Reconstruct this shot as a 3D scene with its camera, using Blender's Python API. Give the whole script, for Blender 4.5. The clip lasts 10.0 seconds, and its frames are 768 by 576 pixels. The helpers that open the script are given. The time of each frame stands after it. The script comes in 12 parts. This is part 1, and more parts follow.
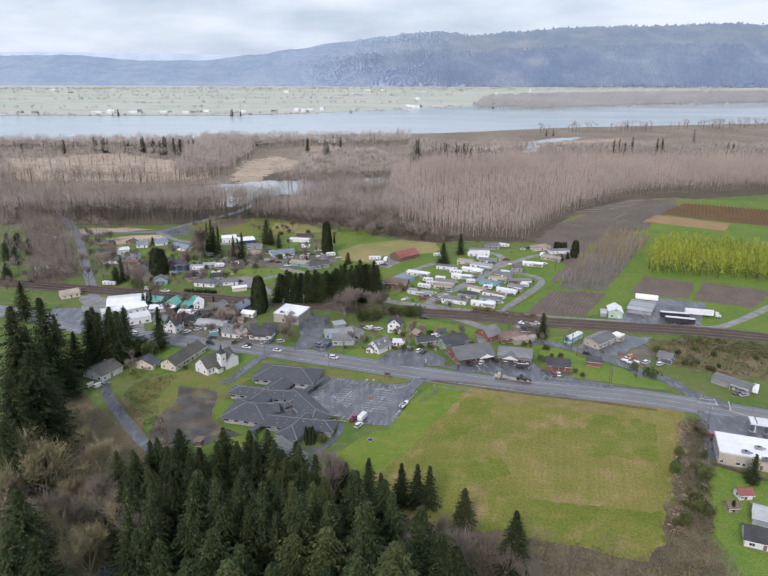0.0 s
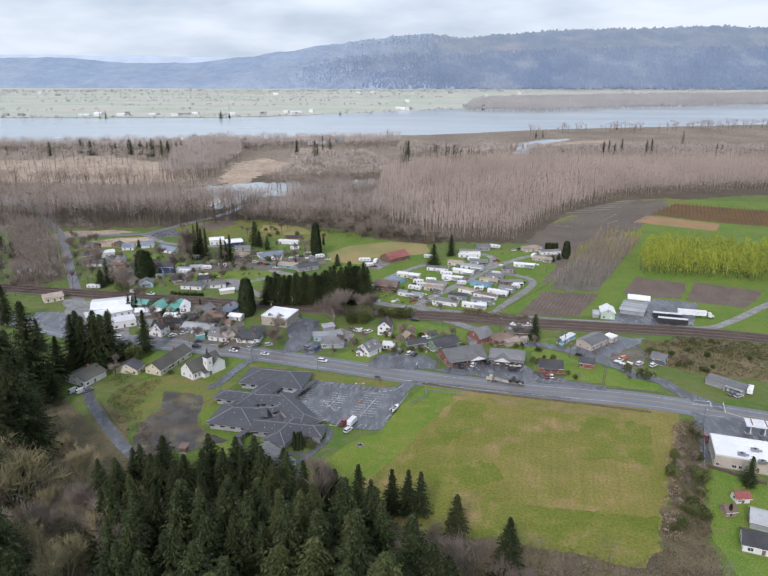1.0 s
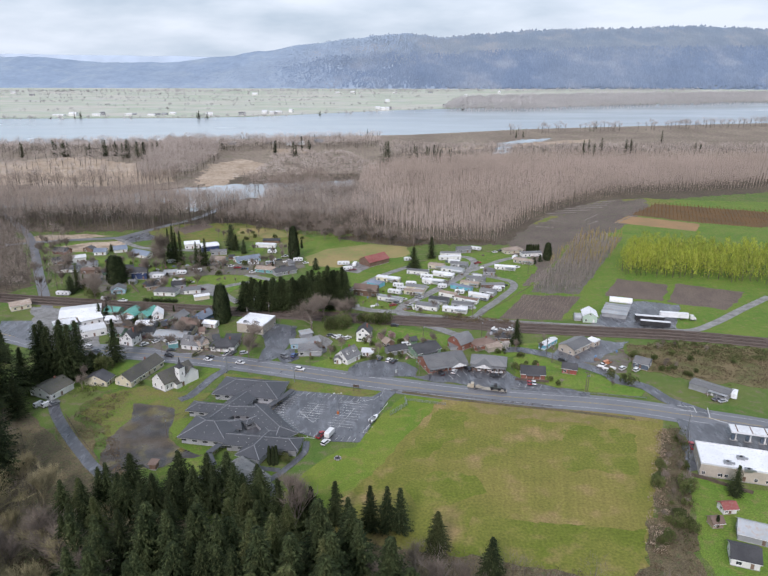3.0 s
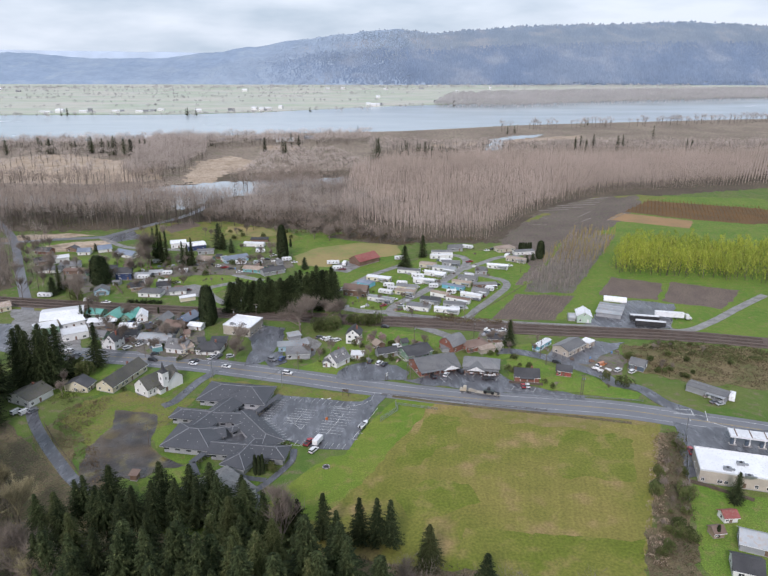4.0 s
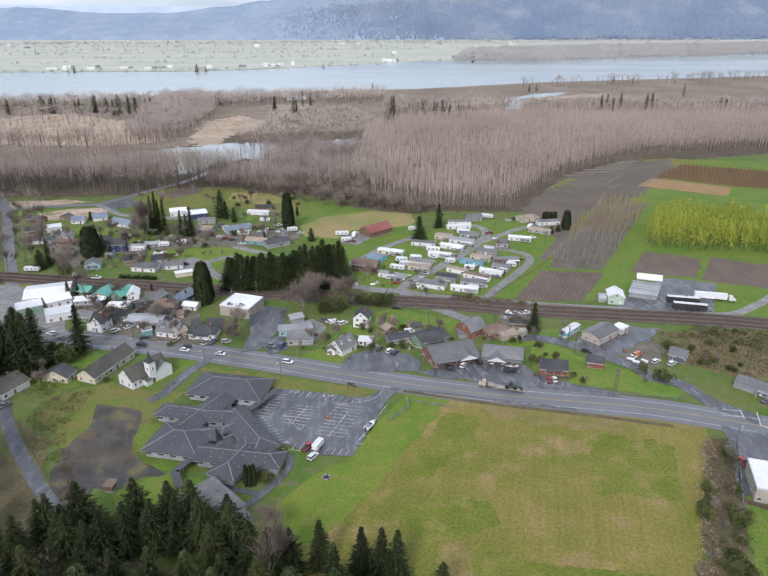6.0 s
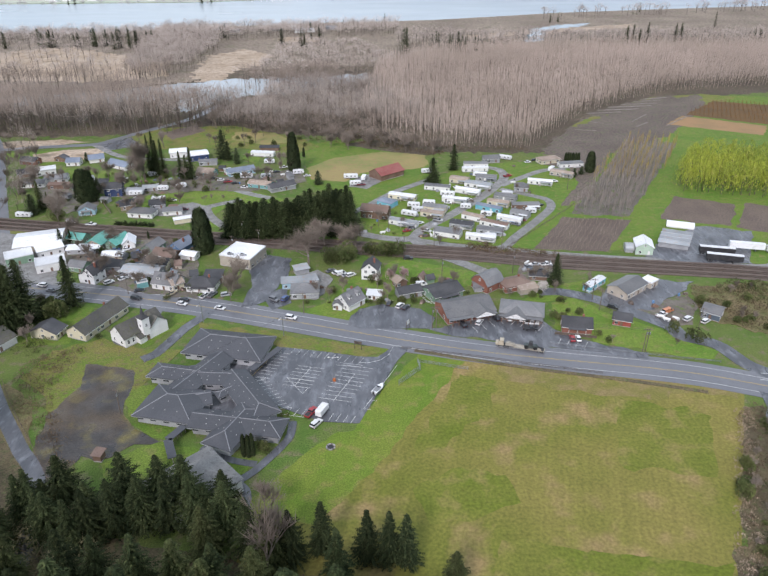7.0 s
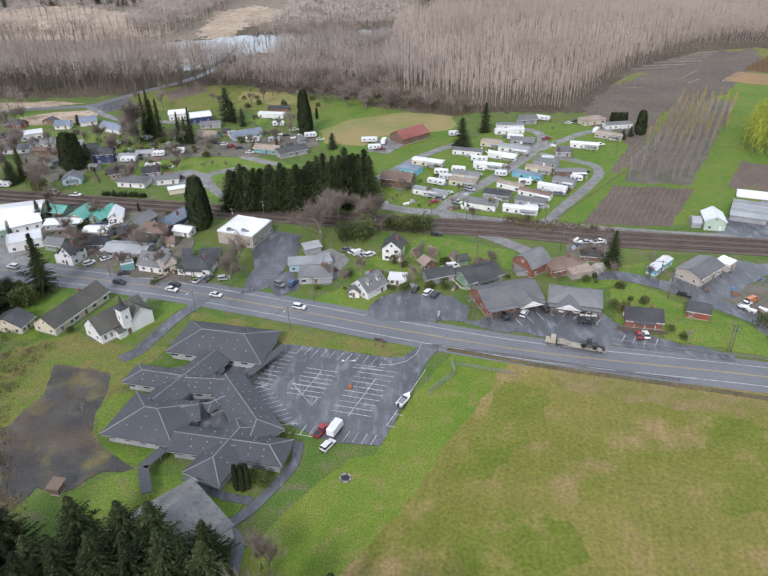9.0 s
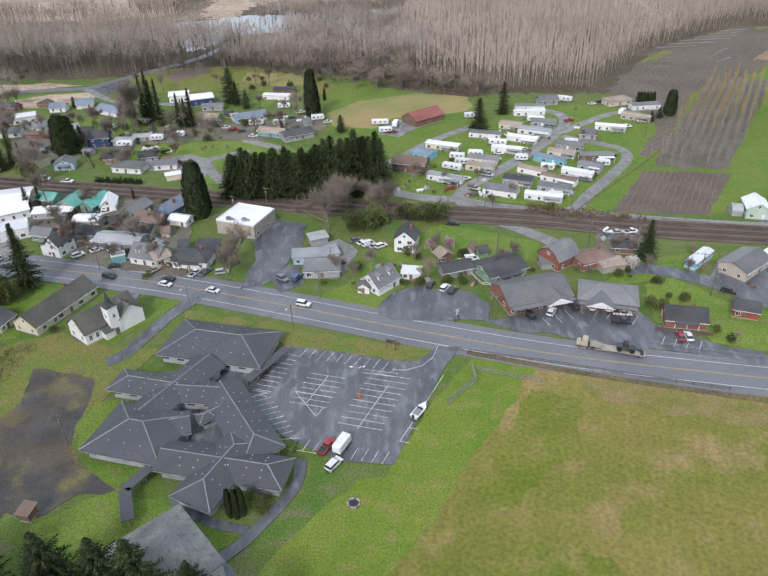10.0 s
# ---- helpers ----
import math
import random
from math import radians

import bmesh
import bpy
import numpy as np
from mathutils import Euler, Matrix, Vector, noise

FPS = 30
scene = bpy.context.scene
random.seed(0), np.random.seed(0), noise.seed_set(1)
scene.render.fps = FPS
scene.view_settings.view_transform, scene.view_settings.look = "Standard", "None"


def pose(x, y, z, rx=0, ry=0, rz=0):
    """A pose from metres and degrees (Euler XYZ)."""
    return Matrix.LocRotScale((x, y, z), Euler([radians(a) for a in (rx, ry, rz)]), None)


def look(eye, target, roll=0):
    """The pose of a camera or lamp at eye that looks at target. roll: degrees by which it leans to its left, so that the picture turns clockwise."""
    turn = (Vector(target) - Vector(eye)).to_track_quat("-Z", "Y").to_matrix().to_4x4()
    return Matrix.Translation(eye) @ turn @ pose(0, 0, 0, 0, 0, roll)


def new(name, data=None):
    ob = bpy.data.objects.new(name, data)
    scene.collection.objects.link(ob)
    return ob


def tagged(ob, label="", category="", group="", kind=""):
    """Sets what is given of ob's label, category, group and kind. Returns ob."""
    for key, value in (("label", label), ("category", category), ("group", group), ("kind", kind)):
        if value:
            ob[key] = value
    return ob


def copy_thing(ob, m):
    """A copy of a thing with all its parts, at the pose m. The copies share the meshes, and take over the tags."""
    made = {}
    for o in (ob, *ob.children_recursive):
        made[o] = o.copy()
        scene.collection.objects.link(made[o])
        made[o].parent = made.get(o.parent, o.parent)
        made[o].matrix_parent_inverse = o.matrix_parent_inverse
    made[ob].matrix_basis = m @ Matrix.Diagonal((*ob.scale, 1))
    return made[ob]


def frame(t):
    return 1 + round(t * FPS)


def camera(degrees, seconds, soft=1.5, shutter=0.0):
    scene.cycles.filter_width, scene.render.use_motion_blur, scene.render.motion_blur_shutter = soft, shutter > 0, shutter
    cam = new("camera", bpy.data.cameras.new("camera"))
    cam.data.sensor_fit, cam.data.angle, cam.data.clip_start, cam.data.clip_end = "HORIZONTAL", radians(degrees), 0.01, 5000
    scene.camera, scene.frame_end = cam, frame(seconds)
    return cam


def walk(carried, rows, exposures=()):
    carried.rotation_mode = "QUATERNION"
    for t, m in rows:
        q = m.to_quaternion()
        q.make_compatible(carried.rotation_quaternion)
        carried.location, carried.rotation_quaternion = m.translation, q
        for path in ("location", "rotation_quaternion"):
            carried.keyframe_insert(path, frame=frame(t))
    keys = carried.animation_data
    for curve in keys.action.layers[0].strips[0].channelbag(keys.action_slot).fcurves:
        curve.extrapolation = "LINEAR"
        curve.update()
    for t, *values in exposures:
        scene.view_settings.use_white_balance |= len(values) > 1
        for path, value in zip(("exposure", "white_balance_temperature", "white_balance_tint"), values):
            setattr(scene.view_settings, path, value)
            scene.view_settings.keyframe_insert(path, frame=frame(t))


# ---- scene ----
cam = camera(60.00, 10.0)
EXPOSURES = [(0.0, 0.06, 6300, 22), (4.5, 0.05, 6300, 22), (6.4, 0.17, 6300, 21), (7.5, 0.26, 6300, 21), (10.0, 0.22, 6300, 20)]
PATH = [
    (0, look((-0.00, 0.00, 147.54), (0.00, 94.27, 114.17), 0.20)),
    (0.5, look((0.30, 3.32, 145.14), (0.78, 97.72, 112.15), 0.18)),
    (1, look((0.57, 5.35, 145.11), (1.96, 99.74, 112.12), 0.20)),
    (1.5, look((0.89, 7.62, 145.08), (2.92, 102.00, 112.10), 0.21)),
    (2, look((1.50, 9.63, 145.07), (3.73, 104.00, 112.07), 0.21)),
    (2.5, look((1.85, 12.00, 145.19), (4.52, 106.35, 112.16), 0.22)),
    (3, look((2.67, 14.34, 145.14), (6.73, 108.63, 112.10), 0.24)),
    (4.5, look((4.34, 29.88, 143.54), (9.68, 123.79, 109.59), 0.25)),
    (5, look((4.89, 37.98, 142.58), (9.74, 131.68, 107.99), 0.23)),
    (6.5, look((9.23, 67.57, 139.97), (11.01, 157.78, 96.87), -0.15)),
    (7, look((9.51, 78.42, 136.97), (10.38, 166.54, 89.71), -0.34)),
    (7.5, look((9.40, 89.21, 133.39), (9.47, 176.39, 84.39), -0.55)),
    (8, look((8.98, 99.48, 129.56), (8.36, 186.17, 79.71), -0.76)),
    (8.5, look((7.85, 109.64, 125.06), (6.74, 195.90, 74.49), -0.95)),
    (9, look((7.16, 119.21, 121.18), (5.38, 204.97, 69.77), -1.11)),
    (9.5, look((6.96, 128.65, 117.14), (4.28, 213.87, 64.89), -1.43)),
    (10, look((6.08, 137.94, 113.06), (2.77, 222.62, 59.97), -1.62)),
]
walk(cam, PATH, EXPOSURES)
from mathutils.geometry import delaunay_2d_cdt

# ---- world, sun ----
SUN_EL, SUN_ROT = 38.0, 200.0
world = bpy.data.worlds.new("overcast_sky")
scene.world = world
world.use_nodes = True
wn, wl = world.node_tree.nodes, world.node_tree.links
wbg = wn["Background"]
w_sky = wn.new("ShaderNodeTexSky")
w_sky.sky_type, w_sky.sun_disc = "NISHITA", False
w_sky.sun_elevation, w_sky.sun_rotation = radians(SUN_EL), radians(SUN_ROT)
w_sky.air_density, w_sky.dust_density = 1.0, 3.0
w_dim = wn.new("ShaderNodeMix")
w_dim.data_type, w_dim.blend_type = "RGBA", "MULTIPLY"
w_dim.inputs[0].default_value = 1.0
w_dim.inputs[7].default_value = (0.10, 0.10, 0.10, 1)
wl.new(w_sky.outputs[0], w_dim.inputs[6])
w_co = wn.new("ShaderNodeTexCoord")
w_map = wn.new("ShaderNodeMapping")
w_map.inputs["Scale"].default_value = (1.6, 1.6, 6.0)
wl.new(w_co.outputs["Generated"], w_map.inputs[0])
w_noise = wn.new("ShaderNodeTexNoise")
w_noise.inputs["Scale"].default_value, w_noise.inputs["Detail"].default_value = 2.2, 5.0
wl.new(w_map.outputs[0], w_noise.inputs["Vector"])
w_ramp = wn.new("ShaderNodeValToRGB")
w_ramp.color_ramp.elements[0].position, w_ramp.color_ramp.elements[0].color = 0.36, (0.375, 0.49, 0.552, 1)
w_ramp.color_ramp.elements[1].position, w_ramp.color_ramp.elements[1].color = 0.62, (0.665, 0.765, 0.795, 1)
wl.new(w_noise.outputs[0], w_ramp.inputs[0])
w_mix = wn.new("ShaderNodeMix")
w_mix.data_type = "RGBA"
w_mix.inputs[0].default_value = 0.88
wl.new(w_dim.outputs[2], w_mix.inputs[6])
wl.new(w_ramp.outputs[0], w_mix.inputs[7])
wl.new(w_mix.outputs[2], wbg.inputs[0])
wbg.inputs[1].default_value = 1.28

sun_data = bpy.data.lights.new("sun", "SUN")
sun_data.energy, sun_data.angle, sun_data.color = 2.25, radians(12), (1.0, 0.97, 0.94)
sun = new("sun", sun_data)
sun.matrix_world = look((0, 0, 300), (math.sin(radians(SUN_ROT)) * -math.cos(radians(SUN_EL)) * 100, math.cos(radians(SUN_ROT)) * -math.cos(radians(SUN_EL)) * 100, 300 - 100 * math.sin(radians(SUN_EL))))


# ---- materials ----
MATS = {}


def surface(name, c1, c2, scale=0.3, c3=None, scale2=2.0, rough=0.85, bump=0.0, bump_scale=6.0, metal=0.0, jitter=0.12, island=0.0, spec=0.3, lo=0.38, hi=0.62, streak=1.0, grit=0.0, grit_scale=2.2, soft=0.0):
    """Two colours mixed by a broad noise, a third by a fine one, with a fine grain, relief and a small change from piece to piece."""
    m = bpy.data.materials.new(name)
    m.use_nodes = True
    n, l = m.node_tree.nodes, m.node_tree.links
    b = n["Principled BSDF"]
    geo = n.new("ShaderNodeNewGeometry")
    mp = n.new("ShaderNodeMapping")
    mp.inputs["Scale"].default_value = (1.0, streak, 1.0)
    l.new(geo.outputs["Position"], mp.inputs[0])

    def noise_of(sc, detail=4.0):
        t = n.new("ShaderNodeTexNoise")
        t.inputs["Scale"].default_value, t.inputs["Detail"].default_value = sc, detail
        l.new(mp.outputs[0], t.inputs["Vector"])
        return t

    def ramp_of(src, p0, p1):
        r = n.new("ShaderNodeMapRange")
        r.inputs[1].default_value, r.inputs[2].default_value = p0, p1
        l.new(src, r.inputs[0])
        return r.outputs[0]

    def mixed(f, a, bb, mode="MIX"):
        x = n.new("ShaderNodeMix")
        x.data_type, x.blend_type = "RGBA", mode
        for s, v in ((0, f), (6, a), (7, bb)):
            if isinstance(v, (tuple, list)):
                x.inputs[s].default_value = (*v, 1)
            elif isinstance(v, (int, float)):
                x.inputs[s].default_value = v
            else:
                l.new(v, x.inputs[s])
        return x.outputs[2]

    big = noise_of(scale)
    col = mixed(ramp_of(big.outputs[0], lo, hi), c1, c2)
    fine = noise_of(scale2, 6.0)
    if c3 is not None:
        col = mixed(ramp_of(fine.outputs[0], 0.52, 0.68), col, c3)
    grain = n.new("ShaderNodeMapRange")
    grain.inputs[3].default_value, grain.inputs[4].default_value = 0.82, 1.18
    l.new(fine.outputs[0], grain.inputs[0])
    hs = n.new("ShaderNodeHueSaturation")
    l.new(col, hs.inputs["Color"])
    src = grain.outputs[0]
    if jitter:
        oi = n.new("ShaderNodeObjectInfo")
        j = n.new("ShaderNodeMapRange")
        j.inputs[3].default_value, j.inputs[4].default_value = 1 - jitter, 1 + jitter
        l.new(oi.outputs["Random"], j.inputs[0])
        mul = n.new("ShaderNodeMath")
        mul.operation = "MULTIPLY"
        l.new(src, mul.inputs[0]), l.new(j.outputs[0], mul.inputs[1])
        src = mul.outputs[0]
    if island:
        j = n.new("ShaderNodeMapRange")
        j.inputs[3].default_value, j.inputs[4].default_value = 1 - island, 1 + island
        l.new(geo.outputs["Random Per Island"], j.inputs[0])
        mul = n.new("ShaderNodeMath")
        mul.operation = "MULTIPLY"
        l.new(src, mul.inputs[0]), l.new(j.outputs[0], mul.inputs[1])
        src = mul.outputs[0]
    if grit:
        gn = noise_of(grit_scale, 3.0)
        j = n.new("ShaderNodeMapRange")
        j.inputs[1].default_value, j.inputs[2].default_value = 0.3, 0.7
        j.inputs[3].default_value, j.inputs[4].default_value = 1 - grit, 1 + grit
        l.new(gn.outputs[0], j.inputs[0])
        mul = n.new("ShaderNodeMath")
        mul.operation = "MULTIPLY"
        l.new(src, mul.inputs[0]), l.new(j.outputs[0], mul.inputs[1])
        src = mul.outputs[0]
    l.new(src, hs.inputs["Value"])
    l.new(hs.outputs[0], b.inputs["Base Color"])
    b.inputs["Metallic"].default_value = metal
    b.inputs["Specular IOR Level"].default_value = spec
    if isinstance(rough, tuple):
        r = n.new("ShaderNodeMapRange")
        r.inputs[1].default_value, r.inputs[2].default_value = 0.38, 0.62
        r.inputs[3].default_value, r.inputs[4].default_value = rough
        l.new(noise_of(rough_scale_of(scale), 3.0).outputs[0], r.inputs[0])
        l.new(r.outputs[0], b.inputs["Roughness"])
    else:
        b.inputs["Roughness"].default_value = rough
    if bump:
        bp = n.new("ShaderNodeBump")
        bp.inputs["Strength"].default_value, bp.inputs["Distance"].default_value = 0.6, bump
        l.new(noise_of(bump_scale, 4.0).outputs[0], bp.inputs["Height"])
        l.new(bp.outputs[0], b.inputs["Normal"])
    if soft:
        # fine twigs scatter light like a soft mass, so their facing is bent towards the sky
        sm = n.new("ShaderNodeMix")
        sm.data_type = "VECTOR"
        sm.inputs[0].default_value = soft
        sm.inputs[5].default_value = (0.0, -0.35, 0.94)
        l.new(geo.outputs["Normal"], sm.inputs[4])
        l.new(sm.outputs[1], b.inputs["Normal"])
    MATS[name] = m
    return m


def rough_scale_of(scale):
    return scale * 1.7


# ground covers
surface("meadow", (0.078, 0.142, 0.023), (0.118, 0.150, 0.037), 0.045, (0.15, 0.132, 0.075), 0.25, 0.9, 0.05, 3.0, jitter=0, grit=0.4)
surface("lawn", (0.094, 0.176, 0.020), (0.134, 0.194, 0.029), 0.05, (0.155, 0.165, 0.048), 0.30, 0.85, 0.03, 4.0, jitter=0.08, grit=0.35)
surface("bank_grass", (0.12, 0.175, 0.025), (0.185, 0.17, 0.05), 0.12, (0.145, 0.115, 0.06), 0.7, 0.9, 0.05, 3.0, jitter=0.05, grit=0.35)
surface("brush_floor", (0.105, 0.085, 0.052), (0.15, 0.118, 0.066), 0.10, (0.09, 0.10, 0.042), 0.6, 0.95, 0.08, 2.0, jitter=0.03, grit=0.4)
# brown leaf litter, darkened in its colour for the shade under dense crowns
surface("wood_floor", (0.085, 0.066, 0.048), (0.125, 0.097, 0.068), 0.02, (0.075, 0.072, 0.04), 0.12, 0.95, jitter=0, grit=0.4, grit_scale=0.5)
# distant woodland floor: its brown is lightened to carry the haze
surface("hazed_floor", (0.20, 0.158, 0.122), (0.265, 0.215, 0.165), 0.012, (0.17, 0.15, 0.10), 0.05, 0.95, jitter=0, grit=0.35, grit_scale=0.25)
surface("reed", (0.46, 0.365, 0.275), (0.37, 0.285, 0.205), 0.03, (0.24, 0.18, 0.12), 0.10, 0.9, jitter=0.03, grit=0.3, grit_scale=0.4)
surface("dry_meadow", (0.30, 0.24, 0.10), (0.20, 0.21, 0.07), 0.04, (0.26, 0.18, 0.09), 0.3, 0.9, jitter=0.03)
surface("dry_grass", (0.185, 0.145, 0.075), (0.118, 0.122, 0.046), 0.10, (0.135, 0.10, 0.055), 0.5, 0.9, 0.04, 3.0, jitter=0.03, grit=0.45)
surface("turf_green", (0.120, 0.150, 0.016), (0.170, 0.172, 0.032), 0.045, (0.205, 0.175, 0.052), 0.12, 0.85, 0.03, 4.0, jitter=0.02, grit=0.26, grit_scale=1.1)
surface("worn_grass", (0.235, 0.182, 0.075), (0.175, 0.165, 0.040), 0.10, (0.22, 0.165, 0.075), 0.35, 0.9, 0.03, 4.0, jitter=0.02, grit=0.3)
surface("verge_turf", (0.112, 0.182, 0.018), (0.152, 0.196, 0.027), 0.06, (0.18, 0.18, 0.045), 0.2, 0.85, 0.03, 4.0, jitter=0.02, grit=0.3)
surface("clearcut", (0.125, 0.098, 0.082), (0.155, 0.125, 0.102), 0.03, (0.12, 0.118, 0.07), 0.2, 0.9, 0.2, 0.8, jitter=0.03, grit=0.45, grit_scale=0.8)
surface("ploughed", (0.125, 0.095, 0.078), (0.155, 0.12, 0.095), 0.08, (0.10, 0.08, 0.065), 1.5, 0.9, 0.15, 1.2, jitter=0.08, grit=0.3, grit_scale=1.2)
surface("ochre_soil", (0.33, 0.20, 0.10), (0.27, 0.18, 0.09), 0.05, None, 0.8, 0.9, jitter=0.05)
surface("red_brush", (0.155, 0.088, 0.036), (0.12, 0.075, 0.036), 0.05, (0.10, 0.072, 0.036), 0.5, 0.95, 0.2, 1.0, jitter=0.03)
# green and tan fields, washed out by distance haze mixed into the colours
surface("hazed_field", (0.40, 0.455, 0.345), (0.515, 0.495, 0.43), 0.003, (0.42, 0.425, 0.40), 0.010, 0.95, jitter=0, streak=4.0, grit=0.12, grit_scale=0.02)
surface("road_asphalt", (0.138, 0.142, 0.155), (0.17, 0.173, 0.185), 0.04, (0.125, 0.128, 0.14), 0.5, (0.28, 0.48), 0.01, 12.0, jitter=0.03, spec=0.5, grit=0.08)
# pale streaks in the colour imitate sky reflected on the wet surface
surface("wet_asphalt", (0.080, 0.084, 0.093), (0.118, 0.122, 0.133), 0.13, (0.16, 0.166, 0.18), 0.45, (0.18, 0.5), 0.01, 12.0, jitter=0.05, spec=0.55, grit=0.14, streak=0.4)
surface("old_asphalt", (0.052, 0.046, 0.042), (0.092, 0.070, 0.048), 0.07, (0.135, 0.112, 0.036), 0.11, (0.18, 0.8), 0.02, 6.0, jitter=0.03, spec=0.5, grit=0.35, lo=0.42, hi=0.60)
surface("gravel", (0.235, 0.23, 0.222), (0.175, 0.168, 0.158), 0.15, (0.28, 0.275, 0.265), 1.2, (0.3, 0.8), 0.03, 8.0, jitter=0.08, grit=0.18)
surface("dirt_yard", (0.135, 0.115, 0.095), (0.18, 0.16, 0.135), 0.12, (0.10, 0.135, 0.035), 0.35, 0.8, 0.04, 5.0, jitter=0.1, grit=0.35)
surface("ballast", (0.115, 0.085, 0.072), (0.15, 0.115, 0.095), 0.10, (0.09, 0.07, 0.06), 1.5, 0.9, 0.05, 6.0, jitter=0.03)
surface("sleeper", (0.09, 0.075, 0.06), (0.12, 0.10, 0.085), 0.5, None, 3.0, 0.85, island=0.2)
surface("rail_steel", (0.16, 0.11, 0.085), (0.22, 0.17, 0.14), 0.4, None, 5.0, 0.45, metal=0.7)
surface("line_white", (0.62, 0.62, 0.60), (0.50, 0.50, 0.48), 0.6, (0.35, 0.35, 0.34), 3.0, 0.6, jitter=0.1)
surface("line_yellow", (0.48, 0.36, 0.14), (0.40, 0.30, 0.13), 0.5, (0.25, 0.22, 0.15), 2.0, 0.6, jitter=0.1)
surface("concrete", (0.40, 0.39, 0.37), (0.32, 0.31, 0.30), 0.3, (0.26, 0.25, 0.24), 2.0, 0.8, 0.01, 8.0)
# roofs
surface("roof_charcoal", (0.060, 0.063, 0.070), (0.076, 0.078, 0.086), 0.12, (0.05, 0.053, 0.06), 2.0, 0.5, 0.02, 9.0, jitter=0.06, spec=0.5, grit=0.1)
surface("roof_ridge", (0.21, 0.215, 0.228), (0.25, 0.252, 0.262), 0.3, None, 3.0, 0.7)
surface("roof_grey", (0.14, 0.142, 0.146), (0.185, 0.183, 0.18), 0.15, (0.115, 0.115, 0.115), 1.8, 0.55, 0.02, 9.0, jitter=0.25, spec=0.5, grit=0.12)
surface("roof_dark", (0.055, 0.056, 0.06), (0.085, 0.085, 0.088), 0.15, (0.05, 0.05, 0.052), 2.5, 0.7, 0.02, 9.0, jitter=0.2)
surface("roof_moss", (0.085, 0.082, 0.075), (0.115, 0.108, 0.093), 0.15, (0.085, 0.088, 0.05), 0.9, 0.7, 0.02, 9.0, jitter=0.12, grit=0.15)
surface("roof_brown", (0.17, 0.115, 0.09), (0.215, 0.155, 0.125), 0.15, (0.14, 0.095, 0.08), 2.5, 0.75, 0.02, 9.0, jitter=0.15)
surface("roof_tan", (0.36, 0.29, 0.23), (0.30, 0.235, 0.185), 0.15, (0.40, 0.34, 0.30), 0.8, 0.75, 0.02, 9.0, jitter=0.12)
surface("roof_weathered", (0.21, 0.205, 0.20), (0.26, 0.255, 0.245), 0.2, (0.15, 0.15, 0.14), 0.9, 0.7, 0.02, 9.0, jitter=0.1, grit=0.15)
surface("roof_red", (0.26, 0.075, 0.065), (0.32, 0.11, 0.095), 0.12, (0.24, 0.13, 0.11), 1.5, 0.6, 0.02, 6.0, jitter=0.08)
surface("roof_blue", (0.17, 0.205, 0.26), (0.22, 0.255, 0.31), 0.15, None, 2.5, 0.6, 0.02, 9.0, jitter=0.1)
surface("roof_teal", (0.09, 0.33, 0.27), (0.14, 0.40, 0.335), 0.15, (0.18, 0.38, 0.33), 1.5, 0.45, 0.015, 6.0, jitter=0.1)
surface("roof_white", (0.76, 0.77, 0.78), (0.66, 0.67, 0.68), 0.12, (0.54, 0.54, 0.53), 1.0, 0.5, 0.01, 6.0, jitter=0.14)
surface("roof_metal", (0.40, 0.42, 0.435), (0.32, 0.34, 0.35), 0.15, (0.36, 0.315, 0.28), 0.8, 0.4, 0.01, 6.0, jitter=0.25, metal=0.3)
# walls
surface("wall_white", (0.76, 0.76, 0.74), (0.68, 0.68, 0.66), 0.4, (0.60, 0.60, 0.58), 3.0, 0.7, jitter=0.06)
surface("wall_cream", (0.62, 0.57, 0.42), (0.55, 0.50, 0.38), 0.4, None, 3.0, 0.75, jitter=0.1)
surface("wall_beige", (0.44, 0.39, 0.32), (0.38, 0.34, 0.285), 0.4, None, 3.0, 0.75, jitter=0.1)
surface("wall_tan", (0.32, 0.24, 0.17), (0.27, 0.205, 0.15), 0.4, None, 3.0, 0.8, jitter=0.12)
surface("wall_grey", (0.33, 0.34, 0.35), (0.27, 0.28, 0.29), 0.4, None, 3.0, 0.75, jitter=0.2)
surface("wall_brown", (0.16, 0.10, 0.07), (0.20, 0.135, 0.10), 0.4, None, 3.0, 0.8, jitter=0.15)
surface("wall_red", (0.28, 0.065, 0.05), (0.33, 0.09, 0.07), 0.4, None, 3.0, 0.75, jitter=0.08)
surface("wall_brick", (0.235, 0.095, 0.065), (0.28, 0.125, 0.09), 0.5, (0.20, 0.085, 0.065), 6.0, 0.85, 0.01, 14.0, jitter=0.08)
surface("wall_blue", (0.11, 0.21, 0.36), (0.14, 0.25, 0.41), 0.4, None, 3.0, 0.7, jitter=0.1)
surface("wall_navy", (0.035, 0.055, 0.13), (0.05, 0.075, 0.16), 0.4, None, 3.0, 0.7, jitter=0.1)
surface("wall_slate", (0.075, 0.10, 0.13), (0.095, 0.125, 0.16), 0.4, None, 3.0, 0.7, jitter=0.1)
surface("wall_sky", (0.30, 0.46, 0.55), (0.36, 0.52, 0.60), 0.4, None, 3.0, 0.7, jitter=0.1)
surface("wall_turquoise", (0.14, 0.40, 0.50), (0.18, 0.46, 0.56), 0.4, None, 3.0, 0.6, jitter=0.08)
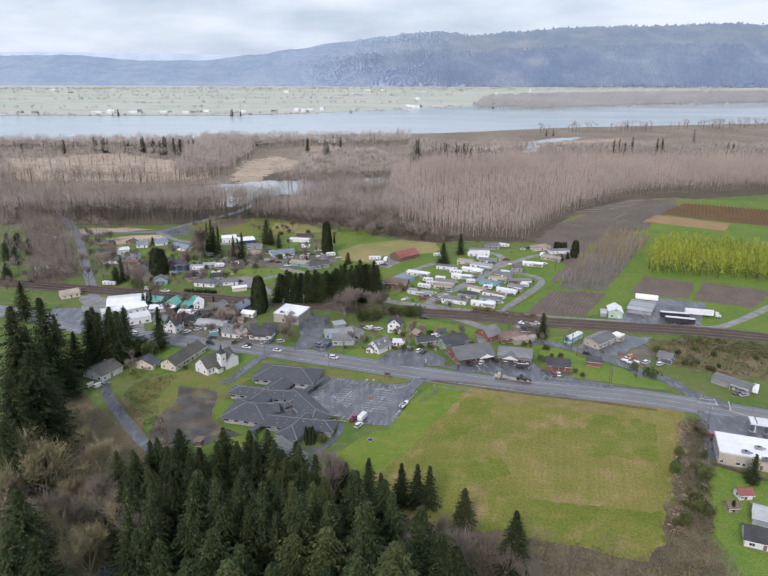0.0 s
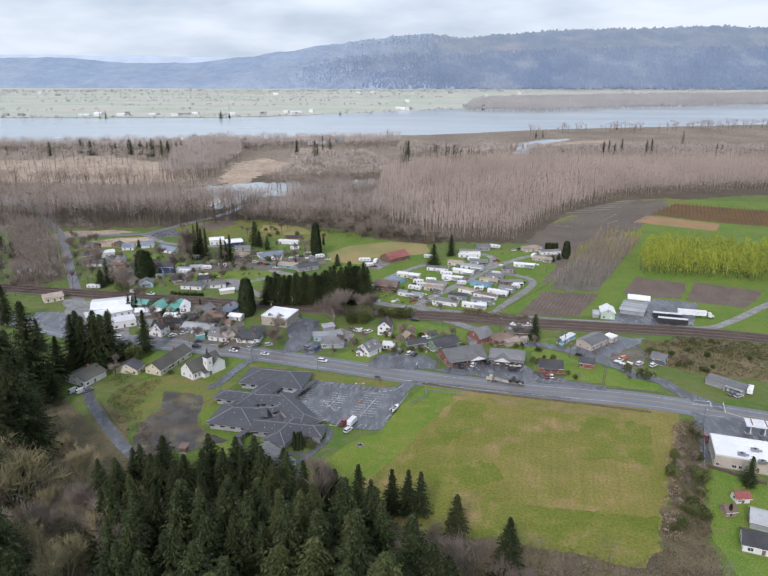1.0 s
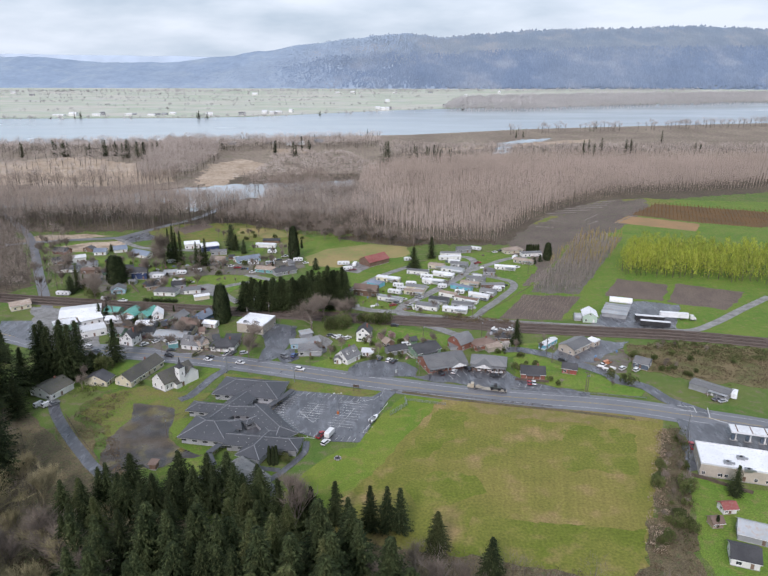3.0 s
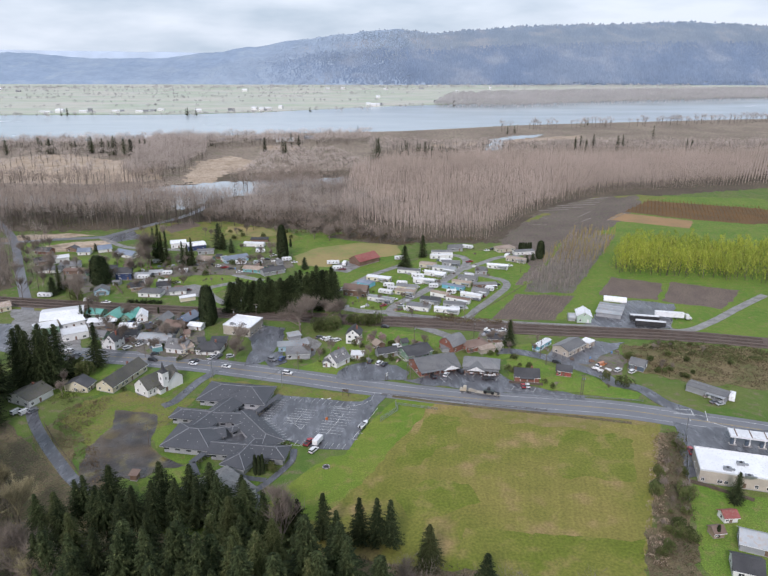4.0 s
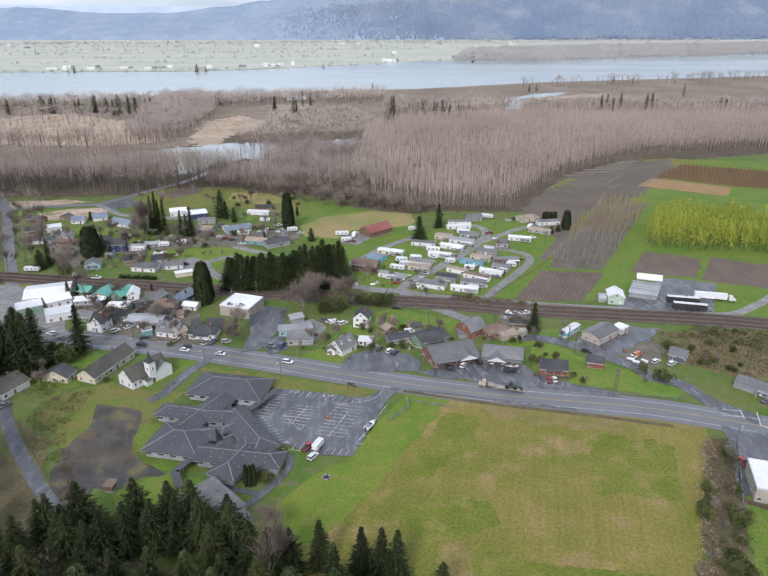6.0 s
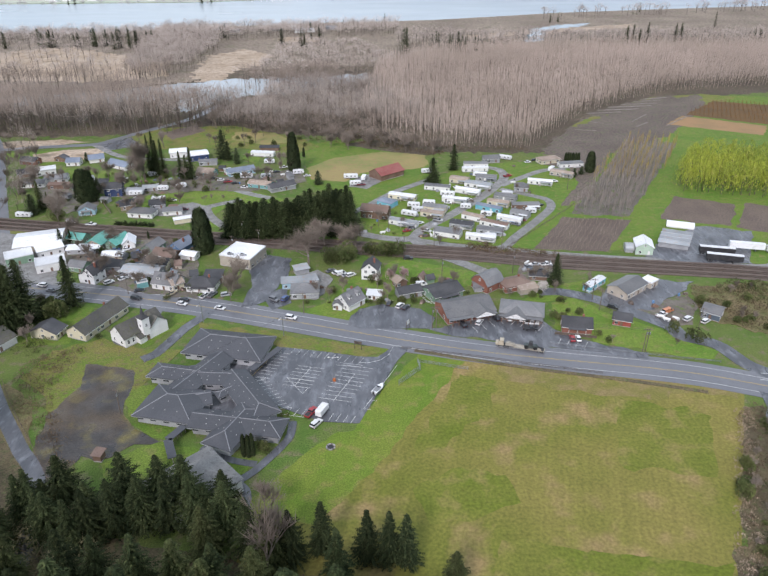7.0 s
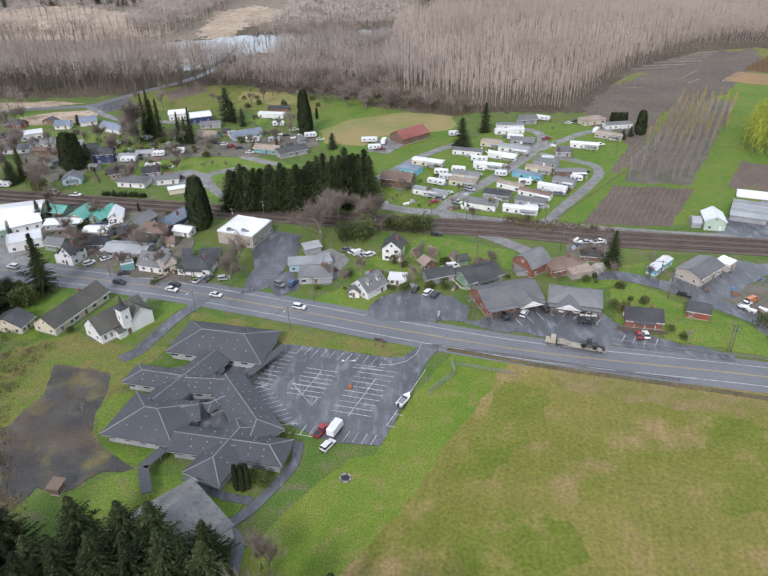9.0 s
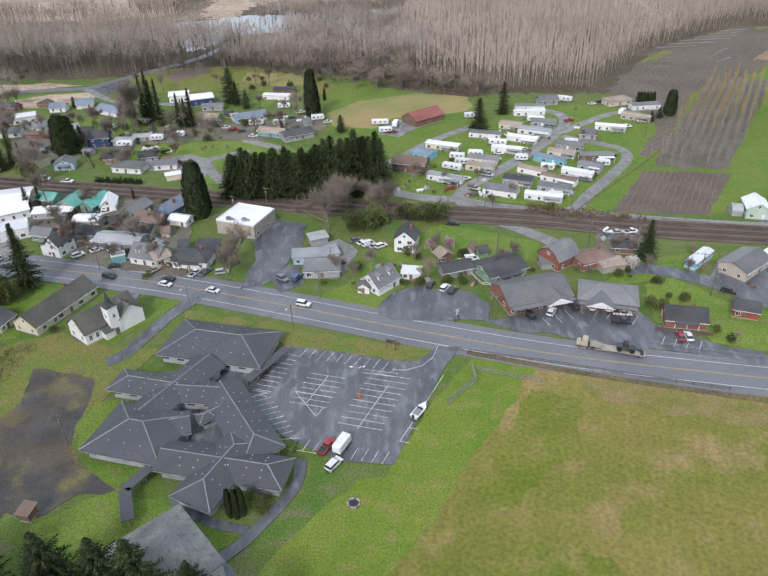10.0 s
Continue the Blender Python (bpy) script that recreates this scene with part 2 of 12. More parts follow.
surface("wall_teal", (0.13, 0.30, 0.30), (0.17, 0.35, 0.35), 0.4, None, 3.0, 0.7, jitter=0.1)
surface("wall_sage", (0.42, 0.53, 0.42), (0.37, 0.48, 0.38), 0.4, None, 3.0, 0.7, jitter=0.08)
surface("wall_green", (0.16, 0.26, 0.18), (0.20, 0.30, 0.22), 0.4, None, 3.0, 0.75, jitter=0.1)
surface("trim", (0.78, 0.78, 0.76), (0.70, 0.70, 0.68), 0.8, None, 3.0, 0.6, jitter=0.08)
surface("dark_wood", (0.085, 0.065, 0.05), (0.12, 0.095, 0.075), 0.6, None, 4.0, 0.85, jitter=0.15)
surface("pole_wood", (0.13, 0.105, 0.085), (0.17, 0.14, 0.115), 0.8, None, 4.0, 0.85, jitter=0.15)
surface("fence_wood", (0.20, 0.165, 0.135), (0.15, 0.125, 0.10), 0.6, None, 3.0, 0.85, jitter=0.2)
surface("galvanised", (0.40, 0.41, 0.42), (0.33, 0.34, 0.35), 0.6, None, 4.0, 0.45, metal=0.8, jitter=0.08)
surface("dark_metal", (0.03, 0.03, 0.032), (0.05, 0.05, 0.052), 0.8, None, 4.0, 0.5, jitter=0.1)
surface("window_glass", (0.03, 0.035, 0.042), (0.05, 0.056, 0.065), 1.5, None, 5.0, 0.08, jitter=0.3, spec=0.6)
surface("rubber", (0.016, 0.016, 0.016), (0.024, 0.024, 0.024), 2.0, None, 8.0, 0.8)
surface("lamp_lens", (0.7, 0.7, 0.68), (0.6, 0.6, 0.58), 2.0, None, 8.0, 0.2)
surface("tail_lens", (0.35, 0.02, 0.02), (0.28, 0.02, 0.02), 2.0, None, 8.0, 0.2)
surface("orange_paint", (0.55, 0.16, 0.04), (0.48, 0.14, 0.04), 1.0, None, 5.0, 0.5)
surface("gutter_dirt", (0.18, 0.16, 0.14), (0.14, 0.125, 0.11), 0.6, None, 3.0, 0.9)
surface("steel_load", (0.36, 0.33, 0.27), (0.25, 0.22, 0.18), 1.0, None, 4.0, 0.6)
# plants
surface("needles", (0.021, 0.031, 0.013), (0.036, 0.048, 0.019), 0.12, (0.066, 0.076, 0.030), 1.2, 0.85, jitter=0.35, island=0.6, spec=0.1)
surface("needles_light", (0.046, 0.058, 0.021), (0.066, 0.078, 0.029), 0.12, (0.088, 0.09, 0.038), 1.2, 0.85, jitter=0.25, island=0.5, spec=0.1)
surface("evergreen", (0.030, 0.044, 0.020), (0.046, 0.060, 0.027), 0.3, (0.058, 0.072, 0.03), 1.5, 0.8, jitter=0.2, island=0.4, spec=0.15)
surface("bark", (0.10, 0.08, 0.062), (0.14, 0.115, 0.092), 0.5, None, 4.0, 0.9, jitter=0.2)
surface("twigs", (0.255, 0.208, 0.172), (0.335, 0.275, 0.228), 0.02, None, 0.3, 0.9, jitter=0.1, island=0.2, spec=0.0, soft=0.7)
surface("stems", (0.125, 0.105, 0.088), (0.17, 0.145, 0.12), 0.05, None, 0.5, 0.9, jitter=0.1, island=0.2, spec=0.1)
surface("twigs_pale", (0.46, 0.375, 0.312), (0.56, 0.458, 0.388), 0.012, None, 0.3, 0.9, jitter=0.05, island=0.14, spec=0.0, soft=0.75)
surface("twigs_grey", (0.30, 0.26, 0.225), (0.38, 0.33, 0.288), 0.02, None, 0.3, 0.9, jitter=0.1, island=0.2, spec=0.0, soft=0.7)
# twigs of the distant woods, paled to put haze into their colour
surface("twigs_hazed", (0.45, 0.385, 0.335), (0.54, 0.465, 0.41), 0.02, None, 0.3, 0.9, jitter=0.1, island=0.16, spec=0.0, soft=0.8)
surface("rust_twigs", (0.20, 0.115, 0.05), (0.15, 0.09, 0.045), 0.03, None, 0.4, 0.9, jitter=0.1, island=0.25, spec=0.0, soft=0.7)
surface("debris", (0.30, 0.27, 0.24), (0.20, 0.175, 0.15), 0.2, (0.14, 0.12, 0.10), 0.6, 0.9, grit=0.4)
surface("twigs_dark", (0.165, 0.138, 0.112), (0.215, 0.18, 0.148), 0.05, None, 0.6, 0.9, jitter=0.25, island=0.2, spec=0.0, soft=0.6)
surface("twigs_mossy", (0.21, 0.188, 0.10), (0.275, 0.238, 0.14), 0.03, None, 0.6, 0.9, jitter=0.2, island=0.25, spec=0.0, soft=0.6)
surface("spring_leaf", (0.30, 0.35, 0.05), (0.20, 0.255, 0.045), 0.05, (0.33, 0.33, 0.08), 0.3, 0.8, jitter=0.08, island=0.35, spec=0.0, soft=0.55)
surface("orchard_leaf", (0.40, 0.33, 0.10), (0.33, 0.24, 0.11), 0.05, None, 0.5, 0.85, jitter=0.08, island=0.25, spec=0.0, soft=0.6)
surface("blossom", (0.46, 0.33, 0.32), (0.40, 0.29, 0.27), 0.2, None, 1.0, 0.85, jitter=0.1, island=0.25, spec=0.1)
surface("blossom_white", (0.62, 0.58, 0.55), (0.54, 0.50, 0.46), 0.2, None, 1.0, 0.85, jitter=0.1, island=0.2, spec=0.1)
surface("bush_leaf", (0.062, 0.086, 0.028), (0.09, 0.105, 0.036), 0.2, (0.105, 0.095, 0.05), 1.0, 0.85, jitter=0.35, island=0.4, spec=0.1, soft=0.45)
surface("bramble", (0.125, 0.092, 0.06), (0.17, 0.128, 0.08), 0.1, (0.11, 0.115, 0.05), 0.5, 0.9, jitter=0.2, island=0.4, spec=0.1)


def paint(name, c):
    """Car paint: a coloured coat under a clear gloss."""
    m = surface(name, c, tuple(v * 0.88 for v in c), 0.7, None, 4.0, 0.3, jitter=0.08, spec=0.5)
    m.node_tree.nodes["Principled BSDF"].inputs["Coat Weight"].default_value = 0.6
    return m


PAINTS = {"white": (0.72, 0.72, 0.71), "silver": (0.42, 0.43, 0.44), "grey": (0.17, 0.175, 0.185), "black": (0.022, 0.022, 0.025), "red": (0.36, 0.03, 0.035),
          "maroon": (0.15, 0.03, 0.035), "blue": (0.05, 0.10, 0.26), "green": (0.06, 0.12, 0.09), "dark_green": (0.022, 0.034, 0.028), "tan": (0.42, 0.36, 0.26), "orange": (0.55, 0.20, 0.08)}
for k, v in PAINTS.items():
    paint("paint_" + k, v)


def water_material():
    m = bpy.data.materials.new("river_water")
    m.use_nodes = True
    n, l = m.node_tree.nodes, m.node_tree.links
    b = n["Principled BSDF"]
    # pale base colour holds sky reflection, besides what the gloss mirrors
    b.inputs["Base Color"].default_value = (0.42, 0.475, 0.49, 1)
    b.inputs["Specular IOR Level"].default_value = 0.6
    geo = n.new("ShaderNodeNewGeometry")
    mp = n.new("ShaderNodeMapping")
    mp.inputs["Scale"].default_value = (0.0015, 0.004, 1)
    l.new(geo.outputs["Position"], mp.inputs[0])
    t = n.new("ShaderNodeTexNoise")
    t.inputs["Scale"].default_value, t.inputs["Detail"].default_value = 1.6, 4.0
    l.new(mp.outputs[0], t.inputs["Vector"])
    r = n.new("ShaderNodeMapRange")
    r.inputs[1].default_value, r.inputs[2].default_value, r.inputs[3].default_value, r.inputs[4].default_value = 0.35, 0.75, 0.16, 0.30
    l.new(t.outputs[0], r.inputs[0])
    l.new(r.outputs[0], b.inputs["Roughness"])
    rip = n.new("ShaderNodeTexNoise")
    rip.inputs["Scale"].default_value = 0.25
    l.new(geo.outputs["Position"], rip.inputs["Vector"])
    bp = n.new("ShaderNodeBump")
    bp.inputs["Strength"].default_value, bp.inputs["Distance"].default_value = 0.15, 0.3
    l.new(rip.outputs[0], bp.inputs["Height"])
    l.new(bp.outputs[0], b.inputs["Normal"])
    MATS["river_water"] = m


FIELD_TURN = -14.2


def field_material():
    """Playing field: green and worn tan turf with faint mowing streaks."""
    m = surface("field_turf", (0.128, 0.150, 0.018), (0.235, 0.19, 0.055), 0.020, (0.25, 0.182, 0.075), 0.075, 0.85, 0.03, 4.0, jitter=0, lo=0.34, hi=0.68, grit=0.24, grit_scale=1.1)
    n, l = m.node_tree.nodes, m.node_tree.links
    b = n["Principled BSDF"]
    src = b.inputs["Base Color"].links[0].from_socket
    geo = n.new("ShaderNodeNewGeometry")
    for turn, across, lo, hi in ((FIELD_TURN, 0.7, 0.93, 1.07), (FIELD_TURN + 78, 0.5, 0.96, 1.04)):
        mp = n.new("ShaderNodeMapping")
        mp.inputs["Rotation"].default_value = (0, 0, radians(turn))
        mp.vector_type = "TEXTURE"
        mp.inputs["Scale"].default_value = (1 / across, 80.0, 1)
        l.new(geo.outputs["Position"], mp.inputs[0])
        w = n.new("ShaderNodeTexNoise")
        w.inputs["Scale"].default_value, w.inputs["Detail"].default_value = 1.0, 3.0
        l.new(mp.outputs[0], w.inputs["Vector"])
        r = n.new("ShaderNodeMapRange")
        r.inputs[1].default_value, r.inputs[2].default_value = 0.3, 0.7
        r.inputs[3].default_value, r.inputs[4].default_value = lo, hi
        l.new(w.outputs[0], r.inputs[0])
        hs = n.new("ShaderNodeHueSaturation")
        l.new(src, hs.inputs["Color"]), l.new(r.outputs[0], hs.inputs["Value"])
        src = hs.outputs[0]
    l.new(src, b.inputs["Base Color"])


def hill_material():
    """Far wooded ridge: dark conifers, paler felled ground; blue haze is in their colours."""
    surface("hazed_hill", (0.262, 0.332, 0.425), (0.285, 0.35, 0.43), 0.003, (0.285, 0.345, 0.41), 0.012, 1.0, 4.0, 0.02, jitter=0, spec=0.0, lo=0.40, hi=0.60, grit=0.06, grit_scale=0.05)
    # ridge behind: a stronger haze, put into the base colour as pale blue
    surface("pale_hazed_hill", (0.44, 0.52, 0.62), (0.47, 0.545, 0.64), 0.001, None, 0.01, 1.0, jitter=0, spec=0.0)
    # ridge conifers, with the same blue haze put into their base colours
    surface("hazed_ridge_dark", (0.215, 0.285, 0.39), (0.245, 0.31, 0.40), 0.0045, (0.29, 0.34, 0.41), 0.007, 1.0, jitter=0, island=0.10, spec=0.0, soft=0.9)
    surface("hazed_ridge_mid", (0.262, 0.33, 0.405), (0.29, 0.345, 0.40), 0.004, (0.33, 0.36, 0.40), 0.008, 1.0, jitter=0, island=0.06, spec=0.0, soft=0.9)
    # trees across the river, greyed and paled by haze in the base colour
    surface("hazed_wood", (0.55, 0.545, 0.53), (0.62, 0.605, 0.59), 0.004, None, 0.05, 1.0, jitter=0.05, island=0.08, spec=0.0, soft=0.9)


water_material()
field_material()
hill_material()


# ---- building blocks ----
def mesh_of(name, bm, material):
    me = bpy.data.meshes.new(name)
    bm.to_mesh(me)
    bm.free()
    me.materials.append(MATS[material])
    return me


def part(name, bm, material, parent, label=""):
    ob = new(name, mesh_of(name, bm, material))
    ob.parent = parent
    return tagged(ob, label)


def thing(name, x, y, rot=0, z=0.0, label="", category="", group="", kind=""):
    ob = new(name)
    ob.empty_display_size = 0.5
    ob.matrix_world = pose(x, y, z, 0, 0, rot)
    return tagged(ob, label, category, group, kind)


def box(bm, x0, y0, z0, x1, y1, z1):
    v = [bm.verts.new(p) for p in ((x0, y0, z0), (x1, y0, z0), (x1, y1, z0), (x0, y1, z0), (x0, y0, z1), (x1, y0, z1), (x1, y1, z1), (x0, y1, z1))]
    for f in ((3, 2, 1, 0), (4, 5, 6, 7), (0, 1, 5, 4), (1, 2, 6, 5), (2, 3, 7, 6), (3, 0, 4, 7)):
        bm.faces.new([v[i] for i in f])
    return bm


def boxes(*rows):
    bm = bmesh.new()
    for r in rows:
        box(bm, *r)
    return bm


def hull(bm, lower, upper):
    """A solid between two rings of the same count."""
    a, b = [bm.verts.new(p) for p in lower], [bm.verts.new(p) for p in upper]
    n = len(a)
    bm.faces.new(a[::-1]), bm.faces.new(b)
    for i in range(n):
        bm.faces.new((a[i], a[(i + 1) % n], b[(i + 1) % n], b[i]))
    return bm


def tube(bm, p0, p1, r0, r1, sides=6):
    p0, p1 = Vector(p0), Vector(p1)
    d = (p1 - p0).normalized()
    u = d.orthogonal().normalized()
    v = d.cross(u)
    ring = [(u * math.cos(6.2832 * i / sides) + v * math.sin(6.2832 * i / sides)) for i in range(sides)]
    return hull(bm, [p0 + q * r0 for q in ring], [p1 + q * r1 for q in ring])


LAYER = {"n": 0}
COVERS = []


def surface_z(x, y):
    """The height of the topmost ground cover at a place."""
    z = 0.0
    for poly, top in COVERS:
        if top > z and inside(x, y, poly):
            z = top
    return z


def layer_z():
    LAYER["n"] += 1
    return 0.02 + 0.0022 * LAYER["n"]


RAGGED = {"reed_bed": 7.0, "slough": 5.0, "clearing": 3.0, "brush_strip": 2.0, "scrub_bank": 2.0, "woodland_ground": 3.0, "far_plain": 0.0, "mown_turf": 1.2}
SHARP = ("parking_lot", "side_paving", "playing_field", "river")


def patch(name, material, pts, label="", category="ground", kind="structure", rag=0.9):
    """A flat ground cover with a low edge, laid a little above the one before; its outline wanders a little."""
    z = layer_z()
    if name in SHARP:
        rag = 0.0
    rag = RAGGED.get(name, rag)
    ring = []
    for i, p in enumerate(pts):
        q = pts[(i + 1) % len(pts)]
        d = math.hypot(q[0] - p[0], q[1] - p[1])
        n = max(1, min(60, int(d / 2.2))) if rag else 1
        for k in range(n):
            t = k / n
            x, y = p[0] + (q[0] - p[0]) * t, p[1] + (q[1] - p[1]) * t
            w = rag * min(1.0, d / 12)
            ring.append((x + w * (noise.noise((x * 0.16, y * 0.16, LAYER["n"])) * 1.6 + 0.5 * noise.noise((x * 0.6, y * 0.6, 7.0))), y + w * (noise.noise((x * 0.16, y * 0.16, LAYER["n"] + 50)) * 2.2 + 0.6 * noise.noise((x * 0.6, y * 0.6, 3.0)))))
    COVERS.append((pts, z))
    co, edges, faces, _, _, _ = delaunay_2d_cdt([Vector(p) for p in ring], [], [list(range(len(ring)))], 1, 0.01)
    bm = bmesh.new()
    top = [bm.verts.new((p.x, p.y, z)) for p in co]
    for f in faces:
        bm.faces.new([top[k] for k in f])
    for f in bm.faces:
        if f.normal.z < 0 or f.calc_area() > 0 and (f.verts[1].co - f.verts[0].co).cross(f.verts[2].co - f.verts[0].co).z < 0:
            f.normal_flip()
    rim = [e for e in bm.edges if len(e.link_faces) == 1]
    ext = bmesh.ops.extrude_edge_only(bm, edges=rim)
    for v in ext["geom"]:
        if isinstance(v, bmesh.types.BMVert):
            v.co.z = -0.05
    ob = new(name, mesh_of(name, bm, material))
    return tagged(ob, label, category, kind=kind)


def smooth_line(pts, steps=8):
    """A rounded polyline through the given corners."""
    out = []
    P = [Vector((*p, 0)) for p in pts]
    for i in range(len(P) - 1):
        a, b, c, d = P[max(i - 1, 0)], P[i], P[i + 1], P[min(i + 2, len(P) - 1)]
        for k in range(steps):
            t = k / steps
            out.append(0.5 * ((2 * b) + (c - a) * t + (2 * a - 5 * b + 4 * c - d) * t * t + (3 * b - a - 3 * c + d) * t ** 3))
    return out + [P[-1]]


def side_of(line, i):
    d = (line[min(i + 1, len(line) - 1)] - line[max(i - 1, 0)]).normalized()
    return Vector((-d.y, d.x, 0))


def ribbon(bm, line, off, w, z, thick=0.12):
    a, b = [], []
    for i, p in enumerate(line):
        s = side_of(line, i)
        a.append(p + s * (off + w / 2)), b.append(p + s * (off - w / 2))
    for i in range(len(line) - 1):
        hull(bm, [(*q.xy, z - thick) for q in (b[i], b[i + 1], a[i + 1], a[i])], [(*q.xy, z) for q in (b[i], b[i + 1], a[i + 1], a[i])])
    return bm


def road(name, material, pts, width, label, category="road"):
    z = layer_z()
    line = smooth_line(pts)
    bm = ribbon(bmesh.new(), line, 0, width, z)
    bmesh.ops.remove_doubles(bm, verts=bm.verts, dist=0.001)
    for i in range(len(line) - 1):
        s0, s1 = side_of(line, i) * width / 2, side_of(line, i + 1) * width / 2
        COVERS.append(([(line[i] + s0).xy, (line[i + 1] + s1).xy, (line[i + 1] - s1).xy, (line[i] - s0).xy], z))
    ob = new(name, mesh_of(name, bm, material))
    return tagged(ob, label, category, kind="structure")


def stripe(parent, line, off, w, material, name="painted_line", dash=None):
    """A painted line along a road or lot."""
    z = parent.data.vertices[0].co.z
    z = max(v.co.z for v in parent.data.vertices) + 0.02
    bm = bmesh.new()
    if dash is None:
        ribbon(bm, line, off, w, z, 0.03)
    return part(name, bm, material, parent)


def mark(parent, x0, y0, x1, y1, w=0.13, material="line_white"):
    z = max(v.co.z for v in parent.data.vertices[:4]) + 0.012
    return part("painted_line", ribbon(bmesh.new(), [Vector((x0, y0, 0)), Vector((x1, y1, 0))], 0, w, z, 0.02), material, parent)


def bays(parent, p, step, vec, n, w=0.13):
    """A row of painted bay lines."""
    for i in range(n):
        x, y = p[0] + step[0] * i, p[1] + step[1] * i
        mark(parent, x, y, x + vec[0], y + vec[1], w)


def inside(x, y, poly):
    hit = False
    j = len(poly) - 1
    for i in range(len(poly)):
        if (poly[i][1] > y) != (poly[j][1] > y) and x < (poly[j][0] - poly[i][0]) * (y - poly[i][1]) / (poly[j][1] - poly[i][1]) + poly[i][0]:
            hit = not hit
        j = i
    return hit


def scatter(rng, poly, spacing, rows=None):
    """Places inside an outline, loosely on a grid; rows turns the grid by that many degrees and keeps it strict."""
    xs, ys = [p[0] for p in poly], [p[1] for p in poly]
    cx, cy = (min(xs) + max(xs)) / 2, (min(ys) + max(ys)) / 2
    r = max(max(xs) - min(xs), max(ys) - min(ys)) * 0.75
    a = radians(rows or 0)
    n = int(2 * r / spacing)
    j = spacing * (0.15 if rows is not None else 0.48)
    out = []
    for i in range(n):
        for k in range(n):
            u, v = -r + i * spacing + rng.uniform(-j, j), -r + k * spacing + rng.uniform(-j, j)
            x, y = cx + u * math.cos(a) - v * math.sin(a), cy + u * math.sin(a) + v * math.cos(a)
            if inside(x, y, poly):
                out.append((x, y))
    return out


# ---- buildings ----
def gable_roof(L, W, h, rh, over, th, along_x=True):
    """Two sloping slabs that meet at the ridge. Returns (left slab, right slab)."""
    out = []
    if not along_x:
        L, W = W, L
    e = rh * over / (W / 2)
    for s in (-1, 1):
        bm = bmesh.new()
        lo = [(-L / 2 - over, s * (W / 2 + over), h - e), (L / 2 + over, s * (W / 2 + over), h - e), (L / 2 + over, 0, h + rh), (-L / 2 - over, 0, h + rh)]
        if not along_x:
            lo = [(-y, x, z) for x, y, z in lo]
        if s > 0:
            lo = lo[::-1]
        hull(bm, lo, [(x, y, z + th) for x, y, z in lo])
        out.append(bm)
    return out


def hip_roof(L, W, h, rh, over, th):
    bm = bmesh.new()
    a, b = L / 2 + over, W / 2 + over
    r = max(a - b, 0.0)
    q = max(b - a, 0.0)
    lo = [bm.verts.new(p) for p in ((-a, -b, h), (a, -b, h), (a, b, h), (-a, b, h))]
    up = [bm.verts.new((v.co.x, v.co.y, h + th)) for v in lo]
    r0, r1 = bm.verts.new((-r, -q, h + th + rh)), bm.verts.new((r, q, h + th + rh))
    bm.faces.new(lo[::-1])
    for i in range(4):
        bm.faces.new((lo[i], lo[(i + 1) % 4], up[(i + 1) % 4], up[i]))
    if r >= q:
        for f in ((up[0], up[1], r1, r0), (up[1], up[2], r1), (up[2], up[3], r0, r1), (up[3], up[0], r0)):
            bm.faces.new(f)
    else:
        for f in ((up[0], up[1], r0), (up[1], up[2], r1, r0), (up[2], up[3], r1), (up[3], up[0], r0, r1)):
            bm.faces.new(f)
    return bm


def walls_mesh(L, W, h, rh, roof):
    bm = bmesh.new()
    if roof == "gable":
        for x0, x1 in ((-L / 2, L / 2),):
            a = [(x0, -W / 2, 0), (x0, W / 2, 0), (x0, W / 2, h), (x0, 0, h + rh - 0.02), (x0, -W / 2, h)]
            hull(bm, a[::-1], [(x1, y, z) for _, y, z in a[::-1]])
    elif roof == "front":
        a = [(-L / 2, -W / 2, 0), (L / 2, -W / 2, 0), (L / 2, -W / 2, h), (0, -W / 2, h + rh - 0.02), (-L / 2, -W / 2, h)]
        hull(bm, a[::-1], [(x, W / 2, z) for x, _, z in a[::-1]])
    elif roof == "gambrel":
        a = [(-L / 2, -W / 2, 0), (-L / 2, W / 2, 0), (-L / 2, W / 2, h), (-L / 2, W * 0.3, h + rh * 0.65), (-L / 2, 0, h + rh - 0.02), (-L / 2, -W * 0.3, h + rh * 0.65), (-L / 2, -W / 2, h)]
        hull(bm, a[::-1], [(L / 2, y, z) for _, y, z in a[::-1]])
    else:
        box(bm, -L / 2, -W / 2, 0, L / 2, W / 2, h)
    bmesh.ops.recalc_face_normals(bm, faces=bm.faces)
    return bm


SHARED = {}


def shared(key, make, material):
    if key not in SHARED:
        SHARED[key] = mesh_of(key[0], make(), material)
    return SHARED[key]


def shared_part(name, key, make, material, parent, m, label=""):
    ob = new(name, shared(key, make, material))
    ob.parent = parent
    ob.matrix_basis = m
    return tagged(ob, label)


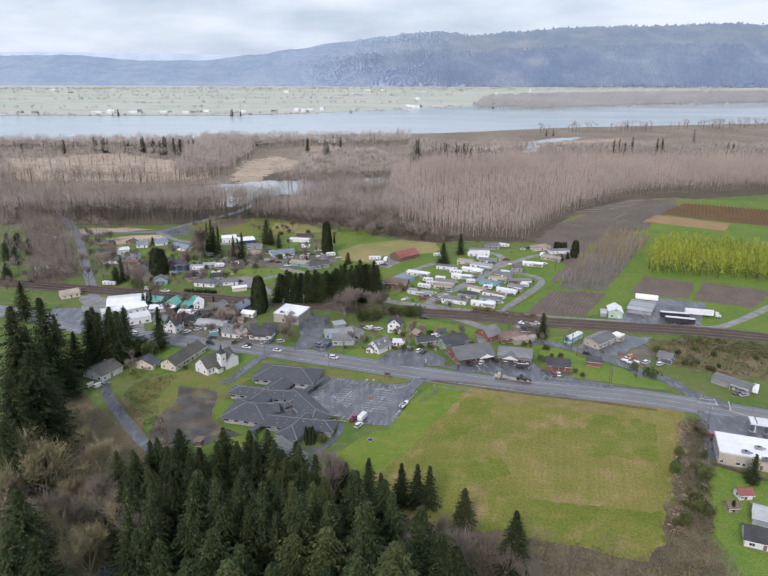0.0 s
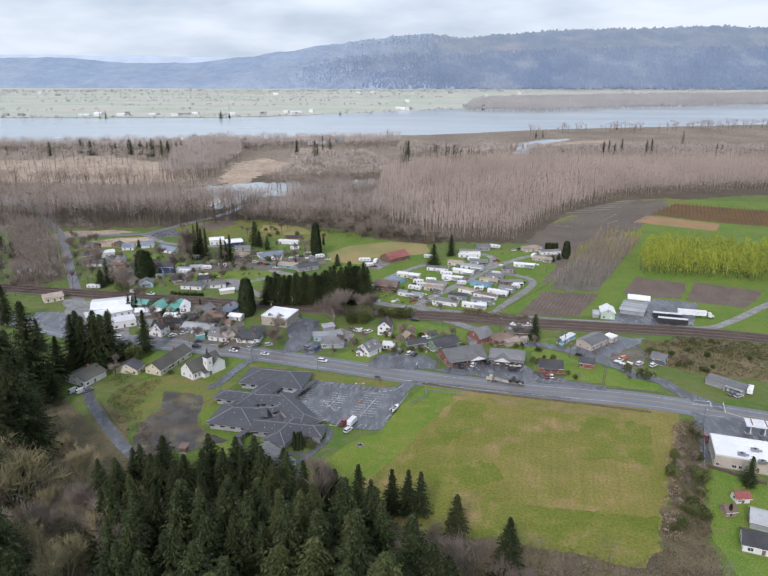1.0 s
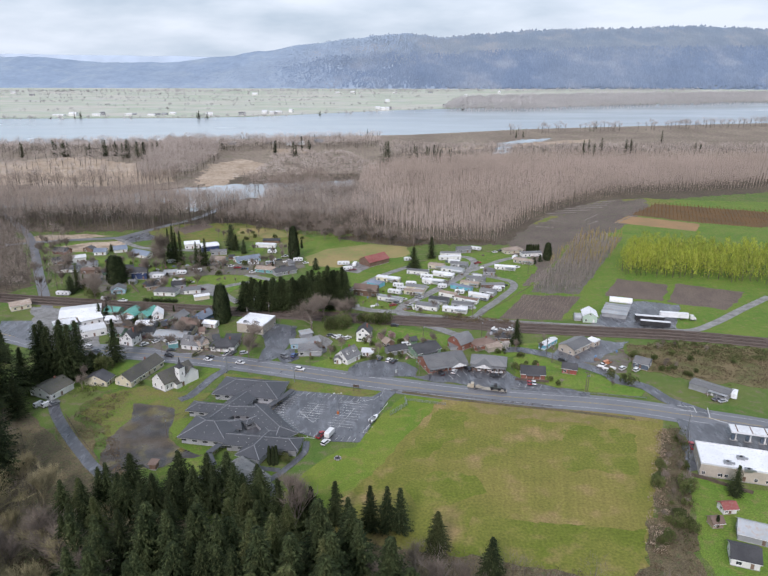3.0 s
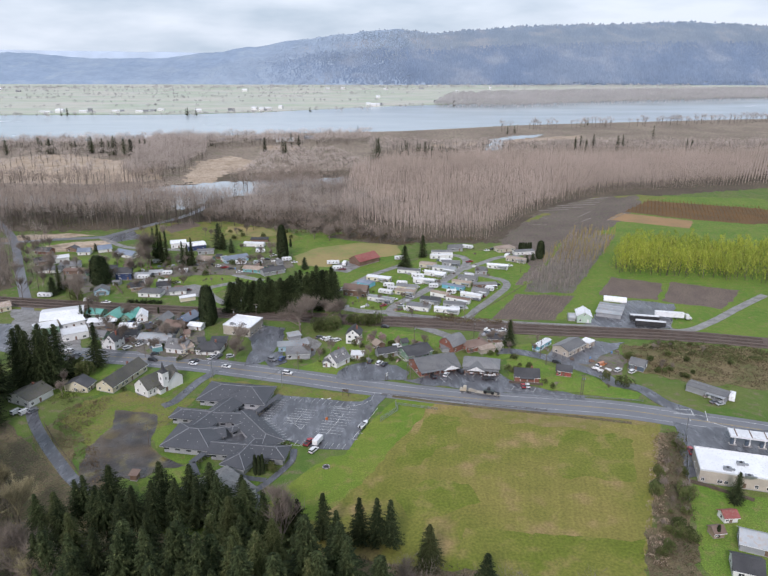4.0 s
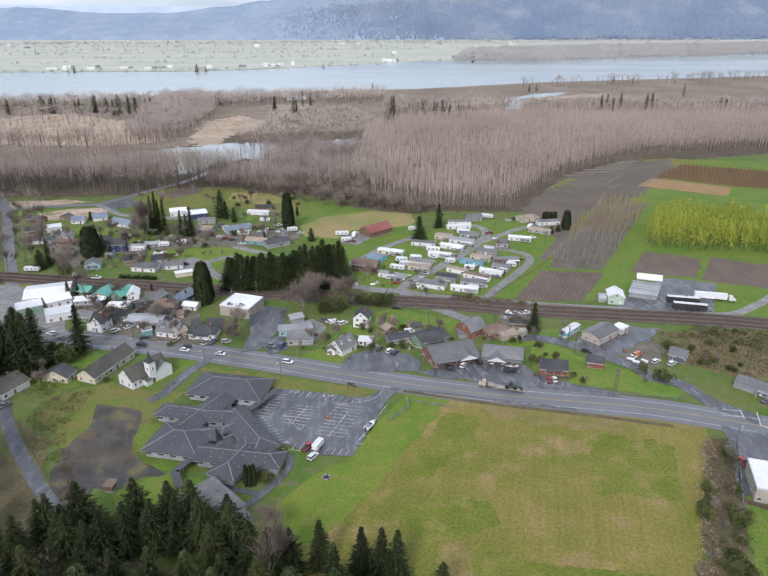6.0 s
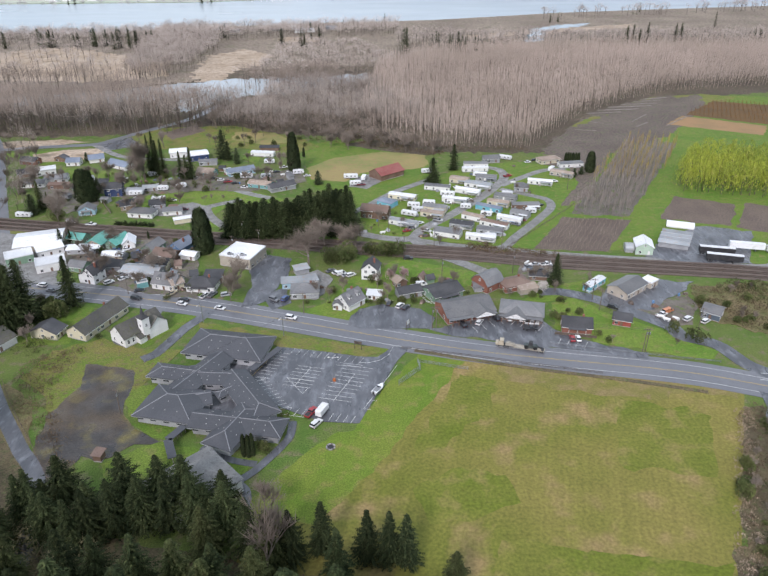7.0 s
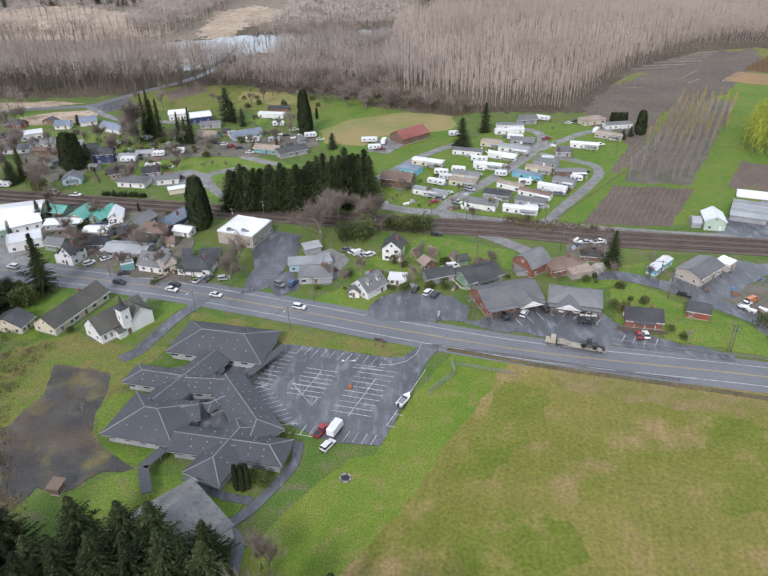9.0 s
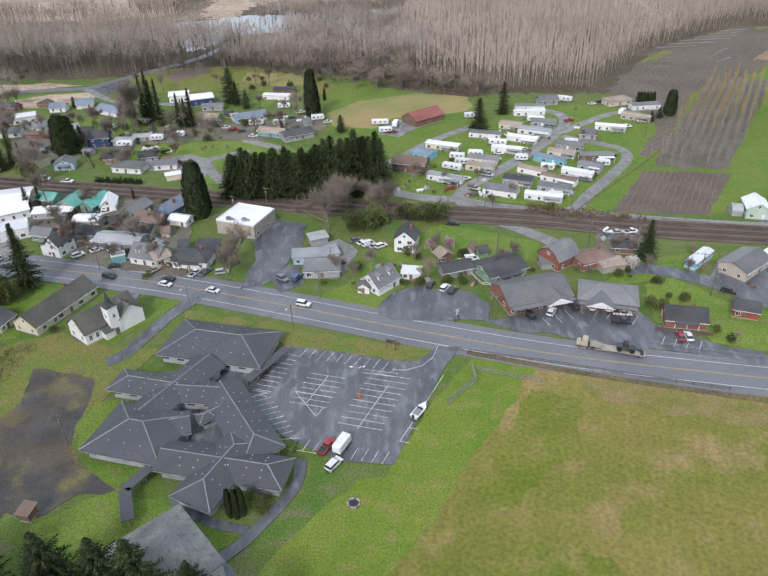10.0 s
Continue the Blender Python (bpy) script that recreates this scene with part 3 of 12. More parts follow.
def window(house, m, w=1.1, hgt=1.2, mat="trim"):
    """A framed window whose pane lies behind the frame; m: its middle on the wall, looking out along local -y."""
    def fr():
        a, b, t = w / 2, hgt / 2, 0.09
        return boxes((-a - t, -0.07, -b - t, a + t, 0.05, -b), (-a - t, -0.07, b, a + t, 0.05, b + t), (-a - t, -0.07, -b, -a, 0.05, b), (a, -0.07, -b, a + t, 0.05, b), (-0.03, -0.06, -b, 0.03, 0.05, b))
    f = shared_part("window", ("window", round(w, 1), round(hgt, 1), mat), fr, mat, house, m)
    shared_part("pane", ("pane", round(w, 1), round(hgt, 1)), lambda: boxes((-w / 2, -0.025, -hgt / 2, w / 2, 0.04, hgt / 2)), "window_glass", f, Matrix.Identity(4))


def door(house, m, mat="wall_brown", w=1.0, hgt=2.05):
    d = shared_part("door", ("door", mat, round(w, 1), round(hgt, 1)), lambda: boxes((-w / 2, -0.05, 0, w / 2, 0.04, hgt)), mat, house, m)


def face_pose(L, W, face, u, z):
    """A place on a wall: u runs from -0.5 to 0.5 along it."""
    if face == "s":
        return pose(u * L, -W / 2, z)
    if face == "n":
        return pose(-u * L, W / 2, z, 0, 0, 180)
    if face == "e":
        return pose(L / 2, u * W, z, 0, 0, 90)
    return pose(-L / 2, -u * W, z, 0, 0, -90)


def openings(h, L, W, wall_h, rng, trim="trim", door_face="s", door_mat="wall_brown", size=1.1, floors=1):
    for fl in range(floors):
        z = 1.45 + fl * 2.7
        if z + 0.7 > wall_h + 0.2:
            break
        for face, run in (("s", L), ("e", W), ("w", W)):
            n = max(1, int(run / 3.6))
            for i in range(n):
                u = (i + 0.5) / n - 0.5 + rng.uniform(-0.04, 0.04)
                if fl == 0 and face == door_face and i == n // 2 and door_mat:
                    door(h, face_pose(L, W, face, u, 0.15), door_mat)
                    if n > 1:
                        continue
                    u = -0.3
                if rng.random() < 0.85:
                    window(h, face_pose(L, W, face, u, z), size * rng.choice((0.9, 1.0, 1.4)), 1.15, trim)


def chimney(h, x, y, z, mat="wall_brick"):
    part("chimney", boxes((x - 0.35, y - 0.35, z - 1.4, x + 0.35, y + 0.35, z + 0.7), (x - 0.42, y - 0.42, z + 0.7, x + 0.42, y + 0.42, z + 0.82)), mat, h)


def roof_parts(h, L, W, wh, rh, roof, mat, over=0.5, th=0.16):
    if roof in ("gable", "front"):
        for bm in gable_roof(L, W, wh, rh, over, th, roof == "gable"):
            part("roof_slope", bm, mat, h)
        if roof == "gable":
            part("ridge_cap", boxes((-L / 2 - over, -0.14, wh + rh + th - 0.08, L / 2 + over, 0.14, wh + rh + th + 0.04)), mat, h)
        else:
            part("ridge_cap", boxes((-0.14, -W / 2 - over, wh + rh + th - 0.08, 0.14, W / 2 + over, wh + rh + th + 0.04)), mat, h)
    elif roof == "hip":
        part("roof", hip_roof(L, W, wh, rh, over, th), mat, h)
    elif roof == "gambrel":
        for s in (-1, 1):
            bm = bmesh.new()
            for (y0, z0), (y1, z1) in (((W / 2 + over, wh - 0.5), (W * 0.3, wh + rh * 0.65)), ((W * 0.3, wh + rh * 0.65), (0, wh + rh))):
                lo = [(-L / 2 - over, s * y0, z0), (L / 2 + over, s * y0, z0), (L / 2 + over, s * y1, z1), (-L / 2 - over, s * y1, z1)]
                lo = lo if s < 0 else lo[::-1]
                hull(bm, lo, [(x, y, z + th) for x, y, z in lo])
            part("roof_slope", bm, mat, h)
    elif roof == "hoop":
        bm = bmesh.new()
        n = 10
        prof = [(-(W / 2 + 0.1) * math.cos(math.pi * i / n), wh + (rh + 0.1) * math.sin(math.pi * i / n)) for i in range(n + 1)]
        a = [(-L / 2 - 0.2, y, z) for y, z in prof]
        hull(bm, a, [(L / 2 + 0.2, y, z) for y, z in prof])
        bmesh.ops.recalc_face_normals(bm, faces=bm.faces)
        part("arched_roof", bm, mat, h)
    elif roof == "shed":
        lo = [(-L / 2 - over, -W / 2 - over, wh), (L / 2 + over, -W / 2 - over, wh), (L / 2 + over, W / 2 + over, wh + rh), (-L / 2 - over, W / 2 + over, wh + rh)]
        part("roof", hull(bmesh.new(), lo, [(x, y, z + th) for x, y, z in lo]), mat, h)
    else:
        part("roof", boxes((-L / 2 + 0.2, -W / 2 + 0.2, wh - 0.05, L / 2 - 0.2, W / 2 - 0.2, wh + 0.05)), mat, h)
        bm = bmesh.new()
        for r in ((-L / 2 - 0.08, -W / 2 - 0.08, L / 2 + 0.08, -W / 2 + 0.2), (-L / 2 - 0.08, W / 2 - 0.2, L / 2 + 0.08, W / 2 + 0.08), (-L / 2 - 0.08, -W / 2 + 0.2, -L / 2 + 0.2, W / 2 - 0.2), (L / 2 - 0.2, -W / 2 + 0.2, L / 2 + 0.08, W / 2 - 0.2)):
            box(bm, r[0], r[1], wh - 0.1, r[2], r[3], wh + 0.45)
        part("parapet", bm, "roof_white" if mat == "roof_white" else "trim", h)


def house(x, y, rot, L, W, wh, rh, roof, wall, roofing, label, name="house", category="house", floors=1, trim="trim", door_face="s", door_mat="wall_brown", stack=False, porch=None, dormers=0, seed=0, bare=False):
    """A building: solid walls with gables, sloping roof slabs, framed windows, door, footing, and on wish chimney, porch and dormers."""
    rng = random.Random(int(x * 7 + y * 13) + seed)
    h = thing(name, x, y, rot, 0.0, label, category)
    part("wall", walls_mesh(L, W, wh, rh, roof), wall, h)
    part("footing", boxes((-L / 2 - 0.06, -W / 2 - 0.06, -0.1, L / 2 + 0.06, W / 2 + 0.06, 0.3)), "concrete", h)
    roof_parts(h, L, W, wh, rh, roof, roofing)
    if not bare:
        openings(h, L, W, wh, rng, trim, door_face, door_mat, floors=floors)
        if roof in ("gable", "gambrel") and rh > 1.8:
            window(h, face_pose(L, W, "e", 0, wh + rh * 0.35), 0.8, 0.9, trim)
            window(h, face_pose(L, W, "w", 0, wh + rh * 0.35), 0.8, 0.9, trim)
        if roof == "front" and rh > 1.6:
            window(h, face_pose(L, W, "s", 0, wh + rh * 0.35), 0.8, 0.9, trim)
        if roof in ("gable", "hip"):
            part("gutter", boxes((-L / 2 - 0.5, -W / 2 - 0.66, wh - 0.34, L / 2 + 0.5, -W / 2 - 0.54, wh - 0.22)), trim, h)
    if stack:
        chimney(h, L * 0.22, 0.8 if roof != "front" else 0.0, wh + rh)
    if roof in ("gable", "hip", "front") and not bare and stack:
        for k in range(1):
            part("vent_pipe", tube(bmesh.new(), (L * (0.12 + 0.2 * k) * (-1) ** k, W * 0.2, wh), (L * (0.12 + 0.2 * k) * (-1) ** k, W * 0.2, wh + rh * 0.62 + 0.45), 0.07, 0.07), "galvanised", h)
    if porch:
        d = porch
        part("porch_roof", hull(bmesh.new(), [(-L * 0.3, -W / 2 - d, wh - 0.55), (L * 0.3, -W / 2 - d, wh - 0.55), (L * 0.3, -W / 2, wh - 0.1), (-L * 0.3, -W / 2, wh - 0.1)], [(-L * 0.3, -W / 2 - d, wh - 0.42), (L * 0.3, -W / 2 - d, wh - 0.42), (L * 0.3, -W / 2, wh + 0.03), (-L * 0.3, -W / 2, wh + 0.03)]), roofing, h)
        for k in (-0.29, 0.0, 0.29):
            part("porch_post", boxes((L * k - 0.07, -W / 2 - d + 0.1, 0, L * k + 0.07, -W / 2 - d + 0.24, wh - 0.5)), trim, h)
    for k in range(dormers):
        px = L * ((k + 0.5) / dormers - 0.5)
        dm = boxes((px - 0.8, -W * 0.33, wh + rh * 0.2, px + 0.8, -W * 0.1, wh + rh * 0.75))
        d = part("dormer", dm, wall, h)
        window(h, pose(px, -W * 0.33, wh + rh * 0.5), 0.8, 0.8, trim)
        lo = [(px - 1.0, -W * 0.36, wh + rh * 0.7), (px, -W * 0.36, wh + rh * 0.98), (px + 1.0, -W * 0.36, wh + rh * 0.7)]
        part("dormer_roof", hull(bmesh.new(), lo[::-1], [(q[0], -W * 0.02, q[2]) for q in lo[::-1]]), roofing, h)
    return h


def mobile_home(x, y, rot, L, W, wall, roofing, label, awning=0, stripe="", wh=2.95):
    """A mobile home on a skirted base: shallow roof, long walls, windows, door with steps, and on wish an awning on posts."""
    rng = random.Random(int(x * 11 + y * 5))
    h = thing("mobile_home", x, y, rot, 0.0, label, "mobile home", "mobile homes of the park")
    part("wall", walls_mesh(L, W, wh, 0.45, "gable"), wall, h)
    part("skirting", boxes((-L / 2 - 0.03, -W / 2 - 0.03, -0.05, L / 2 + 0.03, W / 2 + 0.03, 0.6)), "wall_grey", h)
    roof_parts(h, L, W, wh, 0.45, "gable", roofing, 0.2, 0.1)
    openings(h, L, W, wh, rng, "trim", "s", "wall_white", 1.0)
    part("steps", boxes((-0.9, -W / 2 - 1.0, 0, 0.9, -W / 2, 0.35), (-0.9, -W / 2 - 0.5, 0.35, 0.9, -W / 2, 0.6)), "fence_wood", h)
    if stripe:
        part("side_band", boxes((-L / 2 - 0.02, -W / 2 - 0.02, 0.8, L / 2 + 0.02, W / 2 + 0.02, 1.15)), stripe, h)
    for k in range(2):
        px = L * (-0.3 + 0.28 * k)
        part("roof_vent", boxes((px - 0.2, W * 0.1, wh + 0.2, px + 0.2, W * 0.1 + 0.4, wh + 0.65)), "galvanised", h)
    if awning:
        x0, x1 = L * 0.02, L * 0.48
        part("awning", boxes((x0, -W / 2 - awning, wh - 0.42, x1, -W / 2 + 0.05, wh - 0.32)), "roof_white" if rng.random() < 0.35 else "roof_metal", h)
        for px in (x0 + 0.15, (x0 + x1) / 2, x1 - 0.15):
            part("post", boxes((px - 0.05, -W / 2 - awning + 0.05, 0, px + 0.05, -W / 2 - awning + 0.15, wh - 0.42)), "trim", h)
    return h


# ---- vehicles ----
def wheel(parent, x, y, r=0.33, w=0.22, hub=True):
    t = shared_part("wheel", ("wheel", r, w), lambda: tube(bmesh.new(), (0, -w / 2, 0), (0, w / 2, 0), r, r, 12), "rubber", parent, pose(x, y, r))
    if hub:
        shared_part("rim", ("rim", r, w), lambda: tube(bmesh.new(), (0, -w / 2 - 0.02, 0), (0, w / 2 + 0.02, 0), r * 0.6, r * 0.6, 8), "galvanised", t, Matrix.Identity(4))


FLEET = {}


def prism(profile, w0, w1=None, inset=0.0):
    """A body from a side profile (x, z), w0 wide; points higher than the belt come in by inset."""
    bm = bmesh.new()
    zs = [p[1] for p in profile]
    zt = max(zs)
    a = [(x, -w0 / 2 + (inset if z > zt - 0.05 else 0), z) for x, z in profile]
    b = [(x, -y, z) for x, y, z in a]
    hull(bm, a, b)
    bmesh.ops.recalc_face_normals(bm, faces=bm.faces)
    bmesh.ops.bevel(bm, geom=[e for e in bm.edges if e.calc_length() > 0.3], offset=0.05, segments=1, affect="EDGES")
    return bm


def car(x, y, rot, colour="white", kind="car", label=""):
    z = surface_z(x, y)
    key = (colour, kind)
    words = {"car": "saloon car", "suv": "sport utility car", "pickup": "pickup truck", "van": "van"}[kind]
    if key in FLEET:
        c = copy_thing(FLEET[key], pose(x, y, surface_z(x, y), 0, 0, rot))
        return tagged(c, label or f"{colour} {words} parked on the ground")
    c = thing("car" if kind in ("car", "suv") else kind, x, y, rot, z, label or f"{colour} {words} parked on the ground", "car" if kind in ("car", "suv") else kind, "cars and pickups")
    pm = "paint_" + colour
    prof = {"car": ([(-2.25, .28), (2.25, .28), (2.28, .62), (2.1, .78), (1.0, .88), (-1.7, .92), (-2.25, .86)], [(-1.75, .9), (1.15, .87), (0.35, 1.38), (-1.0, 1.42)]),
            "suv": ([(-2.3, .35), (2.3, .35), (2.32, .8), (2.15, .98), (1.1, 1.06), (-2.28, 1.08)], [(-2.2, 1.05), (1.2, 1.04), (0.5, 1.68), (-1.95, 1.72)]),
            "pickup": ([(-2.75, .45), (2.7, .45), (2.72, .95), (2.55, 1.1), (1.3, 1.15), (-2.75, 1.12)], [(-0.5, 1.1), (1.45, 1.12), (0.75, 1.75), (-0.3, 1.78)]),
            "van": ([(-2.6, .38), (2.5, .38), (2.55, .85), (2.3, 1.1), (1.6, 1.2), (-2.6, 1.2)], [(-2.58, 1.18), (1.7, 1.18), (1.1, 1.98), (-2.5, 2.02)])}[kind]
    w = 1.82 if kind == "car" else 1.95
    part("body", prism(prof[0], w), pm, c)
    part("cabin", prism(prof[1], w - 0.14, inset=0.16), "window_glass", c, "dark tinted windows")
    zt = max(p[1] for p in prof[1])
    top = [p for p in prof[1] if p[1] > zt - 0.06]
    x0, x1 = min(p[0] for p in top), max(p[0] for p in top)
    part("roof", boxes((x0 - 0.05, -w / 2 + 0.2, zt - 0.02, x1 + 0.05, w / 2 - 0.2, zt + 0.04)), pm, c)
    if kind == "pickup":
        part("load_bed", boxes((-2.68, -0.8, 1.08, -0.6, 0.8, 1.135)), "dark_metal", c)
    if kind == "van":
        part("side_panel", boxes((-2.5, -w / 2 - 0.005, 1.1, 0.4, w / 2 + 0.005, 1.85)), pm, c)
    xe0, xe1 = prof[0][0][0], prof[0][1][0]
    for s in (-1, 1):
        part("headlight", boxes((xe1 - 0.06, s * 0.62 - 0.2, 0.6, xe1 + 0.05, s * 0.62 + 0.2, 0.74)), "lamp_lens", c)
        part("tail_light", boxes((xe0 - 0.04, s * 0.7 - 0.14, 0.66, xe0 + 0.06, s * 0.7 + 0.14, 0.82)), "tail_lens", c)
        for px in (xe0 + 0.85, xe1 - 0.85):
            wheel(c, px, s * (w / 2 - 0.1), 0.33 if kind == "car" else 0.38)
    part("bumper", boxes((xe1 - 0.02, -w / 2 + 0.1, 0.36, xe1 + 0.07, w / 2 - 0.1, 0.54)), "dark_metal", c)
    part("bumper", boxes((xe0 - 0.07, -w / 2 + 0.1, 0.36, xe0 + 0.02, w / 2 - 0.1, 0.54)), "dark_metal", c)
    FLEET[key] = c
    return c


def caravan(x, y, rot, L=7.0, label="white travel trailer parked on grass", stripe="wall_grey"):
    z = surface_z(x, y)
    key = ("caravan", L, stripe)
    if key in FLEET:
        return tagged(copy_thing(FLEET[key], pose(x, y, z, 0, 0, rot)), label)
    c = thing("travel_trailer", x, y, rot, z, label, "travel trailer", "travel trailers")
    a = L / 2
    part("body", prism([(-a, .6), (a - 0.5, .6), (a, 1.3), (a - 0.2, 2.6), (a - 0.9, 2.85), (-a + 0.3, 2.85), (-a, 2.5)], 2.4), "roof_white", c)
    part("side_band", boxes((-a + 0.1, -1.215, 1.0, a - 0.4, 1.215, 1.25)), stripe, c)
    for k in (-0.3, 0.02, 0.28):
        for s in (-1,):
            shared_part("window", ("rv_window",), lambda: boxes((-0.5, -0.03, -0.3, 0.5, 0.03, 0.3)), "window_glass", c, pose(L * k, s * 1.21, 1.85))
    part("roof_unit", boxes((-0.5, -0.4, 2.85, 0.5, 0.4, 3.1)), "wall_white", c)
    for s in (-1, 1):
        wheel(c, -0.45, s * 1.05, 0.36, hub=False), wheel(c, 0.4, s * 1.05, 0.36, hub=False)
    part("drawbar", boxes((a - 0.4, -0.08, 0.5, a + 1.1, 0.08, 0.62), (a + 0.8, -0.05, 0.0, a + 0.9, 0.05, 0.5)), "dark_metal", c)
    FLEET[key] = c
    return c


def cargo_trailer(x, y, rot):
    c = thing("cargo_trailer", x, y, rot, surface_z(x, y), "white enclosed box trailer hitched in the parking lot", "trailer")
    part("box", prism([(-2.6, 0.5), (2.6, 0.5), (2.6, 2.3), (2.45, 2.5), (-2.5, 2.5), (-2.6, 2.4)], 2.2), "paint_white", c)
    part("rear_door", boxes((-2.66, -1.0, 0.6, -2.6, 1.0, 2.3)), "wall_white", c)
    part("trim_rail", boxes((-2.58, -1.13, 0.5, 2.58, 1.13, 0.62)), "galvanised", c)
    part("drawbar", boxes((2.6, -0.07, 0.45, 3.7, 0.07, 0.57)), "dark_metal", c)
    for k in (-1, 1):
        part("mudguard", boxes((-0.9, k * 1.2 - 0.13, 0.72, 0.9, k * 1.2 + 0.13, 0.78)), "galvanised", c)
        wheel(c, -0.42, k * 1.2, 0.33, hub=False), wheel(c, 0.42, k * 1.2, 0.33, hub=False)
    return c


def semi_trailer(x, y, rot, L=15.5, side="dark_metal", label="", cab=""):
    c = thing("semi_trailer", x, y, rot, surface_z(x, y), label, "semi-trailer", "trailers in the farm yard")
    a = L / 2
    part("cargo_box", boxes((-a, -1.28, 1.2, a, 1.28, 3.9)), side, c)
    part("roof_sheet", boxes((-a - 0.02, -1.3, 3.9, a + 0.02, 1.3, 4.0)), "roof_white", c)
    part("chassis", boxes((-a + 0.3, -0.5, 0.85, a - 0.5, 0.5, 1.2)), "dark_metal", c)
    for k in (-a + 1.2, -a + 2.5, a - 4.0):
        for s in (-1, 1):
            wheel(c, k, s * 1.05, 0.5, 0.35)
    part("landing_leg", boxes((a - 3.0, -0.8, 0, a - 2.85, -0.65, 1.2)), "dark_metal", c)
    part("landing_leg", boxes((a - 3.0, 0.65, 0, a - 2.85, 0.8, 1.2)), "dark_metal", c)
    if cab:
        part("cab", prism([(a + 0.9, .6), (a + 4.2, .6), (a + 4.3, 1.5), (a + 3.2, 1.7), (a + 2.9, 3.0), (a + 0.9, 3.2)], 2.4), cab, c)
        part("windscreen", boxes((a + 2.9, -1.0, 1.75, a + 3.12, 1.0, 2.8)), "window_glass", c)
        for k in (a + 1.4, a + 3.4):
            for s in (-1, 1):
                wheel(c, k, s * 1.05, 0.5, 0.35)
    return c


# ---- posts, fences, rails ----
def utility_pole(x, y, h=9.0, arms=1, lamp=False, rot=-17, label="weathered wooden utility pole with crossarm beside the road"):
    p = thing("utility_pole" if not lamp else "street_lamp", x, y, rot, 0.0, label, "utility pole" if not lamp else "street lamp", "poles")
    part("pole", tube(bmesh.new(), (0, 0, -0.2), (0, 0, h), 0.16, 0.11, 8), "pole_wood" if not lamp else "galvanised", p)
    for k in range(arms):
        a = part("crossarm", boxes((-1.2, -0.07, h - 0.6 - 0.9 * k, 1.2, 0.07, h - 0.45 - 0.9 * k)), "pole_wood", p)
        for q in (-1.05, 1.05):
            part("insulator", tube(bmesh.new(), (q, 0, h - 0.45 - 0.9 * k), (q, 0, h - 0.25 - 0.9 * k), 0.06, 0.04), "concrete", p)
    if lamp:
        part("arm", boxes((-0.05, -2.4, h - 0.25, 0.05, 0.05, h - 0.12)), "galvanised", p)
        part("lamp_head", boxes((-0.18, -3.0, h - 0.3, 0.18, -2.3, h - 0.12)), "lamp_lens", p)
    elif h > 8.5:
        part("transformer", tube(bmesh.new(), (0.3, -0.25, h - 2.4), (0.3, -0.25, h - 1.5), 0.26, 0.26, 8), "galvanised", p)
    return p


def fence(name, pts, hgt, gap, material, label, rails=3, mesh_wire=False, panel=None):
    f = thing(name, pts[0][0], pts[0][1], 0, 0.0, label, "fence")
    o = Vector((*pts[0], 0))
    line = []
    for a, b in zip(pts[:-1], pts[1:]):
        a, b = Vector((*a, 0)) - o, Vector((*b, 0)) - o
        n = max(1, int((b - a).length / gap))
        for k in range(n):
            line.append(a + (b - a) * (k / n))
        d = (b - a).normalized()
        s = Vector((-d.y, d.x, 0))
        for r in range(rails):
            z = hgt * (r + 1) / rails - 0.06
            bm = bmesh.new()
            t = 0.05 if not mesh_wire else 0.03
            if panel:
                t, z0, z1 = 0.04, 0.1, hgt
            else:
                z0, z1 = z - t, z + t
            hull(bm, [(*(q), z0) for q in ((a - s * t).xy, (b - s * t).xy, (b + s * t).xy, (a + s * t).xy)], [(*(q), z1) for q in ((a - s * t).xy, (b - s * t).xy, (b + s * t).xy, (a + s * t).xy)])
            part("panel" if panel else "rail", bm, material, f)
    line.append(b)
    for q in line[:160]:
        shared_part("post", ("post", name, hgt), lambda: boxes((-0.07, -0.07, -0.1, 0.07, 0.07, hgt + 0.08)), material, f, pose(q.x, q.y, 0))
    return f


# ---- plants ----
def leaf_mesh(name, tris, material):
    """A mesh of loose small triangles, given as an array (n, 3, 3)."""
    t = np.asarray(tris, dtype=np.float32)
    n = len(t)
    me = bpy.data.meshes.new(name)
    me.vertices.add(n * 3), me.loops.add(n * 3), me.polygons.add(n)
    me.vertices.foreach_set("co", t.ravel())
    me.loops.foreach_set("vertex_index", np.arange(n * 3, dtype=np.int32))
    me.polygons.foreach_set("loop_start", np.arange(0, n * 3, 3, dtype=np.int32))
    me.update(calc_edges=True)
    me.materials.append(MATS[material])
    return me


TREES = {}


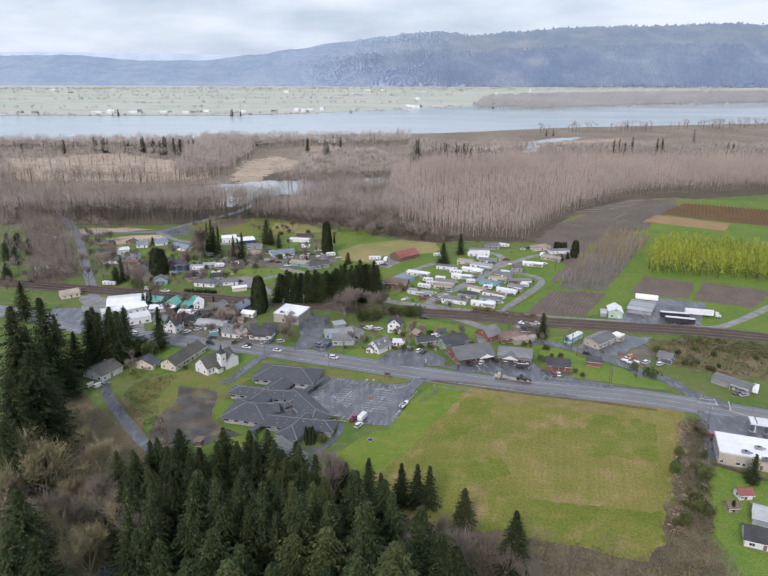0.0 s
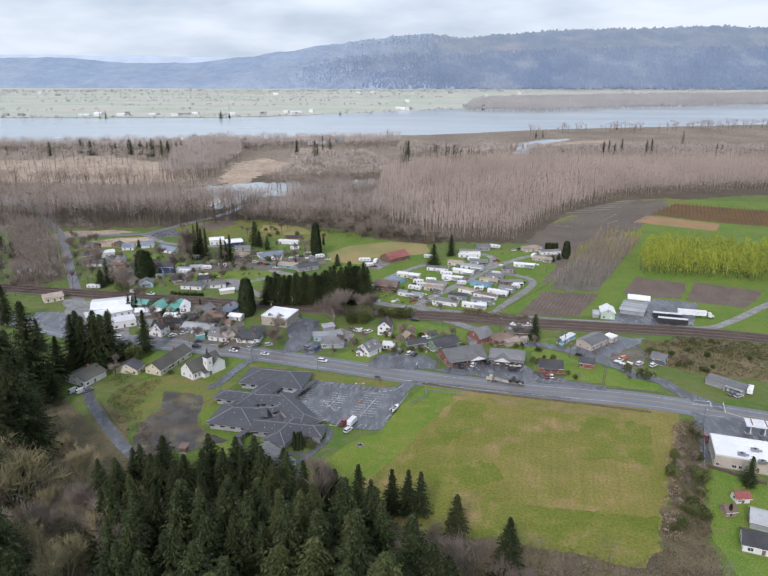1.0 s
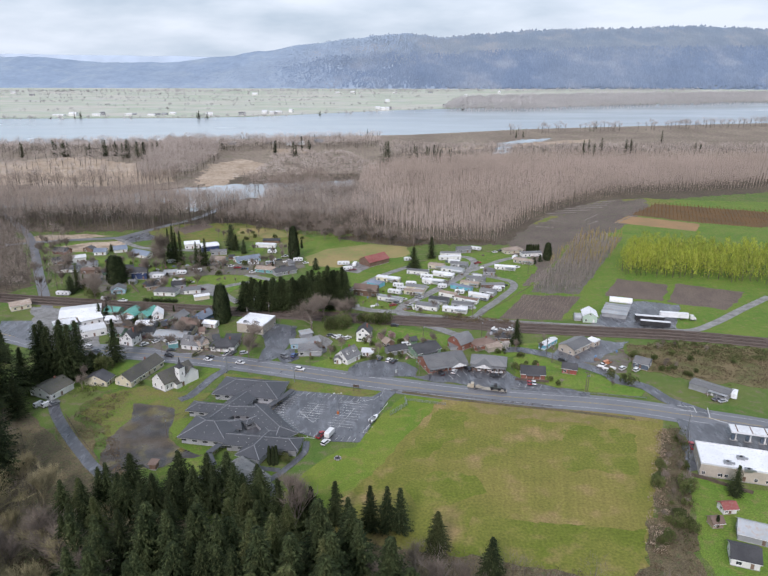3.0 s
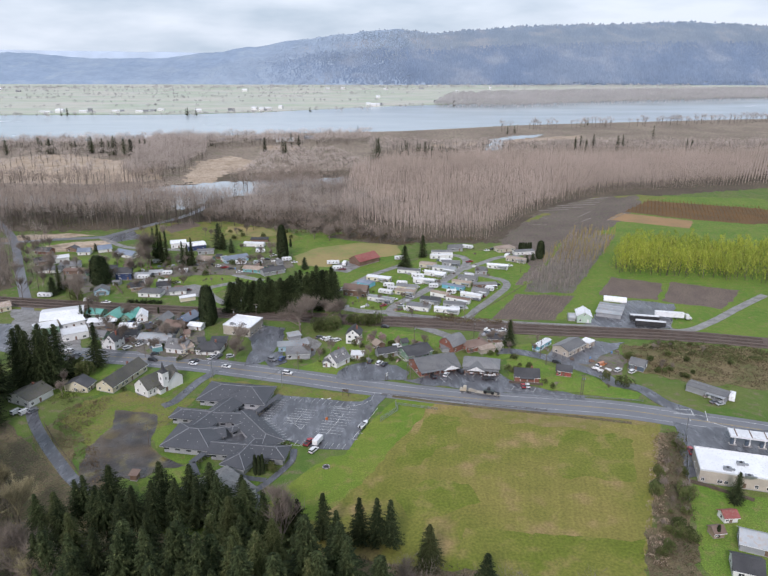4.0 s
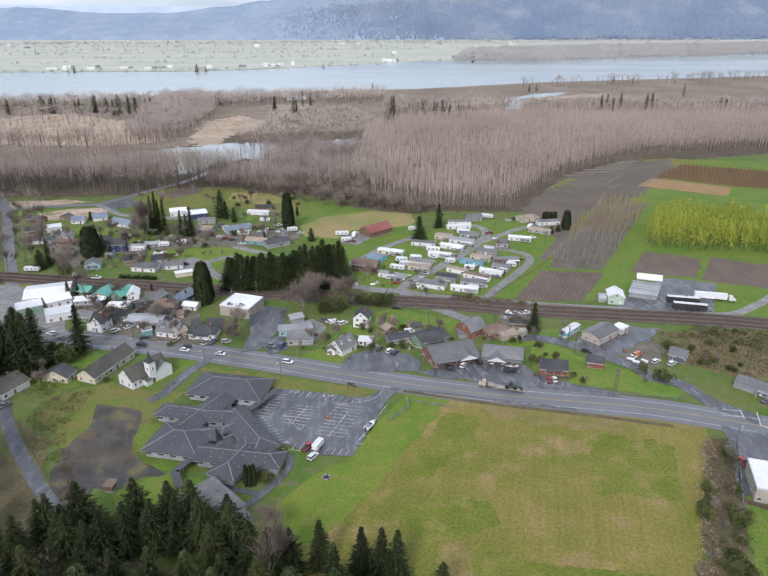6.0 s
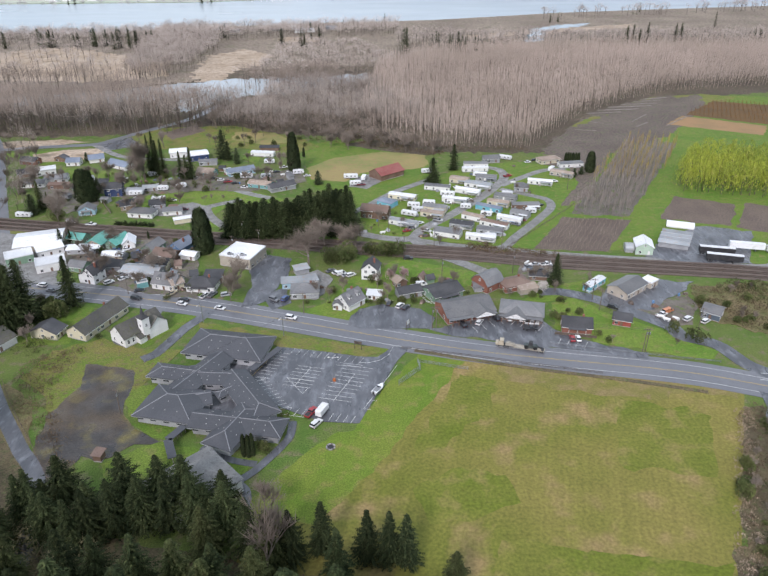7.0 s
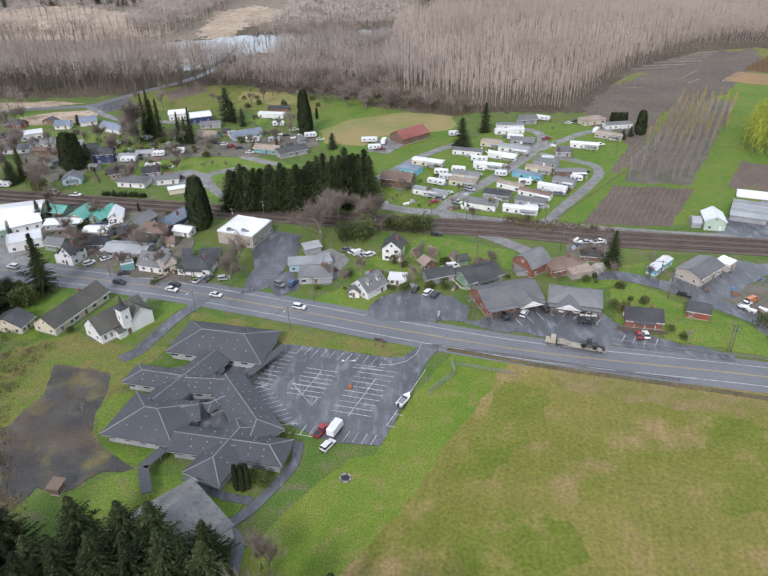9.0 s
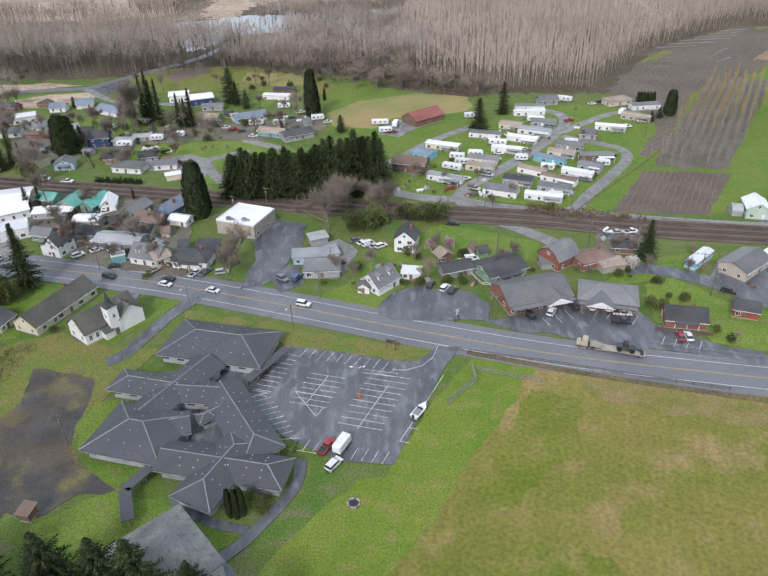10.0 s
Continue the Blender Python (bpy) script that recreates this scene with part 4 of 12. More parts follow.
def fir_tris(rng, H, R, low=0.08, boughs=330, droop=0.3, ragged=0.3, power=0.8, fine=0.42):
    """Boughs set all round the stem in loose tiers, longer towards the ground, each fringed with narrow hanging sprays."""
    out = []
    bulge = [rng.uniform(0.78, 1.22) for _ in range(24)]
    for b in range(boughs):
        f = ((b + rng.random()) / boughs) ** 1.12
        z0 = H * (low + (0.985 - low) * f)
        a = b * 2.39996 + rng.uniform(-0.5, 0.5)
        side = int((a % 6.2832) / 1.0472) % 6
        r = R * (1 - f) ** power * min(1.0, 0.62 + f * 3.0) * bulge[min(3, int(f * 4)) * 6 + side] + 0.25
        L = r * rng.uniform(1 - ragged * 1.5, 1 + ragged * 0.6)
        ca, sa = math.cos(a), math.sin(a)
        seg = max(3, int(L / fine))
        up = rng.uniform(0.05, 0.4) * (0.4 + f)
        for k in range(seg):
            q = (k + 0.6) / seg
            if q < 0.25 and seg > 6:
                continue
            d = L * q
            z = z0 + up * d - droop * d * q + 0.12 * d * q * q + rng.uniform(-0.12, 0.12)
            ls = (0.45 + 0.85 * (1 - q)) * (0.6 + 0.45 * (1 - f)) * rng.uniform(0.6, 1.25)
            for s in (-1, 1):
                t = rng.uniform(0.5, 1.15) * s
                dx, dy = math.cos(a + t), math.sin(a + t)
                w = rng.uniform(0.10, 0.19)
                out.append(((ca * d - dy * w, sa * d + dx * w, z + 0.05), (ca * d + dy * w, sa * d - dx * w, z + 0.05), (ca * d + dx * ls, sa * d + dy * ls, z - ls * rng.uniform(0.15, 0.6))))
            if rng.random() < 0.45:
                w = rng.uniform(0.12, 0.22)
                out.append(((ca * (d - 0.2) - sa * w, sa * (d - 0.2) + ca * w, z), (ca * (d - 0.2) + sa * w, sa * (d - 0.2) - ca * w, z), (ca * (d + 0.35), sa * (d + 0.35), z - rng.uniform(0.0, 0.9))))
    for k in range(14):
        a = rng.uniform(0, 6.28)
        out.append(((0, 0, H), (0.22 * math.cos(a), 0.22 * math.sin(a), H - 0.9), (0.12 * math.cos(a + 1.2), 0.12 * math.sin(a + 1.2), H - 1.3)))
    return out


def column_tris(rng, H, R, power=0.5, n=1500, size=0.55, low=0.02):
    """A dense upright crown of overlapping sprays."""
    out = []
    for i in range(n):
        f = rng.random() ** 0.9
        z = H * (low + (1 - low) * f)
        r = R * max(0.05, (1 - f) ** power) * min(1, 0.55 + f * 3) * rng.uniform(0.72, 1.08)
        a = rng.uniform(0, 6.28)
        ca, sa = math.cos(a), math.sin(a)
        s = size * rng.uniform(0.6, 1.3)
        c = (ca * r, sa * r, z)
        out.append(((c[0] - sa * s * 0.45, c[1] + ca * s * 0.45, z - s * 0.6), (c[0] + sa * s * 0.45, c[1] - ca * s * 0.45, z - s * 0.6), (c[0] + ca * 0.25, c[1] + sa * 0.25, z + s * 0.9)))
    return out


def bush_tris(rng, H, R, n=1300, size=0.5, lumps=9):
    """A lumpy bush: many small sprays over several overlapping rounded heaps."""
    out = []
    heaps = [(rng.uniform(-0.55, 0.55) * R, rng.uniform(-0.55, 0.55) * R, rng.uniform(0.25, 0.62) * H, rng.uniform(0.35, 0.6)) for _ in range(lumps)]
    for i in range(n):
        x, y, z, q = heaps[i % lumps]
        d = Vector((rng.gauss(0, 1), rng.gauss(0, 1), rng.gauss(0.25, 0.9))).normalized()
        p = Vector((x + d.x * R * q, y + d.y * R * q, max(0.1, z + d.z * H * q * 0.75))) * 1.0
        s = Vector((rng.gauss(0, 1), rng.gauss(0, 1), rng.gauss(0, 1))).normalized() * size * rng.uniform(0.4, 0.9)
        t = (d + Vector((0, 0, 0.5))) * size * rng.uniform(0.5, 1.3)
        out.append((tuple(p - s), tuple(p + s), tuple(p + t)))
    return out


def limb_tris(rng, p, d, L, r, depth, out, split=3, spread=0.55, rise=0.25, twigs=14):
    """A limb as a tapered three-sided stick, which forks again and again and ends in fine twigs."""
    d = d.normalized()
    q = p + d * L
    u = d.orthogonal().normalized()
    v = d.cross(u)
    ring = [u, u * -0.5 + v * 0.87, u * -0.5 - v * 0.87]
    r2 = max(r * 0.58, 0.025)
    for i in range(3):
        a, b = ring[i], ring[(i + 1) % 3]
        out.append((tuple(p + a * r), tuple(p + b * r), tuple(q + b * r2)))
        if depth > 0:
            out.append((tuple(p + a * r), tuple(q + b * r2), tuple(q + a * r2)))
    if depth <= 0:
        for k in range(twigs):
            o = p + d * L * rng.uniform(0.2, 1.0)
            e = (d + Vector((rng.uniform(-1, 1), rng.uniform(-1, 1), rng.uniform(-0.5, 1) + rise)) * spread * 1.5).normalized() * L * rng.uniform(0.5, 1.1)
            s = Vector((rng.uniform(-1, 1), rng.uniform(-1, 1), rng.uniform(-1, 1))) * 0.05
            out.append((tuple(o - s), tuple(o + s), tuple(o + e)))
        return
    for k in range(split):
        nd = d + Vector((rng.uniform(-1, 1), rng.uniform(-1, 1), rng.uniform(-0.5, 1) + rise)) * spread
        limb_tris(rng, p + d * L * rng.uniform(0.55, 1.0), nd, L * rng.uniform(0.68, 0.95), r2, depth - 1, out, split, spread, rise, twigs)


def bare_tris(rng, H, spread=0.6, depth=4, split=4, thick=0.035, rise=0.25, twigs=14):
    out = []
    limb_tris(rng, Vector((0, 0, 0)), Vector((0, 0, 1)), H * 0.31, H * thick * 0.5, depth, out, split, spread, rise, twigs)
    return out


KINDS = {
    "fir": ("fir_tree", "tall dark green fir with drooping boughs", "needles", lambda g: fir_tris(g, 24, 5.8, 0.10, 560, 0.36, 0.5, 0.84), 24),
    "fir_thin": ("fir_tree", "slender dark fir with ragged boughs", "needles", lambda g: fir_tris(g, 22, 4.0, 0.08, 480, 0.38, 0.5, 0.88), 22),
    "fir_full": ("fir_tree", "broad dark green fir reaching the ground", "needles", lambda g: fir_tris(g, 20, 5.2, 0.02, 560, 0.25, 0.34, 0.62, 0.5), 20),
    "fir_far": ("fir_tree", "dark fir among bare lowland trees", "needles", lambda g: fir_tris(g, 20, 4.4, 0.04, 150, 0.3, 0.4, 0.75, 0.7), 20),
    "cedar": ("cedar_tree", "olive green cedar with soft drooping foliage", "needles_light", lambda g: fir_tris(g, 20, 5.0, 0.05, 560, 0.5, 0.45, 0.78), 20),
    "cypress": ("cypress_tree", "tall dense columnar dark green cypress", "evergreen", lambda g: column_tris(g, 16, 2.5, 0.28, 1700, 0.7), 16),
    "round": ("conifer_tree", "dense rounded dark conifer", "evergreen", lambda g: fir_tris(g, 14, 5.4, 0.02, 480, 0.2, 0.3, 0.55, 0.45), 14),
    "shrub": ("shrub", "small dark evergreen shrub on the lawn", "bush_leaf", lambda g: bush_tris(g, 2.6, 1.7, 380, 0.3, 5), 2.6),
    "bush": ("bush", "broad lumpy olive green bush", "bush_leaf", lambda g: bush_tris(g, 7, 4.2, 1600, 0.55), 7),
    "bare": ("bare_tree", "leafless brown deciduous tree with fine twigs", "twigs_dark", lambda g: bare_tris(g, 15, 0.72, 3, 4, 0.035, 0.3, 16), 15),
    "bare_wide": ("bare_tree", "broad leafless tree with a rounded twiggy crown", "twigs_dark", lambda g: bare_tris(g, 15, 0.95, 3, 5, 0.045, 0.15, 14), 15),
    "mossy": ("bare_tree", "mossy leafless tree budding yellowish", "twigs_mossy", lambda g: bare_tris(g, 14, 0.85, 3, 5, 0.04), 14),
    "blossom": ("blossom_tree", "small tree in pale pink blossom", "blossom", lambda g: bare_tris(g, 6, 0.9, 3, 4, 0.06, 0.1) + [tuple((p[0], p[1], p[2] + 1.2) for p in t) for t in bush_tris(g, 4.6, 2.6, 900, 0.3, 8)], 6),
    "white_blossom": ("blossom_tree", "small tree in white blossom", "blossom_white", lambda g: bare_tris(g, 5, 0.9, 3, 4, 0.06, 0.1) + [tuple((p[0], p[1], p[2] + 0.8) for p in t) for t in bush_tris(g, 4.2, 2.4, 900, 0.3, 8)], 5),
}


def tree(kind, x, y, h, seed=0, label="", lean=1.0):
    """A tree of the kind, h metres tall; repeats share one of four grown shapes."""
    name, words, leaf, grow, full = KINDS[kind]
    v = (kind, int(abs(x * 3 + y * 7) + seed) % 4)
    s = h / full
    turn = (x * 37 + y * 53) % 360
    if v not in TREES:
        rng = random.Random(hash_of(kind) * 10 + v[1])
        crown = leaf_mesh("crown", grow(rng), leaf)
        bm = tube(bmesh.new(), (0, 0, -0.5), (0, 0, full * (0.9 if leaf.startswith("needle") else 0.3)), full * 0.017 + 0.05, 0.05, 7)
        TREES[v] = (crown, mesh_of("trunk", bm, "bark"))
    crown, trunk = TREES[v]
    if kind in ("shrub", "bush") or (kind.startswith("bare") and h < 10):
        ob = new(name, crown)
        ob.matrix_world = pose(x, y, 0.0, 0, 0, turn) @ Matrix.Diagonal((s * lean, s * lean, s, 1))
        return tagged(ob, label or words, "tree" if kind.startswith("bare") else "shrub", "trees and shrubs")
    t = thing(name, x, y, turn, 0.0, label or words, "tree" if kind != "shrub" else "shrub", "trees and shrubs")
    for n, me in (("trunk", trunk), ("crown", crown)):
        ob = new(n, me)
        ob.parent = t
        ob.matrix_basis = Matrix.Diagonal((s * lean, s * lean, s, 1))
    return t


def hash_of(s):
    return sum(ord(c) * (i + 3) for i, c in enumerate(s))


def wood(name, poly, spacing, h, material, label, seed=1, rows=None, crown=0.17, twigs=26, base=0.22, category="woodland", trunk_r=0.2, leaf=False, density=1.0, spread=38, twig_w=0.16, vase=0.0, clump=0.0):
    """A stand of leafless trees past counting: thin stems with upswept branches and fine twigs."""
    rng = random.Random(seed)
    g = np.random.default_rng(seed)
    pts = np.array([p for p in scatter(rng, poly, spacing, rows) if rng.random() < density and noise.noise((p[0] / 38, p[1] / 55, seed)) > clump - 0.6])
    n = len(pts)
    hh = h * g.uniform(0.62, 1.15, n)
    up = np.array([0, 0, 1.0])
    out = []
    base3 = np.column_stack([pts, np.zeros(n)])
    lean = g.normal(0, 0.025, (n, 3)) * hh[:, None]
    lean[:, 2] = hh
    for a in (0.0, 2.1, 4.2):
        o = np.array([math.cos(a), math.sin(a), 0]) * trunk_r
        q = np.array([math.cos(a + 2.1), math.sin(a + 2.1), 0]) * trunk_r
        out.append(np.stack([base3 + o, base3 + q, base3 + lean], 1))
    if vase:
        fork = base3 + lean * 0.36
        for k in range(5):
            a, t = g.uniform(0, 6.2832, n), g.uniform(0.15, 0.75, n) * vase
            d = np.column_stack([np.cos(a) * np.sin(t), np.sin(a) * np.sin(t), np.cos(t)]) * (hh * g.uniform(0.4, 0.65, n))[:, None]
            s = np.column_stack([-np.sin(a), np.cos(a), np.zeros(n)]) * trunk_r * 0.45
            out.append(np.stack([fork - s, fork + s, fork + d], 1))
        for k in range(twigs):
            a, t = g.uniform(0, 6.2832, n), np.arccos(1 - g.random(n) * (1 - math.cos(1.25 * vase)))
            r = hh * (0.18 + 0.44 * np.sqrt(g.random(n))) * (1 - 0.22 * t)
            d = np.column_stack([np.cos(a) * np.sin(t), np.sin(a) * np.sin(t), np.cos(t)])
            p0 = fork + d * r[:, None]
            e = (d + g.normal(0, 0.45, (n, 3)) + up * 0.25) * (hh * crown * g.uniform(0.15, 0.32, n))[:, None]
            s = g.normal(0, 1, (n, 3)) * twig_w * 0.6
            out.append(np.stack([p0 - s, p0 + s, p0 + e], 1))
        twigs = 0
    for k in range(twigs):
        f = base + (0.97 - base) * g.random(n) ** 0.8
        a = g.uniform(0, 6.2832, n)
        ln = hh * crown * g.uniform(0.45, 1.0, n) * (1.2 - f)
        ang = radians(spread) * g.uniform(0.5, 1.3, n)
        p0 = base3 + lean * f[:, None]
        d = np.column_stack([np.cos(a) * np.sin(ang), np.sin(a) * np.sin(ang), np.cos(ang)]) * ln[:, None]
        w = twig_w * g.uniform(0.6, 1.4, n) * (1.9 if leaf else 1.0)
        s = np.column_stack([-np.sin(a), np.cos(a), g.uniform(-0.5, 0.5, n)]) * w[:, None]
        if leaf:
            c = p0 + d
            out.append(np.stack([c - s, c + s, c + np.column_stack([g.normal(0, .3, n), g.normal(0, .3, n), 0.9 + g.random(n) * 0.8])], 1))
        else:
            out.append(np.stack([p0 - s, p0 + s, p0 + d], 1))
            p1 = p0 + d * 0.45
            e = d * 0.6 + np.column_stack([g.normal(0, .25, n), g.normal(0, .25, n), np.zeros(n)]) * ln[:, None]
            out.append(np.stack([p1 - s * 0.8, p1 + s * 0.8, p1 + e], 1))
    me = leaf_mesh(name, np.concatenate(out), material)
    if vase or leaf:
        me.materials.append(MATS["hazed_wood" if material == "hazed_wood" else "stems"])
        slots = np.zeros(len(me.polygons), dtype=np.int32)
        slots[:(8 if vase else 3) * n] = 1
        me.polygons.foreach_set("material_index", slots)
    ob = new(name, me)
    return tagged(ob, label, category, kind="stuff")


def thicket(name, poly, spacing, h, material, label, seed=1, blades=36, size=0.5, density=1.0):
    """Low brush: heaps of short upright blades and sprays."""
    rng = random.Random(seed)
    g = np.random.default_rng(seed)
    pts = np.array([p for p in scatter(rng, poly, spacing) if rng.random() < density])
    n = len(pts)
    hh = h * g.uniform(0.4, 1.2, n)
    rr = spacing * g.uniform(0.5, 0.9, n)
    b3 = np.column_stack([pts, np.zeros(n)])
    out = []
    for k in range(blades):
        a, q = g.uniform(0, 6.2832, n), np.sqrt(g.random(n))
        z = hh * g.random(n) * np.sqrt(np.maximum(0.05, 1 - q * q))
        c = b3 + np.column_stack([np.cos(a) * q * rr, np.sin(a) * q * rr, z])
        b = g.uniform(0, 6.2832, n)
        s = np.column_stack([np.cos(b), np.sin(b), g.normal(0, 0.4, n)]) * (size * g.uniform(0.3, 0.8, n))[:, None]
        t = np.column_stack([np.cos(a) * 0.5, np.sin(a) * 0.5, g.uniform(0.4, 1.2, n)]) * (size * g.uniform(0.8, 1.8, n))[:, None]
        out.append(np.stack([c - s, c + s, c + t], 1))
    ob = new(name, leaf_mesh(name, np.concatenate(out), material))
    return tagged(ob, label, "brush", kind="stuff")


def church(x, y, rot, L, W):
    """White timber church: nave and chancel under grey roofs, side porch, square tower with a spire."""
    c = thing("church", x, y, rot, 0.0, "white timber church with grey roof and pointed spire", "church")
    h, rh = 4.2, 4.0
    part("nave_wall", walls_mesh(L, W, h, rh, "gable"), "wall_white", c)
    for bm in gable_roof(L, W, h, rh, 0.45, 0.15):
        part("roof_slope", bm, "roof_moss", c)
    bm = walls_mesh(W * 0.85, W * 0.7, h + 0.4, rh * 0.8, "front")
    bmesh.ops.translate(bm, verts=bm.verts, vec=(L * 0.3, -W * 0.35, 0))
    part("transept_wall", bm, "wall_white", c)
    for bm in gable_roof(W * 0.85, W * 0.7, h + 0.4, rh * 0.8, 0.4, 0.15, False):
        bmesh.ops.translate(bm, verts=bm.verts, vec=(L * 0.3, -W * 0.35, 0))
        part("transept_roof", bm, "roof_moss", c)
    tx, ty, a = 0.0, -W / 2 - 0.4, 1.55
    part("tower", boxes((tx - a, ty - a, 0, tx + a, ty + a, 9.2), (tx - a - 0.15, ty - a - 0.15, 9.2, tx + a + 0.15, ty + a + 0.15, 9.5)), "wall_white", c)
    part("spire_base", hull(bmesh.new(), [(tx - a - 0.2, ty - a - 0.2, 9.5), (tx + a + 0.2, ty - a - 0.2, 9.5), (tx + a + 0.2, ty + a + 0.2, 9.5), (tx - a - 0.2, ty + a + 0.2, 9.5)], [(tx - 0.8, ty - 0.8, 10.6), (tx + 0.8, ty - 0.8, 10.6), (tx + 0.8, ty + 0.8, 10.6), (tx - 0.8, ty + 0.8, 10.6)]), "roof_dark", c)
    part("spire", tube(bmesh.new(), (tx, ty, 10.6), (tx, ty, 14.6), 0.85, 0.03, 8), "roof_dark", c)
    part("porch", boxes((-L * 0.22, -W / 2 - 2.2, 0, -L * 0.08, -W / 2, 2.6)), "wall_white", c)
    part("porch_roof", hull(bmesh.new(), [(-L * 0.24, -W / 2 - 2.5, 2.5), (-L * 0.06, -W / 2 - 2.5, 2.5), (-L * 0.06, -W / 2, 3.6), (-L * 0.24, -W / 2, 3.6)], [(-L * 0.24, -W / 2 - 2.5, 2.65), (-L * 0.06, -W / 2 - 2.5, 2.65), (-L * 0.06, -W / 2, 3.75), (-L * 0.24, -W / 2, 3.75)]), "roof_moss", c)
    for u in (-0.42, -0.3, -0.15, 0.2, 0.38):
        window(c, face_pose(L, W, "s", u, 2.1), 0.8, 1.6)
    for z, hh in ((1.8, 1.4),):
        for u in (-0.25, 0.25):
            window(c, face_pose(L, W, "w", u, z), 0.9, hh)
    window(c, face_pose(L, W, "w", 0, 5.6), 0.8, 0.8)
    window(c, pose(tx, ty - a, 6.6), 0.7, 1.3)
    window(c, pose(tx - a, ty, 6.6, 0, 0, -90), 0.7, 1.3)
    door(c, pose(tx, ty - a, 0.1), "wall_brown", 1.2, 2.3)
    part("footing", boxes((-L / 2 - 0.08, -W / 2 - 0.08, -0.1, L / 2 + 0.08, W / 2 + 0.08, 0.35)), "concrete", c)
    return c



def school(wings, walks):
    """A low school of many hip-roofed wings round two small courts, with pale ridges and rows of roof vents."""
    ox, oy = wings[0][0], wings[0][1]
    c = thing("school", ox, oy, 0, 0.0, "low school with dark charcoal hipped roofs round small courts", "school")
    rng = random.Random(5)
    for x, y, rot, L, W, f0, f1 in wings:
        m = pose(x - ox, y - oy, 0, 0, 0, rot)
        rh = W * 0.21
        bm = boxes((-L / 2 + 1.2, -W / 2 + 1.2, 0, L / 2 - 1.2, W / 2 - 1.2, 3.2))
        bmesh.ops.transform(bm, matrix=m, verts=bm.verts)
        part("wall", bm, "wall_grey", c)
        r0, r1 = -L / 2 + f0 * W / 2, L / 2 - f1 * W / 2
        z0, z1 = 3.1, 3.35 + rh
        bm = bmesh.new()
        lo = [bm.verts.new(p) for p in ((-L / 2, -W / 2, z0), (L / 2, -W / 2, z0), (L / 2, W / 2, z0), (-L / 2, W / 2, z0))]
        up = [bm.verts.new((v.co.x, v.co.y, z0 + 0.25)) for v in lo]
        a0, a1 = bm.verts.new((r0, 0, z1)), bm.verts.new((r1, 0, z1))
        bm.faces.new(lo[::-1])
        for k in range(4):
            bm.faces.new((lo[k], lo[(k + 1) % 4], up[(k + 1) % 4], up[k]))
        bm.faces.new((up[0], up[1], a1, a0)), bm.faces.new((up[2], up[3], a0, a1)), bm.faces.new((up[1], up[2], a1)), bm.faces.new((up[3], up[0], a0))
        bmesh.ops.transform(bm, matrix=m, verts=bm.verts)
        part("roof", bm, "roof_charcoal", c)
        z0 = 3.37
        segs = [((r0, 0, z1), (r1, 0, z1))]
        if f0:
            segs += [((r0, 0, z1), (-L / 2, s * W / 2, z0)) for s in (-1, 1)]
        if f1:
            segs += [((r1, 0, z1), (L / 2, s * W / 2, z0)) for s in (-1, 1)]
        for a, b in segs:
            bm = tube(bmesh.new(), a, b, 0.15, 0.15, 5)
            bmesh.ops.transform(bm, matrix=m, verts=bm.verts)
            part("ridge_cap", bm, "roof_ridge", c)
        bm = boxes((-L / 2, -W / 2, 2.85, L / 2, -W / 2 + 0.12, 3.12), (-L / 2, W / 2 - 0.12, 2.85, L / 2, W / 2, 3.12), (-L / 2, -W / 2 + 0.12, 2.85, -L / 2 + 0.12, W / 2 - 0.12, 3.12), (L / 2 - 0.12, -W / 2 + 0.12, 2.85, L / 2, W / 2 - 0.12, 3.12))
        bmesh.ops.transform(bm, matrix=m, verts=bm.verts)
        part("fascia", bm, "wall_grey", c)
        n = max(1, int(L / 3.6))
        for i in range(n):
            for s in (-1, 1):
                for u in (0.28, 0.62):
                    px, py = -L / 2 + L * (i + 0.5) / n, s * W / 2 * u
                    if abs(px) > L / 2 - (W / 2 - abs(py)) - 0.3:
                        continue
                    z = 3.35 + rh * (1 - abs(py) / (W / 2))
                    shared_part("roof_vent", ("school_vent",), lambda: boxes((-0.13, -0.13, -0.15, 0.13, 0.13, 0.1)), "concrete", c, m @ pose(px + rng.uniform(-0.3, 0.3), py, z))
        for i in range(int(L / 4.5)):
            px = -L / 2 + 2.2 + 4.5 * i
            shared_part("window", ("school_window",), lambda: boxes((-1.0, -0.04, -0.5, 1.0, 0.04, 0.5)), "window_glass", c, m @ pose(px, -W / 2 + 1.18, 1.8))
    for a, b in [pair for way in walks for pair in zip(way[:-1], way[1:])]:
        part("walkway_roof", ribbon(bmesh.new(), [Vector((a[0] - ox, a[1] - oy, 0)), Vector((b[0] - ox, b[1] - oy, 0))], 0, 2.6, 2.8, 0.2), "roof_charcoal", c)
        for k in range(5):
            p = Vector((a[0] - ox, a[1] - oy, 0)).lerp(Vector((b[0] - ox, b[1] - oy, 0)), k / 4)
            part("walkway_post", boxes((p.x - 0.08, p.y - 0.08, 0, p.x + 0.08, p.y + 0.08, 2.6)), "wall_beige", c)
    return c


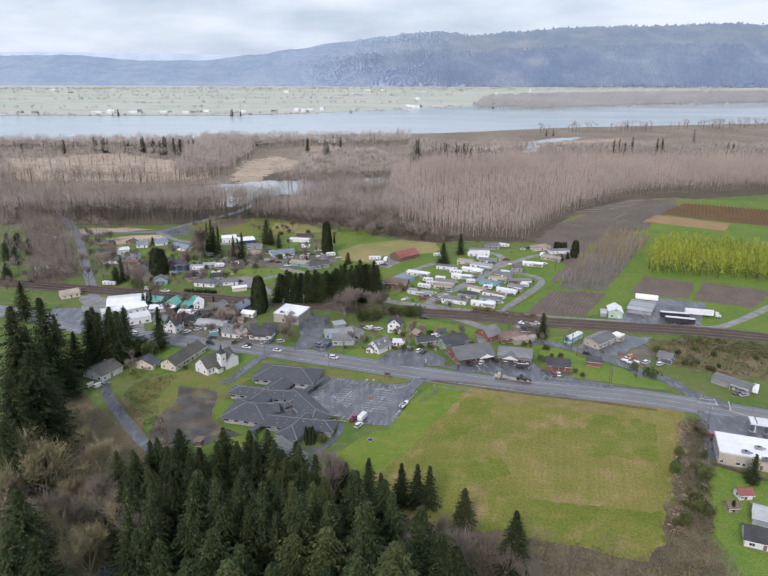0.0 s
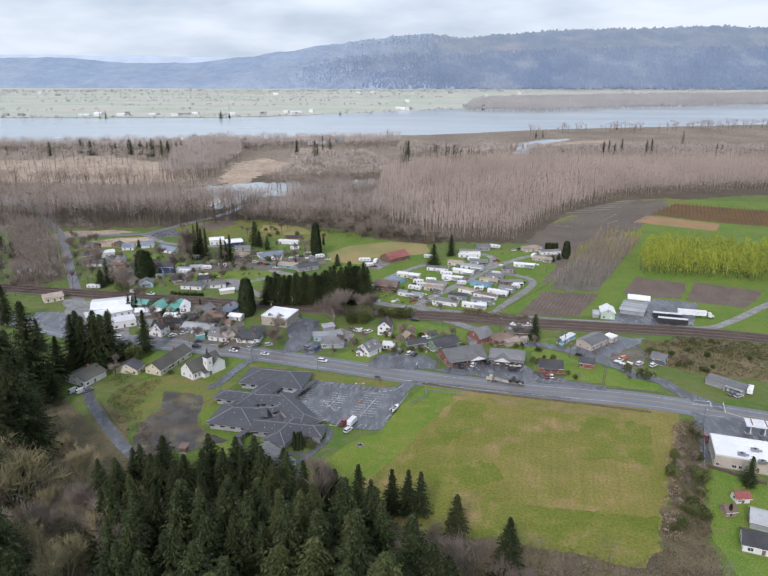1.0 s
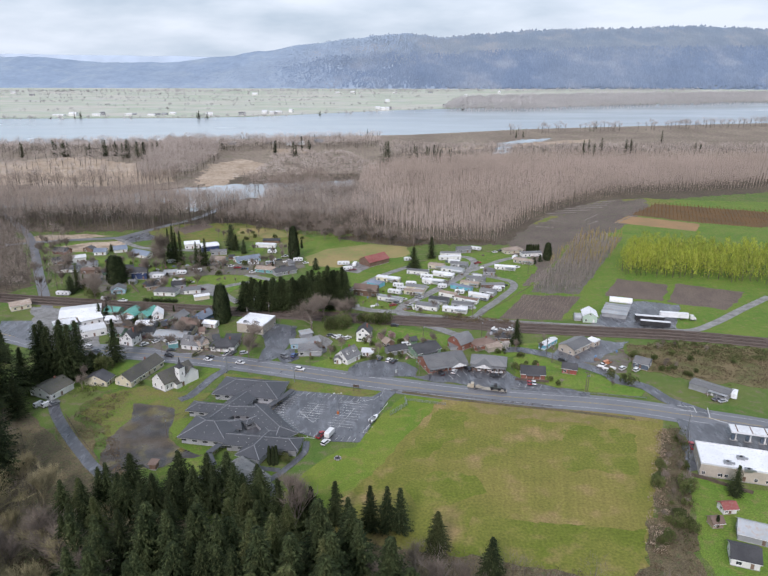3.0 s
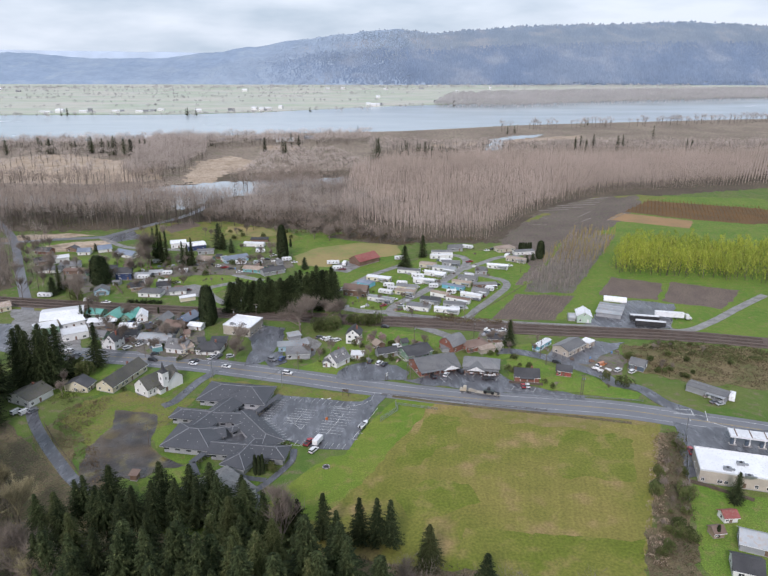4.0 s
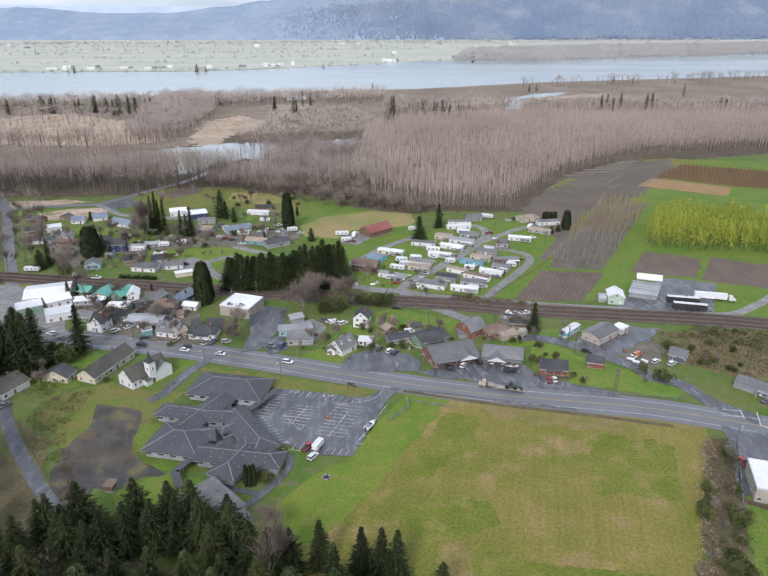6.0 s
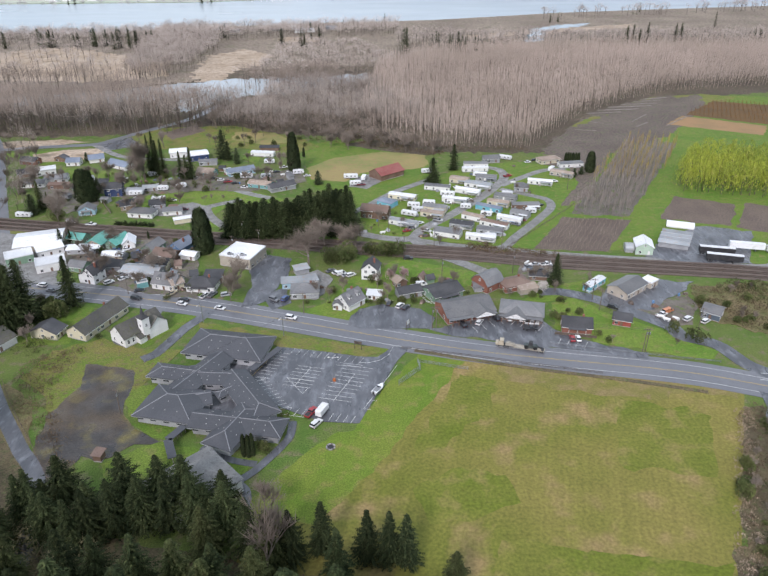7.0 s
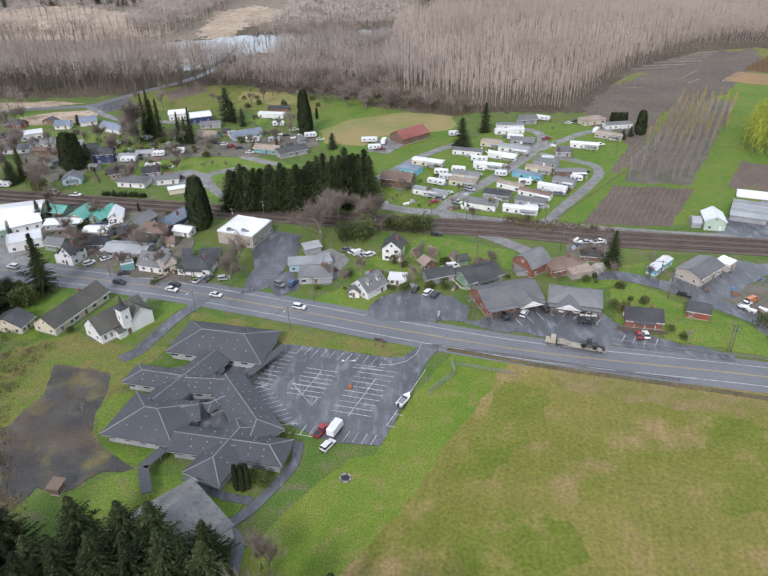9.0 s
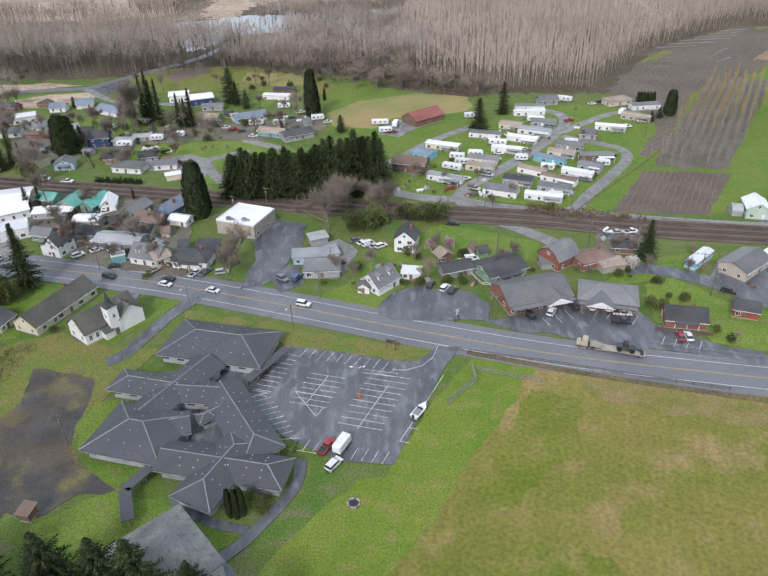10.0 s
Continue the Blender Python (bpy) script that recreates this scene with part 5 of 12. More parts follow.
def eatery(x, y, rot, L, W, wall, label, entry, name="restaurant"):
    """A roadside house of business with a white-fronted entrance gable over a row of posts."""
    h = house(x, y, rot, L, W, 3.3, 3.0, "gable" if wall == "wall_brick" else "hip", wall, "roof_grey", label, name=name, category="restaurant", bare=True)
    a, w, d = L * entry[0], L * entry[1], 3.2
    lo = [(a - w / 2, -W / 2 - d, 3.0), (a, -W / 2 - d, 5.3), (a + w / 2, -W / 2 - d, 3.0)]
    part("entrance_roof", hull(bmesh.new(), [(p[0], p[1] - 0.2, p[2] + 0.15) for p in lo[::-1]], [(p[0], 0.0, p[2] + 0.15) for p in lo[::-1]]), "roof_grey", h)
    part("entrance_gable", hull(bmesh.new(), [(p[0], p[1] - 0.3, p[2] + (0.1 if p[2] < 4 else -0.1)) for p in lo[::-1]], [(p[0], p[1] - 0.22, p[2] + (0.1 if p[2] < 4 else -0.1)) for p in lo[::-1]]), "wall_white", h)
    for i in range(8):
        u = -L / 2 + L * (i + 0.5) / 8
        part("post", boxes((u - 0.13, -W / 2 - 2.2, 0, u + 0.13, -W / 2 - 1.94, 3.0)), "wall_brown", h)
    part("porch_roof", boxes((-L / 2, -W / 2 - 2.5, 2.95, L / 2, -W / 2, 3.1)), "roof_grey", h)
    for i in range(7):
        u = (i + 0.5) / 7 - 0.5
        (door if i == 3 else window)(h, face_pose(L, W, "s", u, 0.1 if i == 3 else 1.6), *(("wall_white",) if i == 3 else (1.8, 1.2)))
    window(h, face_pose(L, W, "w", 0.2, 1.6), 1.4, 1.0)
    return h


def flatbed_truck(x, y, rot):
    """A low trailer with a tan gooseneck and a dark loader chained on it."""
    c = thing("flatbed_truck", x, y, rot, surface_z(x, y), "tan low-loader truck carrying a dark green wheel loader", "truck")
    part("bed", boxes((-9.0, -1.25, 0.75, 2.2, 1.25, 0.95)), "steel_load", c)
    part("chassis", boxes((2.2, -0.5, 0.8, 8.2, 0.5, 1.1)), "dark_metal", c)
    part("deck", boxes((2.0, -1.2, 1.1, 5.4, 1.2, 1.35)), "steel_load", c)
    part("gooseneck", prism([(1.0, .95), (2.2, .95), (4.4, 1.5), (4.4, 1.8), (2.6, 1.7)], 1.0), "steel_load", c)
    part("cab", prism([(5.9, .8), (8.9, .8), (9.0, 1.6), (7.9, 1.8), (7.5, 2.8), (6.0, 2.9)], 2.3), "paint_tan", c)
    part("windscreen", boxes((7.55, -1.0, 1.9, 7.8, 1.0, 2.65)), "window_glass", c)
    part("winch", boxes((3.2, -0.7, 1.35, 4.8, 0.7, 2.0)), "steel_load", c)
    part("machine_body", prism([(-6.4, 1.3), (-1.6, 1.3), (-1.4, 2.1), (-2.2, 2.5), (-4.2, 2.5), (-6.4, 2.2)], 1.8), "paint_dark_green", c)
    part("machine_cab", prism([(-4.6, 2.4), (-3.0, 2.4), (-3.2, 3.7), (-4.5, 3.7)], 1.4), "dark_metal", c)
    part("machine_arm", tube(bmesh.new(), (-5.8, 0, 2.2), (-8.0, 0, 1.3), 0.3, 0.2), "dark_metal", c)
    part("bucket", prism([(-8.8, .98), (-7.8, .98), (-7.7, 1.7), (-8.1, 1.3)], 2.2), "dark_metal", c)
    for px in (-5.6, -2.4):
        for k in (-1, 1):
            part("machine_wheel", tube(bmesh.new(), (px, k * 0.75, 1.6), (px, k * 1.2, 1.6), 0.65, 0.65, 14), "rubber", c)
    for px in (-8.0, -6.9, 4.4, 5.5, 8.0):
        for k in (-1, 1):
            wheel(c, px, k * 1.05, 0.45, 0.32)
    return c


def boat(x, y, rot):
    c = thing("boat", x, y, rot, surface_z(x, y), "white motor boat on a trailer by the grass", "boat")
    lo = [(-2.6, -0.7, 0.6), (1.4, -0.7, 0.6), (2.6, 0, 0.75), (1.4, 0.7, 0.6), (-2.6, 0.7, 0.6)]
    up = [(-2.8, -1.1, 1.5), (1.5, -1.1, 1.55), (3.2, 0, 1.75), (1.5, 1.1, 1.55), (-2.8, 1.1, 1.5)]
    part("hull", hull(bmesh.new(), lo, up), "roof_white", c)
    part("windscreen", boxes((0.3, -0.8, 1.5, 0.42, 0.8, 2.1)), "window_glass", c)
    part("cover", boxes((-2.0, -0.8, 1.5, 0.2, 0.8, 1.7)), "wall_grey", c)
    part("outboard", boxes((-3.2, -0.25, 1.0, -2.8, 0.25, 2.0)), "dark_metal", c)
    part("trailer_frame", boxes((-2.6, -0.9, 0.4, 2.0, -0.8, 0.55), (-2.6, 0.8, 0.4, 2.0, 0.9, 0.55), (2.0, -0.1, 0.4, 4.2, 0.1, 0.55), (-2.6, -0.8, 0.4, -2.5, 0.8, 0.6), (3.9, -0.06, 0, 4.0, 0.06, 0.4)), "galvanised", c)
    for s in (-1, 1):
        wheel(c, -0.8, s * 1.0, 0.34)
    return c


def fuel_canopy(x, y, rot, L, W):
    c = thing("fuel_canopy", x, y, rot, surface_z(x, y), "white flat fuel station canopy over pumps", "canopy")
    part("canopy_roof", boxes((-L / 2, -W / 2, 4.6, L / 2, W / 2, 5.3)), "roof_white", c)
    for i in range(4):
        part("roof_beam", boxes((-L / 2 + L * (i + 0.4) / 4, -W / 2 + 0.3, 5.3, -L / 2 + L * (i + 0.4) / 4 + 0.4, W / 2 - 0.3, 5.42)), "roof_brown", c)
        u = -L / 2 + L * (i + 0.5) / 4
        part("post", boxes((u - 0.2, -0.2, 0, u + 0.2, 0.2, 4.6)), "trim", c)
        part("pump", boxes((u - 1.6, -0.4, 0, u - 0.6, 0.4, 1.9), (u - 1.7, -0.5, 1.9, u - 0.5, 0.5, 2.1)), "wall_slate", c)
        part("island", boxes((u - 2.0, -0.8, 0, u + 0.8, 0.8, 0.15)), "concrete", c)
    return c


def lot_lamp(x, y):
    c = thing("lot_lamp", x, y, 0, surface_z(x, y), "twin-headed lamp post on an orange base", "street lamp")
    part("base", tube(bmesh.new(), (0, 0, 0), (0, 0, 0.9), 0.55, 0.5, 10), "orange_paint", c)
    part("pole", tube(bmesh.new(), (0, 0, 0.9), (0, 0, 9.5), 0.1, 0.07, 8), "galvanised", c)
    for s in (-1, 1):
        part("arm", tube(bmesh.new(), (0, 0, 9.4), (s * 1.3, 0, 9.7), 0.05, 0.05), "galvanised", c)
        part("lamp_head", boxes((s * 1.55 - 0.35, -0.2, 9.62, s * 1.55 + 0.35, 0.2, 9.8)), "lamp_lens", c)
    return c


def far_house(x, y, rot, L, W, tall, white):
    h = thing("far_house", x, y, rot, 0.02, "small pale house near the far shore" if white else "small grey house in the lowland", "house", "far houses")
    part("wall", walls_mesh(L, W, tall, tall * 0.5, "gable"), "wall_white" if white else "wall_grey", h)
    e, r = L / 2 + 0.4, W / 2 + 0.4
    part("roof", hull(bmesh.new(), [(-e, -r, tall - 0.2), (-e, 0, tall * 1.5), (-e, r, tall - 0.2), (-e, 0, tall * 1.5 - 0.3)], [(e, -r, tall - 0.2), (e, 0, tall * 1.5), (e, r, tall - 0.2), (e, 0, tall * 1.5 - 0.3)]), "roof_white" if white else "roof_grey", h)
    return h


# ---- ground, water and ridge ----
def ground_sheet():
    """One sheet from behind the camera to the foot of the ridge; it lifts gently beyond the river."""
    bm = bmesh.new()
    xs = [-5200, -2600, -1300, -700, -350, 0, 350, 700, 1300, 2600, 5200]
    ys = [-900, -300, 0, 150, 300, 450, 700, 1000, 1500, 2000, 2600, 3200, 3800, 4600]
    grid = [[bm.verts.new((x, y, 0.0)) for x in xs] for y in ys]
    for a, b in zip(grid[:-1], grid[1:]):
        for i in range(len(xs) - 1):
            bm.faces.new((a[i], a[i + 1], b[i + 1], b[i]))
    return tagged(new("ground", mesh_of("ground", bm, "meadow")), "mottled green and brown grassland", "ground", kind="structure")


ground_sheet()


CREST = ((-3600, 118), (-2020, 126), (-1684, 131), (-1249, 104), (-965, 106), (-679, 135), (-472, 163), (-240, 198), (0, 226), (169, 247), (296, 251), (450, 232), (678, 249), (931, 268), (1311, 279), (1817, 293), (2456, 271), (3600, 250))


def crest_z(x):
    """Height of the skyline over the far valley at x."""
    for (xa, za), (xb, zb) in zip(CREST[:-1], CREST[1:]):
        if x <= xb:
            t = (x - xa) / (xb - xa)
            return za + (zb - za) * t * t * (3 - 2 * t)
    return CREST[-1][1]


def ridge_point(x, f):
    """A place on the slope, f running from its foot to the crest; shallow valleys run down it."""
    fold = noise.noise((x / 260, f * 1.6, 3.0)) + 0.5 * noise.noise((x / 90, f * 3, 7.0))
    y = 3190 + 510 * f + 70 * fold * math.sin(math.pi * min(1.0, f * 1.1))
    rough = 5 * noise.noise((x / 60, 5.0, f)) + 2.5 * noise.noise((x / 17, 9.0, f))
    return x, y, crest_z(x) * f ** 0.85 + rough * f


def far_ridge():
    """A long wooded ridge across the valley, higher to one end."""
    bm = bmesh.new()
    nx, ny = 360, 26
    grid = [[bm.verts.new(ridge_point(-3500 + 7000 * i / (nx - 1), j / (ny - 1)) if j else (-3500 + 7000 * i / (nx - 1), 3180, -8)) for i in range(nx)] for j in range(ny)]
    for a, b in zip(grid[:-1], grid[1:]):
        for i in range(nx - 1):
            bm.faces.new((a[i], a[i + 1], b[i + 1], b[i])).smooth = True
    return tagged(new("backdrop_ridge", mesh_of("backdrop_ridge", bm, "hazed_hill")), "distant wooded ridge coloured hazy blue", "ridge", kind="structure")


def ridge_forest(name, material, label, count, seed, band, tall, grain, over):
    """Conifers past counting on the ridge, standing where the felled ground leaves them."""
    rng = random.Random(seed)
    tris = []
    while count > 0:
        count -= 1
        x, f = rng.uniform(-900, 2600), rng.uniform(*band)
        thick = max(0.0, min(1.0, (x + 500) / 1300))
        edge = min(1.0, (f - band[0] + 0.04) / 0.12, (band[1] - f + 0.02) / 0.16)
        if rng.random() > (0.25 + 0.75 * thick) * edge or noise.noise((x / grain, f * 900 / grain, seed)) < over + rng.uniform(-0.3, 0.3):
            continue
        x, y, z = ridge_point(x, f)
        h = tall * rng.uniform(0.6, 1.3) * (0.2 + 0.8 * thick)
        r = h * 1.1
        for a in (0.4, 2.5, 4.6):
            tris.append(((x + r * math.cos(a), y + r * math.sin(a), z - 2), (x + r * math.cos(a + 2.1), y + r * math.sin(a + 2.1), z - 2), (x, y, z + h)))
    return tagged(new(name, leaf_mesh(name, tris, material)), label, "woodland", kind="stuff")


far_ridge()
ridge_forest("ridge_forest", "hazed_ridge_dark", "dark conifer forest coloured hazy blue on the lower slopes", 52000, 4, (0.0, 0.62), 11, 260, -0.75)
ridge_forest("ridge_forest", "hazed_ridge_mid", "grey-green forest coloured hazy on the upper slopes", 40000, 9, (0.35, 1.02), 8, 300, -0.75)


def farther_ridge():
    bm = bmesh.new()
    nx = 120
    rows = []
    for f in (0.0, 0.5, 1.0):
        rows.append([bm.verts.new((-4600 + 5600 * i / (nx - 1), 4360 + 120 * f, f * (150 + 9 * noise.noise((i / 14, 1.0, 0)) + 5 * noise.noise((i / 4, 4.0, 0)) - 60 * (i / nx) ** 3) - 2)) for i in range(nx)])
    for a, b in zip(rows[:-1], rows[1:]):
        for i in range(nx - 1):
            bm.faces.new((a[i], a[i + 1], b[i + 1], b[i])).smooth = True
    return tagged(new("backdrop_spur", mesh_of("backdrop_spur", bm, "pale_hazed_hill")), "distant ridge coloured pale and hazy under clouds", "ridge", kind="structure")


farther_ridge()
patch('woodland_ground', 'wood_floor', [(-3093.1, 1339.9), (-401.4, 585.0), (-282.8, 585.2), (-202.0, 583.3), (-116.6, 599.2), (-39.9, 582.8), (16.9, 558.9), (61.8, 534.2), (118.0, 530.5), (163.2, 541.9), (244.3, 605.5), (298.6, 696.4), (475.7, 746.0), (1179.1, 825.2), (2893.9, 1212.3)], 'brown leaf-strewn woodland floor', 'ground')
patch('far_plain', 'hazed_field', [(-5275.9, 1568.2), (-1391.9, 1647.0), (-940.7, 1676.9), (-408.0, 1696.4), (-232.7, 1745.6), (86.7, 1917.8), (307.0, 2018.7), (1295.8, 2327.5), (2517.4, 2495.6), (4731.2, 2396.6), (4738.2, 3460.3), (-5294.1, 3941.0)], 'green and tan fields across the river, paled by haze colour', 'ground')
patch('woodland_ground', 'hazed_floor', [(-3626.7, 904.8), (-501.5, 728.7), (-366.7, 753.8), (-270.0, 772.1), (-183.7, 792.2), (-150.4, 855.1), (-0.1, 893.8), (40.4, 953.7), (108.9, 1331.0), (-80.2, 1284.5), (-255.3, 1233.5), (-457.0, 1178.6), (-673.9, 1187.2), (-940.6, 1201.9), (-3628.6, 1261.9)], 'brown lowland ground paled with haze in its colour', 'ground')
patch('woodland_ground', 'hazed_floor', [(-31.1, 876.1), (198.9, 927.3), (593.1, 936.3), (1079.3, 899.2), (3357.8, 1037.1), (4727.4, 1817.1), (1763.2, 1733.0), (873.0, 1551.6), (524.3, 1475.3), (253.6, 1388.7), (108.9, 1331.0), (-81.2, 1300.7), (-259.8, 1256.2), (-138.2, 981.5)], 'brown leaf-strewn woodland floor', 'ground')
patch('woodland_ground', 'wood_floor', [(-327.6, 595.5), (-298.9, 595.3), (-238.7, 492.0), (-210.8, 440.3), (-220.8, 425.4), (-236.9, 419.9)], 'brown leaf-strewn ground beside the lane', 'ground')
patch('river', 'river_water', [(-5497.1, 1254.4), (-946.0, 1209.0), (-677.6, 1194.1), (-459.6, 1185.4), (-258.3, 1248.6), (-80.7, 1292.5), (108.3, 1322.5), (252.1, 1379.4), (341.1, 1419.8), (520.7, 1464.9), (866.7, 1540.1), (1735.0, 1704.6), (4906.4, 1820.1), (4910.6, 2431.0), (2576.9, 2555.9), (1282.0, 2302.1), (959.1, 2193.2), (616.5, 2091.9), (304.2, 1999.5), (86.7, 1917.8), (-230.9, 1731.1), (-404.8, 1682.7), (-933.5, 1663.6), (-1381.4, 1634.1), (-5499.7, 1573.4)], 'broad grey-blue river reflecting the cloudy sky', 'water')
patch('reed_bed', 'reed', [(-555.4, 983.1), (-481.5, 988.5), (-417.8, 1037.5), (-321.9, 974.7), (-243.9, 912.1), (-219.3, 822.8), (-280.8, 792.0), (-356.8, 799.8), (-458.5, 814.0)], 'tan reed meadow among bare trees', 'ground')
patch('reed_bed', 'reed', [(-193.9, 845.4), (-199.2, 954.6), (-164.7, 1010.5), (-122.5, 959.7), (-123.7, 890.8), (-146.8, 856.0), (-153.7, 793.1), (-174.8, 793.8)], 'tan reed meadow among bare trees', 'ground')
patch('reed_bed', 'reed', [(-34.4, 683.4), (-18.4, 743.6), (-8.9, 716.0), (-18.3, 675.0)], 'tan reed meadow among bare trees', 'ground')
patch('reed_bed', 'reed', [(-134.6, 1114.5), (-76.3, 1122.8), (-72.4, 1071.5), (-121.1, 1063.6)], 'tan reed meadow among bare trees', 'ground')
patch('reed_bed', 'reed', [(140.3, 1125.3), (283.0, 1189.0), (430.6, 1247.6), (425.4, 1208.3), (270.9, 1136.8), (143.9, 1093.3)], 'tan reed meadow among bare trees', 'ground')
patch('slough', 'river_water', [(-424.1, 729.2), (-355.3, 733.7), (-262.6, 742.1), (-193.1, 783.9), (-142.6, 803.5), (-74.9, 815.1), (-2.2, 830.0), (-1.7, 788.0), (-47.0, 763.9), (-69.8, 726.8), (-104.5, 727.9), (-130.7, 702.7), (-145.3, 675.1), (-156.2, 656.7), (-167.7, 679.7), (-172.6, 716.8), (-224.9, 701.6), (-331.1, 684.8), (-394.4, 679.0)], 'still slough water among bare trees', 'water')
patch('slough', 'river_water', [(218.9, 1060.0), (254.1, 1193.0), (319.6, 1248.6), (368.7, 1262.5), (338.6, 1218.8), (276.7, 1178.9), (241.7, 1059.4)], 'still slough water among bare trees', 'water')


# ---- fields ----
patch('farm_grass', 'lawn', [(66.5, 373.5), (101.3, 450.2), (138.8, 468.5), (182.3, 540.7), (199.0, 554.9), (273.4, 697.5), (320.1, 709.2), (439.3, 690.3), (393.9, 454.6), (318.6, 270.4), (172.9, 360.8), (130.7, 369.9)], 'bright green farm grass', 'ground')
patch('barn_pasture', 'lawn', [(-34.0, 474.1), (-43.2, 556.1), (-15.2, 570.2), (12.5, 539.8), (45.4, 518.9), (42.4, 478.6), (-4.0, 428.4)], 'green pasture by the barn', 'ground')
patch('dry_pasture', 'dry_meadow', [(-36.6, 501.6), (-19.5, 523.3), (12.5, 536.4), (41.6, 532.0), (44.6, 508.6), (36.4, 499.1), (0.2, 490.9), (-11.0, 473.4), (-31.5, 478.4)], 'dry tan pasture grass', 'ground')
patch('dry_pasture', 'wood_floor', [(-14.5, 555.0), (9.2, 573.3), (39.8, 555.6), (61.7, 538.0), (44.5, 527.5), (12.5, 539.8)], "reddish brown rough ground at the wood's edge", 'ground')
patch('ploughed_field', 'ploughed', [(85.1, 372.1), (110.0, 412.5), (145.6, 408.3), (120.3, 368.7)], 'dark ploughed field with faint rows', 'ground')
patch('ploughed_field', 'ploughed', [(161.5, 410.1), (183.3, 443.3), (211.9, 428.3), (194.0, 398.3)], 'dark ploughed field with faint rows', 'ground')
patch('ploughed_field', 'ploughed', [(196.9, 395.8), (218.5, 431.5), (256.0, 413.1), (227.7, 381.6)], 'dark ploughed field with faint rows', 'ground')
patch('orchard_ground', 'dirt_yard', [(115.0, 416.9), (194.4, 560.3), (228.7, 552.6), (145.9, 412.8)], 'bare ground of a young orchard', 'ground')
patch('clearing', 'clearcut', [(74.3, 432.4), (95.5, 460.0), (123.4, 515.5), (162.9, 601.5), (191.8, 638.9), (206.3, 592.5), (198.3, 560.9), (168.0, 520.0), (149.9, 482.5), (134.1, 444.0), (112.7, 429.7)], 'felled muddy grey-brown clearing', 'ground')
patch('rough_pasture', 'bank_grass', [(162.9, 601.5), (197.1, 642.3), (264.7, 703.0), (317.1, 714.4), (344.1, 700.4), (290.8, 654.0), (255.2, 609.9), (223.6, 569.9), (196.5, 555.6), (201.8, 585.1)], 'rough mottled green and brown ground', 'ground')
patch('clearing', 'clearcut', [(186.5, 642.6), (227.3, 675.2), (282.0, 711.1), (291.0, 697.8), (266.2, 670.1), (223.0, 648.7), (190.9, 628.5)], 'muddy strip heaped with brash', 'ground')
patch('clearing', 'clearcut', [(124.8, 529.6), (143.8, 572.3), (190.0, 625.1), (254.0, 686.5), (311.4, 710.2), (301.0, 665.1), (257.7, 609.8), (229.3, 569.8), (183.3, 540.3), (153.6, 512.4)], 'wide felled grey-brown clearing beside the plantation', 'ground')
patch('soil_field', 'ochre_soil', [(241.3, 605.6), (263.8, 631.7), (317.8, 597.1), (301.0, 570.1)], 'ochre tilled soil strip', 'ground')
patch('brush_field', 'red_brush', [(269.0, 635.9), (313.9, 685.1), (408.7, 645.0), (432.6, 594.2), (366.3, 582.5), (321.7, 600.9)], 'reddish brown nursery field', 'ground')
patch('playing_field', 'field_turf', [(26.7, 286.3), (51.5, 279.9), (98.7, 266.9), (132.0, 257.0), (97.6, 188.6), (89.7, 177.7), (93.8, 98.4), (-60.4, 99.7), (-19.9, 208.7), (-8.5, 223.5), (11.8, 244.9)], 'worn green and tan playing field', 'ground')
patch('mown_turf', 'turf_green', [(88.0, 255.4), (102.7, 250.5), (115.8, 246.9), (105.1, 218.1), (92.8, 220.5), (79.3, 222.8)], 'greener mown square of the playing field', 'ground')
patch('mown_turf', 'turf_green', [(38.1, 269.1), (51.4, 265.4), (45.1, 250.0), (32.4, 236.4), (23.0, 228.3), (19.8, 232.6)], 'greener mown corner of the playing field', 'ground')
patch('mown_turf', 'turf_green', [(41.5, 198.1), (64.8, 192.9), (90.7, 188.5), (97.3, 189.0), (91.4, 179.8), (59.0, 132.9), (-0.6, 142.0), (36.2, 185.2)], 'greener mown edge of the playing field', 'ground')
patch('mown_turf', 'turf_green', [(18.4, 214.3), (32.5, 222.3), (45.6, 220.2), (46.9, 209.8), (33.0, 203.3), (22.0, 202.5)], 'greener mown patch of the playing field', 'ground')
patch('lot_verge', 'verge_turf', [(25.6, 286.3), (43.0, 282.6), (19.3, 242.4), (8.5, 223.2), (-7.9, 202.3), (-30.3, 206.8), (-17.1, 224.7), (-12.6, 229.7), (-9.3, 235.0), (1.7, 240.5), (10.3, 260.3)], 'bright green grass beside the parking lot', 'ground')
patch('road_verge', 'worn_grass', [(51.7, 281.2), (99.2, 268.3), (131.6, 257.9), (128.1, 253.9), (96.7, 261.2), (64.9, 267.6), (49.1, 275.3)], 'dry tan grass along the road ditch', 'ground')
patch('worn_turf', 'worn_grass', [(52.3, 273.5), (60.5, 271.7), (76.3, 267.0), (92.8, 262.5), (108.4, 260.2), (105.1, 253.2), (86.1, 255.8), (67.5, 260.6), (53.4, 265.5), (50.7, 269.5)], 'worn tan strip of the playing field', 'ground')
patch('brush_strip', 'brush_floor', [(127.5, 249.3), (133.8, 249.7), (137.1, 245.6), (123.8, 217.8), (107.4, 176.9), (96.8, 132.6), (59.0, 132.9), (91.1, 177.6), (112.3, 218.4)], 'brambly brown strip beside the field', 'ground')
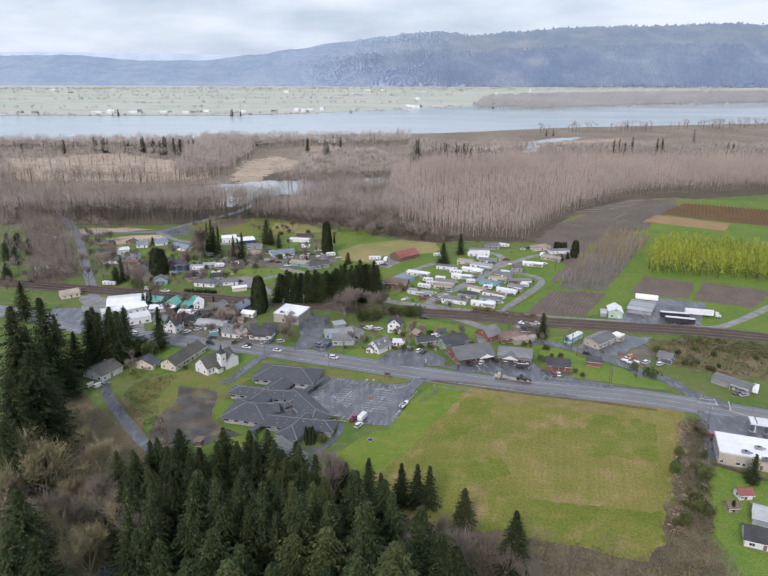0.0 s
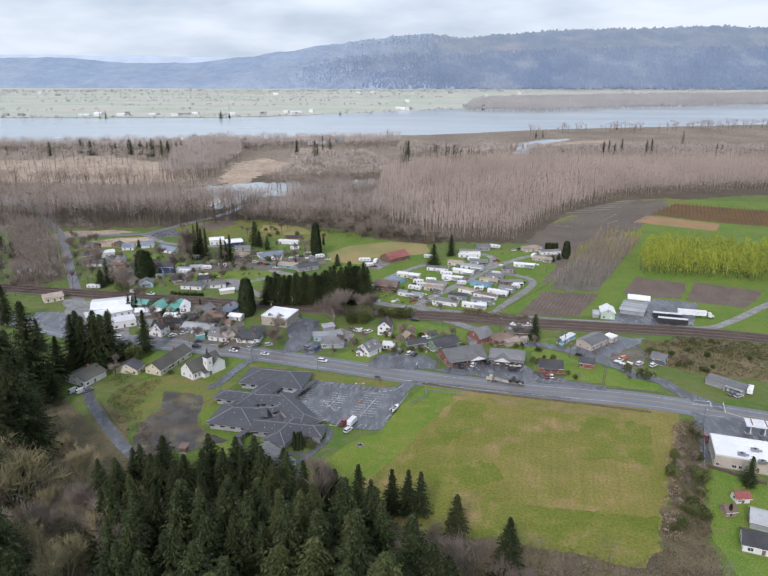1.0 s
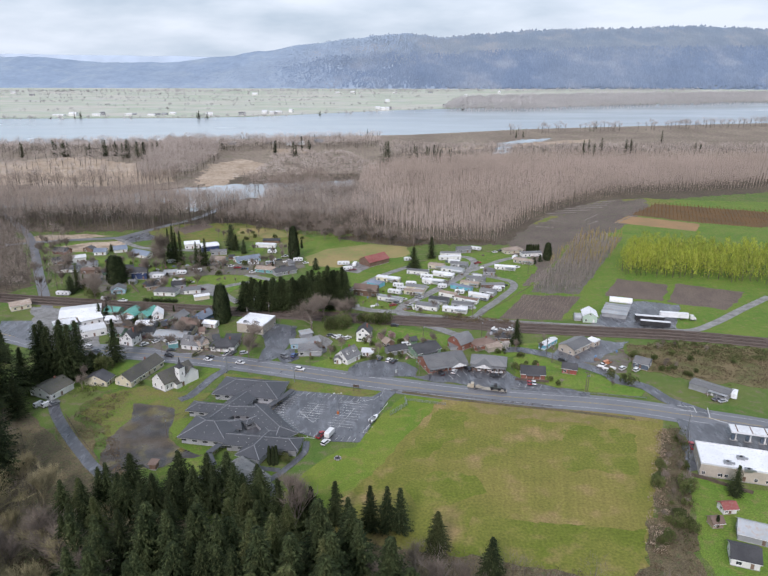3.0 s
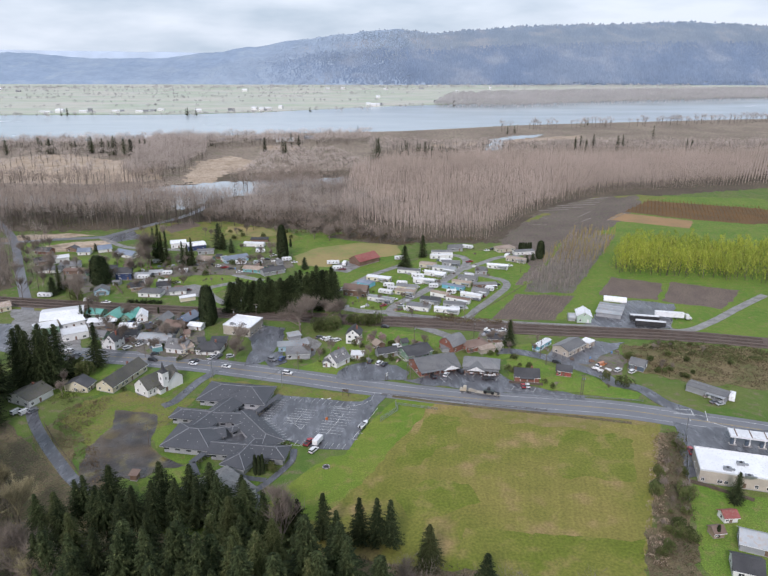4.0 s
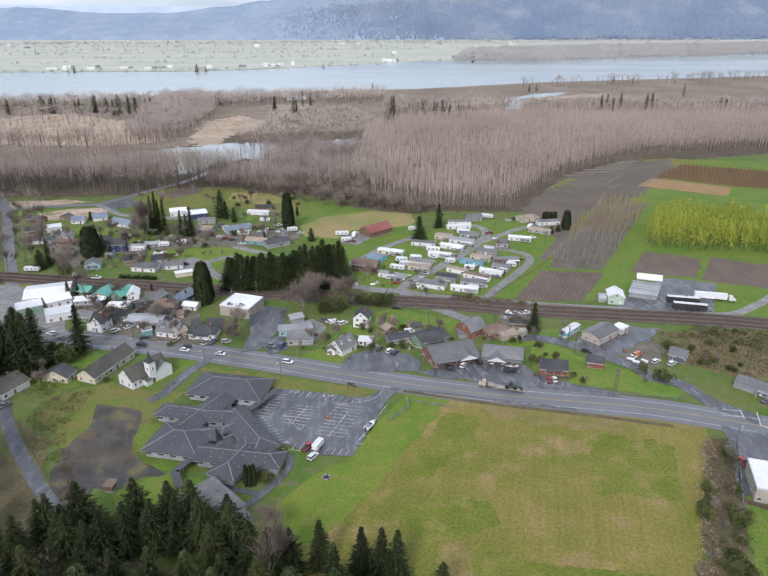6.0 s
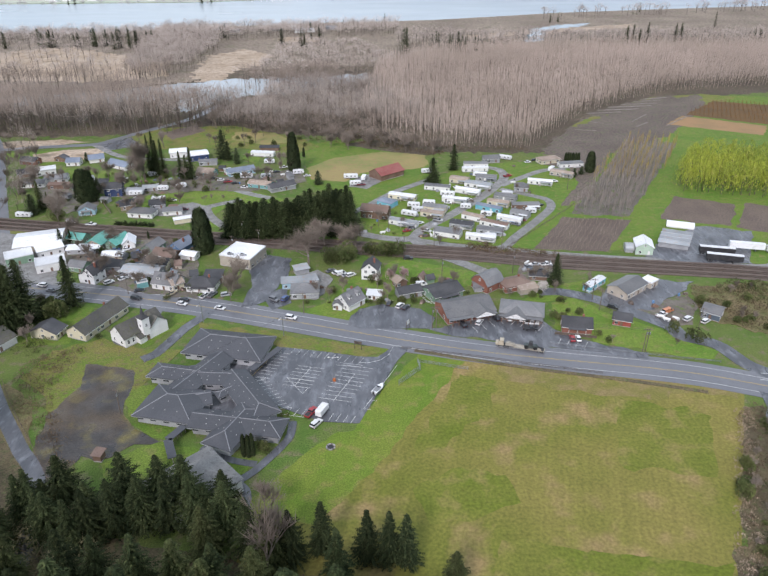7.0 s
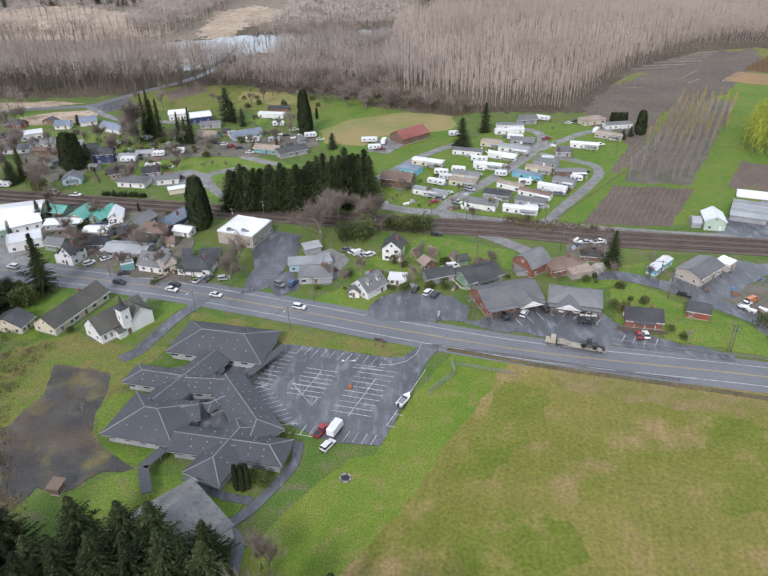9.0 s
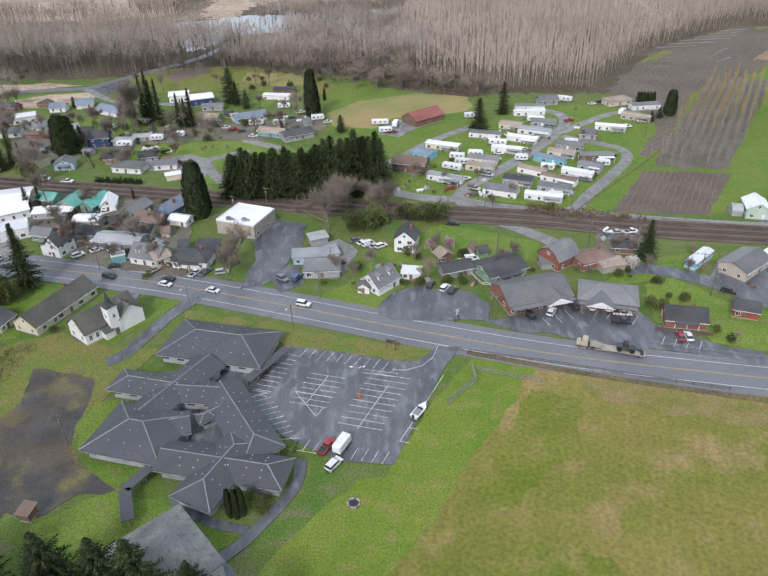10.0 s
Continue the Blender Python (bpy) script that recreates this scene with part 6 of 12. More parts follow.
patch('garden_lawn', 'lawn', [(123.2, 217.3), (142.1, 207.8), (217.8, 187.0), (207.9, 114.5), (108.7, 115.4), (108.2, 176.9), (116.4, 197.5)], 'green garden lawn', 'ground')
patch('yard_bank', 'dry_grass', [(-122.2, 261.1), (-119.2, 267.2), (-106.0, 257.3), (-95.0, 229.8), (-86.2, 218.6), (-71.3, 191.7), (-75.6, 191.9), (-87.9, 207.4), (-111.4, 237.2)], 'rough brown bank with brambles', 'ground')
patch('yard_grass', 'bank_grass', [(-115.5, 269.9), (-112.1, 287.1), (-95.9, 294.7), (-77.1, 287.4), (-64.6, 286.8), (-70.1, 267.7), (-74.1, 254.1), (-75.9, 241.5), (-82.8, 230.4), (-92.1, 242.3), (-104.2, 260.6)], 'mossy green yard grass', 'ground')
patch('school_yard', 'old_asphalt', [(-96.1, 278.2), (-78.0, 274.2), (-74.7, 266.0), (-75.1, 256.6), (-72.6, 249.1), (-68.9, 243.9), (-61.6, 238.5), (-57.2, 236.1), (-64.3, 233.9), (-74.2, 227.5), (-79.2, 230.4), (-84.0, 214.1), (-94.5, 229.8), (-97.5, 248.2), (-93.0, 265.0)], 'wet mossy old asphalt yard', 'ground')
patch('school_court', 'wet_asphalt', [(-60.4, 275.6), (-44.8, 281.9), (-33.9, 278.6), (-25.9, 254.6), (-34.5, 245.1), (-50.7, 247.4), (-61.9, 265.3)], 'dark paved courts between the school wings', 'ground')
patch('school_grass', 'lawn', [(-75.1, 256.6), (-72.0, 263.9), (-65.1, 266.0), (-67.0, 255.9), (-70.6, 247.9)], 'green grass by the school', 'ground')
patch('school_grass', 'lawn', [(-69.1, 244.5), (-52.5, 242.3), (-55.5, 236.4), (-61.2, 238.5)], 'green grass by the school', 'ground')
patch('school_grass', 'lawn', [(-72.2, 226.6), (-63.5, 232.9), (-57.1, 235.4), (-46.4, 233.4), (-42.3, 230.5), (-27.6, 227.8), (-29.3, 221.6), (-45.1, 215.3), (-65.2, 215.2)], 'green grass by the school', 'ground')
patch('verge', 'bank_grass', [(-61.9, 307.3), (-27.9, 296.3), (3.3, 288.1), (14.2, 287.1), (11.7, 283.6), (3.5, 281.0), (-27.7, 287.2), (-31.5, 290.8), (-60.8, 302.3)], 'grassy bank between road and parking lot', 'ground')
patch('church_lawn', 'lawn', [(-150.2, 323.2), (-125.0, 322.8), (-108.1, 318.7), (-107.9, 292.1), (-120.3, 289.3), (-137.4, 292.5)], 'green lawn with trees', 'ground')
patch('church_lawn', 'lawn', [(-84.0, 294.7), (-73.7, 304.2), (-72.5, 312.7), (-63.2, 312.5), (-65.5, 307.4), (-71.8, 297.6), (-79.4, 288.6)], 'green lawn by the church', 'ground')
patch('house_lawn', 'lawn', [(-12.3, 320.7), (-1.6, 344.6), (10.7, 353.3), (19.4, 362.6), (53.9, 347.9), (50.2, 335.1), (30.1, 331.5), (18.2, 327.7), (8.5, 324.1), (-1.4, 306.3), (-26.3, 311.8)], 'green lawn between houses', 'ground')
patch('house_lawn', 'lawn', [(81.5, 318.9), (91.9, 322.4), (103.9, 307.8), (115.6, 300.8), (127.4, 288.2), (135.1, 280.9), (128.5, 276.8), (102.5, 284.2), (90.7, 288.8), (90.8, 294.3), (78.1, 298.3)], 'green lawn with shrubs', 'ground')
patch('house_lawn', 'lawn', [(66.7, 319.2), (85.5, 334.4), (111.6, 342.3), (111.4, 335.5), (94.9, 326.2), (71.8, 317.2)], 'green lawn behind houses', 'ground')
patch('yard', 'dirt_yard', [(112.1, 312.8), (121.7, 316.2), (141.3, 327.2), (140.9, 315.9), (133.0, 300.6), (122.6, 300.8)], 'muddy yard with patches of grass', 'ground')
patch('scrub_bank', 'dry_grass', [(138.3, 308.0), (145.3, 331.5), (174.4, 335.7), (210.4, 325.2), (319.4, 245.5), (158.5, 292.8)], 'scrubby tan bank below the railway', 'ground')
patch('rail_bank', 'bank_grass', [(-205.2, 417.9), (-135.0, 405.8), (-84.4, 398.4), (-35.5, 389.2), (11.0, 382.4), (8.7, 372.9), (-57.1, 379.7), (-82.2, 380.4), (-129.7, 391.5), (-195.6, 400.1)], 'grassy railway bank', 'ground')
patch('north_lawn', 'lawn', [(-100.9, 459.6), (-65.9, 458.5), (-41.8, 442.4), (-74.4, 432.5), (-80.1, 422.4), (-72.2, 403.0), (-81.0, 404.4), (-93.4, 429.5), (-116.0, 423.3), (-131.1, 437.7), (-126.4, 456.4)], 'green common with a few small trees', 'ground')
patch('north_lawn', 'lawn', [(-204.0, 507.5), (-150.6, 495.9), (-117.6, 485.6), (-117.5, 464.2), (-163.1, 465.7), (-186.6, 488.0)], 'green lawn between cottages', 'ground')
patch('north_lawn', 'lawn', [(-83.3, 523.4), (-80.7, 545.5), (-68.2, 551.0), (-71.9, 512.7)], 'green lawn between cottages', 'ground')
patch('north_lawn', 'lawn', [(-251.8, 540.4), (-212.1, 548.0), (-202.1, 517.3), (-235.7, 508.5)], 'green lawn by the lane', 'ground')
patch('reed_edge', 'reed', [(-232.2, 537.5), (-212.1, 548.0), (-186.6, 551.7), (-180.4, 527.0), (-201.1, 522.5), (-221.4, 518.1)], 'rough tan grass by the lane', 'ground')
patch('reed_edge', 'reed', [(-277.3, 550.4), (-267.3, 570.3), (-227.5, 575.1), (-203.3, 568.0), (-256.6, 549.6)], 'rough tan grass by the lane', 'ground')
patch('rough_pasture', 'bank_grass', [(-194.1, 561.0), (-161.1, 606.9), (-103.6, 611.5), (-44.3, 570.1), (-31.8, 550.2), (-47.7, 533.9), (-91.6, 549.8), (-143.4, 546.8)], 'rough green and brown pasture behind the cottages', 'ground')
patch('rough_pasture', 'dry_meadow', [(-100.0, 593.1), (-69.0, 589.2), (-50.9, 563.6), (-71.6, 556.6), (-99.3, 570.6)], 'dry tan rough pasture', 'ground')
patch('paved_yard', 'wet_asphalt', [(-196.5, 563.5), (-176.7, 578.6), (-160.6, 557.3), (-183.2, 545.9)], 'wet paved yard by the road', 'ground')
patch('kitchen_garden', 'ploughed', [(-156.6, 591.9), (-136.0, 615.5), (-123.7, 596.7), (-143.5, 572.1)], 'dark tilled garden beds', 'ground')
patch('park_lawn', 'lawn', [(-2.9, 389.5), (1.3, 423.4), (42.1, 476.0), (68.5, 502.8), (102.2, 511.6), (135.0, 495.6), (133.5, 468.7), (106.3, 417.2), (72.2, 374.0), (29.4, 385.9)], 'green grass between mobile homes', 'ground')
patch('woodland_edge', 'brush_floor', [(-150.1, 66.1), (118.6, 64.0), (103.7, 158.2), (39.1, 177.6), (-20.6, 190.1), (-66.3, 201.2), (-84.3, 217.1), (-97.5, 230.0), (-112.6, 244.2), (-135.8, 268.8), (-151.1, 277.7)], 'brown brambly ground beneath the trees', 'ground')


# ---- roads and yards ----
road('road_main', 'road_asphalt', [(-338.6, 407.2), (-210.0, 365.7), (-155.4, 340.9), (-123.9, 333.7), (-96.1, 327.6), (-65.0, 319.4), (-25.7, 306.6), (10.2, 294.4), (52.7, 281.9), (112.8, 269.9), (142.5, 259.8), (171.6, 248.9), (240.0, 219.4)], 15.0, 'wet grey two-lane highway with shoulders', category='road')
road('road_side', 'road_asphalt', [(-387.2, 720.8), (-290.3, 594.4), (-257.6, 542.1), (-223.9, 474.8), (-191.4, 411.6), (-173.7, 377.2), (-156.9, 353.2)], 6.5, 'wet side road to the river lowland', category='road')
road('road_lane', 'gravel', [(26.8, 387.6), (34.1, 371.3), (45.1, 361.1), (56.3, 350.0), (63.0, 341.1)], 6.0, 'pale worn lane across the railway', category='road')
road('road_lane', 'wet_asphalt', [(78.2, 328.5), (87.8, 328.3), (101.1, 321.5), (112.3, 311.0), (123.6, 299.1), (125.4, 292.2), (135.8, 286.0), (140.8, 273.3), (147.5, 265.9), (153.3, 259.7)], 6.5, 'wet lane behind the houses', category='road')
road('park_road', 'gravel', [(-13.6, 413.9), (1.1, 428.3), (19.9, 454.3), (42.1, 476.0)], 5.0, 'pale gravel road of the mobile home park', category='road')
road('park_road', 'gravel', [(-4.3, 396.4), (11.0, 388.0), (26.0, 385.9), (32.5, 397.2), (51.7, 420.0), (70.6, 445.0), (83.5, 466.1), (89.8, 480.6), (88.4, 494.4), (78.9, 500.5)], 6.0, 'pale gravel road of the mobile home park', category='road')
road('park_road', 'gravel', [(26.0, 385.4), (47.0, 377.2), (68.7, 373.6), (80.6, 388.5), (97.7, 412.2), (106.8, 427.3), (107.6, 438.0), (102.5, 444.1), (83.5, 457.9)], 5.0, 'pale gravel road of the mobile home park', category='road')
road('park_road', 'gravel', [(84.5, 463.6), (98.3, 476.8), (116.1, 491.6), (132.1, 495.7)], 5.0, 'pale gravel road of the mobile home park', category='road')
road('village_lane', 'gravel', [(-119.6, 493.1), (-105.8, 485.3), (-91.5, 474.3), (-71.1, 457.1), (-52.9, 445.8)], 5.0, 'narrow pale village lane', category='road')
road('village_lane', 'gravel', [(-71.3, 404.1), (-77.9, 412.4), (-84.3, 423.8), (-85.2, 433.5), (-68.6, 443.2)], 5.0, 'narrow pale village lane', category='road')
road('lowland_road', 'road_asphalt', [(-278.9, 541.4), (-256.6, 549.6), (-226.1, 556.6), (-197.3, 561.6), (-185.4, 576.2), (-171.2, 597.3), (-144.8, 636.4), (-131.8, 683.5)], 7.0, 'wet road along the woods', category='road')
road('lowland_road', 'gravel', [(-196.3, 559.2), (-169.4, 532.0), (-147.9, 525.8), (-114.2, 519.4)], 5.0, 'pale gravel drive by the cottages', category='road')
road('farm_road', 'gravel', [(72.8, 371.4), (97.7, 365.7), (128.2, 360.2), (158.7, 357.0), (186.5, 350.3), (207.7, 360.8), (235.9, 381.9), (266.3, 403.9)], 5.0, 'muddy gravel farm road beside the railway', category='road')
road('hill_lane', 'wet_asphalt', [(-132.5, 282.1), (-126.4, 270.4), (-114.1, 252.7), (-99.4, 234.0), (-86.5, 216.9), (-78.3, 181.2), (-84.3, 155.6), (-86.3, 117.0)], 4.6, 'wet lane curving under the trees', category='road')
road('church_lane', 'wet_asphalt', [(-59.4, 315.6), (-62.6, 308.7), (-66.1, 302.4), (-70.0, 291.4), (-72.8, 284.1), (-76.7, 280.5)], 4.4, 'wet drive beside the church', category='road')
patch('church_yard', 'wet_asphalt', [(-91.3, 291.2), (-89.6, 306.1), (-85.1, 317.6), (-79.2, 315.3), (-80.1, 307.6), (-84.8, 301.0), (-84.7, 288.7)], 'wet paving between hall and church', 'ground')
patch('side_paving', 'wet_asphalt', [(-201.7, 377.6), (-181.0, 377.3), (-140.5, 358.0), (-135.9, 340.7), (-172.6, 347.7), (-196.0, 362.2)], 'wet paved junction', 'ground')
patch('parking_lot', 'wet_asphalt', [(-27.0, 287.7), (-11.5, 284.5), (2.3, 280.8), (9.0, 280.3), (14.6, 286.8), (21.6, 287.0), (16.2, 278.0), (3.1, 243.4), (-8.1, 244.4), (-17.0, 248.6), (-24.0, 252.7), (-34.7, 267.2), (-33.1, 275.3)], 'wet dark parking lot with white bays', 'ground')
patch('dark_yard', 'wet_asphalt', [(103.0, 321.5), (110.9, 333.9), (130.9, 339.7), (148.7, 335.1), (120.0, 312.0), (109.7, 314.0)], 'wet dark yard round a workshop', 'ground')
patch('shop_lot', 'wet_asphalt', [(-49.3, 354.7), (-45.2, 369.1), (-31.4, 363.8), (-31.3, 345.3), (-38.2, 323.0), (-47.5, 316.8), (-46.3, 337.1)], 'wet asphalt parking lot', 'ground')
patch('house_lot', 'wet_asphalt', [(-3.0, 303.2), (1.6, 316.2), (11.0, 318.5), (26.6, 315.2), (32.2, 307.6), (30.0, 300.0), (16.6, 299.7), (1.9, 300.4)], 'wet parking lot beside the highway', 'ground')
patch('roadside_apron', 'wet_asphalt', [(28.8, 299.0), (40.3, 303.1), (73.4, 301.1), (77.6, 295.9), (91.2, 287.4), (108.3, 280.9), (106.5, 277.0), (83.2, 283.8), (57.7, 289.7), (37.6, 294.3)], 'wet asphalt apron along the highway', 'ground')
patch('restaurant_lot', 'wet_asphalt', [(35.7, 300.6), (57.6, 310.3), (74.5, 304.9), (78.1, 298.3), (87.4, 288.8), (71.3, 284.7), (44.5, 294.2)], 'wet forecourt with parking bays', 'ground')
patch('station_lot', 'wet_asphalt', [(137.5, 257.5), (141.5, 253.8), (189.0, 246.3), (226.5, 206.9), (152.1, 226.4), (124.5, 219.2)], 'wet forecourt of a fuel station', 'ground')
patch('farm_yard', 'wet_asphalt', [(136.5, 362.4), (146.8, 374.9), (177.9, 399.4), (201.5, 390.0), (182.5, 354.2), (153.5, 354.9)], 'dark wet farm yard', 'ground')
patch('car_yard', 'gravel', [(-7.9, 464.8), (-2.6, 483.7), (9.1, 490.5), (11.9, 472.6), (3.4, 460.4)], 'gravel parking by the barn', 'ground')
patch('gravel_yard', 'gravel', [(-118.2, 430.3), (-96.1, 440.3), (-85.2, 433.5), (-82.2, 409.4), (-92.1, 419.4), (-112.5, 419.9)], 'muddy gravel yard', 'ground')
patch('gravel_yard', 'dirt_yard', [(-160.8, 459.9), (-105.8, 485.3), (-76.1, 484.3), (-42.6, 501.8), (-34.0, 474.1), (-65.9, 458.5), (-99.5, 459.6), (-137.6, 449.0)], 'muddy yard with clutter', 'ground')
patch('gravel_yard', 'dirt_yard', [(-151.5, 387.5), (-81.9, 388.6), (-66.4, 325.5), (-89.0, 329.8), (-112.6, 340.5), (-142.1, 366.3)], 'muddy gravel yards between houses', 'ground')
patch('gravel_yard', 'dirt_yard', [(-201.5, 475.2), (-166.3, 474.1), (-149.8, 438.3), (-162.6, 424.6), (-184.8, 439.3)], 'muddy yards between cottages', 'ground')
patch('gravel_yard', 'gravel', [(-27.9, 324.7), (-16.3, 323.7), (-9.7, 342.6), (-18.5, 351.7), (-28.3, 345.2)], 'gravel yard behind the houses', 'ground')
patch('gravel_yard', 'dirt_yard', [(76.8, 358.9), (93.1, 356.2), (87.6, 342.7), (71.0, 341.0)], 'muddy yard with junk by the railway', 'ground')
patch('gravel_yard', 'gravel', [(-195.6, 400.1), (-154.0, 393.2), (-132.2, 338.8), (-166.2, 345.9)], 'wet gravel forecourt', 'ground')
patch('house_drive', 'wet_asphalt', [(-39.4, 324.9), (-31.2, 336.7), (-27.4, 321.0), (-34.2, 315.6)], 'wet driveway', 'ground')
highway = bpy.data.objects["road_main"]
highway_line = smooth_line([(-338.6, 407.2), (-210.0, 365.7), (-155.4, 340.9), (-123.9, 333.7), (-96.1, 327.6), (-65.0, 319.4), (-25.7, 306.6), (10.2, 294.4), (52.7, 281.9), (112.8, 269.9), (142.5, 259.8), (171.6, 248.9), (240.0, 219.4)])
for off in (-0.18, 0.18):
    stripe(highway, highway_line, off, 0.16, "line_yellow", "centre_line")
for off in (-4.6, 4.6):
    stripe(highway, highway_line, off, 0.16, "line_white", "edge_line")
road('roadside_ditch', 'brush_floor', [(22.7, 284.4), (37.0, 279.8), (52.0, 275.3), (71.9, 270.0), (96.4, 264.0), (119.9, 257.2)], 1.8, 'dark muddy ditch along the highway', category='ditch')
mark(highway, 140.9, 264.0, 148.6, 262.1, 0.3)
mark(highway, 143.0, 267.7, 149.6, 266.2, 0.3)
mark(highway, 149.4, 265.8, 148.4, 261.3, 0.3)
mark(highway, 155.3, 265.5, 152.0, 256.8, 0.3)
mark(highway, 152.0, 256.8, 163.1, 247.6, 0.3)
forecourt = bpy.data.objects["restaurant_lot"]
bays(forecourt, (46.25, 300.73), (3.667, 1.962), (1.60, -4.43), 5, 0.16)
bays(forecourt, (64.95, 306.39), (3.210, -1.607), (-3.20, -4.59), 4, 0.16)
bays(forecourt, (78.78, 291.10), (3.167, -0.759), (-2.21, -3.86), 4, 0.16)


# ---- railway ----
road('railway_bed', 'ballast', [(-272.7, 427.7), (-185.9, 409.7), (-120.0, 397.6), (-44.0, 383.8), (6.4, 374.5), (54.4, 366.8), (95.5, 357.6), (178.6, 344.4), (222.6, 332.5), (302.8, 309.5)], 15.0, 'brown ballast bed of a double railway', category='railway')
def railway(pts):
    """Two tracks of steel rails on sleepers along the bed."""
    line = smooth_line(pts, 10)
    z = layer_z()
    for off in (-4.4, 0.0, 4.4):
        t = thing("railway_track", 0, 0, 0, z, "rusty steel railway track on dark sleepers", "railway track", "railway tracks")
        for r in (-0.72, 0.72):
            rail = ribbon(bmesh.new(), line, off + r, 0.12, 0.34, 0.16)
            bmesh.ops.remove_doubles(rail, verts=rail.verts, dist=0.005)
            part("rail", rail, "rail_steel", t)
        bm = bmesh.new()
        acc = 0.0
        for i in range(len(line) - 1):
            a, b = line[i], line[i + 1]
            d = (b - a)
            n = max(1, int(d.length / 0.75))
            s = side_of(line, i)
            u = d.normalized() * 0.13
            for k in range(n):
                c = a + d * (k / n) + s * off
                lo = [c - s * 1.3 - u, c - s * 1.3 + u, c + s * 1.3 + u, c + s * 1.3 - u]
                vs = [bm.verts.new((q.x, q.y, 0.0)) for q in lo] + [bm.verts.new((q.x, q.y, 0.2)) for q in lo]
                bm.faces.new(vs[4:])
                for e in range(4):
                    bm.faces.new((vs[e], vs[(e + 1) % 4], vs[(e + 1) % 4 + 4], vs[e + 4]))
        tagged(part("sleeper_row", bm, "sleeper", t), kind="stuff")


railway([(-272.7, 427.7), (-185.9, 409.7), (-120.0, 397.6), (-44.0, 383.8), (6.4, 374.5), (54.4, 366.8), (95.5, 357.6), (178.6, 344.4), (222.6, 332.5)])


# ---- houses south of the railway ----
house(-116.7, 343.8, -19.1, 5.6, 7.8, 5.2, 3.0, 'front', 'wall_white', 'roof_dark', 'white two-storey house with dark gabled roof', floors=2, stack=True)
house(-118.5, 344.7, 74.0, 8.0, 7.0, 4.0, 2.6, 'gable', 'wall_white', 'roof_dark', 'white wing of a gabled house with dark roof')
house(-127.9, 355.1, -14.5, 7.8, 6.0, 2.8, 1.8, 'gable', 'wall_green', 'roof_grey', 'small green house with grey roof')
house(-140.8, 387.2, -15.6, 8.7, 6.8, 2.8, 1.8, 'gable', 'wall_green', 'roof_teal', 'small green house with teal metal roof')
house(-128.8, 382.1, -8.9, 8.5, 11.0, 3.0, 2.2, 'front', 'wall_tan', 'roof_teal', 'tan house with teal metal roof', porch=1.5)
house(-119.1, 381.6, -20.7, 6.4, 11.2, 3.0, 2.2, 'front', 'wall_green', 'roof_teal', 'green house with teal metal roof')
house(-113.6, 381.2, 14.8, 5.7, 8.6, 3.0, 2.2, 'front', 'wall_white', 'roof_white', 'small house with white metal roof')
house(-100.0, 375.1, -18.7, 6.8, 10.3, 3.0, 2.2, 'front', 'wall_green', 'roof_grey', 'green house with grey roof and porch', porch=1.6)
house(-86.3, 375.9, -26.9, 7.1, 10.4, 3.2, 2.4, 'front', 'wall_blue', 'roof_blue', 'blue house with slate blue roof', stack=True)
house(-79.8, 365.9, -16.6, 7.4, 5.1, 2.8, 0.9, 'gable', 'wall_white', 'roof_white', 'white metal-roofed shed beside the lane', name='shed', category='shed')
house(-133.2, 374.1, 6.8, 15.0, 5.1, 2.6, 0.5, 'shed', 'wall_grey', 'roof_white', 'long low building with white flat roof')
house(-116.2, 366.7, -1.4, 9.6, 5.9, 2.8, 0.8, 'gable', 'wall_cream', 'roof_white', 'cream low house with pale roof')
house(-111.7, 355.8, -1.3, 6.4, 6.8, 2.8, 1.8, 'gable', 'wall_grey', 'roof_dark', 'grey house with dark roof')
house(-91.0, 366.6, -21.8, 11.2, 7.8, 2.9, 1.9, 'gable', 'wall_brown', 'roof_brown', 'brown house with brown roof')
house(-92.7, 357.5, -14.1, 12.3, 6.8, 3.0, 1.9, 'gable', 'wall_cream', 'roof_dark', 'cream house with dark roof')
house(-96.9, 349.1, -10.2, 17.2, 7.7, 3.2, 1.2, 'gable', 'wall_grey', 'roof_metal', 'long building with pale blue metal roof', name='workshop', category='workshop')
house(-82.5, 337.9, -16.0, 11.0, 8.6, 3.0, 3.4, 'gable', 'wall_white', 'roof_grey', 'white cottage with steep grey roof and dormers', dormers=2, stack=True)
house(-79.5, 336.5, 42.2, 5.3, 7.5, 3.4, 2.2, 'gable', 'wall_cream', 'roof_tan', 'cream gabled house with pale roof')
house(-93.6, 336.9, 25.2, 4.6, 2.7, 2.9, 0.3, 'flat', 'wall_teal', 'roof_metal', 'teal container shed beside the lane', name='shed', category='shed', bare=True)
house(-66.6, 335.8, -6.8, 12.2, 9.4, 3.0, 2.4, 'hip', 'wall_white', 'roof_dark', 'white house with dark hipped roof', stack=True, porch=1.2)
house(-63.5, 342.4, -1.3, 7.7, 6.8, 3.0, 0.8, 'shed', 'wall_brown', 'roof_dark', 'dark lean-to workshop beside the lane', name='workshop', category='workshop')
house(-53.8, 362.5, -20.1, 16.0, 15.4, 5.2, 0.2, 'flat', 'wall_beige', 'roof_white', 'beige block building with flat white roof', name='shop_building', category='shop')
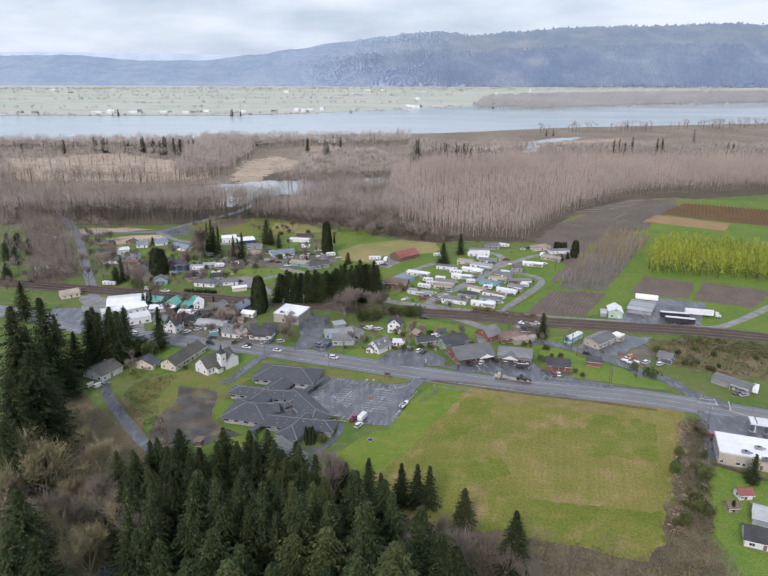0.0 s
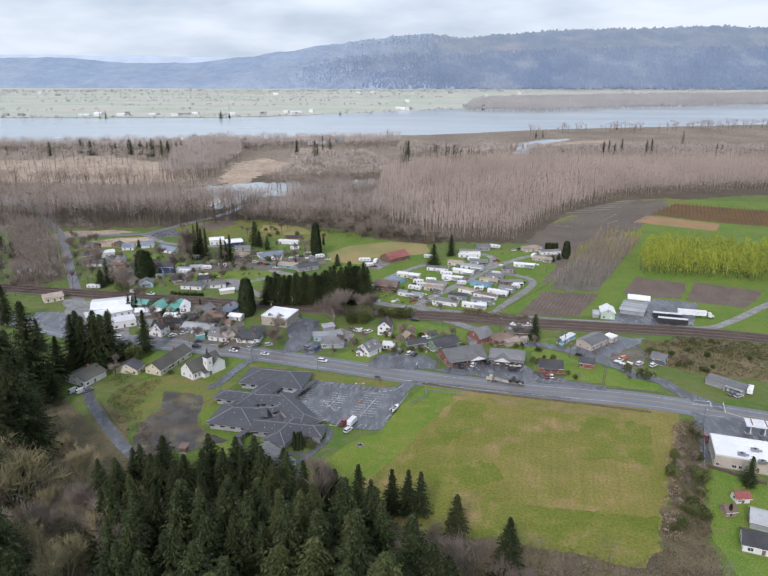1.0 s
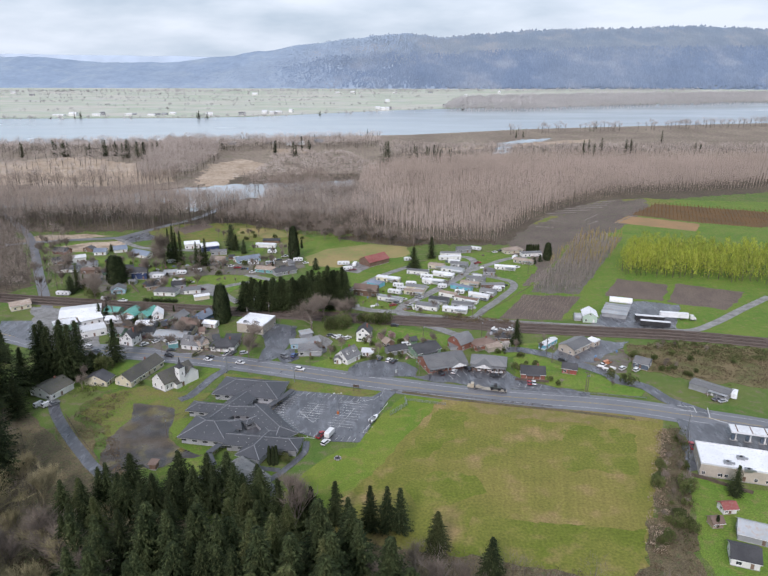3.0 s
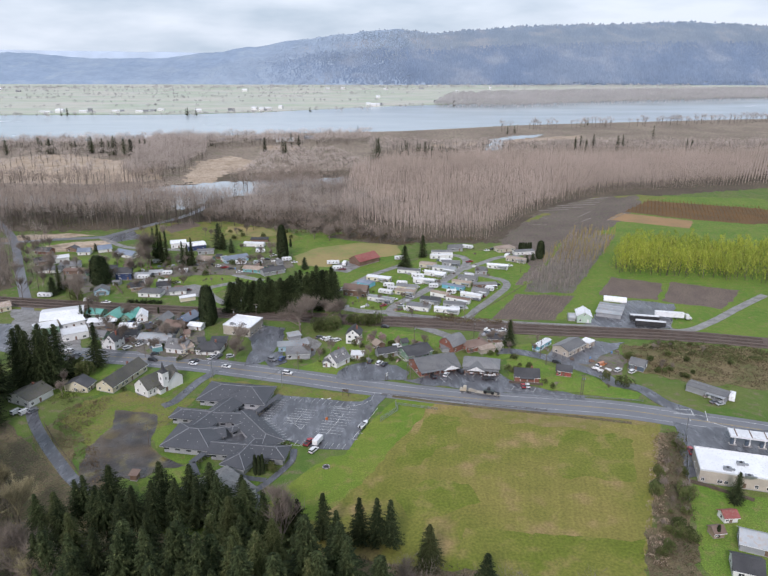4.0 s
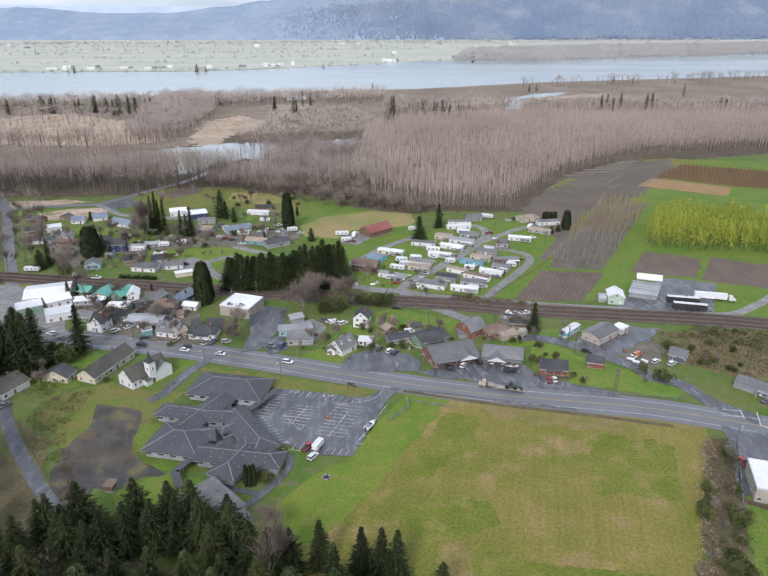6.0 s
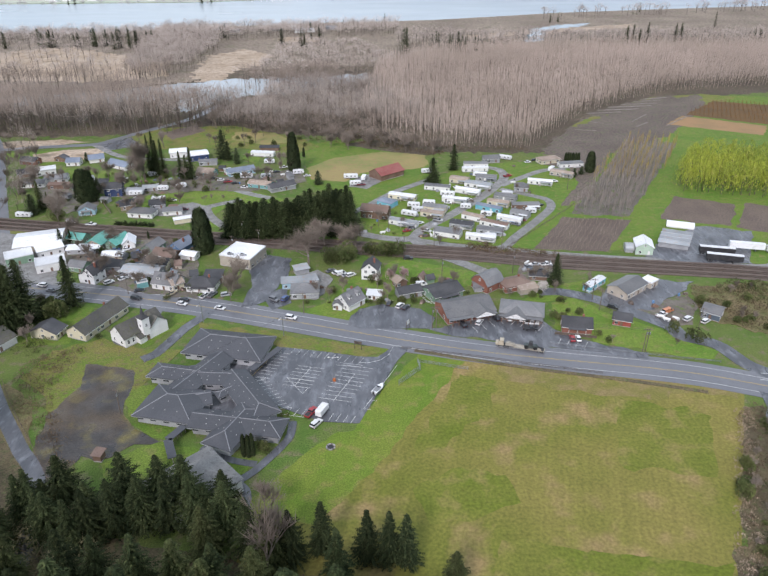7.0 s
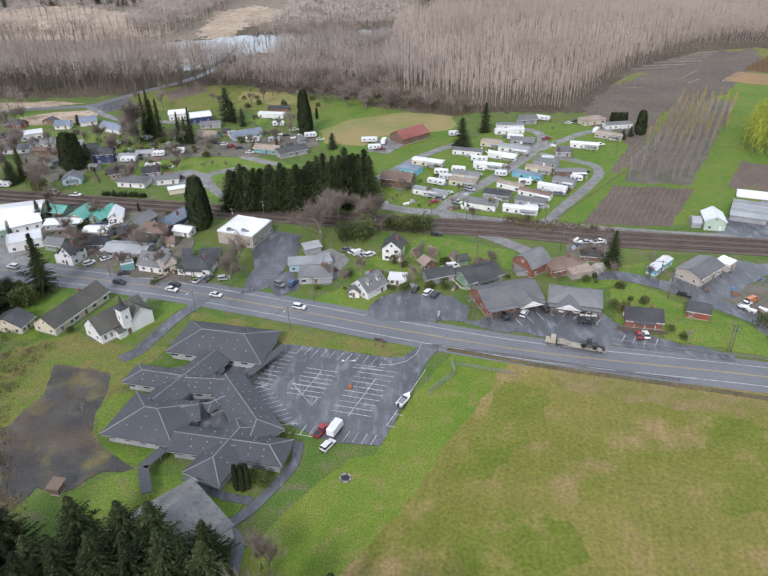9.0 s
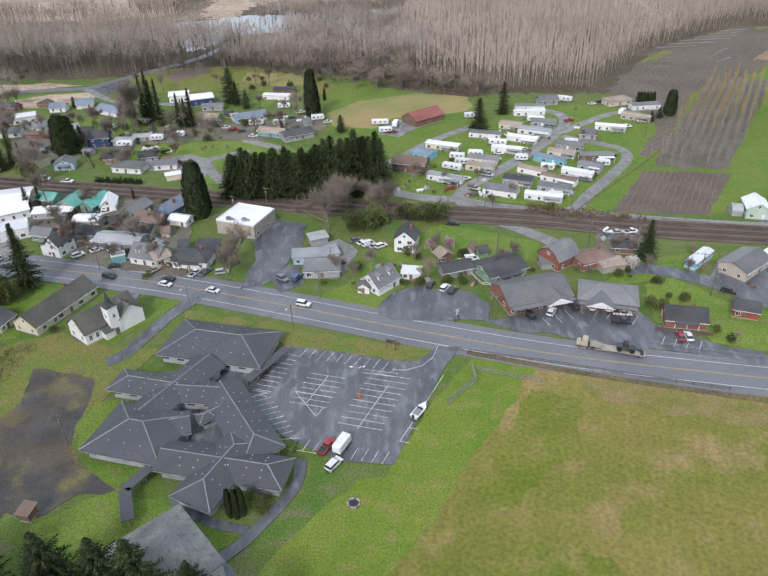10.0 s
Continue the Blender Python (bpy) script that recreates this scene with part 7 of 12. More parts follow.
house(-21.7, 328.8, 2.6, 11.5, 8.5, 3.0, 2.2, 'hip', 'wall_grey', 'roof_grey', 'grey house with hipped grey roof and white windows', stack=True)
house(-26.4, 336.3, 6.5, 12.0, 5.1, 3.0, 0.5, 'shed', 'wall_sky', 'roof_metal', 'pale blue outbuilding with metal roof', name='outbuilding', category='outbuilding')
house(-25.5, 350.0, 23.7, 6.2, 4.4, 2.4, 0.5, 'shed', 'wall_grey', 'roof_metal', 'open carport with grey metal roof', name='carport', category='carport', bare=True)
house(-2.3, 319.4, 47.1, 9.3, 8.4, 3.2, 3.6, 'gable', 'wall_white', 'roof_grey', 'white gabled house with steep grey roof and dormers', dormers=2, stack=True)
house(-6.8, 317.2, -11.8, 3.7, 5.1, 2.7, 1.2, 'front', 'wall_white', 'roof_grey', 'white garage beside a gabled house', name='garage', category='garage')
house(6.4, 344.9, -11.4, 7.2, 7.6, 5.4, 3.0, 'front', 'wall_white', 'roof_dark', 'white two-storey farmhouse with dark roof', floors=2, stack=True)
house(7.9, 325.0, -8.9, 5.7, 4.2, 2.4, 0.4, 'shed', 'wall_white', 'roof_white', 'white shed with flat roof', name='shed', category='shed')
house(18.9, 336.3, 28.0, 5.1, 4.4, 2.6, 1.6, 'front', 'wall_brown', 'roof_tan', 'dark shed with pinkish roof', name='shed', category='shed')
house(22.4, 327.5, 18.9, 10.1, 6.1, 2.8, 1.5, 'gable', 'wall_grey', 'roof_dark', 'grey-blue house with white windows and dark roof')
house(36.8, 327.4, 28.1, 14.1, 10.6, 3.0, 1.9, 'gable', 'wall_green', 'roof_dark', 'greenish building with dark roof and open porch', porch=2.0)
house(56.9, 333.9, 39.4, 9.9, 9.1, 4.0, 3.4, 'gambrel', 'wall_brick', 'roof_grey', 'red brick house with gambrel roof', floors=2)
house(68.4, 333.3, 21.6, 12.3, 7.8, 2.9, 1.6, 'hip', 'wall_brick', 'roof_brown', 'brick ranch house with brown roof', stack=True)
house(73.5, 329.0, 15.7, 8.1, 4.3, 2.5, 0.6, 'shed', 'wall_beige', 'roof_tan', 'beige carport beside the lane', name='carport', category='carport', bare=True)
house(80.8, 341.5, -7.7, 7.5, 5.0, 2.6, 1.0, 'gable', 'wall_brown', 'roof_dark', 'dark open shed with clutter around', name='shed', category='shed')
house(86.3, 298.6, -9.4, 11.0, 7.6, 3.0, 2.4, 'gable', 'wall_brick', 'roof_dark', 'red brick cottage with dark roof and white windows', porch=1.4, stack=True)
house(105.6, 302.6, -20.7, 6.7, 5.9, 3.0, 1.6, 'gable', 'wall_red', 'roof_dark', 'small red barn with dark roof', name='barn', category='barn')
house(116.0, 328.2, 38.6, 14.9, 9.4, 3.6, 1.7, 'gable', 'wall_beige', 'roof_grey', 'beige block workshop with grey gabled roof', name='workshop', category='workshop')
house(127.6, 333.6, 38.6, 5.6, 5.2, 2.9, 0.3, 'flat', 'wall_beige', 'roof_white', 'small beige flat-roofed annex', name='annex', category='annex')
house(143.6, 307.3, -37.5, 6.8, 7.8, 3.2, 1.6, 'gable', 'wall_slate', 'roof_grey', 'dark blue house with white windows and grey roof')
mobile_home(164.0, 280.0, -45.4, 17.0, 6.7, 'wall_grey', 'roof_grey', 'long grey mobile home with white windows and porch', 2.0)


# ---- church and school ----
house(-101.4, 306.0, 68.7, 24.1, 9.0, 3.2, 3.0, 'gable', 'wall_cream', 'roof_moss', 'long cream parish hall with mossy grey roof', name='parish_hall', category='hall', stack=True)
house(-117.8, 298.3, 78.5, 6.5, 11.1, 3.0, 2.6, 'gable', 'wall_cream', 'roof_dark', 'cream cottage with dark roof')
church(-83.2, 297.8, 52.7, 17.4, 9.1)
house(-135.9, 290.0, 63.5, 12.4, 12.9, 3.4, 2.4, 'gable', 'wall_white', 'roof_moss', 'white house with weathered grey-brown roof', stack=True)
school([(-45.5, 285.1, -12.0, 30.6, 17.0, 1, 1), (-52.2, 266.4, 61.4, 25.0, 10.0, 0, 0), (-60.4, 267.7, -12.6, 18.5, 8.6, 1, 0), (-46.2, 264.7, -5.0, 16.0, 8.4, 0, 0), (-33.4, 254.7, -56.8, 27.6, 10.4, 0, 1), (-35.2, 254.1, -55.0, 13.0, 5.6, 0, 0), (-41.4, 256.6, 40.0, 7.0, 4.0, 1, 0), (-56.6, 250.6, -13.3, 20.6, 17.0, 1, 1), (-51.0, 252.4, 16.0, 12.0, 8.2, 0, 0), (-34.2, 240.5, -10.8, 30.0, 9.4, 0, 1), (-34.7, 239.3, -113.5, 21.5, 10.6, 1, 1)], [[(-50.8, 240.2), (-54.3, 234.0), (-50.7, 225.9)], [(-35.2, 269.6), (-26.6, 283.6)]])
house(-41.7, 214.5, -137.0, 19.8, 17.5, 4.8, 4.0, 'hip', 'wall_white', 'roof_weathered', 'school gymnasium with weathered grey hipped roof', name='gymnasium', category='gymnasium', bare=True)
road('school_path', 'wet_asphalt', [(-18.0, 244.7), (-18.1, 238.1), (-20.2, 233.0), (-23.8, 227.1), (-26.9, 222.6), (-30.5, 218.5), (-28.3, 215.7), (-27.2, 212.5), (-27.3, 206.0)], 2.6, 'dark wet asphalt path beside the school', category='road')
road('school_path', 'wet_asphalt', [(-44.1, 233.3), (-37.6, 229.1), (-32.4, 226.9), (-26.6, 225.6)], 2.4, 'dark wet asphalt path beside the school', category='road')
def fire_pit(x, y):
    """A low ring of concrete blocks round dark ash."""
    f = thing("fire_pit", x, y, 0, surface_z(x, y), "round dark fire pit with block rim on the grass", "fire pit")
    for k in range(14):
        a = 6.2832 * k / 14
        bm = boxes((-0.28, -0.16, 0, 0.28, 0.16, 0.38))
        bmesh.ops.transform(bm, matrix=pose(1.25 * math.cos(a), 1.25 * math.sin(a), 0, 0, 0, math.degrees(a) + 90), verts=bm.verts)
        part("block", bm, "concrete" if k % 3 else "gutter_dirt", f)
    part("ash", tube(bmesh.new(), (0, 0, -0.05), (0, 0, 0.12), 1.1, 1.0, 14), "dark_metal", f)


def post_sign(x, y, rot, w=2.2, h=1.2, top=2.6, face="wall_white", label="white notice board on two dark posts"):
    """A board on two posts with plain bars for its writing."""
    s = thing("notice_board", x, y, rot, surface_z(x, y), label, "sign", "signs")
    for k in (-1, 1):
        part("post", boxes((k * w / 2 - 0.08, -0.08, -0.1, k * w / 2 + 0.08, 0.08, top)), "dark_wood", s)
    board = part("board", boxes((-w / 2 + 0.08, -0.06, top - h - 0.1, w / 2 - 0.08, 0.06, top - 0.1)), face, s)
    for k in range(3):
        part("text_bar", boxes((-w * 0.34, -0.075, top - 0.42 - k * 0.3, w * (0.34 - 0.08 * k), -0.061, top - 0.3 - k * 0.3)), "dark_metal", board)
fire_pit(-5.3, 232.5)
post_sign(1.8, 285.6, -13.9, 2.6, 1.3, 3.6, 'dark_wood', 'dark school notice board by the parking lot')
post_sign(20.9, 299.4, 55.9, 2.0, 1.6, 4.2, 'wall_white', 'white roadside business sign with dark lettering bars')


# ---- parking lot markings ----
lot = bpy.data.objects["parking_lot"]
bays(lot, (-21.63, 286.46), (2.553, -0.657), (-1.74, -3.74), 11)
mark(lot, -28.4, 284.2, -23.5, 282.8, 0.15, 'line_white')
bays(lot, (-29.27, 282.21), (-0.646, -1.839), (5.19, -1.39), 9)
mark(lot, -27.0, 287.8, -35.2, 268.7, 0.15, 'line_yellow')
bays(lot, (-33.60, 266.07), (1.027, -1.717), (4.31, 1.64), 10)
mark(lot, -34.1, 268.7, -30.0, 267.8, 0.15, 'line_white')
mark(lot, -30.0, 267.8, -33.5, 266.2, 0.15, 'line_white')
bays(lot, (-19.64, 275.57), (-0.671, -1.880), (9.70, -2.32), 7)
mark(lot, -14.7, 274.4, -19.2, 263.8, 0.15, 'line_white')
mark(lot, -22.6, 268.2, -16.2, 258.9, 0.15, 'line_white')
mark(lot, -16.2, 258.9, -14.6, 262.3, 0.15, 'line_white')
mark(lot, -22.5, 268.3, -13.0, 266.0, 0.15, 'line_white')
bays(lot, (-3.53, 275.62), (-0.795, -2.092), (10.70, -2.59), 10)
mark(lot, 1.2, 270.3, -5.9, 254.5, 0.15, 'line_white')
bays(lot, (-5.79, 275.64), (1.059, 1.266), (8.49, -1.68), 2)
bays(lot, (-19.08, 251.56), (2.404, -0.431), (-1.38, -3.46), 3)
bays(lot, (-5.23, 248.52), (2.364, -0.481), (-1.49, -3.61), 4)
mark(lot, -23.1, 248.6, -14.6, 246.6, 0.15, 'line_white')
mark(lot, -24.5, 251.0, -19.1, 251.6, 0.15, 'line_white')
mark(lot, -19.1, 251.6, -20.4, 248.1, 0.15, 'line_white')
mark(lot, 7.5, 257.0, 4.4, 250.6, 0.15, 'line_white')
mark(lot, 4.4, 250.6, 6.6, 250.0, 0.15, 'line_white')
mark(lot, 6.6, 255.0, 8.7, 254.5, 0.15, 'line_white')
mark(lot, 15.8, 274.6, 10.3, 262.8, 0.15, 'line_white')
mark(lot, 14.9, 287.4, 13.3, 282.0, 0.15, 'line_white')
mark(lot, 13.3, 282.0, 10.0, 278.3, 0.15, 'line_white')
mark(lot, 10.0, 278.3, 5.5, 276.6, 0.15, 'line_white')
mark(lot, 5.5, 276.6, 2.4, 276.9, 0.15, 'line_white')
mark(lot, 2.4, 276.9, 4.0, 279.9, 0.15, 'line_white')
lot_lamp(-6.0, 266.1)
boat(9.1, 259.6, 58.2)


# ---- north village ----
house(-203.9, 494.5, 25.7, 11.8, 7.9, 4.0, 1.0, 'gable', 'wall_white', 'roof_white', 'white-roofed workshop beside the lane', name='workshop', category='workshop')
house(-190.6, 480.1, 13.4, 12.9, 9.4, 3.0, 1.8, 'gable', 'wall_white', 'roof_grey', 'house with grey roof')
house(-183.5, 465.9, 2.0, 12.2, 3.4, 2.8, 0.8, 'shed', 'wall_brown', 'roof_brown', 'brown lean-to beside the lane')
house(-193.3, 513.8, 4.3, 8.7, 6.7, 2.8, 2.0, 'gable', 'wall_white', 'roof_blue', 'white cottage with slate blue roof')
house(-181.2, 521.2, 23.6, 9.4, 8.7, 2.8, 2.0, 'gable', 'wall_white', 'roof_blue', 'white cottage with slate blue roof')
house(-159.6, 506.5, -31.5, 17.5, 7.8, 2.8, 2.2, 'gable', 'wall_white', 'roof_blue', 'white cottage with slate blue roof')
house(-145.9, 454.5, 7.0, 9.8, 7.6, 5.2, 2.6, 'gable', 'wall_navy', 'roof_dark', 'dark blue two-storey house with dark roof', floors=2)
house(-159.4, 468.9, 20.5, 8.7, 7.8, 3.2, 2.0, 'hip', 'wall_grey', 'roof_dark', 'grey house with dark hipped roof')
house(-150.8, 425.1, 11.7, 8.6, 6.8, 3.0, 2.2, 'front', 'wall_sky', 'roof_grey', 'pale blue house with grey roof and porch', porch=1.6)
house(-131.1, 432.7, 19.0, 7.8, 7.8, 3.0, 2.2, 'gable', 'wall_tan', 'roof_dark', 'tan house with dark roof')
house(-119.0, 420.8, -9.6, 14.0, 7.6, 2.9, 2.0, 'hip', 'wall_white', 'roof_grey', 'white house with grey hipped roof')
house(-114.6, 433.7, 13.0, 8.3, 6.8, 2.8, 1.8, 'gable', 'wall_grey', 'roof_dark', 'grey house with dark roof')
house(-103.3, 423.5, 10.1, 9.9, 5.9, 2.8, 1.2, 'gable', 'wall_white', 'roof_grey', 'white house with grey roof')
house(-94.7, 410.6, 23.3, 9.0, 3.5, 2.8, 0.7, 'gable', 'wall_cream', 'roof_white', 'cream storage shed beside the lane', name='shed', category='shed', bare=True)
house(-134.0, 455.3, -1.9, 9.9, 5.0, 2.6, 0.4, 'shed', 'wall_grey', 'roof_metal', 'low shed with pale metal roof', name='shed', category='shed')
house(-126.8, 462.0, 9.2, 8.6, 5.1, 2.6, 0.8, 'gable', 'wall_grey', 'roof_metal', 'low shed with pale metal roof', name='shed', category='shed')
house(-113.1, 524.6, 21.5, 13.0, 11.2, 4.2, 0.8, 'gable', 'wall_navy', 'roof_white', 'navy shop with white roof', name='shop_building', category='shop')
house(-127.8, 530.2, 14.4, 11.2, 7.6, 4.0, 0.6, 'shed', 'wall_white', 'roof_white', 'white-roofed shop beside the lane', name='shop_building', category='shop')
house(-98.9, 489.1, -16.2, 11.1, 7.5, 3.0, 2.0, 'gable', 'wall_teal', 'roof_tan', 'teal house with tan roof')
house(-103.1, 511.3, 8.1, 11.5, 5.0, 2.8, 1.0, 'gable', 'wall_grey', 'roof_grey', 'grey outbuilding beside the lane', name='outbuilding', category='outbuilding')
house(-77.9, 491.2, 27.5, 16.9, 7.0, 3.0, 1.6, 'gable', 'wall_sky', 'roof_blue', 'blue-grey long house beside the lane')
mobile_home(-69.3, 529.9, -9.8, 16.1, 5.3, 'wall_white', 'roof_white', 'white mobile home by the pasture', 0)
house(-66.6, 542.9, -2.2, 13.3, 4.9, 2.6, 0.4, 'shed', 'wall_brown', 'roof_dark', 'dark carport beside the lane', name='carport', category='carport', bare=True)
house(-61.1, 466.0, -18.3, 14.3, 6.7, 2.9, 1.2, 'gable', 'wall_teal', 'roof_tan', 'low teal building with tan roof')
house(-48.1, 461.5, 29.7, 15.5, 7.1, 2.9, 1.8, 'gable', 'wall_grey', 'roof_dark', 'long house with dark roof')
house(-223.5, 516.2, -14.7, 12.3, 6.7, 3.0, 2.0, 'gable', 'wall_brick', 'roof_dark', 'brick house with dark roof')
house(-213.7, 490.6, 24.7, 11.5, 7.0, 3.0, 2.0, 'gable', 'wall_brown', 'roof_dark', 'brown house with dark roof')
house(-200.9, 471.0, 4.5, 14.1, 6.7, 2.8, 1.6, 'gable', 'wall_white', 'roof_grey', 'white house with grey roof')
house(-205.0, 522.1, -12.3, 8.0, 5.0, 2.6, 1.6, 'front', 'wall_brown', 'roof_dark', 'small brown cabin beside the lane', name='cabin', category='cabin')
house(-158.6, 383.6, 18.0, 21.5, 18.0, 3.6, 1.3, 'gable', 'wall_beige', 'roof_white', 'big white metal-roofed store', name='store_building', category='store', door_face='s')
house(-149.3, 373.1, 33.3, 11.6, 7.3, 3.4, 0.8, 'shed', 'wall_white', 'roof_white', 'white-roofed store annex beside the lane', name='annex', category='annex')
house(-160.0, 364.6, 30.6, 11.9, 9.0, 4.0, 0.2, 'flat', 'wall_green', 'roof_white', 'green flat-roofed store beside the lane', name='store_building', category='store')
house(-142.1, 357.4, 26.7, 12.7, 9.8, 3.8, 0.2, 'flat', 'wall_white', 'roof_white', 'white-roofed roadside shop beside the lane', name='shop_building', category='shop')
house(-200.9, 399.0, 34.3, 10.9, 9.1, 3.2, 1.4, 'gable', 'wall_cream', 'roof_tan', 'cream house with pale roof')
house(-247.1, 457.5, 27.0, 9.4, 7.1, 3.0, 1.6, 'gable', 'wall_white', 'roof_grey', 'white house with grey roof')
house(15.6, 484.2, 40.0, 18.7, 11.7, 3.6, 3.2, 'gable', 'wall_brown', 'roof_red', 'dark barn with rusty red metal roof', name='barn', category='barn', bare=True)


# ---- mobile home park ----
mobile_home(24.2, 442.7, -23.0, 16.2, 5.0, 'wall_cream', 'roof_white', 'cream mobile home with white roof', 2.5)
mobile_home(45.7, 457.9, -16.7, 15.3, 4.9, 'wall_white', 'roof_grey', 'white mobile home with grey roof', 0)
mobile_home(60.4, 471.1, -23.3, 11.4, 6.6, 'wall_cream', 'roof_tan', 'cream double-wide mobile home', 2.5)
mobile_home(72.7, 492.0, 4.6, 16.6, 3.7, 'wall_white', 'roof_white', 'white mobile home with white roof', 0)
mobile_home(77.4, 474.6, -13.8, 12.7, 5.7, 'wall_grey', 'roof_grey', 'grey mobile home with grey roof', 2.5)
mobile_home(70.8, 461.6, -25.6, 16.1, 5.8, 'wall_white', 'roof_metal', 'white mobile home with metal roof', 2.5)
mobile_home(63.1, 450.9, -26.4, 14.8, 4.2, 'wall_white', 'roof_white', 'white mobile home with white awning', 2.5)
mobile_home(53.7, 436.9, -19.3, 14.1, 3.7, 'wall_white', 'roof_white', 'white mobile home with white roof', 2.0)
mobile_home(41.4, 424.3, -19.1, 13.5, 5.8, 'wall_cream', 'roof_grey', 'cream mobile home with grey roof', 2.5)
mobile_home(39.4, 415.7, -19.0, 12.7, 4.2, 'wall_cream', 'roof_tan', 'cream mobile home with pinkish roof', 2.5)
mobile_home(23.2, 403.8, -26.4, 15.9, 4.2, 'wall_white', 'roof_metal', 'white mobile home with grey metal roof', 2.5)
mobile_home(45.2, 389.8, -22.4, 13.9, 6.7, 'wall_white', 'roof_grey', 'pale mobile home with grey roof', 0)
mobile_home(53.6, 400.2, -21.5, 12.1, 5.9, 'wall_grey', 'roof_dark', 'dark-roofed mobile home in the park', 2.0)
mobile_home(61.0, 410.4, -33.0, 12.1, 4.3, 'wall_white', 'roof_tan', 'white mobile home with pinkish roof', 0)
mobile_home(71.3, 423.5, -32.4, 14.5, 4.2, 'wall_turquoise', 'roof_blue', 'turquoise mobile home with blue-grey roof', 0)
mobile_home(77.9, 431.0, -24.8, 12.5, 4.2, 'wall_cream', 'roof_tan', 'cream mobile home with pale roof', 2.0)
mobile_home(83.6, 440.5, -25.8, 12.7, 5.0, 'wall_grey', 'roof_grey', 'grey mobile home with grey roof', 0)
mobile_home(79.9, 407.3, -29.4, 13.3, 3.8, 'wall_white', 'roof_white', 'white mobile home with blue band', 0, stripe='wall_blue')
mobile_home(70.7, 400.5, -31.9, 15.2, 3.8, 'wall_white', 'roof_brown', 'white mobile home with reddish roof', 2.0)
mobile_home(67.0, 391.8, -19.0, 13.3, 4.6, 'wall_grey', 'roof_grey', 'grey mobile home with grey roof', 2.0)
mobile_home(61.2, 383.5, -18.5, 14.8, 3.8, 'wall_white', 'roof_white', 'white mobile home with white porch', 2.0)
mobile_home(92.1, 426.4, 0.7, 15.3, 4.9, 'wall_brown', 'roof_grey', 'brown mobile home with grey roof', 2.5)
mobile_home(87.0, 414.6, -31.3, 10.3, 5.1, 'wall_grey', 'roof_grey', 'grey mobile home with low roof', 2.0)
mobile_home(74.4, 501.1, -2.2, 15.6, 4.9, 'wall_white', 'roof_grey', 'white mobile home with grey roof', 0)
mobile_home(109.1, 466.0, -18.0, 14.7, 4.1, 'wall_white', 'roof_white', 'white mobile home with white roof', 2.5)
mobile_home(126.4, 481.3, -30.8, 14.6, 5.0, 'wall_beige', 'roof_tan', 'beige mobile home with low roof', 2.0)
mobile_home(136.3, 499.8, 8.4, 15.8, 5.7, 'wall_white', 'roof_grey', 'white mobile home with grey roof', 0)
mobile_home(15.3, 432.5, -37.1, 9.7, 6.9, 'wall_turquoise', 'roof_blue', 'turquoise mobile home with blue-grey roof', 0)
house(8.6, 416.7, -16.7, 14.7, 8.3, 4.6, 2.2, 'gable', 'wall_brown', 'roof_brown', 'brown two-storey house with brown roof', floors=2)
house(95.6, 455.9, -13.3, 7.8, 6.5, 2.9, 2.0, 'hip', 'wall_grey', 'roof_grey', 'small grey house with hipped roof')
house(124.0, 509.6, 18.6, 14.1, 7.6, 2.9, 1.6, 'hip', 'wall_cream', 'roof_tan', 'cream house with tan roof')
house(86.0, 511.9, 8.8, 10.6, 5.8, 2.9, 1.8, 'gable', 'wall_grey', 'roof_grey', 'grey house with grey roof')


# ---- farm yard ----
house(167.5, 398.0, -20.0, 13.1, 5.2, 0.6, 2.2, 'hoop', 'wall_white', 'roof_white', 'white plastic hoop house', name='hoop_house', category='hoop house', bare=True)
house(137.5, 369.0, -12.4, 7.8, 9.9, 4.2, 2.2, 'front', 'wall_sage', 'roof_white', 'pale green barn with white roof', name='barn', category='barn', door_mat='wall_white')
house(131.0, 370.1, -9.2, 3.7, 5.8, 1.6, 2.0, 'hoop', 'wall_grey', 'roof_metal', 'small arched metal shed', name='shed', category='shed', bare=True)
house(153.9, 373.1, -23.6, 13.5, 4.3, 2.7, 0.7, 'gable', 'wall_grey', 'roof_metal', 'low farm shed bay with pale ribbed roof', name='farm_shed', category='farm shed', bare=True)
house(156.1, 377.1, -23.7, 13.5, 4.3, 2.7, 0.7, 'gable', 'wall_grey', 'roof_metal', 'low farm shed bay with pale ribbed roof', name='farm_shed', category='farm shed', bare=True)
house(158.3, 381.1, -23.7, 13.5, 4.3, 2.7, 0.7, 'gable', 'wall_grey', 'roof_metal', 'low farm shed bay with pale ribbed roof', name='farm_shed', category='farm shed', bare=True)
house(160.6, 385.2, -23.7, 13.5, 4.3, 2.7, 0.7, 'gable', 'wall_grey', 'roof_metal', 'low farm shed bay with pale ribbed roof', name='farm_shed', category='farm shed', bare=True)
semi_trailer(170.9, 363.9, -13.5, 15.7, 'dark_metal', 'black semi-trailer with white roof', '')
semi_trailer(170.8, 355.7, -15.6, 15.9, 'dark_metal', 'black semi-trailer with white roof', '')
semi_trailer(187.5, 368.4, -13.8, 15.8, 'roof_white', 'white semi-trailer with tractor', 'paint_white')


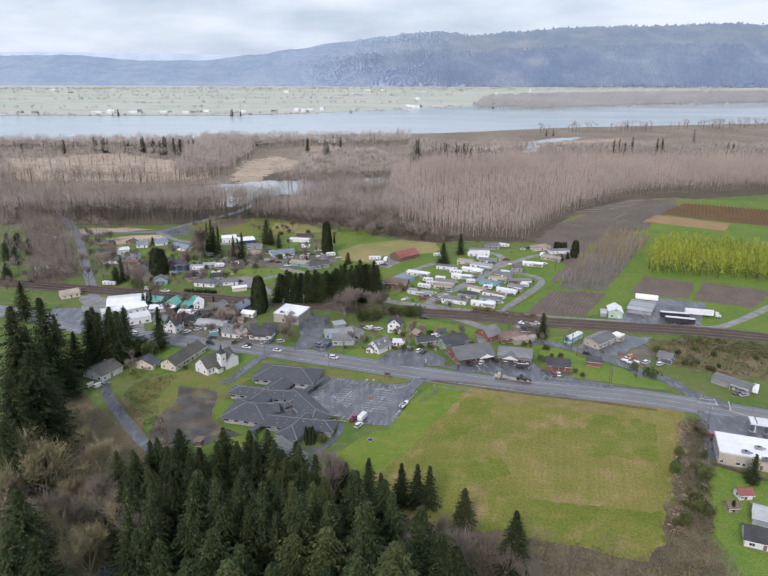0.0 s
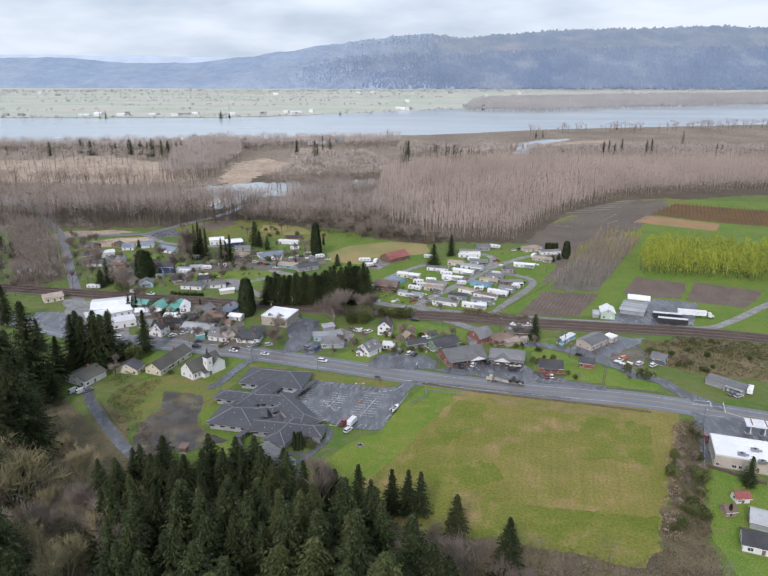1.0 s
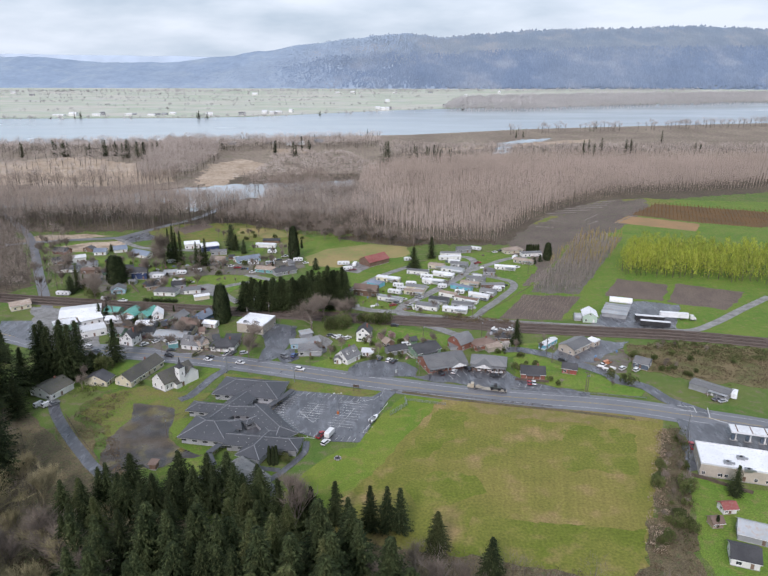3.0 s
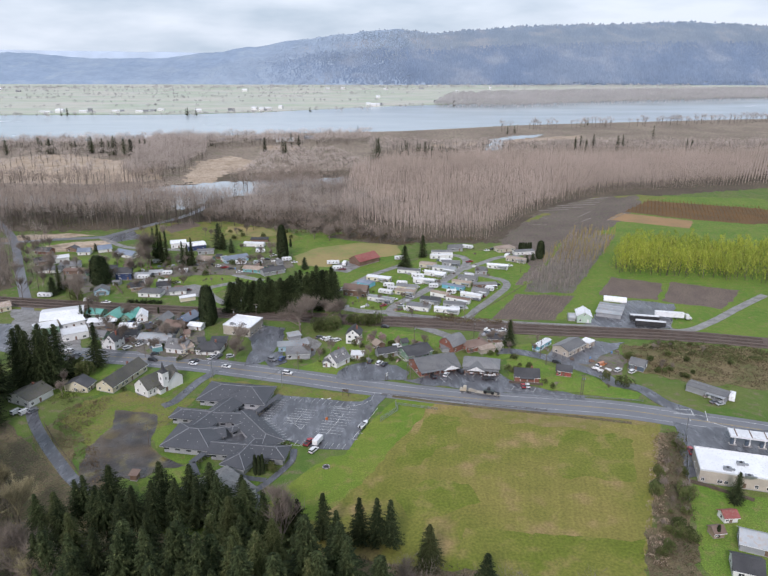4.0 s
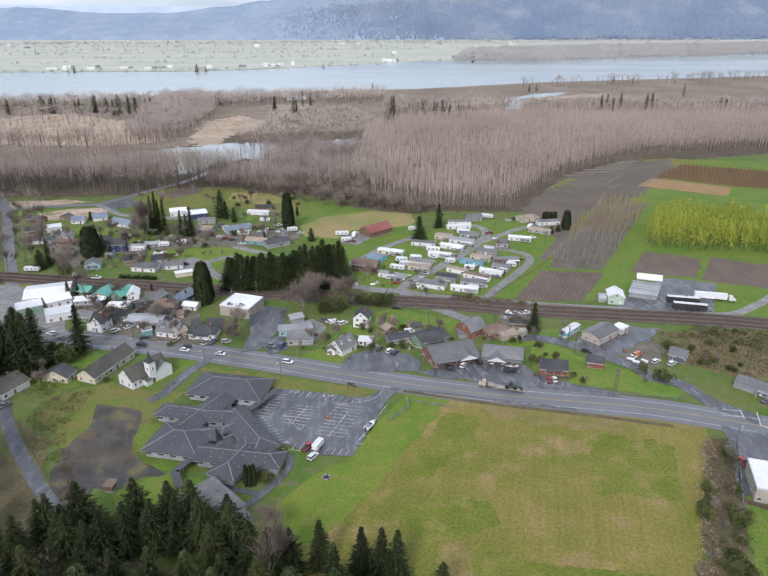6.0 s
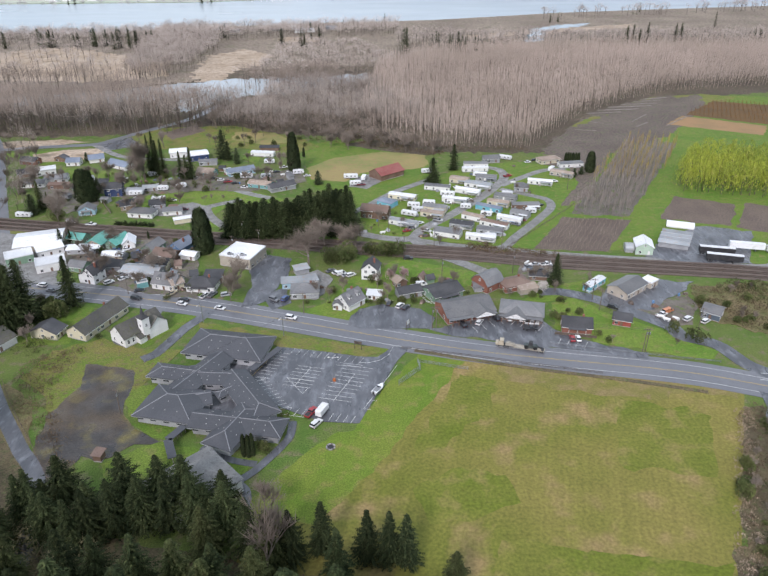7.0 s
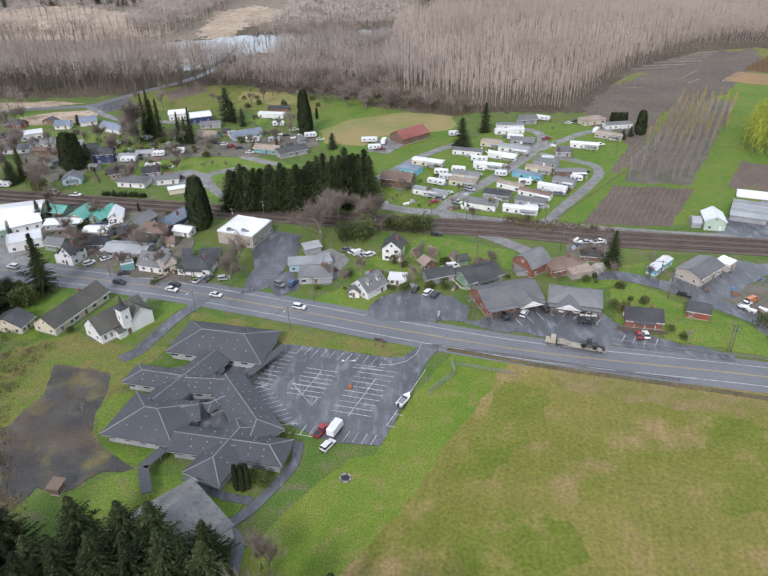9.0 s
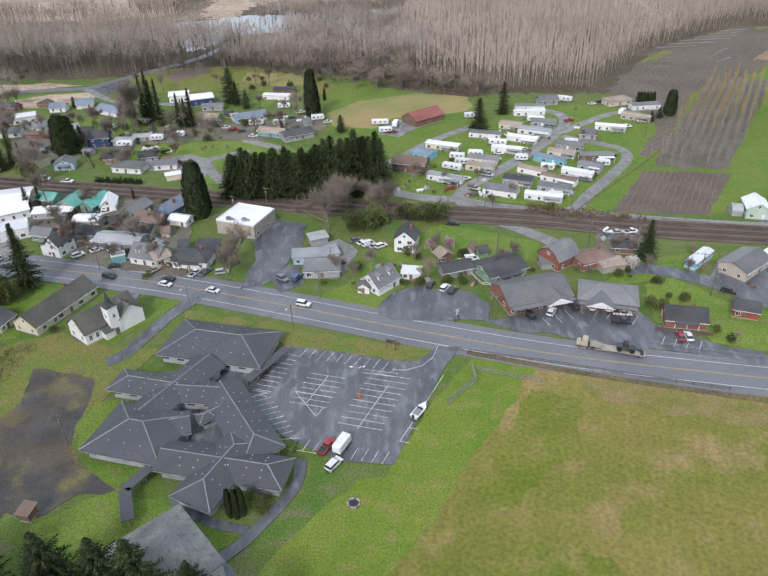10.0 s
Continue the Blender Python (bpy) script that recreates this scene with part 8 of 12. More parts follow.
# ---- small sheds ----
house(-147.0, 442.7, -10.5, 4.4, 4.1, 2.3, 0.6, 'gable', 'wall_grey', 'roof_grey', 'weathered grey garden shed with grey roof', name='shed', category='shed', bare=True)
house(-135.3, 435.5, -27.3, 5.1, 3.7, 2.3, 0.6, 'shed', 'wall_brown', 'roof_dark', 'brown wooden shed with dark roof', name='shed', category='shed', bare=True)
house(-128.7, 441.8, -10.6, 4.9, 3.3, 2.3, 1.2, 'front', 'wall_white', 'roof_metal', 'white shed with pale metal roof', name='shed', category='shed', bare=True)
house(-104.2, 428.4, 18.0, 4.2, 4.5, 2.3, 1.2, 'gable', 'wall_beige', 'roof_brown', 'beige shed with brown roof', name='shed', category='shed', bare=True)
house(-172.5, 462.9, 29.9, 3.2, 4.8, 2.3, 0.8, 'shed', 'wall_green', 'roof_dark', 'green shed with dark roof', name='shed', category='shed', bare=True)
house(-172.2, 449.2, -12.6, 4.0, 3.7, 2.3, 0.5, 'front', 'wall_grey', 'roof_grey', 'weathered grey garden shed with grey roof', name='shed', category='shed', bare=True)
house(-90.9, 497.9, -2.1, 3.7, 4.1, 2.3, 1.1, 'gable', 'wall_brown', 'roof_dark', 'brown wooden shed with dark roof', name='shed', category='shed', bare=True)
house(-86.1, 491.9, 26.3, 4.0, 4.5, 2.3, 0.7, 'shed', 'wall_white', 'roof_metal', 'white shed with pale metal roof', name='shed', category='shed', bare=True)
house(-58.9, 474.2, -2.0, 4.3, 3.8, 2.3, 0.9, 'front', 'wall_beige', 'roof_brown', 'beige shed with brown roof', name='shed', category='shed', bare=True)
house(-50.3, 470.3, 28.9, 3.4, 4.2, 2.3, 0.8, 'gable', 'wall_green', 'roof_dark', 'green shed with dark roof', name='shed', category='shed', bare=True)
house(-45.1, 480.5, 31.6, 3.1, 4.7, 2.3, 1.2, 'shed', 'wall_grey', 'roof_grey', 'weathered grey garden shed with grey roof', name='shed', category='shed', bare=True)
house(-179.4, 490.2, 11.4, 4.0, 4.3, 2.3, 0.8, 'front', 'wall_brown', 'roof_dark', 'brown wooden shed with dark roof', name='shed', category='shed', bare=True)
house(-169.6, 478.7, 38.9, 4.1, 4.4, 2.3, 1.5, 'gable', 'wall_white', 'roof_metal', 'white shed with pale metal roof', name='shed', category='shed', bare=True)
house(-149.0, 473.8, 34.6, 4.2, 4.2, 2.3, 0.8, 'shed', 'wall_beige', 'roof_brown', 'beige shed with brown roof', name='shed', category='shed', bare=True)
house(-115.2, 359.5, 23.7, 3.2, 3.1, 2.3, 0.6, 'front', 'wall_green', 'roof_dark', 'green shed with dark roof', name='shed', category='shed', bare=True)
house(-111.6, 365.9, -18.4, 3.2, 4.0, 2.3, 1.2, 'gable', 'wall_grey', 'roof_grey', 'weathered grey garden shed with grey roof', name='shed', category='shed', bare=True)
house(-105.3, 363.6, 28.2, 2.1, 3.8, 2.3, 1.1, 'shed', 'wall_brown', 'roof_dark', 'brown wooden shed with dark roof', name='shed', category='shed', bare=True)
house(-82.9, 345.9, -1.3, 3.1, 3.5, 2.3, 0.7, 'front', 'wall_white', 'roof_metal', 'white shed with pale metal roof', name='shed', category='shed', bare=True)
house(-82.8, 356.3, 9.3, 2.8, 4.3, 2.3, 1.4, 'gable', 'wall_beige', 'roof_brown', 'beige shed with brown roof', name='shed', category='shed', bare=True)
house(-73.0, 345.2, 15.5, 3.2, 4.4, 2.3, 0.5, 'shed', 'wall_green', 'roof_dark', 'green shed with dark roof', name='shed', category='shed', bare=True)
house(-118.2, 356.8, -10.9, 2.5, 3.5, 2.3, 1.3, 'front', 'wall_grey', 'roof_grey', 'weathered grey garden shed with grey roof', name='shed', category='shed', bare=True)
house(-126.2, 366.2, -8.2, 3.5, 4.0, 2.3, 1.4, 'gable', 'wall_brown', 'roof_dark', 'brown wooden shed with dark roof', name='shed', category='shed', bare=True)
house(-19.3, 339.2, 20.7, 3.4, 4.8, 2.3, 0.9, 'shed', 'wall_white', 'roof_metal', 'white shed with pale metal roof', name='shed', category='shed', bare=True)
house(28.7, 340.5, -20.7, 2.5, 4.5, 2.3, 1.3, 'front', 'wall_beige', 'roof_brown', 'beige shed with brown roof', name='shed', category='shed', bare=True)
house(32.2, 339.3, 21.5, 3.2, 3.6, 2.3, 1.3, 'gable', 'wall_green', 'roof_dark', 'green shed with dark roof', name='shed', category='shed', bare=True)
house(52.5, 331.2, 5.8, 3.4, 4.2, 2.3, 0.6, 'shed', 'wall_grey', 'roof_grey', 'weathered grey garden shed with grey roof', name='shed', category='shed', bare=True)


# ---- roadside businesses ----
eatery(44.5, 312.0, 17.2, 20.4, 13.9, 'wall_brick', 'brick restaurant with grey roof and white entrance gable', (0.22, 0.42))
eatery(67.2, 309.4, -13.8, 16.8, 11.0, 'wall_brown', 'brown diner with grey hipped roof and white entrance gable', (-0.12, 0.5), 'diner')
flatbed_truck(61.8, 284.9, 162.2)
house(143.1, 220.0, -18.6, 27.8, 15.4, 5.0, 0.2, 'flat', 'wall_beige', 'roof_white', 'beige store with flat white roof and roof units', name='store_building', category='store')
def roof_unit(x, y, rot, z, s):
    u = thing("roof_unit", x, y, rot, z, "grey metal air handling unit on a roof", "roof unit", "roof units")
    part("cabinet", boxes((-s, -s * 0.6, 0, s, s * 0.6, 1.1)), "galvanised", u)
    part("fan_ring", tube(bmesh.new(), (0, 0, 1.1), (0, 0, 1.3), s * 0.4, s * 0.4, 10), "dark_metal", u)
    part("duct", boxes((s, -0.3, 0.2, s + 1.2, 0.3, 0.8)), "galvanised", u)
roof_unit(137.0, 216.7, -19.7, 5.05, 1.3)
roof_unit(143.4, 219.4, -18.8, 5.05, 1.3)
roof_unit(142.0, 211.7, -20.7, 5.05, 1.3)
roof_unit(-59.2, 358.3, -13.2, 5.25, 0.9)
roof_unit(-53.2, 357.2, -13.2, 5.25, 0.9)
fuel_canopy(161.0, 237.2, -17.7, 21.2, 6.0)
house(126.9, 197.0, 3.2, 4.6, 4.0, 2.4, 1.2, 'gable', 'wall_white', 'roof_red', 'white garden shed with red roof', name='shed', category='shed')
house(119.2, 190.0, 5.4, 3.5, 3.6, 2.3, 1.2, 'gable', 'wall_tan', 'roof_brown', 'small tan garden shed', name='shed', category='shed')
house(128.6, 184.2, -25.7, 9.3, 7.9, 3.0, 2.4, 'gable', 'wall_grey', 'roof_metal', 'grey-blue house with pale metal roof')
house(119.7, 174.1, -22.1, 7.9, 7.9, 3.0, 2.2, 'gable', 'wall_white', 'roof_dark', 'white house with dark roof')
house(-73.2, 228.8, -11.2, 2.4, 2.6, 2.4, 0.4, 'shed', 'wall_brown', 'roof_brown', 'small brown shed by the school', name='shed', category='shed', bare=True)
mobile_home(103.3, 332.5, 44.0, 12.7, 3.6, 'wall_turquoise', 'roof_white', 'blue and white house trailer with a white roof', 0, stripe='wall_white')


# ---- cars and trailers ----
car(-138.1, 338.5, 161.8, 'white', 'suv', 'white car driving on the wet highway')
car(-132.3, 333.8, 161.8, 'grey', 'car', 'grey car driving on the wet highway')
car(-93.0, 325.9, -18.2, 'black', 'suv', 'black car driving on the wet highway')
car(-72.4, 324.1, 161.7, 'black', 'car', 'black car driving on the wet highway')
car(-72.4, 320.7, -18.2, 'white', 'car', 'white car driving on the wet highway')
car(-55.7, 316.7, -18.3, 'white', 'car', 'white car driving on the wet highway')
car(-25.5, 308.3, -18.3, 'white', 'suv', 'white car driving on the wet highway')
car(-64.4, 327.7, 66.4, 'white', 'pickup')
car(-61.3, 328.4, 66.4, 'grey', 'pickup')
car(-55.5, 328.3, 16.1, 'silver', 'suv')
car(-34.4, 323.3, -36.4, 'grey', 'suv')
car(-29.7, 324.0, 66.6, 'blue', 'suv')
car(-12.2, 350.2, 34.7, 'grey', 'car')
car(-9.3, 348.3, 34.7, 'white', 'car')
car(-7.2, 346.9, 34.7, 'white', 'van')
car(-4.9, 345.6, 34.8, 'silver', 'car')
car(-2.7, 345.6, 34.8, 'white', 'suv')
car(14.1, 319.4, 66.9, 'black', 'car')
car(18.4, 317.1, 55.8, 'white', 'suv')
car(20.8, 315.6, 55.8, 'black', 'car')
car(42.5, 301.5, 113.0, 'black', 'suv')
car(49.3, 303.0, 61.6, 'white', 'suv')
car(56.3, 305.9, 113.1, 'black', 'suv')
car(61.9, 306.1, 78.8, 'white', 'van')
car(66.9, 305.3, 78.9, 'white', 'van')
car(69.9, 302.0, -7.9, 'white', 'pickup')
car(68.4, 297.8, -7.9, 'black', 'pickup')
car(82.8, 290.4, 84.8, 'red', 'car')
car(85.0, 290.4, 84.8, 'white', 'car')
car(105.7, 314.0, -31.8, 'black', 'suv')
car(126.7, 310.1, 30.7, 'orange', 'van')
car(123.2, 307.4, 30.7, 'white', 'pickup')
car(132.4, 303.9, 35.7, 'white', 'suv')
car(-12.5, 248.3, 61.4, 'red', 'pickup')
car(-10.4, 243.1, 56.0, 'white', 'suv')
car(24.6, 395.1, 24.9, 'red', 'car')
car(27.3, 398.6, 24.9, 'grey', 'car')
car(31.9, 405.2, 29.6, 'white', 'car')
car(38.4, 416.4, -10.2, 'white', 'car')
car(47.3, 426.9, -10.2, 'silver', 'pickup')
car(49.7, 434.6, -11.9, 'white', 'car')
car(52.4, 438.1, -12.0, 'silver', 'car')
car(62.0, 439.3, 24.7, 'white', 'car')
car(68.4, 448.9, 34.4, 'black', 'van')
car(110.4, 509.3, 15.2, 'white', 'car')
car(115.6, 513.1, 15.3, 'black', 'car')
car(55.9, 385.2, -11.7, 'black', 'car')
car(82.1, 401.9, -27.4, 'grey', 'pickup')
car(101.2, 429.6, 34.7, 'black', 'car')
car(-105.7, 482.6, 6.4, 'white', 'car')
car(-92.9, 480.4, 6.4, 'black', 'car')
car(-82.9, 474.0, 15.0, 'red', 'pickup')
car(-78.0, 471.3, 15.1, 'black', 'car')
car(-70.9, 463.6, 2.3, 'white', 'car')
car(-0.3, 466.3, 6.5, 'maroon', 'pickup')
car(-154.2, 410.7, -5.8, 'white', 'van')
car(-142.5, 407.3, -5.8, 'white', 'pickup')
car(-141.7, 378.1, 7.0, 'white', 'suv')
car(-118.5, 374.8, 34.0, 'blue', 'car')
car(-113.0, 375.8, 24.6, 'white', 'car')
car(-106.6, 371.5, 7.1, 'blue', 'pickup')
car(-104.6, 344.2, 44.3, 'white', 'car')
car(-107.5, 347.7, 44.2, 'silver', 'car')
car(-112.1, 350.1, 34.2, 'maroon', 'car')
car(-93.8, 332.7, 16.0, 'black', 'car')
car(-79.1, 329.2, 55.1, 'tan', 'pickup')
car(-136.3, 463.2, -1.9, 'silver', 'car')
car(-153.4, 482.4, -2.0, 'maroon', 'car')
car(-149.5, 482.3, -2.0, 'white', 'car')
car(-63.3, 517.5, 6.2, 'blue', 'van')
car(-55.2, 492.7, 24.0, 'black', 'car')
car(-47.5, 490.6, 43.7, 'white', 'car')
car(-34.9, 484.8, 15.1, 'white', 'car')
car(118.0, 469.2, 6.6, 'white', 'pickup')
car(23.8, 362.5, -1.4, 'black', 'suv')
car(-108.7, 442.9, 6.6, 'white', 'car')
car(-98.2, 428.3, 6.7, 'maroon', 'car')
car(-136.4, 277.7, 60.4, 'white', 'van')
car(-132.9, 277.4, 60.4, 'white', 'van')
car(-130.1, 278.1, 60.5, 'grey', 'car')
car(138.7, 302.2, 35.7, 'white', 'suv')
car(162.9, 272.2, 16.9, 'grey', 'car')
car(164.7, 270.5, 16.9, 'silver', 'car')
car(133.6, 235.2, 79.4, 'red', 'pickup')
car(82.5, 354.1, 7.3, 'silver', 'car')
car(78.4, 351.9, 25.4, 'grey', 'car')
car(83.8, 348.2, -1.3, 'black', 'car')
car(24.7, 333.6, 11.8, 'white', 'car')
car(28.4, 335.5, 11.8, 'white', 'van')
car(40.6, 338.6, 7.4, 'maroon', 'suv')
car(-124.4, 468.5, -1.9, 'white', 'car')
caravan(-183.8, 420.5, -6.7, 9.0)
caravan(-6.9, 480.2, 2.2, 9.0)
caravan(-3.7, 467.2, 6.5, 7.0)
caravan(1.3, 477.3, 78.2, 6.0)
caravan(-72.8, 482.4, 4.7, 8.0)
caravan(-60.5, 482.0, 15.0, 6.5)
caravan(-40.8, 489.5, 10.6, 7.0)
caravan(-133.1, 488.0, 6.3, 6.5)
caravan(-132.8, 452.7, -1.8, 8.0)
caravan(-116.8, 443.1, 2.4, 8.0)
caravan(-119.3, 461.0, 2.3, 6.5)
caravan(-109.4, 465.6, -1.9, 6.0)
caravan(26.9, 416.7, -27.4, 9.0)
caravan(31.7, 422.6, -11.9, 6.5)
caravan(23.2, 401.7, -11.8, 7.0)
caravan(96.4, 517.0, -27.9, 9.5)
caravan(74.5, 481.1, -12.2, 9.0)
caravan(41.7, 489.4, 6.4, 7.5)
caravan(-62.5, 512.4, 4.5, 7.0)
caravan(172.3, 274.9, 57.1, 6.5)
caravan(122.0, 491.4, 55.7, 6.0)
cargo_trailer(-9.0, 248.6, 64.8)
caravan(50.7, 447.1, -12.0, 8.5)
caravan(38.8, 432.8, -11.9, 7.0)
caravan(66.2, 384.9, -11.7, 6.0)


# ---- poles and fences ----
utility_pole(-20.8, 312.1, 10.0)
utility_pole(-22.0, 350.8, 10.0)
utility_pole(30.4, 299.7, 10.0)
utility_pole(32.0, 300.1, 10.0)
utility_pole(70.4, 346.6, 10.0)
utility_pole(37.9, 341.6, 10.0)
utility_pole(99.7, 312.4, 10.0)
utility_pole(99.4, 321.5, 10.0)
utility_pole(106.8, 282.2, 10.0)
utility_pole(107.7, 282.2, 10.0)
utility_pole(133.5, 296.7, 10.0)
utility_pole(37.2, 376.4, 10.0)
utility_pole(15.1, 393.6, 10.0)
utility_pole(123.0, 455.1, 10.0)
utility_pole(-97.9, 330.7, 10.0)
utility_pole(-73.9, 249.4, 10.0)
utility_pole(19.1, 365.1, 10.0)
utility_pole(69.7, 372.5, 10.0)
utility_pole(22.0, 367.5, 10.0)
utility_pole(-58.6, 388.0, 10.0)
utility_pole(-60.0, 369.4, 10.0)
utility_pole(-48.6, 376.9, 10.0)
utility_pole(85.6, 342.8, 10.0)
utility_pole(-27.0, 295.7, 9.0, lamp=True, arms=0, label='tall street lamp beside the highway')
utility_pole(-60.3, 306.6, 9.0, lamp=True, arms=0, label='tall street lamp beside the highway')
utility_pole(137.3, 246.5, 9.0, lamp=True, arms=0, label='tall street lamp beside the highway')
utility_pole(-113.0, 184.2, 14.0)
utility_pole(-111.4, 183.3, 14.0)
utility_pole(-114.3, 184.2, 14.0)
fence('guard_rail', [(73.9, 288.5), (89.4, 284.4), (107.4, 279.9), (132.0, 274.6)], 0.8, 4.0, 'galvanised', 'galvanised steel guard rail along the highway', rails=2)
fence('fence', [(72.8, 371.4), (97.4, 364.7), (117.7, 360.4), (133.3, 356.7)], 1.2, 4.0, 'fence_wood', 'grey wooden rail fence beside the railway', rails=3)
fence('fence', [(71.8, 372.4), (112.2, 420.3), (128.2, 441.1)], 1.2, 4.0, 'fence_wood', 'grey wire fence by the park', rails=2)
fence('fence', [(18.0, 285.8), (29.4, 283.0), (44.8, 279.4), (66.7, 273.4), (87.4, 268.3)], 1.1, 4.0, 'dark_wood', 'low dark fence along the ditch', rails=2)
fence('chain_fence', [(23.4, 276.5), (24.1, 271.8), (16.2, 263.1)], 2.4, 3.0, 'galvanised', 'chain-link backstop at the field corner', rails=4)
fence('chain_fence', [(24.5, 276.5), (40.9, 271.6)], 1.4, 3.0, 'galvanised', 'chain-link fence at the field corner', rails=3)
fence('fence', [(123.2, 217.3), (128.8, 214.0), (134.9, 209.3), (140.9, 205.3)], 1.5, 2.5, 'dark_wood', 'dark wooden garden fence', rails=1, panel=True)
fence('fence', [(137.4, 245.6), (118.7, 206.0)], 1.5, 3.0, 'galvanised', 'chain-link fence beside the store', rails=3)
fence('guard_rail', [(69.8, 284.8), (78.4, 283.0), (86.7, 280.8), (94.8, 278.4), (101.6, 276.9), (108.3, 275.6), (115.0, 273.9)], 0.8, 3.5, 'galvanised', 'weathered steel guard rail beside the highway', rails=1)
fence('fence', [(77.2, 294.5), (92.2, 291.2)], 1.3, 2.5, 'dark_wood', 'dark wooden hedge fence', rails=1, panel=True)
fence('fence', [(26.0, 329.5), (30.1, 319.8), (36.5, 317.5)], 1.1, 2.2, 'trim', 'white picket fence by the parking lot', rails=2)
fence('fence', [(-158.6, 457.4), (-138.0, 423.9)], 1.6, 2.5, 'fence_wood', 'weathered wooden garden fence panel', rails=1, panel=True)
fence('fence', [(-121.4, 268.4), (-110.3, 252.6), (-96.4, 235.3), (-84.4, 219.7)], 1.2, 2.5, 'dark_wood', 'rough dark fence on a bank', rails=2)
thicket('garden_hedge', [(-130.3, 407.2), (-108.6, 404.2), (-108.2, 406.4), (-129.9, 409.4)], 0.9, 2.9, 'evergreen', 'clipped dark green garden hedge', seed=41, size=0.35, blades=44)


# ---- yard clutter and cables ----
def tarpaulin(seed):
    """A lumpy sheet drawn over a heap."""
    bm = bmesh.new()
    bmesh.ops.create_icosphere(bm, subdivisions=2, radius=1.0)
    for v in bm.verts:
        k = 1 + 0.45 * noise.noise((v.co.x * 1.3, v.co.y * 1.3, v.co.z + seed))
        v.co = (v.co.x * 1.6 * k, v.co.y * 1.1 * k, max(0.0, v.co.z * 1.2 * k))
    return mesh_of("tarpaulin_cover", bm, ("wall_grey", "wall_slate", "wall_brown", "rail_steel")[seed % 4])


def clutter(x, y, rot, kind):
    """Small yard things: crate, drum, tarpaulin heap, tank."""
    z = surface_z(x, y)
    if kind == "crate":
        ob = new("crate", mesh_of("crate", boxes((-0.8, -0.6, 0, 0.8, 0.6, 0.9), (-0.86, -0.66, 0.05, 0.86, -0.6, 0.2), (-0.86, -0.66, 0.7, 0.86, -0.6, 0.85), (-0.86, 0.6, 0.7, 0.86, 0.66, 0.85)), "fence_wood"))
        tagged(ob, "weathered wooden crate standing in a yard", "crate", "yard clutter")
    elif kind == "drum":
        ob = new("drum", mesh_of("drum", tube(tube(bmesh.new(), (0, 0, 0), (0, 0, 1.1), 0.5, 0.5, 10), (0, 0, 1.1), (0, 0, 1.2), 0.42, 0.3, 10), "wall_blue"))
        tagged(ob, "blue plastic drum standing in a yard", "drum", "yard clutter")
    elif kind == "heap":
        ob = new("tarpaulin_cover", tarpaulin(int(x * 3)))
        tagged(ob, "lumpy tarpaulin over stored junk", "tarpaulin", "yard clutter")
    else:
        ob = new("storage_tank", mesh_of("storage_tank", tube(boxes((-0.9, -0.4, 0, -0.6, 0.4, 0.5), (0.6, -0.4, 0, 0.9, 0.4, 0.5)), (-1.4, 0, 0.95), (1.4, 0, 0.95), 0.55, 0.55, 10), "wall_white"))
        tagged(ob, "white fuel tank on a low stand", "tank", "yard clutter")
    ob.matrix_world = pose(x, y, z, 0, 0, rot)


def cable(pts, label="thin dark overhead cables between utility poles"):
    """Three sagging wires from pole to pole."""
    t = thing("overhead_cable", 0, 0, 0, 0.0, label, "cable")
    for off in (-1.0, 0.0, 1.0):
        bm = bmesh.new()
        last = None
        for (x0, y0, z0), (x1, y1, z1) in zip(pts[:-1], pts[1:]):
            n = 8
            for k in range(n + 1):
                f = k / n
                q = Vector((x0 + (x1 - x0) * f + off * 0.3, y0 + (y1 - y0) * f + off, z0 + (z1 - z0) * f - 1.2 * (1 - (2 * f - 1) ** 2)))
                ring = [bm.verts.new(q + Vector(o)) for o in ((0, 0, 0.025), (0.012, 0.02, -0.012), (-0.012, -0.02, -0.012))]
                if last:
                    for m in range(3):
                        bm.faces.new((last[m], last[(m + 1) % 3], ring[(m + 1) % 3], ring[m]))
                last = ring
        part("wire", bm, "dark_metal", t)
clutter(-96.7, 375.9, 26.5, 'tank')
clutter(-93.4, 371.2, 22.9, 'heap')
clutter(-131.0, 369.0, 14.8, 'crate')
clutter(-91.4, 347.9, 136.9, 'heap')
clutter(-122.4, 360.5, 170.2, 'heap')
clutter(-122.8, 354.4, 53.6, 'tank')
clutter(-133.7, 368.1, 145.5, 'crate')
clutter(-125.8, 362.5, 67.0, 'crate')
clutter(-81.4, 375.5, 110.5, 'crate')
clutter(-80.7, 345.0, 120.4, 'heap')
clutter(-95.8, 338.5, 96.6, 'tank')
clutter(-119.3, 357.6, 120.3, 'heap')
clutter(-122.5, 359.1, 136.9, 'tank')
clutter(-97.2, 341.0, 172.0, 'heap')
clutter(-116.2, 353.4, 46.2, 'crate')
clutter(-129.0, 361.6, 18.4, 'crate')
clutter(-119.4, 351.6, 128.8, 'heap')
clutter(-113.7, 365.1, 69.3, 'crate')
clutter(-80.7, 335.7, 158.2, 'drum')
clutter(-122.6, 354.0, 134.9, 'drum')
clutter(-103.7, 359.6, 16.7, 'heap')
clutter(-98.3, 358.5, 72.9, 'tank')
clutter(-85.2, 352.3, 28.6, 'drum')
clutter(-81.1, 370.4, 14.0, 'crate')
clutter(-105.8, 345.9, 88.2, 'crate')
